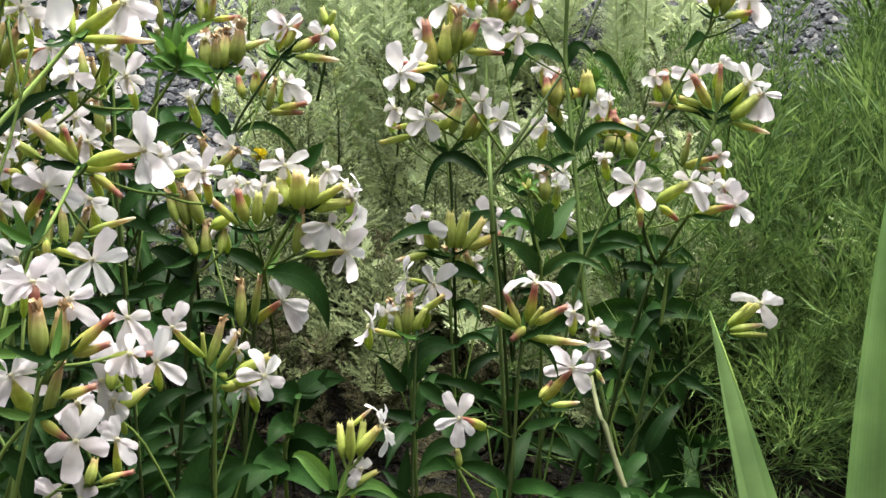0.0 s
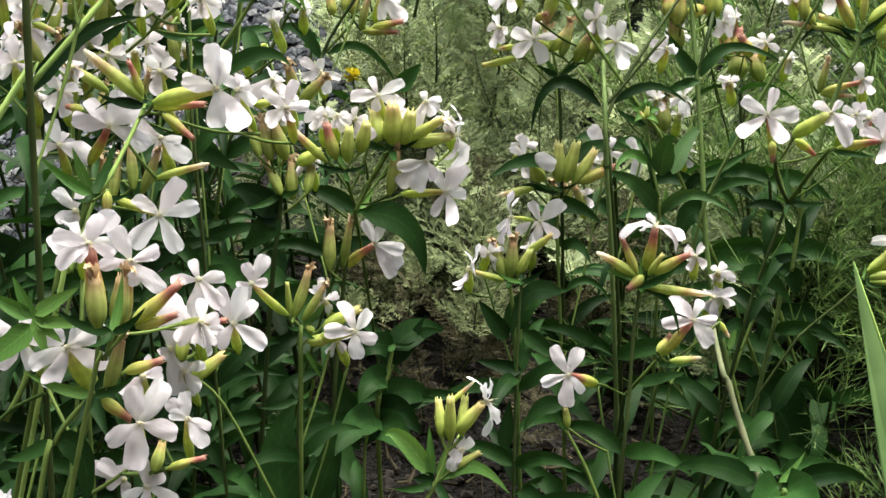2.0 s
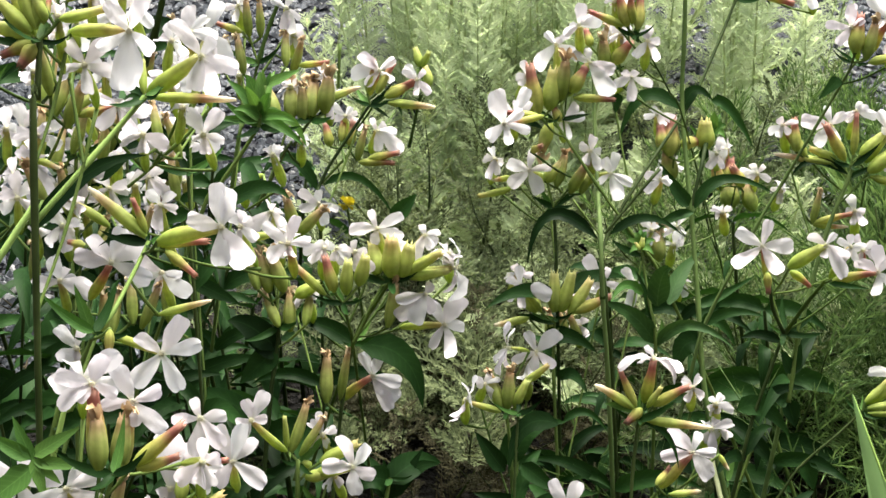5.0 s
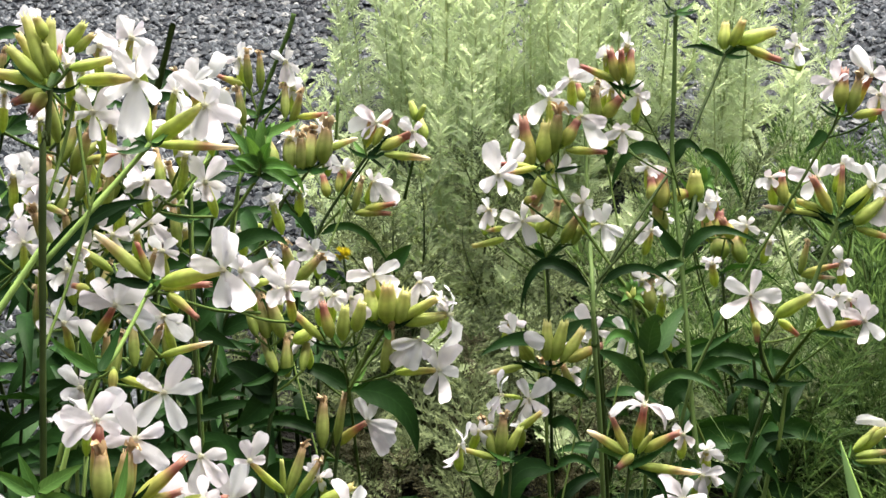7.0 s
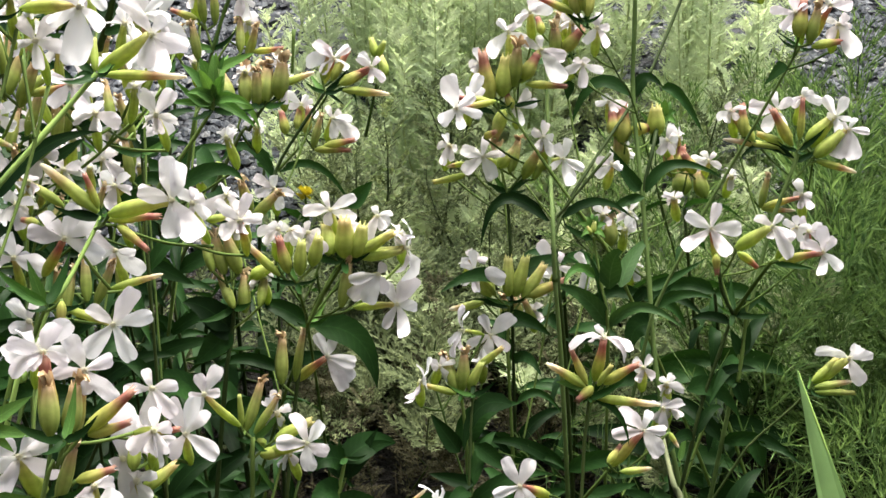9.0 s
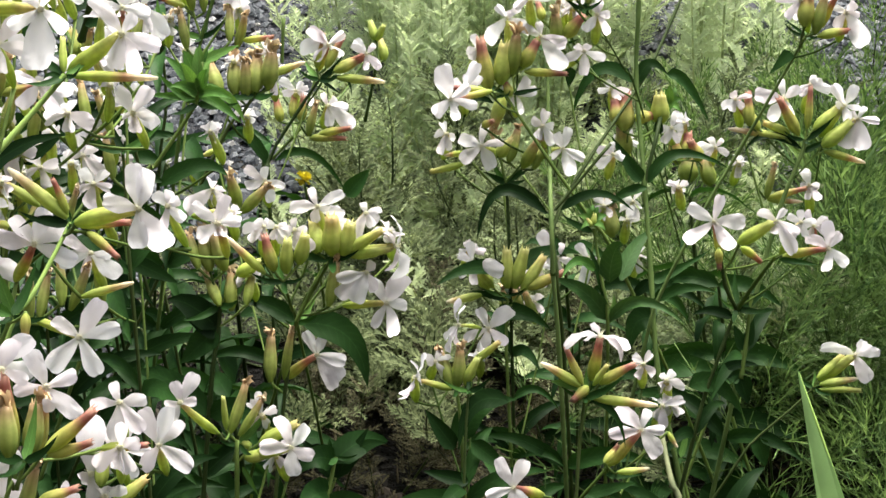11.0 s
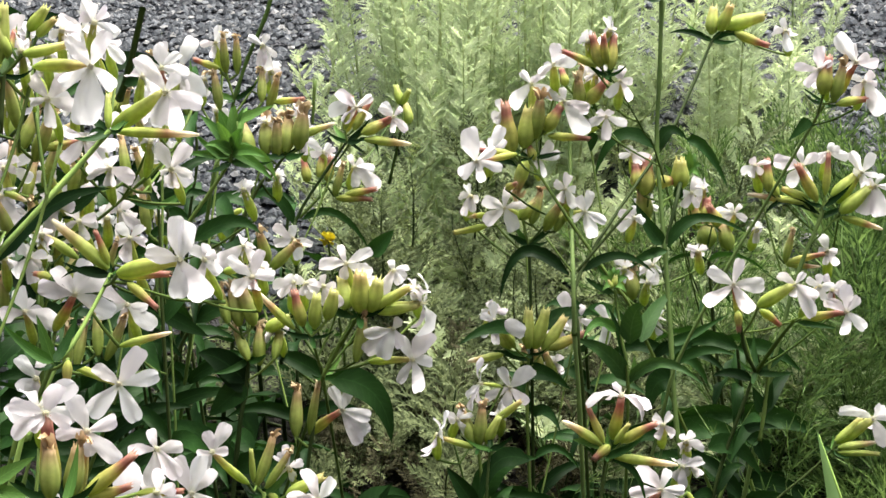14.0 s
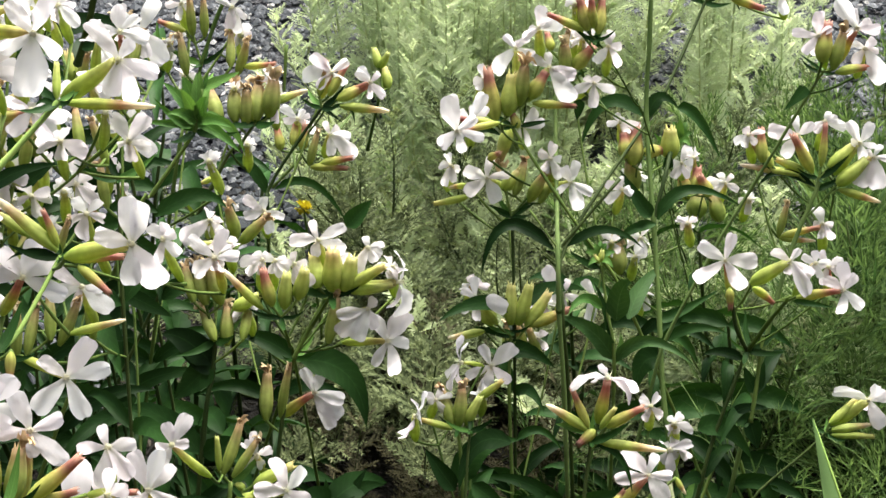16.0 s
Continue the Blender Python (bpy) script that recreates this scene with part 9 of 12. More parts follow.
stalk(p, [(-0.0345, 0.3894, 0.3161), (-0.0338, 0.3998, 0.3089), (-0.0330, 0.4102, 0.3042)], 0.0007)
flower(p, (-0.0331, 0.4101, 0.3041), (-0.0237, 0.3993, 0.3279), (0.9594, -0.2684, 0.0866), [(-0.0267, 0.4064, 0.3340), (-0.0217, 0.3996, 0.3366), (-0.0195, 0.3972, 0.3199), (-0.0203, 0.3933, 0.3183), (-0.0248, 0.4008, 0.3338)], 0.0012, 'g')
stalk(p, [(-0.0338, 0.3998, 0.3089), (-0.0355, 0.3986, 0.2994), (-0.0372, 0.3974, 0.2916)], 0.0007)
flower(p, (-0.0365, 0.3972, 0.2912), (-0.0319, 0.3883, 0.3150), (0.0606, -0.6476, 0.7596), [(-0.0361, 0.3866, 0.3139), (-0.0278, 0.3909, 0.3168), (-0.0338, 0.3849, 0.3122), (-0.0360, 0.3828, 0.3105), (-0.0335, 0.3914, 0.3177)], 0.0015, 'g')
stalk(p, [(-0.0407, 0.3808, 0.3066), (-0.0382, 0.3823, 0.3078), (-0.0357, 0.3838, 0.3097)], 0.0007)
calyx(p, (-0.0357, 0.3838, 0.3097), (-0.0259, 0.3894, 0.3128), 0.0014, 'g')
stalk(p, [(-0.0384, 0.3900, 0.3176), (-0.0378, 0.3937, 0.3217), (-0.0371, 0.3975, 0.3271)], 0.0007)
calyx(p, (-0.0371, 0.3975, 0.3271), (-0.0277, 0.4053, 0.3318), 0.0008, 'b')
leaf(p, (-0.0388, 0.3817, 0.3074), (-0.0154, 0.3800, 0.3026), 0.0065, (-0.0003, 0.0042, 0.0053), young=True)
leaf(p, (-0.0422, 0.3822, 0.3084), (-0.0584, 0.3898, 0.3198), 0.0084, (-0.0020, 0.0035, 0.0046), young=True)
leaf(p, (-0.0422, 0.3819, 0.3081), (-0.0431, 0.3926, 0.3217), 0.0042, (0.0000, 0.0000, 0.0000), young=True)
leaf(p, (-0.0397, 0.3819, 0.3077), (-0.0370, 0.3892, 0.3166), 0.0035, (0.0000, 0.0000, 0.0000), young=True)
leaf(p, (-0.0410, 0.3808, 0.3066), (-0.0483, 0.3813, 0.3080), 0.0077, (0.0000, 0.0000, 0.0000))
calyx(p, (-0.0370, 0.3922, 0.3204), (-0.0412, 0.3984, 0.3207), 0.0012, 'g')
p = soapwort((0.1198, 0.5436, 0.0000), 'white-flowered soapwort stem with pink-tinged buds')
stalk(p, [(0.0765, 0.7982, 0.3826), (0.0763, 0.7771, 0.3436), (0.0756, 0.7572, 0.3087), (0.0793, 0.7139, 0.2679), (0.0822, 0.6799, 0.2324), (0.0858, 0.6424, 0.1915), (0.0975, 0.6084, 0.1456), (0.1111, 0.5690, 0.0728), (0.1198, 0.5436, 0.0000)], 0.0017, pale=True)
leaf_pairs(p, [(0.0765, 0.7982, 0.3826), (0.0763, 0.7771, 0.3436), (0.0756, 0.7572, 0.3087), (0.0793, 0.7139, 0.2679), (0.0822, 0.6799, 0.2324), (0.0858, 0.6424, 0.1915), (0.0975, 0.6084, 0.1456), (0.1111, 0.5690, 0.0728), (0.1198, 0.5436, 0.0000)], 2.000)
bracts(p, (0.0765, 0.7982, 0.3826))
leaf(p, (0.0747, 0.7568, 0.3081), (0.0398, 0.7447, 0.2934), 0.0103, (-0.0035, 0.0086, 0.0140))
leaf(p, (0.0760, 0.7562, 0.3070), (0.0931, 0.7605, 0.3115), 0.0096, (-0.0018, 0.0045, 0.0074))
leaf(p, (0.0948, 0.7785, 0.3024), (0.1196, 0.7651, 0.2779), 0.0092, (-0.0011, 0.0043, 0.0070))
leaf(p, (0.0964, 0.7688, 0.2870), (0.0892, 0.7704, 0.2904), 0.0060, (0.0000, 0.0000, 0.0020), young=True)
leaf(p, (0.0964, 0.7688, 0.2870), (0.1035, 0.7713, 0.2901), 0.0060, (0.0000, 0.0000, 0.0020), young=True)
leaf(p, (0.0964, 0.7688, 0.2870), (0.0924, 0.7742, 0.2959), 0.0060, (0.0000, 0.0000, 0.0020), young=True)
leaf(p, (0.0964, 0.7688, 0.2870), (0.1007, 0.7782, 0.2938), 0.0060, (0.0000, 0.0000, 0.0020), young=True)
leaf(p, (0.0964, 0.7688, 0.2870), (0.0958, 0.7715, 0.2988), 0.0060, (0.0000, 0.0000, 0.0020), young=True)
leaf(p, (0.0964, 0.7688, 0.2870), (0.0899, 0.7613, 0.2872), 0.0060, (0.0000, 0.0000, 0.0020), young=True)
leaf(p, (0.0964, 0.7688, 0.2870), (0.1022, 0.7620, 0.2870), 0.0060, (0.0000, 0.0000, 0.0020), young=True)
stalk(p, [(0.0793, 0.7144, 0.2687), (0.0854, 0.7313, 0.2852), (0.0891, 0.7472, 0.2910)], 0.0014, dark=True)
leaf(p, (0.0807, 0.7103, 0.2712), (0.1254, 0.7169, 0.2761), 0.0088, (-0.0061, 0.0061, 0.0104))
leaf(p, (0.0775, 0.7107, 0.2724), (0.0602, 0.7229, 0.2939), 0.0106, (0.0016, -0.0019, -0.0032))
leaf(p, (0.0801, 0.7089, 0.2691), (0.0584, 0.7016, 0.2604), 0.0075, (-0.0016, 0.0011, 0.0020))
stalk(p, [(0.0776, 0.7336, 0.2864), (0.0837, 0.7418, 0.2851), (0.0897, 0.7499, 0.2859)], 0.0007)
calyx(p, (0.0897, 0.7499, 0.2859), (0.0890, 0.7552, 0.3012), 0.0048, 'g')
leaf(p, (0.0896, 0.7516, 0.2886), (0.0994, 0.7583, 0.2979), 0.0045, (0.0000, 0.0000, 0.0000), young=True)
leaf(p, (0.0896, 0.7516, 0.2886), (0.0801, 0.7570, 0.2983), 0.0045, (0.0000, 0.0000, 0.0000), young=True)
leaf(p, (0.0880, 0.7423, 0.2834), (0.0884, 0.7475, 0.2916), 0.0071, (0.0000, 0.0000, 0.0000))
stalk(p, [(0.0776, 0.7336, 0.2864), (0.0731, 0.7369, 0.2859), (0.0686, 0.7403, 0.2865)], 0.0007)
calyx(p, (0.0686, 0.7403, 0.2865), (0.0705, 0.7555, 0.3015), 0.0045, 'r')
stalk(p, [(0.0708, 0.7386, 0.2862), (0.0681, 0.7403, 0.2876), (0.0653, 0.7421, 0.2898)], 0.0007)
calyx(p, (0.0653, 0.7421, 0.2898), (0.0637, 0.7524, 0.2995), 0.0037, 'r')
stalk(p, [(0.0667, 0.7412, 0.2887), (0.0659, 0.7532, 0.2855), (0.0651, 0.7652, 0.2848)], 0.0007)
flower(p, (0.0654, 0.7651, 0.2846), (0.0615, 0.7542, 0.3057), (-0.0899, -0.8455, 0.5263), [(0.0543, 0.7539, 0.3040), (0.0627, 0.7556, 0.3082), (0.0728, 0.7525, 0.3049), (0.0589, 0.7569, 0.3096), (0.0654, 0.7503, 0.3002)], 0.0025, 'g')
stalk(p, [(0.0708, 0.7386, 0.2862), (0.0729, 0.7424, 0.2882), (0.0750, 0.7462, 0.2913)], 0.0007)
calyx(p, (0.0750, 0.7462, 0.2913), (0.0866, 0.7516, 0.2904), 0.0034, 'r')
stalk(p, [(0.0867, 0.7458, 0.2855), (0.0935, 0.7566, 0.2735), (0.1002, 0.7675, 0.2648)], 0.0007)
flower(p, (0.0994, 0.7664, 0.2632), (0.0967, 0.7535, 0.2813), (-0.1104, -0.8301, 0.5466), [(0.0985, 0.7590, 0.2900), (0.0927, 0.7491, 0.2738), (0.1030, 0.7529, 0.2817), (0.0907, 0.7540, 0.2809), (0.1003, 0.7484, 0.2742)], 0.0026, 'g')
stalk(p, [(0.0708, 0.7386, 0.2862), (0.0707, 0.7391, 0.2776), (0.0706, 0.7396, 0.2706)], 0.0007)
calyx(p, (0.0706, 0.7396, 0.2706), (0.0676, 0.7449, 0.2864), 0.0043, 'p')
stalk(p, [(0.0655, 0.7592, 0.2851), (0.0696, 0.7590, 0.2684), (0.0737, 0.7588, 0.2548)], 0.0007)
flower(p, (0.0737, 0.7588, 0.2548), (0.0696, 0.7484, 0.2767), (-0.1177, -0.7397, 0.6625), [(0.0772, 0.7505, 0.2719), (0.0754, 0.7569, 0.2750), (0.0668, 0.7557, 0.2785), (0.0660, 0.7539, 0.2684), (0.0642, 0.7544, 0.2742)], 0.0026, 'g')
stalk(p, [(0.0968, 0.7621, 0.2692), (0.1025, 0.7784, 0.2484), (0.1081, 0.7948, 0.2326)], 0.0007)
calyx(p, (0.1081, 0.7948, 0.2326), (0.1035, 0.8017, 0.2503), 0.0037, 'r')
stalk(p, [(0.1053, 0.7866, 0.2405), (0.1096, 0.7918, 0.2373), (0.1140, 0.7970, 0.2355)], 0.0007)
calyx(p, (0.1140, 0.7970, 0.2355), (0.1144, 0.8099, 0.2459), 0.0040, 'r')
stalk(p, [(0.1118, 0.7944, 0.2364), (0.1169, 0.7957, 0.2348), (0.1220, 0.7970, 0.2344)], 0.0007)
calyx(p, (0.1220, 0.7970, 0.2344), (0.1144, 0.8002, 0.2465), 0.0034, 'r')
stalk(p, [(0.1195, 0.7964, 0.2346), (0.1244, 0.8061, 0.2248), (0.1293, 0.8159, 0.2178)], 0.0007)
flower(p, (0.1301, 0.8158, 0.2175), (0.1311, 0.8052, 0.2388), (-0.1356, -0.8190, 0.5576), [(0.1280, 0.8093, 0.2441), (0.1192, 0.8066, 0.2379), (0.1392, 0.8021, 0.2363), (0.1230, 0.8026, 0.2330), (0.1358, 0.8076, 0.2435)], 0.0028, 'g')
stalk(p, [(0.1268, 0.8110, 0.2213), (0.1356, 0.8094, 0.2148), (0.1443, 0.8078, 0.2104)], 0.0007)
flower(p, (0.1443, 0.8078, 0.2104), (0.1448, 0.7976, 0.2324), (-0.1023, -0.7291, 0.6767), [(0.1378, 0.8011, 0.2302), (0.1442, 0.7960, 0.2220), (0.1489, 0.8055, 0.2286), (0.1459, 0.8082, 0.2347), (0.1494, 0.8006, 0.2261)], 0.0028, 'g')
stalk(p, [(0.1169, 0.7957, 0.2348), (0.1162, 0.7965, 0.2256), (0.1155, 0.7974, 0.2181)], 0.0007)
calyx(p, (0.1155, 0.7974, 0.2181), (0.1160, 0.8111, 0.2281), 0.0054, 'p')
stalk(p, [(0.1356, 0.8094, 0.2148), (0.1326, 0.8032, 0.2151), (0.1297, 0.7969, 0.2167)], 0.0007)
calyx(p, (0.1297, 0.7969, 0.2167), (0.1259, 0.8101, 0.2268), 0.0042, 'p')
stalk(p, [(0.1158, 0.7969, 0.2218), (0.1121, 0.7801, 0.2193), (0.1084, 0.7633, 0.2202)], 0.0007)
flower(p, (0.1084, 0.7633, 0.2202), (0.1034, 0.7532, 0.2424), (-0.1564, -0.7177, 0.6786), [(0.1020, 0.7620, 0.2417), (0.1066, 0.7579, 0.2365), (0.0996, 0.7581, 0.2361), (0.1089, 0.7612, 0.2408), (0.0985, 0.7602, 0.2401)], 0.0026, 'g')
stalk(p, [(0.1103, 0.7717, 0.2198), (0.0935, 0.7644, 0.2149), (0.0768, 0.7571, 0.2136)], 0.0007)
flower(p, (0.0768, 0.7571, 0.2136), (0.0769, 0.7469, 0.2360), (-0.0570, -0.7180, 0.6937), [(0.0724, 0.7528, 0.2361), (0.0843, 0.7527, 0.2305), (0.0788, 0.7408, 0.2261), (0.0808, 0.7554, 0.2383), (0.0706, 0.7514, 0.2286)], 0.0026, 'g')
stalk(p, [(0.0851, 0.7607, 0.2142), (0.0808, 0.7421, 0.2039), (0.0764, 0.7234, 0.1978)], 0.0007)
flower(p, (0.0764, 0.7234, 0.1978), (0.0779, 0.7135, 0.2205), (-0.0387, -0.6969, 0.7161), [(0.0746, 0.7206, 0.2195), (0.0836, 0.7192, 0.2187), (0.0794, 0.7108, 0.2106), (0.0723, 0.7172, 0.2146), (0.0805, 0.7231, 0.2230)], 0.0026, 'g')
stalk(p, [(0.1268, 0.8110, 0.2213), (0.1195, 0.8150, 0.2257), (0.1121, 0.8189, 0.2321)], 0.0007)
flower(p, (0.1121, 0.8189, 0.2321), (0.1112, 0.8085, 0.2539), (-0.0988, -0.7452, 0.6595), [(0.1061, 0.8025, 0.2451), (0.1171, 0.8139, 0.2509), (0.1088, 0.8179, 0.2556), (0.1058, 0.8151, 0.2504), (0.1158, 0.8179, 0.2551)], 0.0028, 'g')
leaf(p, (0.0825, 0.6823, 0.2268), (0.0687, 0.6744, 0.2160), 0.0075, (0.0000, 0.0000, 0.0000))
leaf(p, (0.0837, 0.6733, 0.2218), (0.1032, 0.6666, 0.2088), 0.0087, (0.0011, 0.0032, 0.0050))
leaf(p, (0.0855, 0.6668, 0.2113), (0.0712, 0.6567, 0.1972), 0.0174, (-0.0037, 0.0035, 0.0060))
leaf(p, (0.0834, 0.6824, 0.2268), (0.1150, 0.6928, 0.2393), 0.0081, (-0.0058, -0.0029, -0.0038))
stalk(p, [(0.0822, 0.6799, 0.2324), (0.0698, 0.6825, 0.2413), (0.0574, 0.6852, 0.2536)], 0.0007)
calyx(p, (0.0614, 0.6951, 0.2457), (0.0599, 0.7040, 0.2593), 0.0042, 'p')
leaf(p, (0.0498, 0.6850, 0.2634), (0.0390, 0.6900, 0.2727), 0.0055, (0.0000, 0.0000, 0.0000), young=True)
stalk(p, [(0.0808, 0.7421, 0.2039), (0.0755, 0.7298, 0.2137), (0.0703, 0.7175, 0.2269)], 0.0007)
flower(p, (0.0703, 0.7175, 0.2269), (0.0703, 0.7075, 0.2494), (-0.0557, -0.7112, 0.7007), [(0.0644, 0.7115, 0.2478), (0.0755, 0.7114, 0.2451), (0.0731, 0.7172, 0.2518), (0.0692, 0.7104, 0.2404), (0.0777, 0.7145, 0.2488)], 0.0025, 'g')
stalk(p, [(0.0729, 0.7237, 0.2203), (0.0637, 0.7138, 0.2307), (0.0545, 0.7039, 0.2447)], 0.0007)
flower(p, (0.0545, 0.7039, 0.2447), (0.0562, 0.6938, 0.2671), (-0.0205, -0.7182, 0.6955), [(0.0520, 0.6967, 0.2615), (0.0595, 0.6997, 0.2671), (0.0607, 0.6967, 0.2589), (0.0527, 0.7028, 0.2677), (0.0555, 0.6970, 0.2575)], 0.0024, 'g', old=True)
leaf(p, (0.0827, 0.6687, 0.2217), (0.1170, 0.6646, 0.2306), 0.0075, (0.0000, 0.0020, 0.0050))
p = soapwort((0.0468, 0.5954, 0.0000), 'soapwort stem with a cluster of white five-petalled flowers')
stalk(p, [(0.1102, 0.8203, 0.3477), (0.0988, 0.7971, 0.3312), (0.0834, 0.7659, 0.3119), (0.0766, 0.7558, 0.3062), (0.0324, 0.6857, 0.2705), (0.0302, 0.6530, 0.2537), (0.0345, 0.6385, 0.2124), (0.0420, 0.6125, 0.1062), (0.0468, 0.5954, 0.0000)], 0.0012, dark=True)
bracts(p, (0.1102, 0.8203, 0.3477))
leaf(p, (0.1095, 0.8199, 0.3471), (0.0845, 0.8207, 0.3516), 0.0053, (-0.0009, 0.0015, 0.0026))
leaf(p, (0.1112, 0.8204, 0.3476), (0.1302, 0.8191, 0.3433), 0.0047, (0.0020, 0.0035, 0.0053))
stalk(p, [(0.1102, 0.8203, 0.3477), (0.1139, 0.8225, 0.3502), (0.1177, 0.8247, 0.3537)], 0.0007)
calyx(p, (0.1177, 0.8247, 0.3537), (0.1408, 0.8353, 0.3567), 0.0041, 'g')
stalk(p, [(0.1158, 0.8236, 0.3519), (0.1196, 0.8236, 0.3513), (0.1234, 0.8237, 0.3513)], 0.0007)
calyx(p, (0.1234, 0.8237, 0.3513), (0.1427, 0.8164, 0.3460), 0.0025, 'r')
calyx(p, (0.1095, 0.8222, 0.3508), (0.1114, 0.8345, 0.3618), 0.0035, 'g')
stalk(p, [(0.1215, 0.8236, 0.3513), (0.1404, 0.8303, 0.3388), (0.1593, 0.8370, 0.3308)], 0.0007)
flower(p, (0.1593, 0.8370, 0.3308), (0.1533, 0.8260, 0.3513), (-0.2145, -0.7884, 0.5765), [(0.1526, 0.8341, 0.3568), (0.1542, 0.8198, 0.3414), (0.1603, 0.8306, 0.3496), (0.1481, 0.8346, 0.3475), (0.1602, 0.8307, 0.3435)], 0.0026, 'g')
calyx(p, (0.1144, 0.8234, 0.3521), (0.1200, 0.8267, 0.3666), 0.0035, 'g')
p = soapwort((0.0990, 0.5771, 0.0000), 'leafy soapwort stem bearing white flowers and green calyces')
stalk(p, [(0.1624, 0.7147, 0.2959), (0.1613, 0.7110, 0.2903), (0.1505, 0.6959, 0.2677), (0.1419, 0.6789, 0.2420), (0.1348, 0.6621, 0.2163), (0.1142, 0.6132, 0.1081), (0.0990, 0.5771, 0.0000)], 0.0014, pale=True)
leaf_pairs(p, [(0.1624, 0.7147, 0.2959), (0.1613, 0.7110, 0.2903), (0.1505, 0.6959, 0.2677), (0.1419, 0.6789, 0.2420), (0.1348, 0.6621, 0.2163), (0.1142, 0.6132, 0.1081), (0.0990, 0.5771, 0.0000)], 0.120)
bracts(p, (0.1624, 0.7147, 0.2959))
stalk(p, [(0.1624, 0.7147, 0.2959), (0.1630, 0.7162, 0.2980), (0.1636, 0.7177, 0.3006)], 0.0007)
calyx(p, (0.1636, 0.7177, 0.3006), (0.1650, 0.7286, 0.3204), 0.0020, 'r')
calyx(p, (0.1594, 0.7158, 0.2981), (0.1477, 0.7213, 0.3171), 0.0027, 'r')
stalk(p, [(0.1624, 0.7147, 0.2959), (0.1648, 0.7163, 0.2979), (0.1672, 0.7179, 0.3005)], 0.0007)
calyx(p, (0.1672, 0.7179, 0.3005), (0.1830, 0.7286, 0.3096), 0.0028, 'g')
stalk(p, [(0.1554, 0.7027, 0.2780), (0.1636, 0.7080, 0.2841), (0.1717, 0.7133, 0.2926)], 0.0007)
calyx(p, (0.1717, 0.7133, 0.2926), (0.1866, 0.7207, 0.3035), 0.0034, 'g')
stalk(p, [(0.1676, 0.7107, 0.2884), (0.1703, 0.7114, 0.2892), (0.1729, 0.7121, 0.2905)], 0.0007)
calyx(p, (0.1729, 0.7121, 0.2905), (0.1958, 0.7126, 0.2829), 0.0020, 'b')
stalk(p, [(0.1613, 0.7110, 0.2903), (0.1567, 0.7128, 0.2931), (0.1520, 0.7146, 0.2972)], 0.0007)
calyx(p, (0.1520, 0.7146, 0.2972), (0.1220, 0.7185, 0.3005), 0.0020, 'b')
stalk(p, [(0.1584, 0.7069, 0.2841), (0.1485, 0.7114, 0.2912), (0.1385, 0.7160, 0.3011)], 0.0007)
calyx(p, (0.1385, 0.7160, 0.3011), (0.1261, 0.7293, 0.3125), 0.0027, 'r')
stalk(p, [(0.1435, 0.7137, 0.2962), (0.1382, 0.7153, 0.2990), (0.1330, 0.7168, 0.3030)], 0.0007)
calyx(p, (0.1330, 0.7168, 0.3030), (0.1324, 0.7280, 0.3168), 0.0027, 'r')
calyx(p, (0.1545, 0.7158, 0.2987), (0.1414, 0.7221, 0.3020), 0.0022, 'g')
stalk(p, [(0.1636, 0.7080, 0.2841), (0.1617, 0.7168, 0.2895), (0.1598, 0.7255, 0.2972)], 0.0007)
flower(p, (0.1599, 0.7244, 0.2955), (0.1512, 0.7257, 0.3148), (-0.2349, -0.7888, 0.5680), [(0.1495, 0.7327, 0.3238), (0.1363, 0.7297, 0.3142), (0.1438, 0.7206, 0.3047), (0.1589, 0.7278, 0.3209), (0.1561, 0.7189, 0.3075)], 0.0022, 'g')
stalk(p, [(0.1458, 0.6866, 0.2537), (0.1390, 0.7101, 0.2699), (0.1321, 0.7336, 0.2922)], 0.0007)
flower(p, (0.1317, 0.7338, 0.2926), (0.1254, 0.7239, 0.3152), (-0.1733, -0.8318, 0.5273), [(0.1178, 0.7234, 0.3119), (0.1233, 0.7263, 0.3183), (0.1332, 0.7246, 0.3189), (0.1298, 0.7209, 0.3120), (0.1226, 0.7212, 0.3100)], 0.0024, 'g')
stalk(p, [(0.1617, 0.7168, 0.2895), (0.1667, 0.7207, 0.2912), (0.1718, 0.7246, 0.2943)], 0.0007)
flower(p, (0.1724, 0.7236, 0.2926), (0.1835, 0.7257, 0.3106), (-0.1576, -0.7943, 0.5867), [(0.1772, 0.7331, 0.3190), (0.1902, 0.7309, 0.3195), (0.1918, 0.7234, 0.3098), (0.1789, 0.7263, 0.3102), (0.1849, 0.7202, 0.3036)], 0.0022, 'g')
stalk(p, [(0.1693, 0.7226, 0.2928), (0.1722, 0.7216, 0.2898), (0.1751, 0.7206, 0.2876)], 0.0007)
flower(p, (0.1745, 0.7209, 0.2882), (0.1909, 0.7224, 0.3045), (-0.1062, -0.8204, 0.5618), [(0.1840, 0.7143, 0.2912), (0.1930, 0.7126, 0.2906), (0.2017, 0.7208, 0.3041), (0.1941, 0.7261, 0.3105), (0.1862, 0.7246, 0.3067)], 0.0024, 'g')
stalk(p, [(0.1722, 0.7216, 0.2898), (0.1691, 0.7308, 0.2927), (0.1661, 0.7401, 0.2978)], 0.0007)
flower(p, (0.1658, 0.7403, 0.2982), (0.1651, 0.7305, 0.3206), (-0.1878, -0.8331, 0.5203), [(0.1585, 0.7300, 0.3174), (0.1662, 0.7332, 0.3253), (0.1755, 0.7272, 0.3190), (0.1711, 0.7308, 0.3232), (0.1606, 0.7279, 0.3147)], 0.0024, 'g')
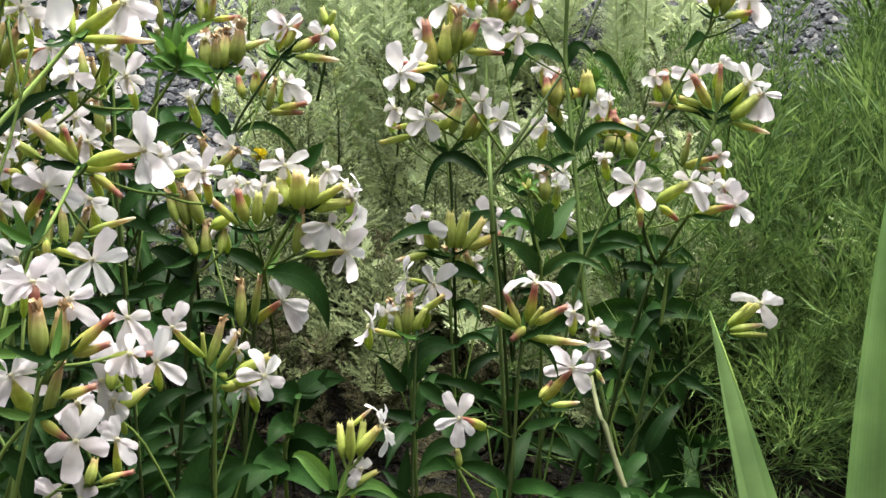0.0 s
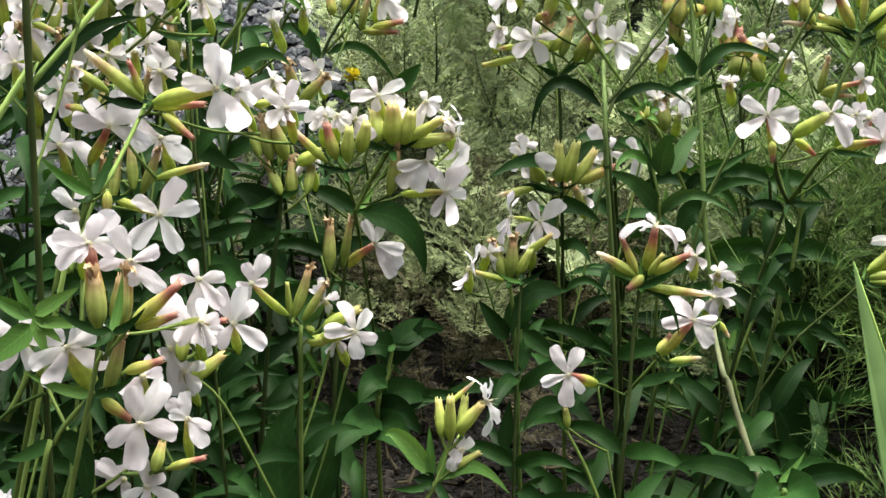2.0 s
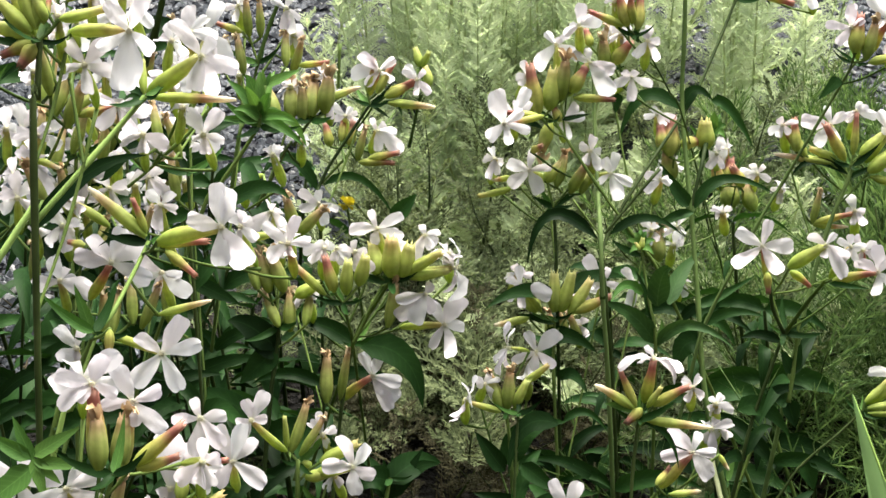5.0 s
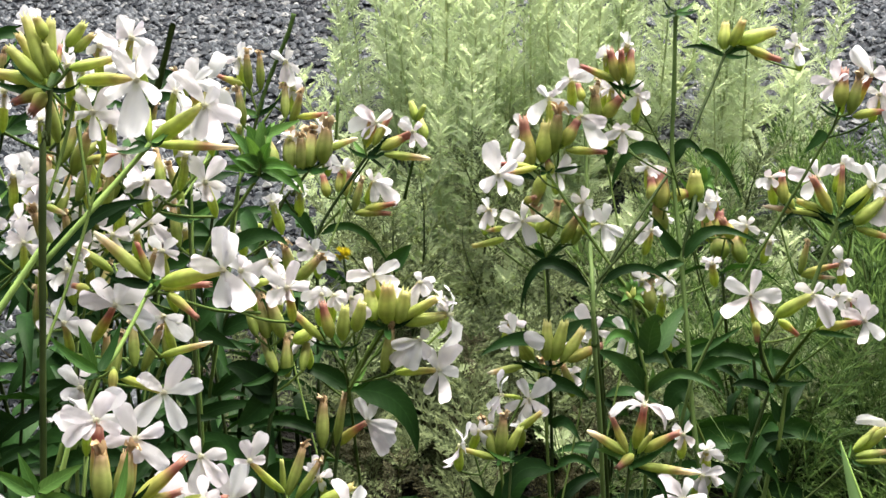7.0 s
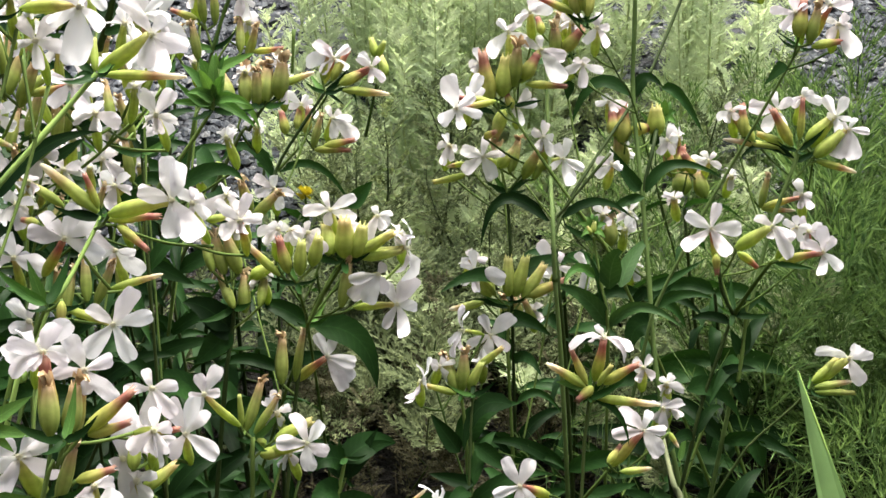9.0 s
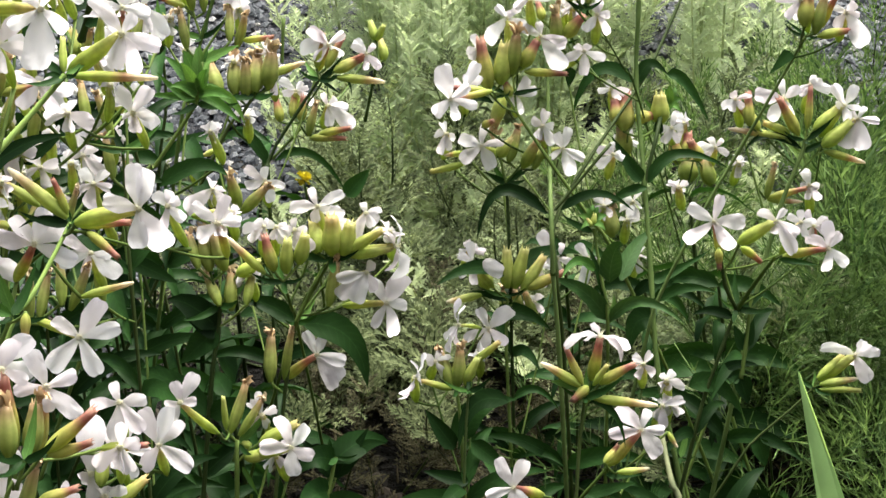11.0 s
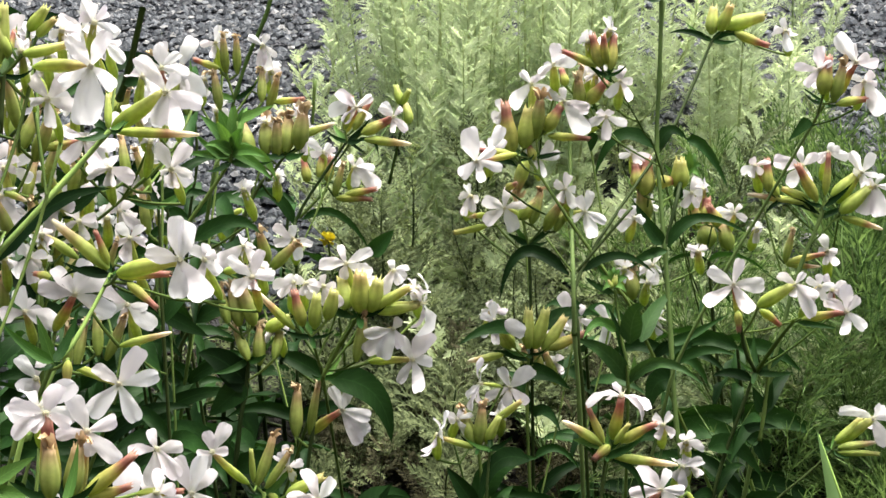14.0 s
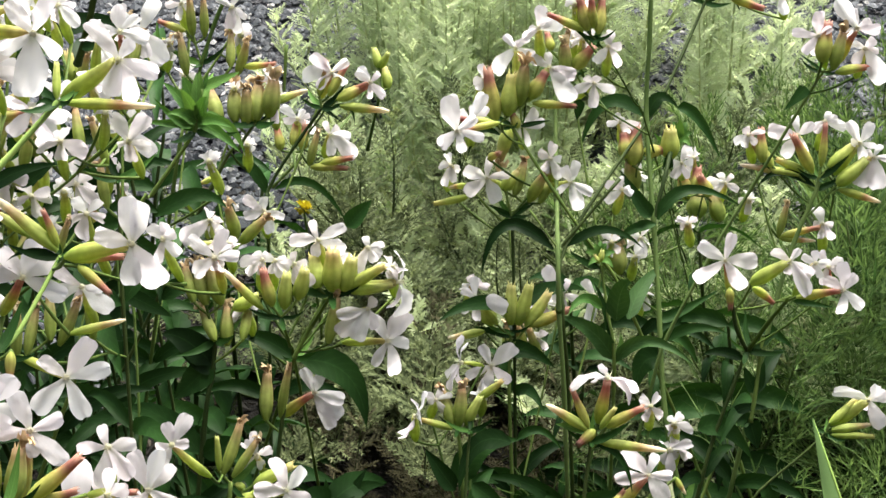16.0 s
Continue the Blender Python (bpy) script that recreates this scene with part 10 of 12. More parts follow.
leaf(p, (0.1613, 0.7110, 0.2903), (0.1759, 0.7156, 0.2957), 0.0043, (0.0000, 0.0000, 0.0000))
leaf(p, (0.1607, 0.7121, 0.2921), (0.1302, 0.7092, 0.2915), 0.0055, (-0.0032, 0.0040, 0.0067))
stalk(p, [(0.1390, 0.7101, 0.2699), (0.1420, 0.7098, 0.2654), (0.1450, 0.7095, 0.2619)], 0.0007)
calyx(p, (0.1450, 0.7095, 0.2619), (0.1490, 0.7182, 0.2765), 0.0021, 'p')
calyx(p, (0.1457, 0.7096, 0.2619), (0.1665, 0.7127, 0.2667), 0.0019, 'r')
calyx(p, (0.1457, 0.7093, 0.2614), (0.1651, 0.7101, 0.2598), 0.0015, 'b')
stalk(p, [(0.1736, 0.7211, 0.2887), (0.1735, 0.7221, 0.2633), (0.1733, 0.7231, 0.2425)], 0.0007)
flower(p, (0.1737, 0.7237, 0.2433), (0.1686, 0.7150, 0.2674), (-0.2192, -0.7923, 0.5694), [(0.1662, 0.7210, 0.2749), (0.1730, 0.7093, 0.2611), (0.1683, 0.7105, 0.2610), (0.1738, 0.7134, 0.2673), (0.1639, 0.7162, 0.2673)], 0.0025, 'g')
p = soapwort((0.0439, 0.5987, 0.0000), 'white-flowered soapwort stem with pink-tinged buds')
stalk(p, [(0.1530, 0.7025, 0.3622), (0.1484, 0.7053, 0.3486), (0.1246, 0.6958, 0.2991), (0.1108, 0.6860, 0.2760), (0.0857, 0.6653, 0.2277), (0.0776, 0.6523, 0.1989), (0.0578, 0.6208, 0.0994), (0.0439, 0.5987, 0.0000)], 0.0011, pale=True)
bracts(p, (0.1530, 0.7025, 0.3622))
stalk(p, [(0.1501, 0.7043, 0.3535), (0.1467, 0.6860, 0.3661), (0.1433, 0.6676, 0.3834)], 0.0007)
calyx(p, (0.1433, 0.6676, 0.3834), (0.1459, 0.6784, 0.3980), 0.0036, 'r')
stalk(p, [(0.1450, 0.6768, 0.3747), (0.1467, 0.6716, 0.3771), (0.1485, 0.6664, 0.3806)], 0.0007)
calyx(p, (0.1485, 0.6664, 0.3806), (0.1525, 0.6744, 0.3951), 0.0029, 'p')
calyx(p, (0.1498, 0.6657, 0.3796), (0.1679, 0.6734, 0.3791), 0.0020, 'r')
stalk(p, [(0.1467, 0.6860, 0.3661), (0.1484, 0.6860, 0.3687), (0.1502, 0.6860, 0.3720)], 0.0007)
flower(p, (0.1497, 0.6860, 0.3721), (0.1415, 0.6741, 0.3937), (-0.2183, -0.8585, 0.4641), [(0.1297, 0.6769, 0.3935), (0.1406, 0.6795, 0.4034), (0.1351, 0.6717, 0.3862), (0.1469, 0.6750, 0.3979), (0.1392, 0.6705, 0.3859)], 0.0021, 'g')
stalk(p, [(0.1493, 0.6860, 0.3704), (0.1513, 0.6835, 0.3727), (0.1532, 0.6809, 0.3758)], 0.0007)
flower(p, (0.1532, 0.6811, 0.3761), (0.1591, 0.6771, 0.3964), (-0.1673, -0.8522, 0.4958), [(0.1489, 0.6848, 0.4061), (0.1561, 0.6819, 0.4036), (0.1695, 0.6750, 0.3962), (0.1520, 0.6769, 0.3936), (0.1646, 0.6784, 0.4005)], 0.0021, 'r')
stalk(p, [(0.1484, 0.7053, 0.3486), (0.1566, 0.6968, 0.3561), (0.1648, 0.6882, 0.3665)], 0.0007)
flower(p, (0.1654, 0.6880, 0.3662), (0.1642, 0.6771, 0.3863), (-0.2220, -0.8509, 0.4761), [(0.1588, 0.6798, 0.3885), (0.1703, 0.6758, 0.3868), (0.1739, 0.6679, 0.3743), (0.1588, 0.6749, 0.3798), (0.1684, 0.6784, 0.3906)], 0.0022, 'g')
leaf(p, (0.1451, 0.6979, 0.3560), (0.1344, 0.6911, 0.3466), 0.0080, (0.0020, 0.0011, 0.0014))
leaf(p, (0.1530, 0.7025, 0.3622), (0.1414, 0.7063, 0.3697), 0.0023, (0.0000, 0.0000, 0.0000))
p = soapwort((0.0703, 0.5453, 0.0000), 'soapwort stem with a cluster of white five-petalled flowers')
stalk(p, [(0.1246, 0.6522, 0.2302), (0.1174, 0.6408, 0.2131), (0.1089, 0.6274, 0.1930), (0.1019, 0.6125, 0.1703), (0.0831, 0.5725, 0.0851), (0.0703, 0.5453, 0.0000)], 0.0012, dark=True)
leaf_pairs(p, [(0.1246, 0.6522, 0.2302), (0.1174, 0.6408, 0.2131), (0.1089, 0.6274, 0.1930), (0.1019, 0.6125, 0.1703), (0.0831, 0.5725, 0.0851), (0.0703, 0.5453, 0.0000)], 0.070)
bracts(p, (0.1246, 0.6522, 0.2302))
stalk(p, [(0.1364, 0.6339, 0.2747), (0.1312, 0.6438, 0.2536), (0.1255, 0.6523, 0.2301)], 0.0013)
stalk(p, [(0.1246, 0.6522, 0.2302), (0.1207, 0.6619, 0.2389), (0.1168, 0.6716, 0.2507)], 0.0007)
flower(p, (0.1168, 0.6715, 0.2506), (0.1109, 0.6673, 0.2745), (-0.1658, -0.7699, 0.6162), [(0.1147, 0.6753, 0.2855), (0.1265, 0.6656, 0.2765), (0.1182, 0.6572, 0.2638), (0.0970, 0.6622, 0.2643), (0.0979, 0.6739, 0.2792)], 0.0021, 'r')
stalk(p, [(0.1188, 0.6667, 0.2448), (0.1189, 0.6519, 0.2604), (0.1191, 0.6372, 0.2808)], 0.0007)
flower(p, (0.1187, 0.6375, 0.2812), (0.1354, 0.6371, 0.2949), (-0.0500, -0.7949, 0.6047), [(0.1281, 0.6409, 0.2993), (0.1395, 0.6407, 0.2999), (0.1338, 0.6336, 0.2901), (0.1446, 0.6272, 0.2826), (0.1457, 0.6322, 0.2893)], 0.0030, 'g')
stalk(p, [(0.1188, 0.6667, 0.2448), (0.1295, 0.6538, 0.2563), (0.1402, 0.6410, 0.2721)], 0.0007)
flower(p, (0.1408, 0.6411, 0.2722), (0.1472, 0.6357, 0.2950), (-0.1568, -0.7752, 0.6119), [(0.1472, 0.6395, 0.2998), (0.1543, 0.6358, 0.2970), (0.1424, 0.6318, 0.2889), (0.1490, 0.6310, 0.2895), (0.1409, 0.6384, 0.2968)], 0.0020, 'g')
stalk(p, [(0.1246, 0.6522, 0.2302), (0.1426, 0.6538, 0.2448), (0.1607, 0.6553, 0.2644)], 0.0007)
flower(p, (0.1607, 0.6553, 0.2644), (0.1561, 0.6455, 0.2868), (-0.2105, -0.6933, 0.6892), [(0.1539, 0.6441, 0.2771), (0.1476, 0.6477, 0.2848), (0.1518, 0.6532, 0.2910), (0.1638, 0.6527, 0.2865), (0.1634, 0.6475, 0.2814)], 0.0021, 'r')
stalk(p, [(0.1349, 0.6474, 0.2642), (0.1376, 0.6406, 0.2695), (0.1403, 0.6338, 0.2766)], 0.0007)
flower(p, (0.1404, 0.6335, 0.2762), (0.1607, 0.6298, 0.2839), (-0.0647, -0.8045, 0.5904), [(0.1523, 0.6339, 0.2886), (0.1607, 0.6378, 0.2948), (0.1666, 0.6339, 0.2902), (0.1703, 0.6246, 0.2779), (0.1615, 0.6232, 0.2750)], 0.0021, 'r')
leaf(p, (0.1367, 0.6255, 0.2801), (0.1568, 0.6252, 0.2771), 0.0039, (0.0000, 0.0000, 0.0000))
calyx(p, (0.1216, 0.6444, 0.2744), (0.1322, 0.6441, 0.2655), 0.0019, 'r')
stalk(p, [(0.1189, 0.6519, 0.2604), (0.1153, 0.6518, 0.2639), (0.1117, 0.6517, 0.2685)], 0.0007)
calyx(p, (0.1117, 0.6517, 0.2685), (0.1126, 0.6470, 0.2591), 0.0019, 'r')
stalk(p, [(0.1144, 0.6596, 0.2619), (0.1176, 0.6544, 0.2439), (0.1246, 0.6522, 0.2302)], 0.0012, dark=True)
leaf(p, (0.1231, 0.6495, 0.2261), (0.1016, 0.6491, 0.2281), 0.0072, (-0.0012, 0.0015, 0.0026))
leaf(p, (0.1153, 0.6330, 0.2009), (0.1368, 0.6370, 0.2045), 0.0072, (-0.0010, 0.0015, 0.0026))
leaf(p, (0.1004, 0.6289, 0.1964), (0.1285, 0.6226, 0.1829), 0.0138, (0.0003, 0.0044, 0.0070))
stalk(p, [(0.1325, 0.6563, 0.2356), (0.1294, 0.6408, 0.2115), (0.1273, 0.6327, 0.1989)], 0.0013)
leaf(p, (0.1294, 0.6408, 0.2115), (0.1232, 0.6476, 0.2231), 0.0084, (0.0000, 0.0000, 0.0000))
leaf(p, (0.1300, 0.6417, 0.2128), (0.1336, 0.6499, 0.2254), 0.0072, (0.0000, 0.0000, 0.0000))
leaf(p, (0.1273, 0.6327, 0.1989), (0.1176, 0.6344, 0.2029), 0.0102, (0.0000, 0.0000, 0.0000))
leaf(p, (0.1267, 0.6334, 0.2002), (0.1314, 0.6257, 0.1874), 0.0120, (0.0000, 0.0000, 0.0000))
leaf(p, (0.1246, 0.6517, 0.2294), (0.1408, 0.6584, 0.2379), 0.0072, (0.0000, 0.0000, 0.0000))
p = soapwort((0.0281, 0.5281, 0.0000), 'leafy soapwort stem bearing white flowers and green calyces')
stalk(p, [(0.1632, 0.6238, 0.2010), (0.1516, 0.6170, 0.1917), (0.1342, 0.6080, 0.1796), (0.1227, 0.5993, 0.1674), (0.0681, 0.5582, 0.0837), (0.0281, 0.5281, 0.0000)], 0.0008, dark=True)
bracts(p, (0.1632, 0.6238, 0.2010))
stalk(p, [(0.1632, 0.6238, 0.2010), (0.1652, 0.6284, 0.1995), (0.1671, 0.6330, 0.1990)], 0.0007)
flower(p, (0.1671, 0.6330, 0.1990), (0.1845, 0.6341, 0.2145), (0.1452, -0.5970, 0.7890), [(0.1699, 0.6366, 0.2203), (0.1828, 0.6380, 0.2053), (0.1906, 0.6273, 0.2013), (0.1979, 0.6393, 0.2130), (0.1919, 0.6458, 0.2133)], 0.0029, 'g')
stalk(p, [(0.1632, 0.6238, 0.2010), (0.1641, 0.6251, 0.2027), (0.1649, 0.6264, 0.2049)], 0.0007)
calyx(p, (0.1649, 0.6264, 0.2049), (0.1795, 0.6381, 0.2118), 0.0019, 'g')
calyx(p, (0.1662, 0.6248, 0.2021), (0.1868, 0.6294, 0.2024), 0.0021, 'b')
calyx(p, (0.1662, 0.6234, 0.1999), (0.1878, 0.6254, 0.1978), 0.0017, 'g')
leaf(p, (0.1342, 0.6080, 0.1796), (0.1389, 0.6004, 0.1670), 0.0118, (0.0000, 0.0000, 0.0000))
leaf(p, (0.1357, 0.6088, 0.1808), (0.1520, 0.6060, 0.1742), 0.0089, (0.0000, 0.0000, 0.0000))
p = soapwort((-0.1310, 0.3902, 0.0000), 'white-flowered soapwort stem with pink-tinged buds')
stalk(p, [(-0.1153, 0.5093, 0.2188), (-0.1164, 0.4916, 0.1966), (-0.1187, 0.4754, 0.1765), (-0.1259, 0.4253, 0.0882), (-0.1310, 0.3902, 0.0000)], 0.0012, dark=True)
leaf_pairs(p, [(-0.1153, 0.5093, 0.2188), (-0.1164, 0.4916, 0.1966), (-0.1187, 0.4754, 0.1765), (-0.1259, 0.4253, 0.0882), (-0.1310, 0.3902, 0.0000)], 0.200)
bracts(p, (-0.1153, 0.5093, 0.2188))
leaf(p, (-0.1171, 0.4614, 0.1909), (-0.1136, 0.4938, 0.2313), 0.0230, (-0.0050, 0.0030, 0.0044))
leaf(p, (-0.1084, 0.4792, 0.1801), (-0.0995, 0.5029, 0.2090), 0.0160, (0.0031, 0.0015, 0.0015))
leaf(p, (-0.0823, 0.5199, 0.1963), (-0.1006, 0.5366, 0.2193), 0.0160, (-0.0047, -0.0050, -0.0058))
stalk(p, [(-0.1057, 0.5009, 0.2394), (-0.1119, 0.5047, 0.2126)], 0.0009)
stalk(p, [(-0.1503, 0.4639, 0.2784), (-0.1364, 0.4633, 0.2600), (-0.1146, 0.4445, 0.2177)], 0.0008)
p = soapwort((-0.0935, 0.4218, 0.0000), 'soapwort stem with a cluster of white five-petalled flowers')
stalk(p, [(-0.0750, 0.5402, 0.2128), (-0.0808, 0.5294, 0.2000), (-0.0873, 0.5173, 0.1855), (-0.0884, 0.5006, 0.1645), (-0.0914, 0.4537, 0.0822), (-0.0935, 0.4218, 0.0000)], 0.0009)
leaf_pairs(p, [(-0.0750, 0.5402, 0.2128), (-0.0808, 0.5294, 0.2000), (-0.0873, 0.5173, 0.1855), (-0.0884, 0.5006, 0.1645), (-0.0914, 0.4537, 0.0822), (-0.0935, 0.4218, 0.0000)], 0.030)
bracts(p, (-0.0750, 0.5402, 0.2128))
leaf(p, (-0.0750, 0.5398, 0.2124), (-0.0516, 0.5516, 0.2246), 0.0113, (-0.0017, 0.0031, 0.0041))
leaf(p, (-0.0745, 0.5402, 0.2128), (-0.0918, 0.5505, 0.2278), 0.0097, (0.0000, 0.0000, 0.0000))
leaf(p, (-0.0756, 0.5401, 0.2129), (-0.0784, 0.5513, 0.2273), 0.0081, (0.0000, 0.0000, 0.0000))
leaf(p, (-0.0745, 0.5402, 0.2128), (-0.0597, 0.5558, 0.2308), 0.0075, (0.0000, 0.0000, 0.0000))
leaf(p, (-0.0846, 0.5175, 0.1854), (-0.1130, 0.5275, 0.2011), 0.0081, (0.0000, 0.0000, 0.0000))
leaf(p, (-0.0886, 0.5156, 0.1834), (-0.0632, 0.5218, 0.1884), 0.0097, (-0.0021, 0.0034, 0.0045))
leaf(p, (-0.0781, 0.5296, 0.1999), (-0.0513, 0.5312, 0.1989), 0.0070, (0.0000, 0.0000, 0.0000))
leaf(p, (-0.0913, 0.5138, 0.1814), (-0.0990, 0.5283, 0.2006), 0.0070, (0.0000, 0.0000, 0.0000))
p = soapwort((0.1361, 0.5394, 0.0000), 'leafy soapwort stem bearing white flowers and green calyces')
stalk(p, [(0.0990, 0.6261, 0.1483), (0.1022, 0.6148, 0.1337), (0.1182, 0.5793, 0.0873), (0.1303, 0.5523, 0.0436), (0.1361, 0.5394, 0.0000)], 0.0012)
bracts(p, (0.0990, 0.6261, 0.1483))
stalk(p, [(0.0836, 0.5951, 0.1916), (0.0864, 0.5678, 0.1859), (0.0890, 0.5630, 0.1828), (0.0954, 0.5451, 0.1676), (0.1050, 0.5245, 0.1487), (0.1157, 0.5060, 0.1242)], 0.0018, straw=True)
leaf(p, (0.1131, 0.6310, 0.1207), (0.1421, 0.5944, 0.0713), 0.0412, (0.0063, 0.0048, 0.0054))
leaf(p, (0.1349, 0.5974, 0.0437), (0.1216, 0.6209, 0.0747), 0.0357, (0.0000, 0.0000, 0.0000))
leaf(p, (0.0518, 0.5683, 0.1130), (0.1072, 0.5679, 0.1063), 0.0102, (-0.0008, 0.0046, 0.0059))
leaf(p, (0.1305, 0.5820, 0.0893), (0.1790, 0.5853, 0.0880), 0.0092, (0.0002, 0.0046, 0.0058))
stalk(p, [(0.1016, 0.6186, 0.1386), (0.1127, 0.6384, 0.1623), (0.1172, 0.6454, 0.1706)], 0.0012)
stalk(p, [(0.0844, 0.5763, 0.0873), (0.1026, 0.5918, 0.1047), (0.1071, 0.5978, 0.1118)], 0.0009)
stalk(p, [(0.1319, 0.6644, 0.1445), (0.1471, 0.6467, 0.1044)], 0.0014)
leaf(p, (0.0387, 0.5383, 0.1090), (0.0590, 0.5468, 0.1174), 0.0175, (0.0000, 0.0000, 0.0000))
leaf(p, (-0.0048, 0.5480, 0.0939), (0.0250, 0.5582, 0.1034), 0.0270, (0.0000, 0.0000, 0.0000))
stalk(p, [(0.0839, 0.6079, 0.1272), (0.0659, 0.5743, 0.0868)], 0.0015, dark=True)
p = soapwort((-0.0185, 0.4891, 0.0000), 'white-flowered soapwort stem with pink-tinged buds')
stalk(p, [(-0.0148, 0.6112, 0.2069), (-0.0160, 0.5966, 0.1886), (-0.0171, 0.5712, 0.1567), (-0.0174, 0.5530, 0.1338), (-0.0181, 0.5136, 0.0669), (-0.0185, 0.4891, 0.0000)], 0.0010, dark=True)
leaf_pairs(p, [(-0.0148, 0.6112, 0.2069), (-0.0160, 0.5966, 0.1886), (-0.0171, 0.5712, 0.1567), (-0.0174, 0.5530, 0.1338), (-0.0181, 0.5136, 0.0669), (-0.0185, 0.4891, 0.0000)], 0.050)
bracts(p, (-0.0148, 0.6112, 0.2069))
leaf(p, (0.0056, 0.6088, 0.2016), (-0.0197, 0.5918, 0.1830), 0.0128, (-0.0048, 0.0065, 0.0087))
leaf(p, (0.0085, 0.6099, 0.2026), (0.0319, 0.6077, 0.1972), 0.0058, (-0.0001, 0.0049, 0.0062))
leaf(p, (-0.0227, 0.5563, 0.1386), (-0.0200, 0.5728, 0.1591), 0.0099, (0.0000, 0.0000, 0.0000))
leaf(p, (-0.0143, 0.5822, 0.1703), (-0.0377, 0.5844, 0.1757), 0.0099, (0.0000, 0.0000, 0.0000))
leaf(p, (-0.0131, 0.5950, 0.1862), (0.0060, 0.5871, 0.1741), 0.0117, (0.0000, 0.0000, 0.0000))
p = soapwort((-0.2018, 0.3799, 0.0000), 'soapwort stem crowded with white flowers and faded calyces')
stalk(p, [(-0.1944, 0.5419, 0.3963), (-0.1951, 0.5293, 0.3766), (-0.1958, 0.5143, 0.3529), (-0.1991, 0.4407, 0.1765), (-0.2018, 0.3799, 0.0000)], 0.0010)
leaf_pairs(p, [(-0.1944, 0.5419, 0.3963), (-0.1951, 0.5293, 0.3766), (-0.1958, 0.5143, 0.3529), (-0.1991, 0.4407, 0.1765), (-0.2018, 0.3799, 0.0000)], 0.050)
bracts(p, (-0.1944, 0.5419, 0.3963))
stalk(p, [(-0.1944, 0.5419, 0.3963), (-0.1968, 0.5490, 0.4165), (-0.1992, 0.5562, 0.4416)], 0.0007)
flower(p, (-0.1992, 0.5562, 0.4416), (-0.1918, 0.5458, 0.4619), (0.3543, -0.7457, 0.5643), [(-0.1909, 0.5543, 0.4602), (-0.1915, 0.5500, 0.4579), (-0.1966, 0.5501, 0.4584), (-0.1971, 0.5510, 0.4613), (-0.1954, 0.5547, 0.4643)], 0.0017, 'g')
stalk(p, [(-0.1968, 0.5490, 0.4165), (-0.1966, 0.5593, 0.4213), (-0.1964, 0.5696, 0.4285)], 0.0007)
flower(p, (-0.1964, 0.5696, 0.4285), (-0.1905, 0.5593, 0.4490), (0.3239, -0.7479, 0.5795), [(-0.1970, 0.5638, 0.4460), (-0.1952, 0.5677, 0.4480), (-0.1912, 0.5675, 0.4481), (-0.1888, 0.5646, 0.4443), (-0.1925, 0.5613, 0.4399)], 0.0018, 'g')
stalk(p, [(-0.1949, 0.5339, 0.3837), (-0.1963, 0.5552, 0.3980), (-0.1978, 0.5765, 0.4176)], 0.0007)
flower(p, (-0.1978, 0.5765, 0.4176), (-0.1966, 0.5662, 0.4382), (0.2526, -0.7555, 0.6045), [(-0.1868, 0.5707, 0.4441), (-0.1896, 0.5676, 0.4318), (-0.2018, 0.5676, 0.4288), (-0.2065, 0.5713, 0.4344), (-0.2046, 0.5737, 0.4438)], 0.0017, 'g')
stalk(p, [(-0.1963, 0.5552, 0.3980), (-0.2032, 0.5536, 0.4048), (-0.2101, 0.5520, 0.4138)], 0.0007)
flower(p, (-0.2101, 0.5520, 0.4138), (-0.2048, 0.5419, 0.4346), (0.3311, -0.7259, 0.6028), [(-0.2035, 0.5476, 0.4293), (-0.2074, 0.5446, 0.4292), (-0.2120, 0.5483, 0.4315), (-0.2092, 0.5505, 0.4345), (-0.2030, 0.5530, 0.4361)], 0.0018, 'g')
stalk(p, [(-0.1963, 0.5552, 0.3980), (-0.2020, 0.5593, 0.4027), (-0.2077, 0.5633, 0.4091)], 0.0007)
flower(p, (-0.2077, 0.5633, 0.4091), (-0.2051, 0.5532, 0.4300), (0.2860, -0.7364, 0.6131), [(-0.2057, 0.5613, 0.4352), (-0.1938, 0.5554, 0.4319), (-0.2011, 0.5540, 0.4215), (-0.2133, 0.5540, 0.4230), (-0.2159, 0.5569, 0.4326)], 0.0017, 'g')
stalk(p, [(-0.1954, 0.5225, 0.3658), (-0.1933, 0.5346, 0.3741), (-0.1911, 0.5467, 0.3856)], 0.0007)
flower(p, (-0.1911, 0.5467, 0.3856), (-0.1909, 0.5368, 0.4069), (0.2352, -0.7221, 0.6506), [(-0.1948, 0.5442, 0.4067), (-0.1920, 0.5435, 0.4060), (-0.1901, 0.5419, 0.4021), (-0.1921, 0.5399, 0.4004), (-0.1994, 0.5399, 0.4014)], 0.0018, 'g')
stalk(p, [(-0.1961, 0.5076, 0.3369), (-0.1982, 0.5292, 0.3505), (-0.2003, 0.5507, 0.3696)], 0.0007)
flower(p, (-0.2003, 0.5507, 0.3696), (-0.1929, 0.5409, 0.3912), (0.3368, -0.6935, 0.6369), [(-0.2010, 0.5481, 0.3928), (-0.1866, 0.5480, 0.3961), (-0.1850, 0.5447, 0.3865), (-0.1932, 0.5343, 0.3808), (-0.2038, 0.5434, 0.3864)], 0.0018, 'g')
stalk(p, [(-0.1992, 0.5400, 0.3601), (-0.2008, 0.5440, 0.3675), (-0.2023, 0.5480, 0.3767)], 0.0007)
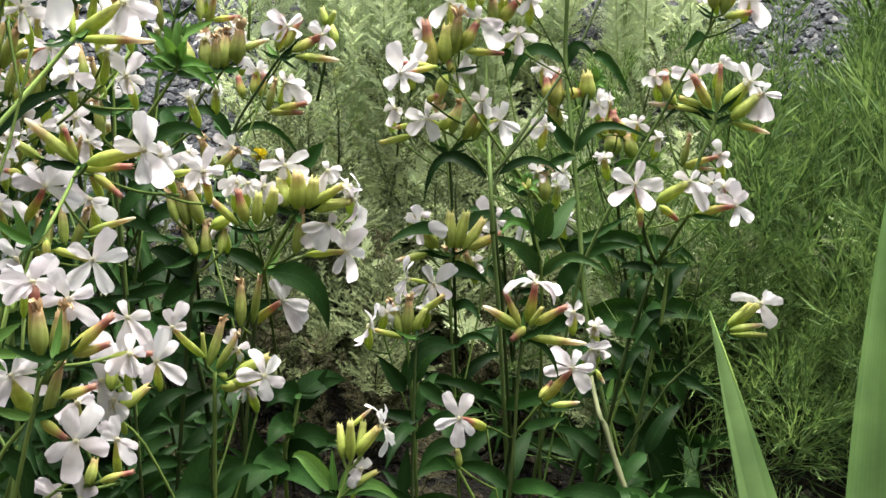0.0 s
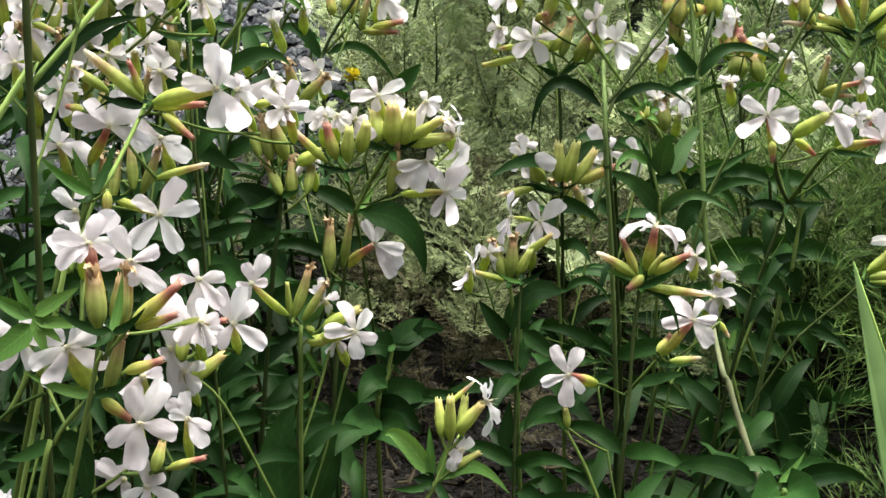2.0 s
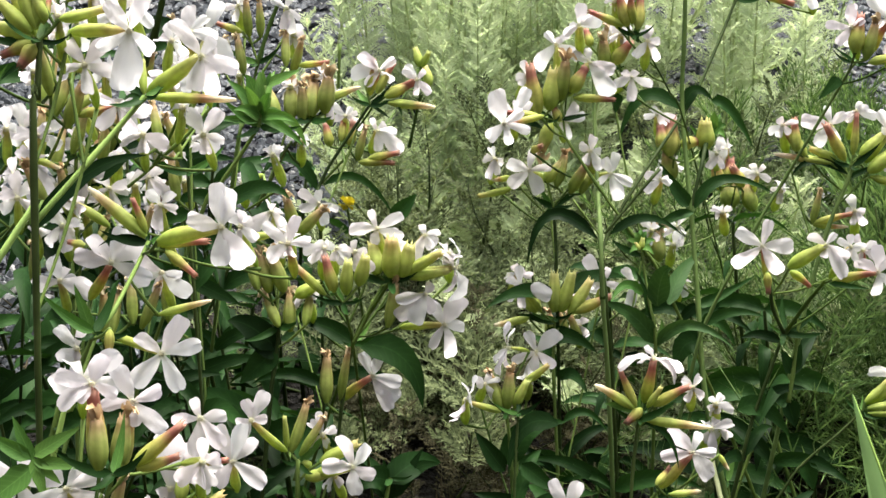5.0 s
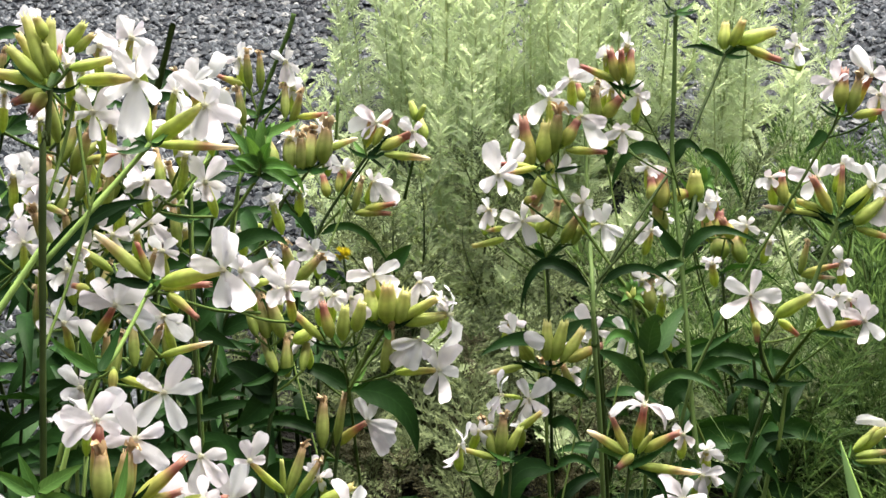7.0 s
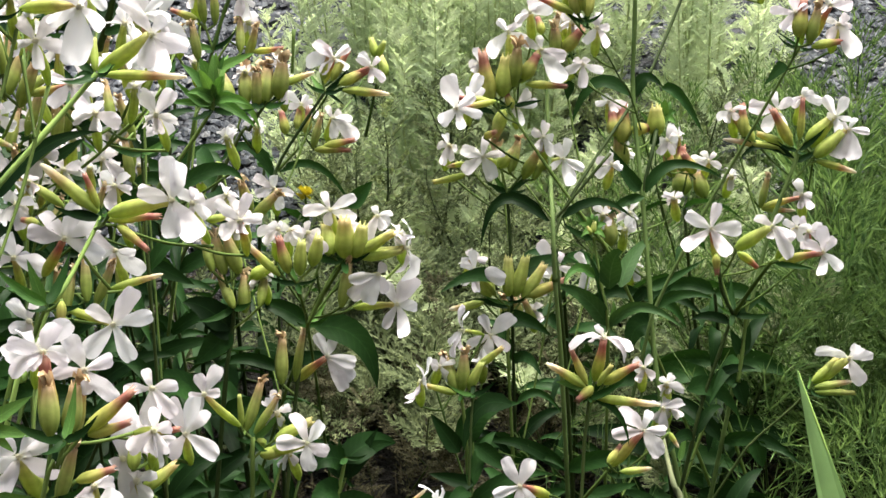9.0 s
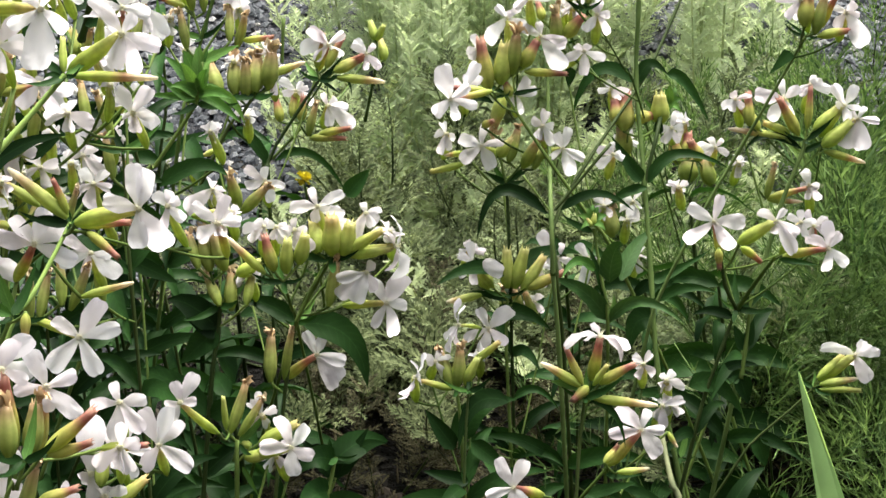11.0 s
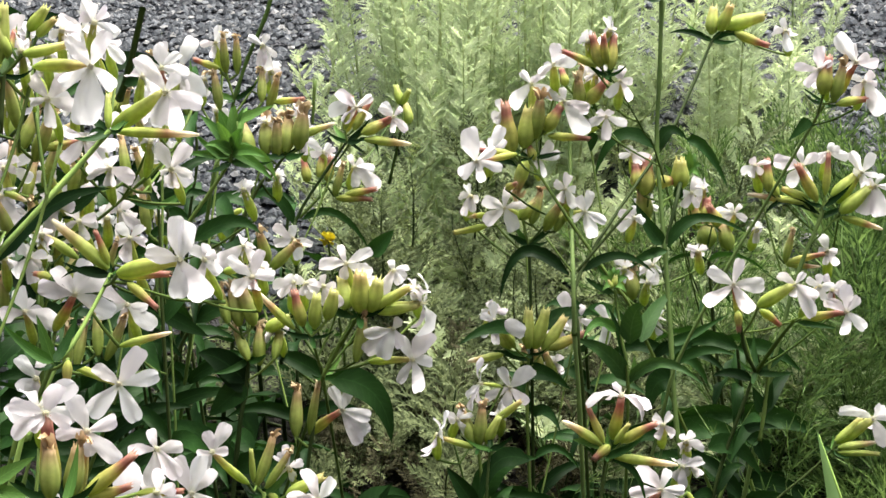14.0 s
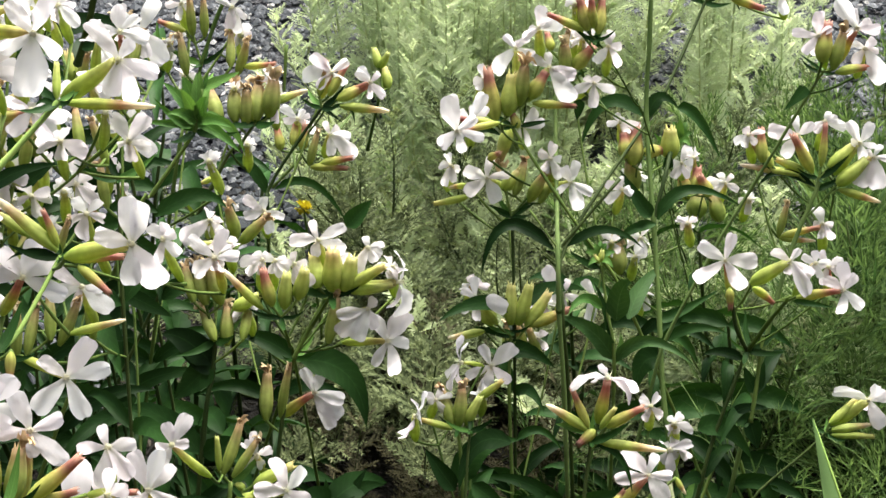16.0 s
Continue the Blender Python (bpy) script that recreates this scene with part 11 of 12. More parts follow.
flower(p, (-0.2023, 0.5480, 0.3767), (-0.2012, 0.5382, 0.3982), (0.2577, -0.7106, 0.6547), [(-0.2038, 0.5465, 0.3970), (-0.1988, 0.5435, 0.3978), (-0.1999, 0.5429, 0.3931), (-0.2045, 0.5416, 0.3920), (-0.2086, 0.5422, 0.3959)], 0.0018, 'g')
stalk(p, [(-0.1992, 0.5400, 0.3601), (-0.1950, 0.5468, 0.3620), (-0.1908, 0.5536, 0.3656)], 0.0007)
flower(p, (-0.1908, 0.5536, 0.3656), (-0.1906, 0.5438, 0.3872), (0.2280, -0.7110, 0.6652), [(-0.1887, 0.5492, 0.3846), (-0.1910, 0.5496, 0.3817), (-0.1949, 0.5472, 0.3819), (-0.1980, 0.5501, 0.3838), (-0.1938, 0.5513, 0.3900)], 0.0019, 'g')
stalk(p, [(-0.1950, 0.5468, 0.3620), (-0.2005, 0.5526, 0.3561), (-0.2061, 0.5584, 0.3522)], 0.0007)
flower(p, (-0.2061, 0.5584, 0.3522), (-0.2016, 0.5487, 0.3739), (0.2982, -0.6898, 0.6597), [(-0.1940, 0.5486, 0.3665), (-0.2061, 0.5453, 0.3636), (-0.2135, 0.5529, 0.3721), (-0.2051, 0.5550, 0.3844), (-0.1996, 0.5581, 0.3727)], 0.0018, 'r')
stalk(p, [(-0.1982, 0.5292, 0.3505), (-0.2064, 0.5296, 0.3542), (-0.2147, 0.5300, 0.3598)], 0.0007)
flower(p, (-0.2147, 0.5300, 0.3598), (-0.2067, 0.5205, 0.3817), (0.3624, -0.6682, 0.6497), [(-0.2113, 0.5285, 0.3798), (-0.2075, 0.5284, 0.3798), (-0.2055, 0.5244, 0.3775), (-0.2106, 0.5244, 0.3745), (-0.2146, 0.5226, 0.3779)], 0.0018, 'g')
stalk(p, [(-0.2033, 0.5555, 0.3541), (-0.2032, 0.5566, 0.3489), (-0.2031, 0.5577, 0.3446)], 0.0007)
flower(p, (-0.2031, 0.5577, 0.3446), (-0.1979, 0.5481, 0.3665), (0.3036, -0.6835, 0.6638), [(-0.1987, 0.5527, 0.3609), (-0.2036, 0.5510, 0.3614), (-0.2049, 0.5547, 0.3638), (-0.1998, 0.5541, 0.3658), (-0.1945, 0.5561, 0.3651)], 0.0019, 'g')
stalk(p, [(-0.2005, 0.5526, 0.3561), (-0.1942, 0.5576, 0.3615), (-0.1878, 0.5625, 0.3690)], 0.0007)
flower(p, (-0.1878, 0.5625, 0.3690), (-0.1805, 0.5526, 0.3906), (0.3192, -0.7039, 0.6346), [(-0.1840, 0.5565, 0.3848), (-0.1859, 0.5571, 0.3884), (-0.1827, 0.5592, 0.3907), (-0.1796, 0.5595, 0.3879), (-0.1787, 0.5589, 0.3827)], 0.0019, 'g')
stalk(p, [(-0.1933, 0.5346, 0.3741), (-0.1706, 0.5314, 0.3891), (-0.1480, 0.5283, 0.4099)], 0.0007)
flower(p, (-0.1480, 0.5283, 0.4099), (-0.1409, 0.5180, 0.4312), (0.2914, -0.7304, 0.6177), [(-0.1391, 0.5239, 0.4271), (-0.1436, 0.5226, 0.4243), (-0.1469, 0.5227, 0.4283), (-0.1428, 0.5239, 0.4311), (-0.1394, 0.5273, 0.4312)], 0.0017, 'g')
stalk(p, [(-0.1593, 0.5299, 0.3995), (-0.1477, 0.5317, 0.3961), (-0.1360, 0.5335, 0.3950)], 0.0007)
flower(p, (-0.1360, 0.5335, 0.3950), (-0.1360, 0.5233, 0.4165), (0.1755, -0.7378, 0.6518), [(-0.1290, 0.5287, 0.4242), (-0.1288, 0.5271, 0.4110), (-0.1360, 0.5235, 0.4079), (-0.1435, 0.5251, 0.4118), (-0.1422, 0.5297, 0.4244)], 0.0017, 'g')
stalk(p, [(-0.1593, 0.5299, 0.3995), (-0.1527, 0.5287, 0.4091), (-0.1461, 0.5276, 0.4212)], 0.0007)
flower(p, (-0.1461, 0.5276, 0.4212), (-0.1446, 0.5172, 0.4422), (0.2148, -0.7505, 0.6250), [(-0.1441, 0.5228, 0.4366), (-0.1488, 0.5214, 0.4375), (-0.1491, 0.5241, 0.4402), (-0.1458, 0.5235, 0.4423), (-0.1416, 0.5257, 0.4410)], 0.0017, 'g')
stalk(p, [(-0.1593, 0.5299, 0.3995), (-0.1478, 0.5355, 0.4076), (-0.1363, 0.5412, 0.4190)], 0.0007)
flower(p, (-0.1363, 0.5412, 0.4190), (-0.1360, 0.5307, 0.4400), (0.1823, -0.7601, 0.6237), [(-0.1254, 0.5336, 0.4409), (-0.1344, 0.5288, 0.4305), (-0.1444, 0.5324, 0.4339), (-0.1456, 0.5371, 0.4398), (-0.1349, 0.5397, 0.4425)], 0.0016, 'g')
stalk(p, [(-0.1947, 0.5373, 0.3891), (-0.1970, 0.5328, 0.3928), (-0.1993, 0.5283, 0.3978)], 0.0007)
calyx(p, (-0.1993, 0.5283, 0.3978), (-0.1978, 0.5418, 0.4081), 0.0021, 'p')
stalk(p, [(-0.1953, 0.5266, 0.3723), (-0.2001, 0.5284, 0.3760), (-0.2049, 0.5301, 0.3812)], 0.0007)
calyx(p, (-0.2049, 0.5301, 0.3812), (-0.2114, 0.5411, 0.3924), 0.0022, 'p')
stalk(p, [(-0.1981, 0.5306, 0.3953), (-0.1955, 0.5325, 0.3980), (-0.1929, 0.5345, 0.4016)], 0.0007)
calyx(p, (-0.1929, 0.5345, 0.4016), (-0.1875, 0.5415, 0.4161), 0.0021, 'p')
stalk(p, [(-0.1947, 0.5362, 0.3873), (-0.1884, 0.5348, 0.3913), (-0.1821, 0.5335, 0.3970)], 0.0007)
calyx(p, (-0.1821, 0.5335, 0.3970), (-0.1780, 0.5383, 0.4128), 0.0021, 'p')
stalk(p, [(-0.1922, 0.5407, 0.3798), (-0.1930, 0.5440, 0.3810), (-0.1938, 0.5473, 0.3829)], 0.0007)
calyx(p, (-0.1938, 0.5473, 0.3829), (-0.1872, 0.5507, 0.3982), 0.0022, 'p')
stalk(p, [(-0.1955, 0.5325, 0.3980), (-0.1969, 0.5236, 0.4033), (-0.1983, 0.5147, 0.4108)], 0.0007)
calyx(p, (-0.1983, 0.5147, 0.4108), (-0.1980, 0.5246, 0.4246), 0.0020, 'p')
stalk(p, [(-0.1951, 0.5293, 0.3766), (-0.1948, 0.5262, 0.3787), (-0.1945, 0.5231, 0.3816)], 0.0007)
calyx(p, (-0.1945, 0.5231, 0.3816), (-0.1962, 0.5268, 0.3981), 0.0021, 'p')
stalk(p, [(-0.1957, 0.5157, 0.3551), (-0.1895, 0.5128, 0.3596), (-0.1833, 0.5099, 0.3660)], 0.0007)
calyx(p, (-0.1833, 0.5099, 0.3660), (-0.1801, 0.5224, 0.3770), 0.0021, 'p')
stalk(p, [(-0.1958, 0.5143, 0.3529), (-0.2016, 0.5099, 0.3540), (-0.2073, 0.5054, 0.3566)], 0.0007)
calyx(p, (-0.2073, 0.5054, 0.3566), (-0.2069, 0.5114, 0.3725), 0.0021, 'p')
leaf(p, (-0.2111, 0.5546, 0.3998), (-0.1990, 0.5465, 0.3855), 0.0081, (0.0000, 0.0000, 0.0000))
leaf(p, (-0.1966, 0.5467, 0.3854), (-0.2154, 0.5416, 0.3798), 0.0081, (0.0000, 0.0000, 0.0000))
leaf(p, (-0.1918, 0.5445, 0.3813), (-0.1754, 0.5519, 0.3910), 0.0081, (0.0000, 0.0000, 0.0000))
leaf(p, (-0.2057, 0.5347, 0.3676), (-0.1893, 0.5408, 0.3752), 0.0081, (0.0000, 0.0000, 0.0000))
leaf(p, (-0.2079, 0.5294, 0.3596), (-0.2199, 0.5337, 0.3679), 0.0081, (0.0000, 0.0000, 0.0000))
leaf(p, (-0.1937, 0.5291, 0.3573), (-0.2053, 0.5220, 0.3475), 0.0081, (0.0000, 0.0000, 0.0000))
p = soapwort((-0.1384, 0.4035, 0.0000), 'soapwort stem crowded with white flowers and faded calyces')
stalk(p, [(-0.1543, 0.5583, 0.3796), (-0.1528, 0.5467, 0.3612), (-0.1510, 0.5288, 0.3325), (-0.1440, 0.4598, 0.1663), (-0.1384, 0.4035, 0.0000)], 0.0009, dark=True)
leaf_pairs(p, [(-0.1543, 0.5583, 0.3796), (-0.1528, 0.5467, 0.3612), (-0.1510, 0.5288, 0.3325), (-0.1440, 0.4598, 0.1663), (-0.1384, 0.4035, 0.0000)], 0.050)
bracts(p, (-0.1543, 0.5583, 0.3796))
stalk(p, [(-0.1503, 0.5225, 0.3174), (-0.1579, 0.5501, 0.3356), (-0.1655, 0.5777, 0.3610)], 0.0007)
flower(p, (-0.1655, 0.5777, 0.3610), (-0.1600, 0.5676, 0.3826), (0.2686, -0.7160, 0.6443), [(-0.1650, 0.5745, 0.3811), (-0.1616, 0.5751, 0.3815), (-0.1582, 0.5738, 0.3789), (-0.1596, 0.5708, 0.3775), (-0.1656, 0.5710, 0.3754)], 0.0019, 'g')
stalk(p, [(-0.1459, 0.4786, 0.2116), (-0.1587, 0.5471, 0.2598), (-0.1714, 0.6157, 0.3260)], 0.0007)
flower(p, (-0.1714, 0.6157, 0.3260), (-0.1702, 0.6057, 0.3478), (0.1988, -0.7165, 0.6687), [(-0.1734, 0.6146, 0.3463), (-0.1693, 0.6122, 0.3460), (-0.1692, 0.6121, 0.3421), (-0.1728, 0.6095, 0.3410), (-0.1796, 0.6092, 0.3440)], 0.0021, 'g')
stalk(p, [(-0.1650, 0.5814, 0.2929), (-0.1728, 0.6055, 0.3185), (-0.1806, 0.6297, 0.3520)], 0.0007)
flower(p, (-0.1806, 0.6297, 0.3520), (-0.1796, 0.6195, 0.3733), (0.2064, -0.7383, 0.6421), [(-0.1845, 0.6248, 0.3720), (-0.1806, 0.6269, 0.3723), (-0.1773, 0.6249, 0.3690), (-0.1803, 0.6231, 0.3672), (-0.1863, 0.6229, 0.3654)], 0.0021, 'g')
stalk(p, [(-0.1728, 0.6055, 0.3185), (-0.1466, 0.5971, 0.3337), (-0.1204, 0.5887, 0.3555)], 0.0007)
flower(p, (-0.1204, 0.5887, 0.3555), (-0.1217, 0.5784, 0.3772), (0.1208, -0.7387, 0.6632), [(-0.1223, 0.5810, 0.3713), (-0.1259, 0.5844, 0.3728), (-0.1263, 0.5861, 0.3767), (-0.1206, 0.5875, 0.3762), (-0.1180, 0.5843, 0.3730)], 0.0020, 'g')
stalk(p, [(-0.1524, 0.5435, 0.3560), (-0.1555, 0.5663, 0.3713), (-0.1586, 0.5891, 0.3926)], 0.0007)
calyx(p, (-0.1586, 0.5891, 0.3926), (-0.1551, 0.6006, 0.4045), 0.0021, 'p')
stalk(p, [(-0.1532, 0.5499, 0.3662), (-0.1556, 0.5506, 0.3677), (-0.1581, 0.5514, 0.3699)], 0.0007)
calyx(p, (-0.1581, 0.5514, 0.3699), (-0.1616, 0.5613, 0.3833), 0.0021, 'p')
stalk(p, [(-0.1503, 0.5225, 0.3174), (-0.1520, 0.5114, 0.3286), (-0.1537, 0.5003, 0.3431)], 0.0007)
calyx(p, (-0.1537, 0.5003, 0.3431), (-0.1555, 0.5077, 0.3584), 0.0020, 'p')
stalk(p, [(-0.1520, 0.5114, 0.3286), (-0.1585, 0.4836, 0.3448), (-0.1650, 0.4557, 0.3680)], 0.0007)
calyx(p, (-0.1650, 0.4557, 0.3680), (-0.1644, 0.4638, 0.3829), 0.0018, 'p')
leaf(p, (-0.1600, 0.5793, 0.3761), (-0.1748, 0.5743, 0.3701), 0.0090, (0.0000, 0.0000, 0.0000))
leaf(p, (-0.1598, 0.5753, 0.3698), (-0.1450, 0.5803, 0.3758), 0.0090, (0.0000, 0.0000, 0.0000))
leaf(p, (-0.1583, 0.5661, 0.3550), (-0.1744, 0.5623, 0.3511), 0.0090, (0.0000, 0.0000, 0.0000))
leaf(p, (-0.1582, 0.5634, 0.3507), (-0.1342, 0.5570, 0.3375), 0.0090, (0.0000, 0.0000, 0.0000))
leaf(p, (-0.1566, 0.5528, 0.3338), (-0.1763, 0.5435, 0.3215), 0.0090, (0.0000, 0.0000, 0.0000))
leaf(p, (-0.1565, 0.5502, 0.3296), (-0.1364, 0.5462, 0.3207), 0.0090, (0.0000, 0.0000, 0.0000))
leaf(p, (-0.1602, 0.5860, 0.3867), (-0.1478, 0.5895, 0.3906), 0.0090, (0.0000, 0.0000, 0.0000))
leaf(p, (-0.1587, 0.5794, 0.3761), (-0.1677, 0.5855, 0.3868), 0.0090, (0.0000, 0.0000, 0.0000))
p = soapwort((-0.2810, 0.4942, 0.0000), 'leafy soapwort stem with faded pods, its green darkened as if shaded')
stalk(p, [(-0.2271, 0.6069, 0.4283), (-0.2249, 0.5956, 0.4007), (-0.2322, 0.5823, 0.3675), (-0.2590, 0.5339, 0.1838), (-0.2810, 0.4942, 0.0000)], 0.0009, dark=True)
leaf_pairs(p, [(-0.2271, 0.6069, 0.4283), (-0.2249, 0.5956, 0.4007), (-0.2322, 0.5823, 0.3675), (-0.2590, 0.5339, 0.1838), (-0.2810, 0.4942, 0.0000)], 0.012)
bracts(p, (-0.2271, 0.6069, 0.4283))
calyx(p, (-0.2261, 0.6015, 0.4201), (-0.2227, 0.6114, 0.4334), 0.0021, 'p')
calyx(p, (-0.2279, 0.6042, 0.4240), (-0.2317, 0.6155, 0.4315), 0.0029, 'g')
calyx(p, (-0.2264, 0.5995, 0.4168), (-0.2242, 0.6092, 0.4307), 0.0021, 'p')
p = soapwort((-0.2316, 0.5197, 0.0000), 'leafy soapwort stem with faded pods, its green darkened as if shaded')
stalk(p, [(-0.2201, 0.6270, 0.4028), (-0.2237, 0.6143, 0.3739), (-0.2249, 0.6005, 0.3390), (-0.2286, 0.5556, 0.1695), (-0.2316, 0.5197, 0.0000)], 0.0009, dark=True)
leaf_pairs(p, [(-0.2201, 0.6270, 0.4028), (-0.2237, 0.6143, 0.3739), (-0.2249, 0.6005, 0.3390), (-0.2286, 0.5556, 0.1695), (-0.2316, 0.5197, 0.0000)], 0.012)
bracts(p, (-0.2201, 0.6270, 0.4028))
calyx(p, (-0.2179, 0.6243, 0.3983), (-0.2161, 0.6341, 0.4071), 0.0029, 'g')
calyx(p, (-0.2213, 0.6225, 0.3959), (-0.2227, 0.6267, 0.4071), 0.0029, 'g')
calyx(p, (-0.2188, 0.6208, 0.3945), (-0.2171, 0.6326, 0.4066), 0.0021, 'p')
p = soapwort((-0.2089, 0.5547, 0.0000), 'leafy soapwort stem with faded pods, its green darkened as if shaded')
stalk(p, [(-0.2160, 0.6636, 0.4040), (-0.2152, 0.6506, 0.3739), (-0.2142, 0.6360, 0.3376), (-0.2113, 0.5909, 0.1688), (-0.2089, 0.5547, 0.0000)], 0.0009, dark=True)
leaf_pairs(p, [(-0.2160, 0.6636, 0.4040), (-0.2152, 0.6506, 0.3739), (-0.2142, 0.6360, 0.3376), (-0.2113, 0.5909, 0.1688), (-0.2089, 0.5547, 0.0000)], 0.012)
bracts(p, (-0.2160, 0.6636, 0.4040))
calyx(p, (-0.2153, 0.6590, 0.3965), (-0.2152, 0.6669, 0.4067), 0.0029, 'g')
calyx(p, (-0.2166, 0.6584, 0.3970), (-0.2208, 0.6698, 0.4089), 0.0021, 'p')
calyx(p, (-0.2143, 0.6565, 0.3942), (-0.2134, 0.6698, 0.4049), 0.0021, 'p')
p = soapwort((-0.1697, 0.5306, 0.0000), 'leafy soapwort stem with faded pods, its green darkened as if shaded')
stalk(p, [(-0.1916, 0.6338, 0.3912), (-0.1926, 0.6210, 0.3618), (-0.1891, 0.6071, 0.3263), (-0.1783, 0.5645, 0.1631), (-0.1697, 0.5306, 0.0000)], 0.0009, dark=True)
leaf_pairs(p, [(-0.1916, 0.6338, 0.3912), (-0.1926, 0.6210, 0.3618), (-0.1891, 0.6071, 0.3263), (-0.1783, 0.5645, 0.1631), (-0.1697, 0.5306, 0.0000)], 0.012)
bracts(p, (-0.1916, 0.6338, 0.3912))
calyx(p, (-0.1904, 0.6303, 0.3830), (-0.1845, 0.6331, 0.3987), 0.0021, 'p')
calyx(p, (-0.1899, 0.6290, 0.3835), (-0.1895, 0.6407, 0.3914), 0.0029, 'g')
calyx(p, (-0.1925, 0.6308, 0.3866), (-0.1948, 0.6384, 0.3965), 0.0029, 'g')
p = soapwort((-0.1532, 0.5933, 0.0000), 'leafy soapwort stem with faded pods, its green darkened as if shaded')
stalk(p, [(-0.1885, 0.6981, 0.3800), (-0.1912, 0.6837, 0.3482), (-0.1847, 0.6682, 0.3098), (-0.1670, 0.6263, 0.1549), (-0.1532, 0.5933, 0.0000)], 0.0010, dark=True)
leaf_pairs(p, [(-0.1885, 0.6981, 0.3800), (-0.1912, 0.6837, 0.3482), (-0.1847, 0.6682, 0.3098), (-0.1670, 0.6263, 0.1549), (-0.1532, 0.5933, 0.0000)], 0.012)
bracts(p, (-0.1885, 0.6981, 0.3800))
calyx(p, (-0.1887, 0.6918, 0.3686), (-0.1889, 0.6976, 0.3846), 0.0021, 'p')
calyx(p, (-0.1874, 0.6930, 0.3715), (-0.1847, 0.7016, 0.3859), 0.0021, 'p')
calyx(p, (-0.1895, 0.6941, 0.3716), (-0.1906, 0.6974, 0.3882), 0.0021, 'p')
p = soapwort((-0.2099, 0.6228, 0.0000), 'leafy soapwort stem with faded pods, its green darkened as if shaded')
stalk(p, [(-0.1808, 0.7290, 0.3529), (-0.1783, 0.7139, 0.3193), (-0.1845, 0.6962, 0.2791), (-0.1988, 0.6548, 0.1395), (-0.2099, 0.6228, 0.0000)], 0.0011, dark=True)
leaf_pairs(p, [(-0.1808, 0.7290, 0.3529), (-0.1783, 0.7139, 0.3193), (-0.1845, 0.6962, 0.2791), (-0.1988, 0.6548, 0.1395), (-0.2099, 0.6228, 0.0000)], 0.012)
bracts(p, (-0.1808, 0.7290, 0.3529))
calyx(p, (-0.1792, 0.7257, 0.3474), (-0.1764, 0.7305, 0.3607), 0.0029, 'g')
calyx(p, (-0.1825, 0.7220, 0.3426), (-0.1875, 0.7338, 0.3538), 0.0021, 'p')
calyx(p, (-0.1784, 0.7251, 0.3469), (-0.1749, 0.7364, 0.3591), 0.0021, 'p')
p = soapwort((-0.2225, 0.5164, 0.0000), 'leafy soapwort stem with faded pods, its green darkened as if shaded')
stalk(p, [(-0.2057, 0.6171, 0.3667), (-0.2106, 0.6040, 0.3372), (-0.2126, 0.5896, 0.3015), (-0.2182, 0.5485, 0.1507), (-0.2225, 0.5164, 0.0000)], 0.0009, dark=True)
leaf_pairs(p, [(-0.2057, 0.6171, 0.3667), (-0.2106, 0.6040, 0.3372), (-0.2126, 0.5896, 0.3015), (-0.2182, 0.5485, 0.1507), (-0.2225, 0.5164, 0.0000)], 0.012)
bracts(p, (-0.2057, 0.6171, 0.3667))
calyx(p, (-0.2066, 0.6116, 0.3580), (-0.2099, 0.6218, 0.3664), 0.0029, 'g')
calyx(p, (-0.2050, 0.6137, 0.3589), (-0.2002, 0.6178, 0.3747), 0.0021, 'p')
calyx(p, (-0.2070, 0.6126, 0.3569), (-0.2090, 0.6156, 0.3735), 0.0021, 'p')
p = soapwort((-0.1574, 0.5328, 0.0000), 'leafy soapwort stem with faded pods, its green darkened as if shaded')
stalk(p, [(-0.1872, 0.6258, 0.3406), (-0.1917, 0.6121, 0.3101), (-0.1854, 0.5975, 0.2731), (-0.1695, 0.5608, 0.1365), (-0.1574, 0.5328, 0.0000)], 0.0009, dark=True)
leaf_pairs(p, [(-0.1872, 0.6258, 0.3406), (-0.1917, 0.6121, 0.3101), (-0.1854, 0.5975, 0.2731), (-0.1695, 0.5608, 0.1365), (-0.1574, 0.5328, 0.0000)], 0.012)
bracts(p, (-0.1872, 0.6258, 0.3406))
calyx(p, (-0.1862, 0.6185, 0.3280), (-0.1828, 0.6259, 0.3429), 0.0021, 'p')
calyx(p, (-0.1866, 0.6189, 0.3296), (-0.1854, 0.6280, 0.3439), 0.0021, 'p')
calyx(p, (-0.1860, 0.6199, 0.3325), (-0.1843, 0.6317, 0.3447), 0.0021, 'p')
p = soapwort((-0.3118, 0.5101, 0.0000), 'leafy soapwort stem with faded pods, its green darkened as if shaded')
stalk(p, [(-0.2529, 0.6239, 0.4208), (-0.2521, 0.6119, 0.3924), (-0.2603, 0.5979, 0.3583), (-0.2886, 0.5496, 0.1791), (-0.3118, 0.5101, 0.0000)], 0.0009, dark=True)
leaf_pairs(p, [(-0.2529, 0.6239, 0.4208), (-0.2521, 0.6119, 0.3924), (-0.2603, 0.5979, 0.3583), (-0.2886, 0.5496, 0.1791), (-0.3118, 0.5101, 0.0000)], 0.012)
bracts(p, (-0.2529, 0.6239, 0.4208))
calyx(p, (-0.2527, 0.6198, 0.4125), (-0.2492, 0.6259, 0.4280), 0.0021, 'p')
calyx(p, (-0.2522, 0.6156, 0.4094), (-0.2539, 0.6275, 0.4214), 0.0021, 'p')
calyx(p, (-0.2523, 0.6168, 0.4103), (-0.2521, 0.6270, 0.4239), 0.0021, 'p')
p = soapwort((-0.2747, 0.5010, 0.0000), 'leafy soapwort stem with faded pods, its green darkened as if shaded')
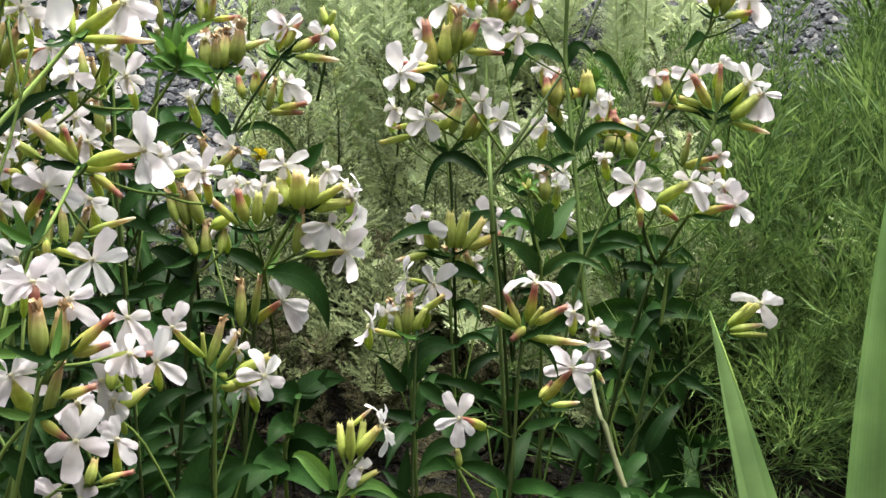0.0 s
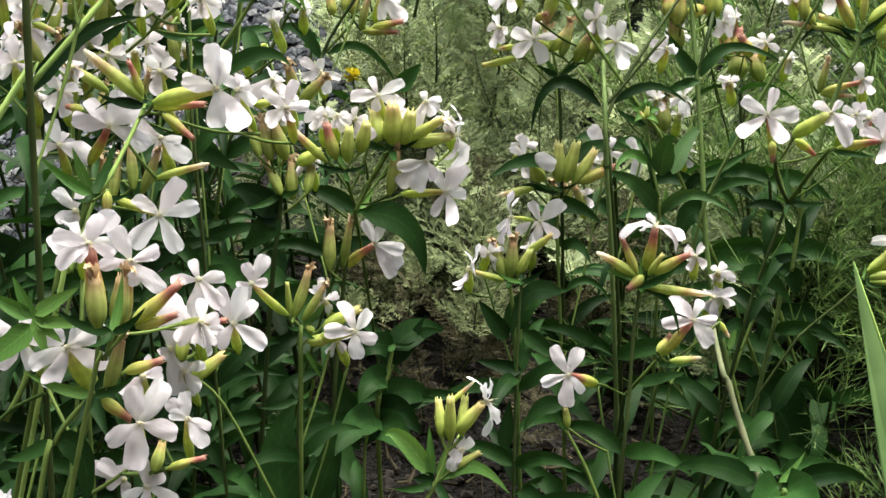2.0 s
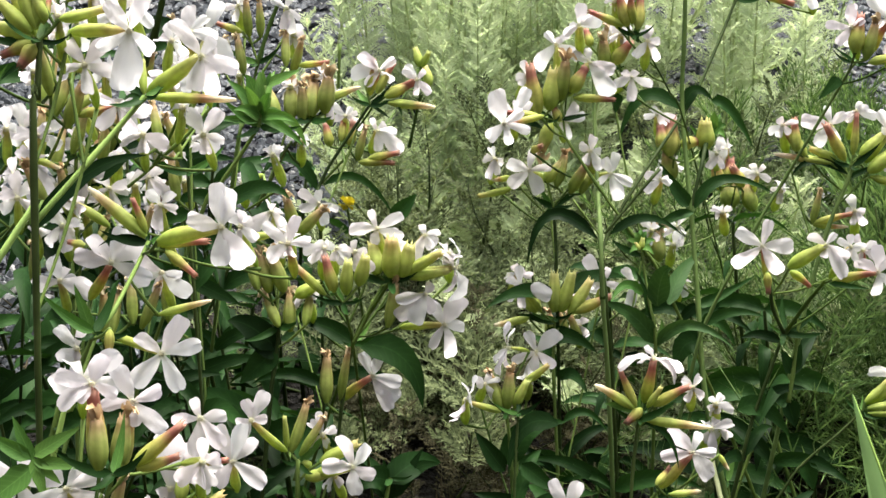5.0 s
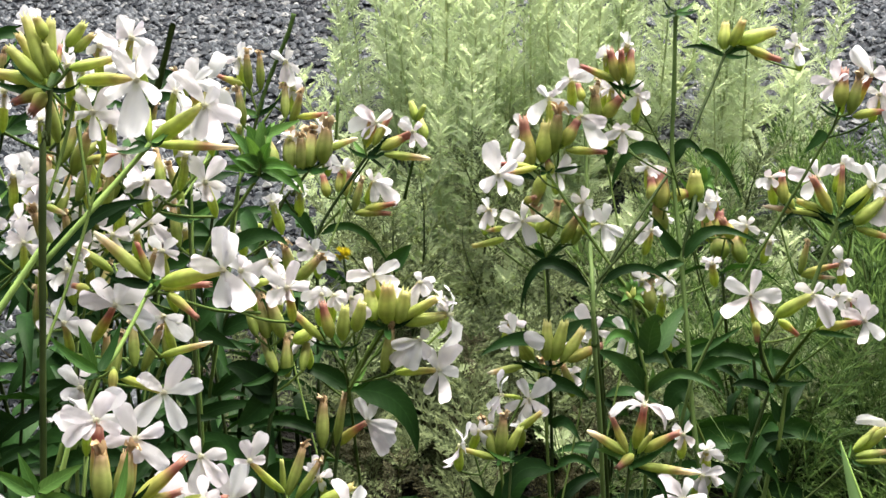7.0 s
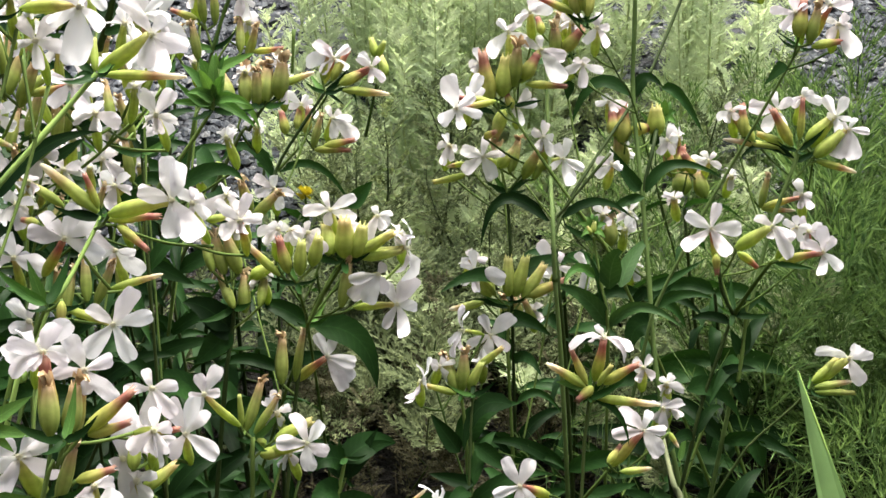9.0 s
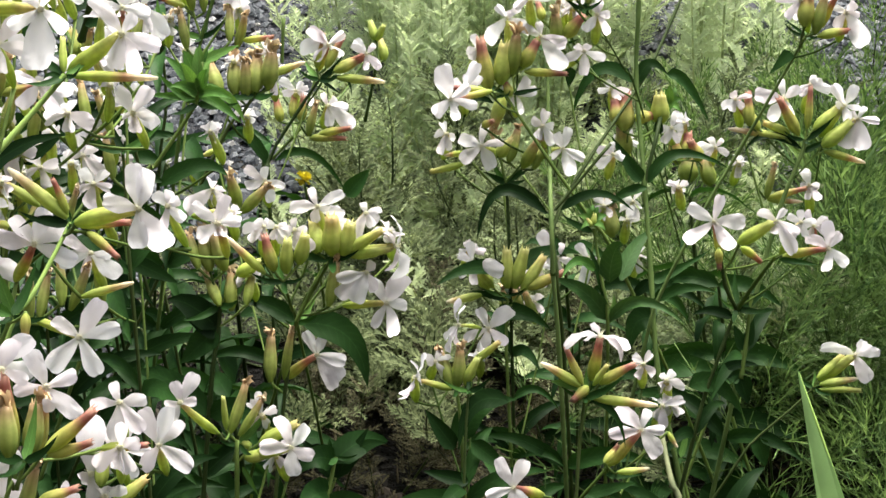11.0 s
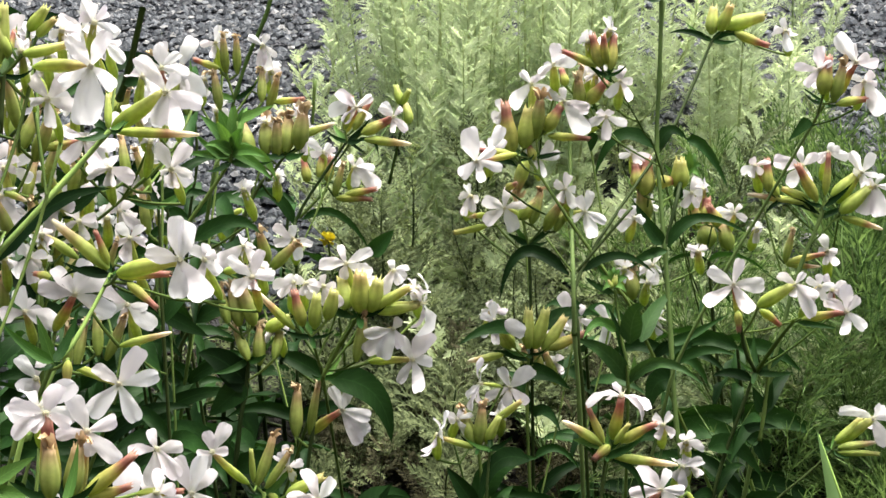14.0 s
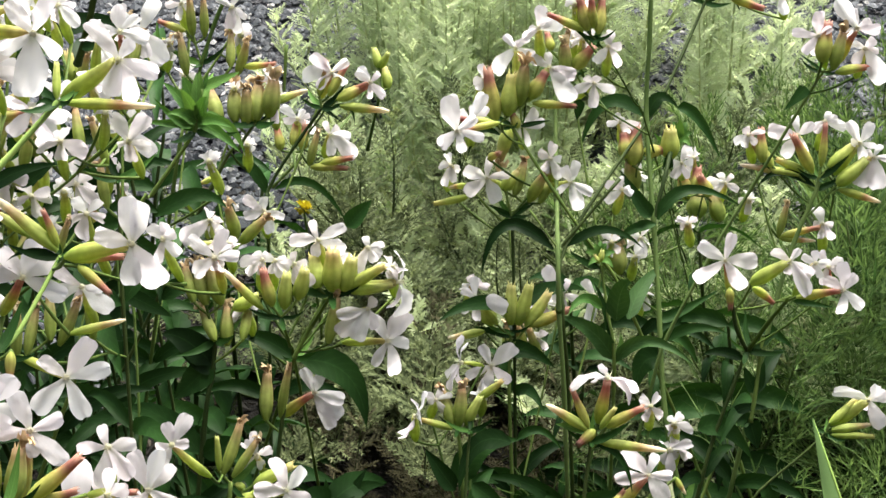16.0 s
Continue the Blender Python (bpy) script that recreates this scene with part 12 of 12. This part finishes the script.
stalk(p, [(-0.2587, 0.6055, 0.3925), (-0.2622, 0.5931, 0.3640), (-0.2641, 0.5794, 0.3294), (-0.2700, 0.5358, 0.1647), (-0.2747, 0.5010, 0.0000)], 0.0009, dark=True)
leaf_pairs(p, [(-0.2587, 0.6055, 0.3925), (-0.2622, 0.5931, 0.3640), (-0.2641, 0.5794, 0.3294), (-0.2700, 0.5358, 0.1647), (-0.2747, 0.5010, 0.0000)], 0.012)
bracts(p, (-0.2587, 0.6055, 0.3925))
calyx(p, (-0.2591, 0.6008, 0.3831), (-0.2585, 0.6066, 0.3990), 0.0021, 'p')
calyx(p, (-0.2579, 0.5970, 0.3812), (-0.2598, 0.6095, 0.3926), 0.0021, 'p')
calyx(p, (-0.2596, 0.5998, 0.3802), (-0.2584, 0.6023, 0.3970), 0.0021, 'p')
p = soapwort((-0.2297, 0.4746, 0.0000), 'leafy soapwort stem with faded pods, its green darkened as if shaded')
stalk(p, [(-0.2546, 0.5703, 0.3739), (-0.2596, 0.5582, 0.3460), (-0.2550, 0.5453, 0.3120), (-0.2409, 0.5058, 0.1560), (-0.2297, 0.4746, 0.0000)], 0.0009, dark=True)
leaf_pairs(p, [(-0.2546, 0.5703, 0.3739), (-0.2596, 0.5582, 0.3460), (-0.2550, 0.5453, 0.3120), (-0.2409, 0.5058, 0.1560), (-0.2297, 0.4746, 0.0000)], 0.012)
bracts(p, (-0.2546, 0.5703, 0.3739))
calyx(p, (-0.2547, 0.5624, 0.3622), (-0.2587, 0.5723, 0.3754), 0.0021, 'p')
calyx(p, (-0.2554, 0.5665, 0.3650), (-0.2550, 0.5706, 0.3815), 0.0021, 'p')
calyx(p, (-0.2552, 0.5647, 0.3616), (-0.2523, 0.5667, 0.3782), 0.0021, 'p')
stalk(p, [(-0.2573, 0.5637, 0.3587), (-0.2381, 0.5469, 0.3757), (-0.2188, 0.5300, 0.3993)], 0.0007)
flower(p, (-0.2188, 0.5300, 0.3993), (-0.2115, 0.5203, 0.4205), (0.3709, -0.6953, 0.6156), [(-0.2091, 0.5261, 0.4180), (-0.2113, 0.5251, 0.4159), (-0.2157, 0.5249, 0.4152), (-0.2166, 0.5259, 0.4186), (-0.2151, 0.5303, 0.4241)], 0.0017, 'g')
stalk(p, [(-0.2285, 0.5385, 0.3875), (-0.2190, 0.5392, 0.3883), (-0.2095, 0.5399, 0.3911)], 0.0007)
flower(p, (-0.2095, 0.5399, 0.3911), (-0.2031, 0.5300, 0.4124), (0.3425, -0.7013, 0.6252), [(-0.1955, 0.5323, 0.4064), (-0.2077, 0.5296, 0.4038), (-0.2155, 0.5294, 0.4130), (-0.2082, 0.5401, 0.4156), (-0.1954, 0.5360, 0.4156)], 0.0017, 'g')
stalk(p, [(-0.2190, 0.5392, 0.3883), (-0.2273, 0.5498, 0.3984), (-0.2356, 0.5605, 0.4121)], 0.0007)
flower(p, (-0.2356, 0.5605, 0.4121), (-0.2269, 0.5505, 0.4328), (0.3974, -0.7098, 0.5817), [(-0.2271, 0.5591, 0.4313), (-0.2246, 0.5538, 0.4290), (-0.2312, 0.5547, 0.4263), (-0.2339, 0.5564, 0.4307), (-0.2319, 0.5581, 0.4346)], 0.0018, 'g')
stalk(p, [(-0.2584, 0.5547, 0.3367), (-0.2329, 0.5334, 0.3586), (-0.2074, 0.5121, 0.3889)], 0.0007)
flower(p, (-0.2074, 0.5121, 0.3889), (-0.2049, 0.5025, 0.4104), (0.2976, -0.6939, 0.6557), [(-0.2037, 0.5078, 0.4078), (-0.2072, 0.5075, 0.4036), (-0.2108, 0.5074, 0.4042), (-0.2097, 0.5075, 0.4090), (-0.2075, 0.5106, 0.4131)], 0.0017, 'g')
stalk(p, [(-0.2202, 0.5228, 0.3737), (-0.2248, 0.5227, 0.3788), (-0.2294, 0.5226, 0.3853)], 0.0007)
flower(p, (-0.2294, 0.5226, 0.3853), (-0.2220, 0.5131, 0.4068), (0.3801, -0.6769, 0.6304), [(-0.2198, 0.5211, 0.4101), (-0.2155, 0.5142, 0.4009), (-0.2226, 0.5087, 0.3957), (-0.2308, 0.5159, 0.4018), (-0.2294, 0.5178, 0.4152)], 0.0017, 'g')
stalk(p, [(-0.2381, 0.5469, 0.3757), (-0.2250, 0.5545, 0.3827), (-0.2119, 0.5622, 0.3932)], 0.0007)
flower(p, (-0.2119, 0.5622, 0.3932), (-0.2076, 0.5522, 0.4143), (0.3112, -0.7187, 0.6218), [(-0.2071, 0.5591, 0.4151), (-0.2057, 0.5585, 0.4099), (-0.2088, 0.5553, 0.4095), (-0.2141, 0.5568, 0.4102), (-0.2150, 0.5587, 0.4162)], 0.0018, 'g')
stalk(p, [(-0.2578, 0.5626, 0.3562), (-0.2433, 0.5647, 0.3660), (-0.2288, 0.5667, 0.3796)], 0.0007)
flower(p, (-0.2288, 0.5667, 0.3796), (-0.2207, 0.5569, 0.4009), (0.3725, -0.6963, 0.6135), [(-0.2165, 0.5651, 0.4047), (-0.2161, 0.5578, 0.3937), (-0.2265, 0.5565, 0.3940), (-0.2299, 0.5620, 0.3980), (-0.2231, 0.5654, 0.4082)], 0.0018, 'g')
stalk(p, [(-0.2584, 0.5547, 0.3367), (-0.2272, 0.5630, 0.3579), (-0.1960, 0.5714, 0.3874)], 0.0007)
flower(p, (-0.1960, 0.5714, 0.3874), (-0.1959, 0.5614, 0.4085), (0.2304, -0.7349, 0.6379), [(-0.1966, 0.5684, 0.4075), (-0.1960, 0.5686, 0.4046), (-0.1967, 0.5642, 0.4023), (-0.2015, 0.5650, 0.4043), (-0.2038, 0.5675, 0.4104)], 0.0019, 'g')
stalk(p, [(-0.2116, 0.5672, 0.3726), (-0.2015, 0.5672, 0.3655), (-0.1915, 0.5672, 0.3607)], 0.0007)
flower(p, (-0.1915, 0.5672, 0.3607), (-0.1881, 0.5573, 0.3823), (0.2674, -0.7075, 0.6542), [(-0.1944, 0.5647, 0.3804), (-0.1901, 0.5652, 0.3811), (-0.1870, 0.5620, 0.3792), (-0.1909, 0.5617, 0.3760), (-0.1955, 0.5596, 0.3762)], 0.0019, 'g')
stalk(p, [(-0.2015, 0.5672, 0.3655), (-0.2037, 0.5689, 0.3544), (-0.2060, 0.5706, 0.3453)], 0.0007)
flower(p, (-0.2060, 0.5706, 0.3453), (-0.2005, 0.5609, 0.3671), (0.3059, -0.6897, 0.6563), [(-0.2083, 0.5601, 0.3594), (-0.2093, 0.5659, 0.3672), (-0.2022, 0.5694, 0.3709), (-0.1941, 0.5661, 0.3669), (-0.1965, 0.5619, 0.3599)], 0.0018, 'g')
stalk(p, [(-0.2049, 0.5697, 0.3498), (-0.2019, 0.5530, 0.3579), (-0.1989, 0.5363, 0.3698)], 0.0007)
flower(p, (-0.1989, 0.5363, 0.3698), (-0.1986, 0.5267, 0.3915), (0.2438, -0.7022, 0.6690), [(-0.2031, 0.5347, 0.3895), (-0.1985, 0.5321, 0.3905), (-0.1968, 0.5316, 0.3876), (-0.2021, 0.5316, 0.3849), (-0.2069, 0.5287, 0.3875)], 0.0018, 'g')
stalk(p, [(-0.2019, 0.5530, 0.3579), (-0.2093, 0.5505, 0.3618), (-0.2167, 0.5479, 0.3676)], 0.0007)
flower(p, (-0.2167, 0.5479, 0.3676), (-0.2135, 0.5382, 0.3892), (0.2985, -0.6944, 0.6548), [(-0.2224, 0.5393, 0.3852), (-0.2188, 0.5448, 0.3906), (-0.2114, 0.5462, 0.3939), (-0.2047, 0.5398, 0.3850), (-0.2138, 0.5353, 0.3792)], 0.0018, 'r')
stalk(p, [(-0.2049, 0.5697, 0.3498), (-0.1965, 0.5754, 0.3460), (-0.1881, 0.5810, 0.3442)], 0.0007)
flower(p, (-0.1881, 0.5810, 0.3442), (-0.1822, 0.5712, 0.3660), (0.2915, -0.6989, 0.6531), [(-0.1803, 0.5767, 0.3638), (-0.1823, 0.5773, 0.3602), (-0.1858, 0.5748, 0.3607), (-0.1883, 0.5759, 0.3642), (-0.1850, 0.5786, 0.3678)], 0.0020, 'g')
stalk(p, [(-0.2202, 0.5228, 0.3737), (-0.2129, 0.5166, 0.3691), (-0.2056, 0.5104, 0.3666)], 0.0007)
flower(p, (-0.2056, 0.5104, 0.3666), (-0.1998, 0.5010, 0.3885), (0.3332, -0.6691, 0.6644), [(-0.2043, 0.5052, 0.3839), (-0.2064, 0.5063, 0.3863), (-0.2017, 0.5094, 0.3866), (-0.2000, 0.5087, 0.3852), (-0.1974, 0.5048, 0.3798)], 0.0017, 'g')
stalk(p, [(-0.1965, 0.5754, 0.3460), (-0.1906, 0.5656, 0.3427), (-0.1847, 0.5559, 0.3418)], 0.0007)
flower(p, (-0.1847, 0.5559, 0.3418), (-0.1805, 0.5462, 0.3638), (0.2703, -0.6883, 0.6732), [(-0.1846, 0.5492, 0.3584), (-0.1865, 0.5514, 0.3616), (-0.1813, 0.5529, 0.3643), (-0.1783, 0.5513, 0.3611), (-0.1784, 0.5505, 0.3545)], 0.0019, 'g')
stalk(p, [(-0.1876, 0.5607, 0.3423), (-0.1783, 0.5652, 0.3320), (-0.1690, 0.5697, 0.3245)], 0.0007)
flower(p, (-0.1690, 0.5697, 0.3245), (-0.1693, 0.5600, 0.3467), (0.1861, -0.6958, 0.6937), [(-0.1723, 0.5643, 0.3405), (-0.1752, 0.5657, 0.3429), (-0.1726, 0.5656, 0.3468), (-0.1692, 0.5680, 0.3443), (-0.1655, 0.5655, 0.3403)], 0.0020, 'g')
p = soapwort((-0.0838, 0.5079, 0.0000), 'young leafy soapwort stem with no flowers yet')
stalk(p, [(-0.0746, 0.5425, 0.2238), (-0.0781, 0.5302, 0.2087), (-0.0817, 0.5179, 0.1935), (-0.0838, 0.5079, 0.0000)], 0.0013)
bracts(p, (-0.0746, 0.5425, 0.2238))
leaf(p, (-0.0751, 0.5411, 0.2221), (-0.0520, 0.5633, 0.2151), 0.0170, (0.0000, 0.0000, 0.0060))
leaf(p, (-0.0751, 0.5411, 0.2221), (-0.0908, 0.5292, 0.2249), 0.0150, (0.0000, 0.0000, 0.0060))
leaf(p, (-0.0776, 0.5319, 0.2107), (-0.0882, 0.5094, 0.2159), 0.0170, (0.0000, 0.0000, 0.0060))
leaf(p, (-0.0791, 0.5260, 0.2035), (-0.0553, 0.5340, 0.1947), 0.0180, (0.0000, 0.0000, 0.0060))
leaf(p, (-0.0801, 0.5223, 0.1989), (-0.0600, 0.5098, 0.1971), 0.0190, (0.0000, 0.0000, 0.0060))
leaf(p, (-0.0806, 0.5206, 0.1968), (-0.0959, 0.4803, 0.2123), 0.0210, (0.0000, 0.0000, 0.0060))
leaf(p, (-0.0817, 0.5184, 0.1942), (-0.0592, 0.4812, 0.2094), 0.0200, (0.0000, 0.0000, 0.0060))
p = soapwort((0.0963, 0.4377, 0.0000), 'low leafy soapwort stem with broad green leaves')
stalk(p, [(0.0949, 0.4574, 0.2265), (0.0955, 0.4525, 0.2203), (0.0960, 0.4477, 0.2142), (0.0963, 0.4377, 0.0000)], 0.0013)
bracts(p, (0.0949, 0.4574, 0.2265))
leaf(p, (0.0840, 0.4570, 0.2272), (0.0519, 0.4654, 0.2253), 0.0130, (0.0000, 0.0000, 0.0060))
leaf(p, (0.1014, 0.4578, 0.2262), (0.1347, 0.4672, 0.2182), 0.0120, (0.0000, 0.0000, 0.0060))
leaf(p, (0.0945, 0.4562, 0.2250), (0.0777, 0.4225, 0.2329), 0.0220, (0.0000, 0.0000, 0.0060))
leaf(p, (0.0973, 0.4563, 0.2249), (0.1050, 0.4249, 0.2327), 0.0220, (0.0000, 0.0000, 0.0060))


# ---- leafy shoots that fill the bed under the flowers ----
def shoot(seed, height):
    rng = random.Random(seed)
    ob = thing("leafy_shoot", (0, 0, 0), "leafy soapwort shoot without flowers, its green darkened as if shaded", "plant", "leafy shoots")
    lean = Vector((0.12 * (rng.random() - 0.5), 0.12 * (rng.random() - 0.5), 1)) * height
    g = Geo()
    g.tube(curve_points((0, 0, -0.01), lean, (0.006, 0, 0), 6), [0.0018 - 0.0001 * i for i in range(7)], 6)
    part("stem", g, MAT_STEM_SHADED, ob)
    turn = rng.random() * 3
    n = int(height / 0.03)
    for i in range(n):
        q = lean * ((i + 1) / n)
        size = (0.066 - 0.028 * i / n) * (0.8 + 0.4 * rng.random())
        for s in (0, math.pi):
            d = Vector((math.cos(turn + s), math.sin(turn + s), 0.35 - 1.1 * rng.random())).normalized()
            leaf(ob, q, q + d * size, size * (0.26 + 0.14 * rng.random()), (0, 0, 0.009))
        turn += 1.4 + 0.4 * rng.random()
    return ob


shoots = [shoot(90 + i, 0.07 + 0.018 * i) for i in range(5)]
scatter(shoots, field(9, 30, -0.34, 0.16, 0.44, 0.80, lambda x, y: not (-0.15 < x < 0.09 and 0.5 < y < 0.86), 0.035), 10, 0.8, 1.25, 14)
# taller shoots: right and left in the bed, which goes on beyond the view
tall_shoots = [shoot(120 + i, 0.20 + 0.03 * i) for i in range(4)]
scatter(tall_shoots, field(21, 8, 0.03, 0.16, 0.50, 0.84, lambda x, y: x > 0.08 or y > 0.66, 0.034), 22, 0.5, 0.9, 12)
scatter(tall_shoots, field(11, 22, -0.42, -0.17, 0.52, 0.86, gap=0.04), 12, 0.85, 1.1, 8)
# unseen shoots to the left and in front, added to block low light
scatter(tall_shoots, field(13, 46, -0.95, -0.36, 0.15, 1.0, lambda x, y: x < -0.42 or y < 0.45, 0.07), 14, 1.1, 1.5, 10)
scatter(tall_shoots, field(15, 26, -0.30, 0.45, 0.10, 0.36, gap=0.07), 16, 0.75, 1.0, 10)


# ---- sword-shaped leaves ----
def sword(name, root, tip, width, sag, label):
    """One long stiff blade with fine lengthwise ribs, thick along its middle."""
    ob = thing(name, root, label, "leaf blade", "sword leaves")
    b = Vector(root)
    pts = [q - b for q in curve_points(b, Vector(tip), Vector(sag), 16)]
    g = Geo()
    w = [width * min(1.0, 1.15 * (1 - (i / 16) ** 2.2) + 0.0) for i in range(17)]
    w[16] = 0.0006
    g.blade(pts, w, Vector((0.1, -0.9, 0.4)), -0.12, 24)
    g.blade([q + Vector((0, 0.0012, 0)) for q in pts], w, Vector((0.1, -0.9, 0.4)), 0.10, 24)
    part("blade", g, MAT_SWORD, ob, b)
    e = Geo()
    edge = [g.v[i * 25 + 24] for i in range(17)]
    e.tube(edge, [0.0006] * 16 + [0.0002], 5)
    part("leaf_margin", e, MAT_STEM_LIGHT, ob, b, "thin pale margin")
    return ob


sword("sword_leaf", (0.2182, 0.2663, 0.0000), (0.1347, 0.5503, 0.2709), 0.0350, (0.0, 0.0, 0.0), "pointed light green sword-shaped leaf in front of the feathery plants")
sword("sword_leaf", (0.2133, 0.2651, 0.0000), (0.2140, 0.5535, 0.4276), 0.0480, (-0.0175, 0.0, 0.01), "broad light green sword-shaped leaf rising beside the feathery plants")


# ---- small yellow flower among the wormwood ----
YELLOW = (-0.1286, 0.8267, 0.2007)
yf = thing("yellow_flower", YELLOW, "small yellow flower head on a thin stalk", "flower")
g = Geo()
g.tube([(0, 0, 0), (0.004, 0.01, -YELLOW[2] * 0.5), (0.0, 0.02, -YELLOW[2])], [0.0008, 0.001, 0.0012], 5)
part("stalk", g, MAT_STEM, yf, YELLOW)
for i in range(22):
    q = i * 2.4
    g = Geo()
    d = Vector((math.cos(q) * (0.3 + 0.035 * i), math.sin(q) * (0.3 + 0.035 * i) - 0.2, 1.1 - 0.04 * i)).normalized()
    k = 0.9 + 0.2 * math.sin(5 * i)
    g.blade([d * 0.001, d * 0.0042 * k, d * 0.0068 * k], [0.0025, 0.0045, 0.003], d.orthogonal().normalized(), 0.3, 4)
    part("petal", g, MAT_YELLOW, yf, YELLOW)
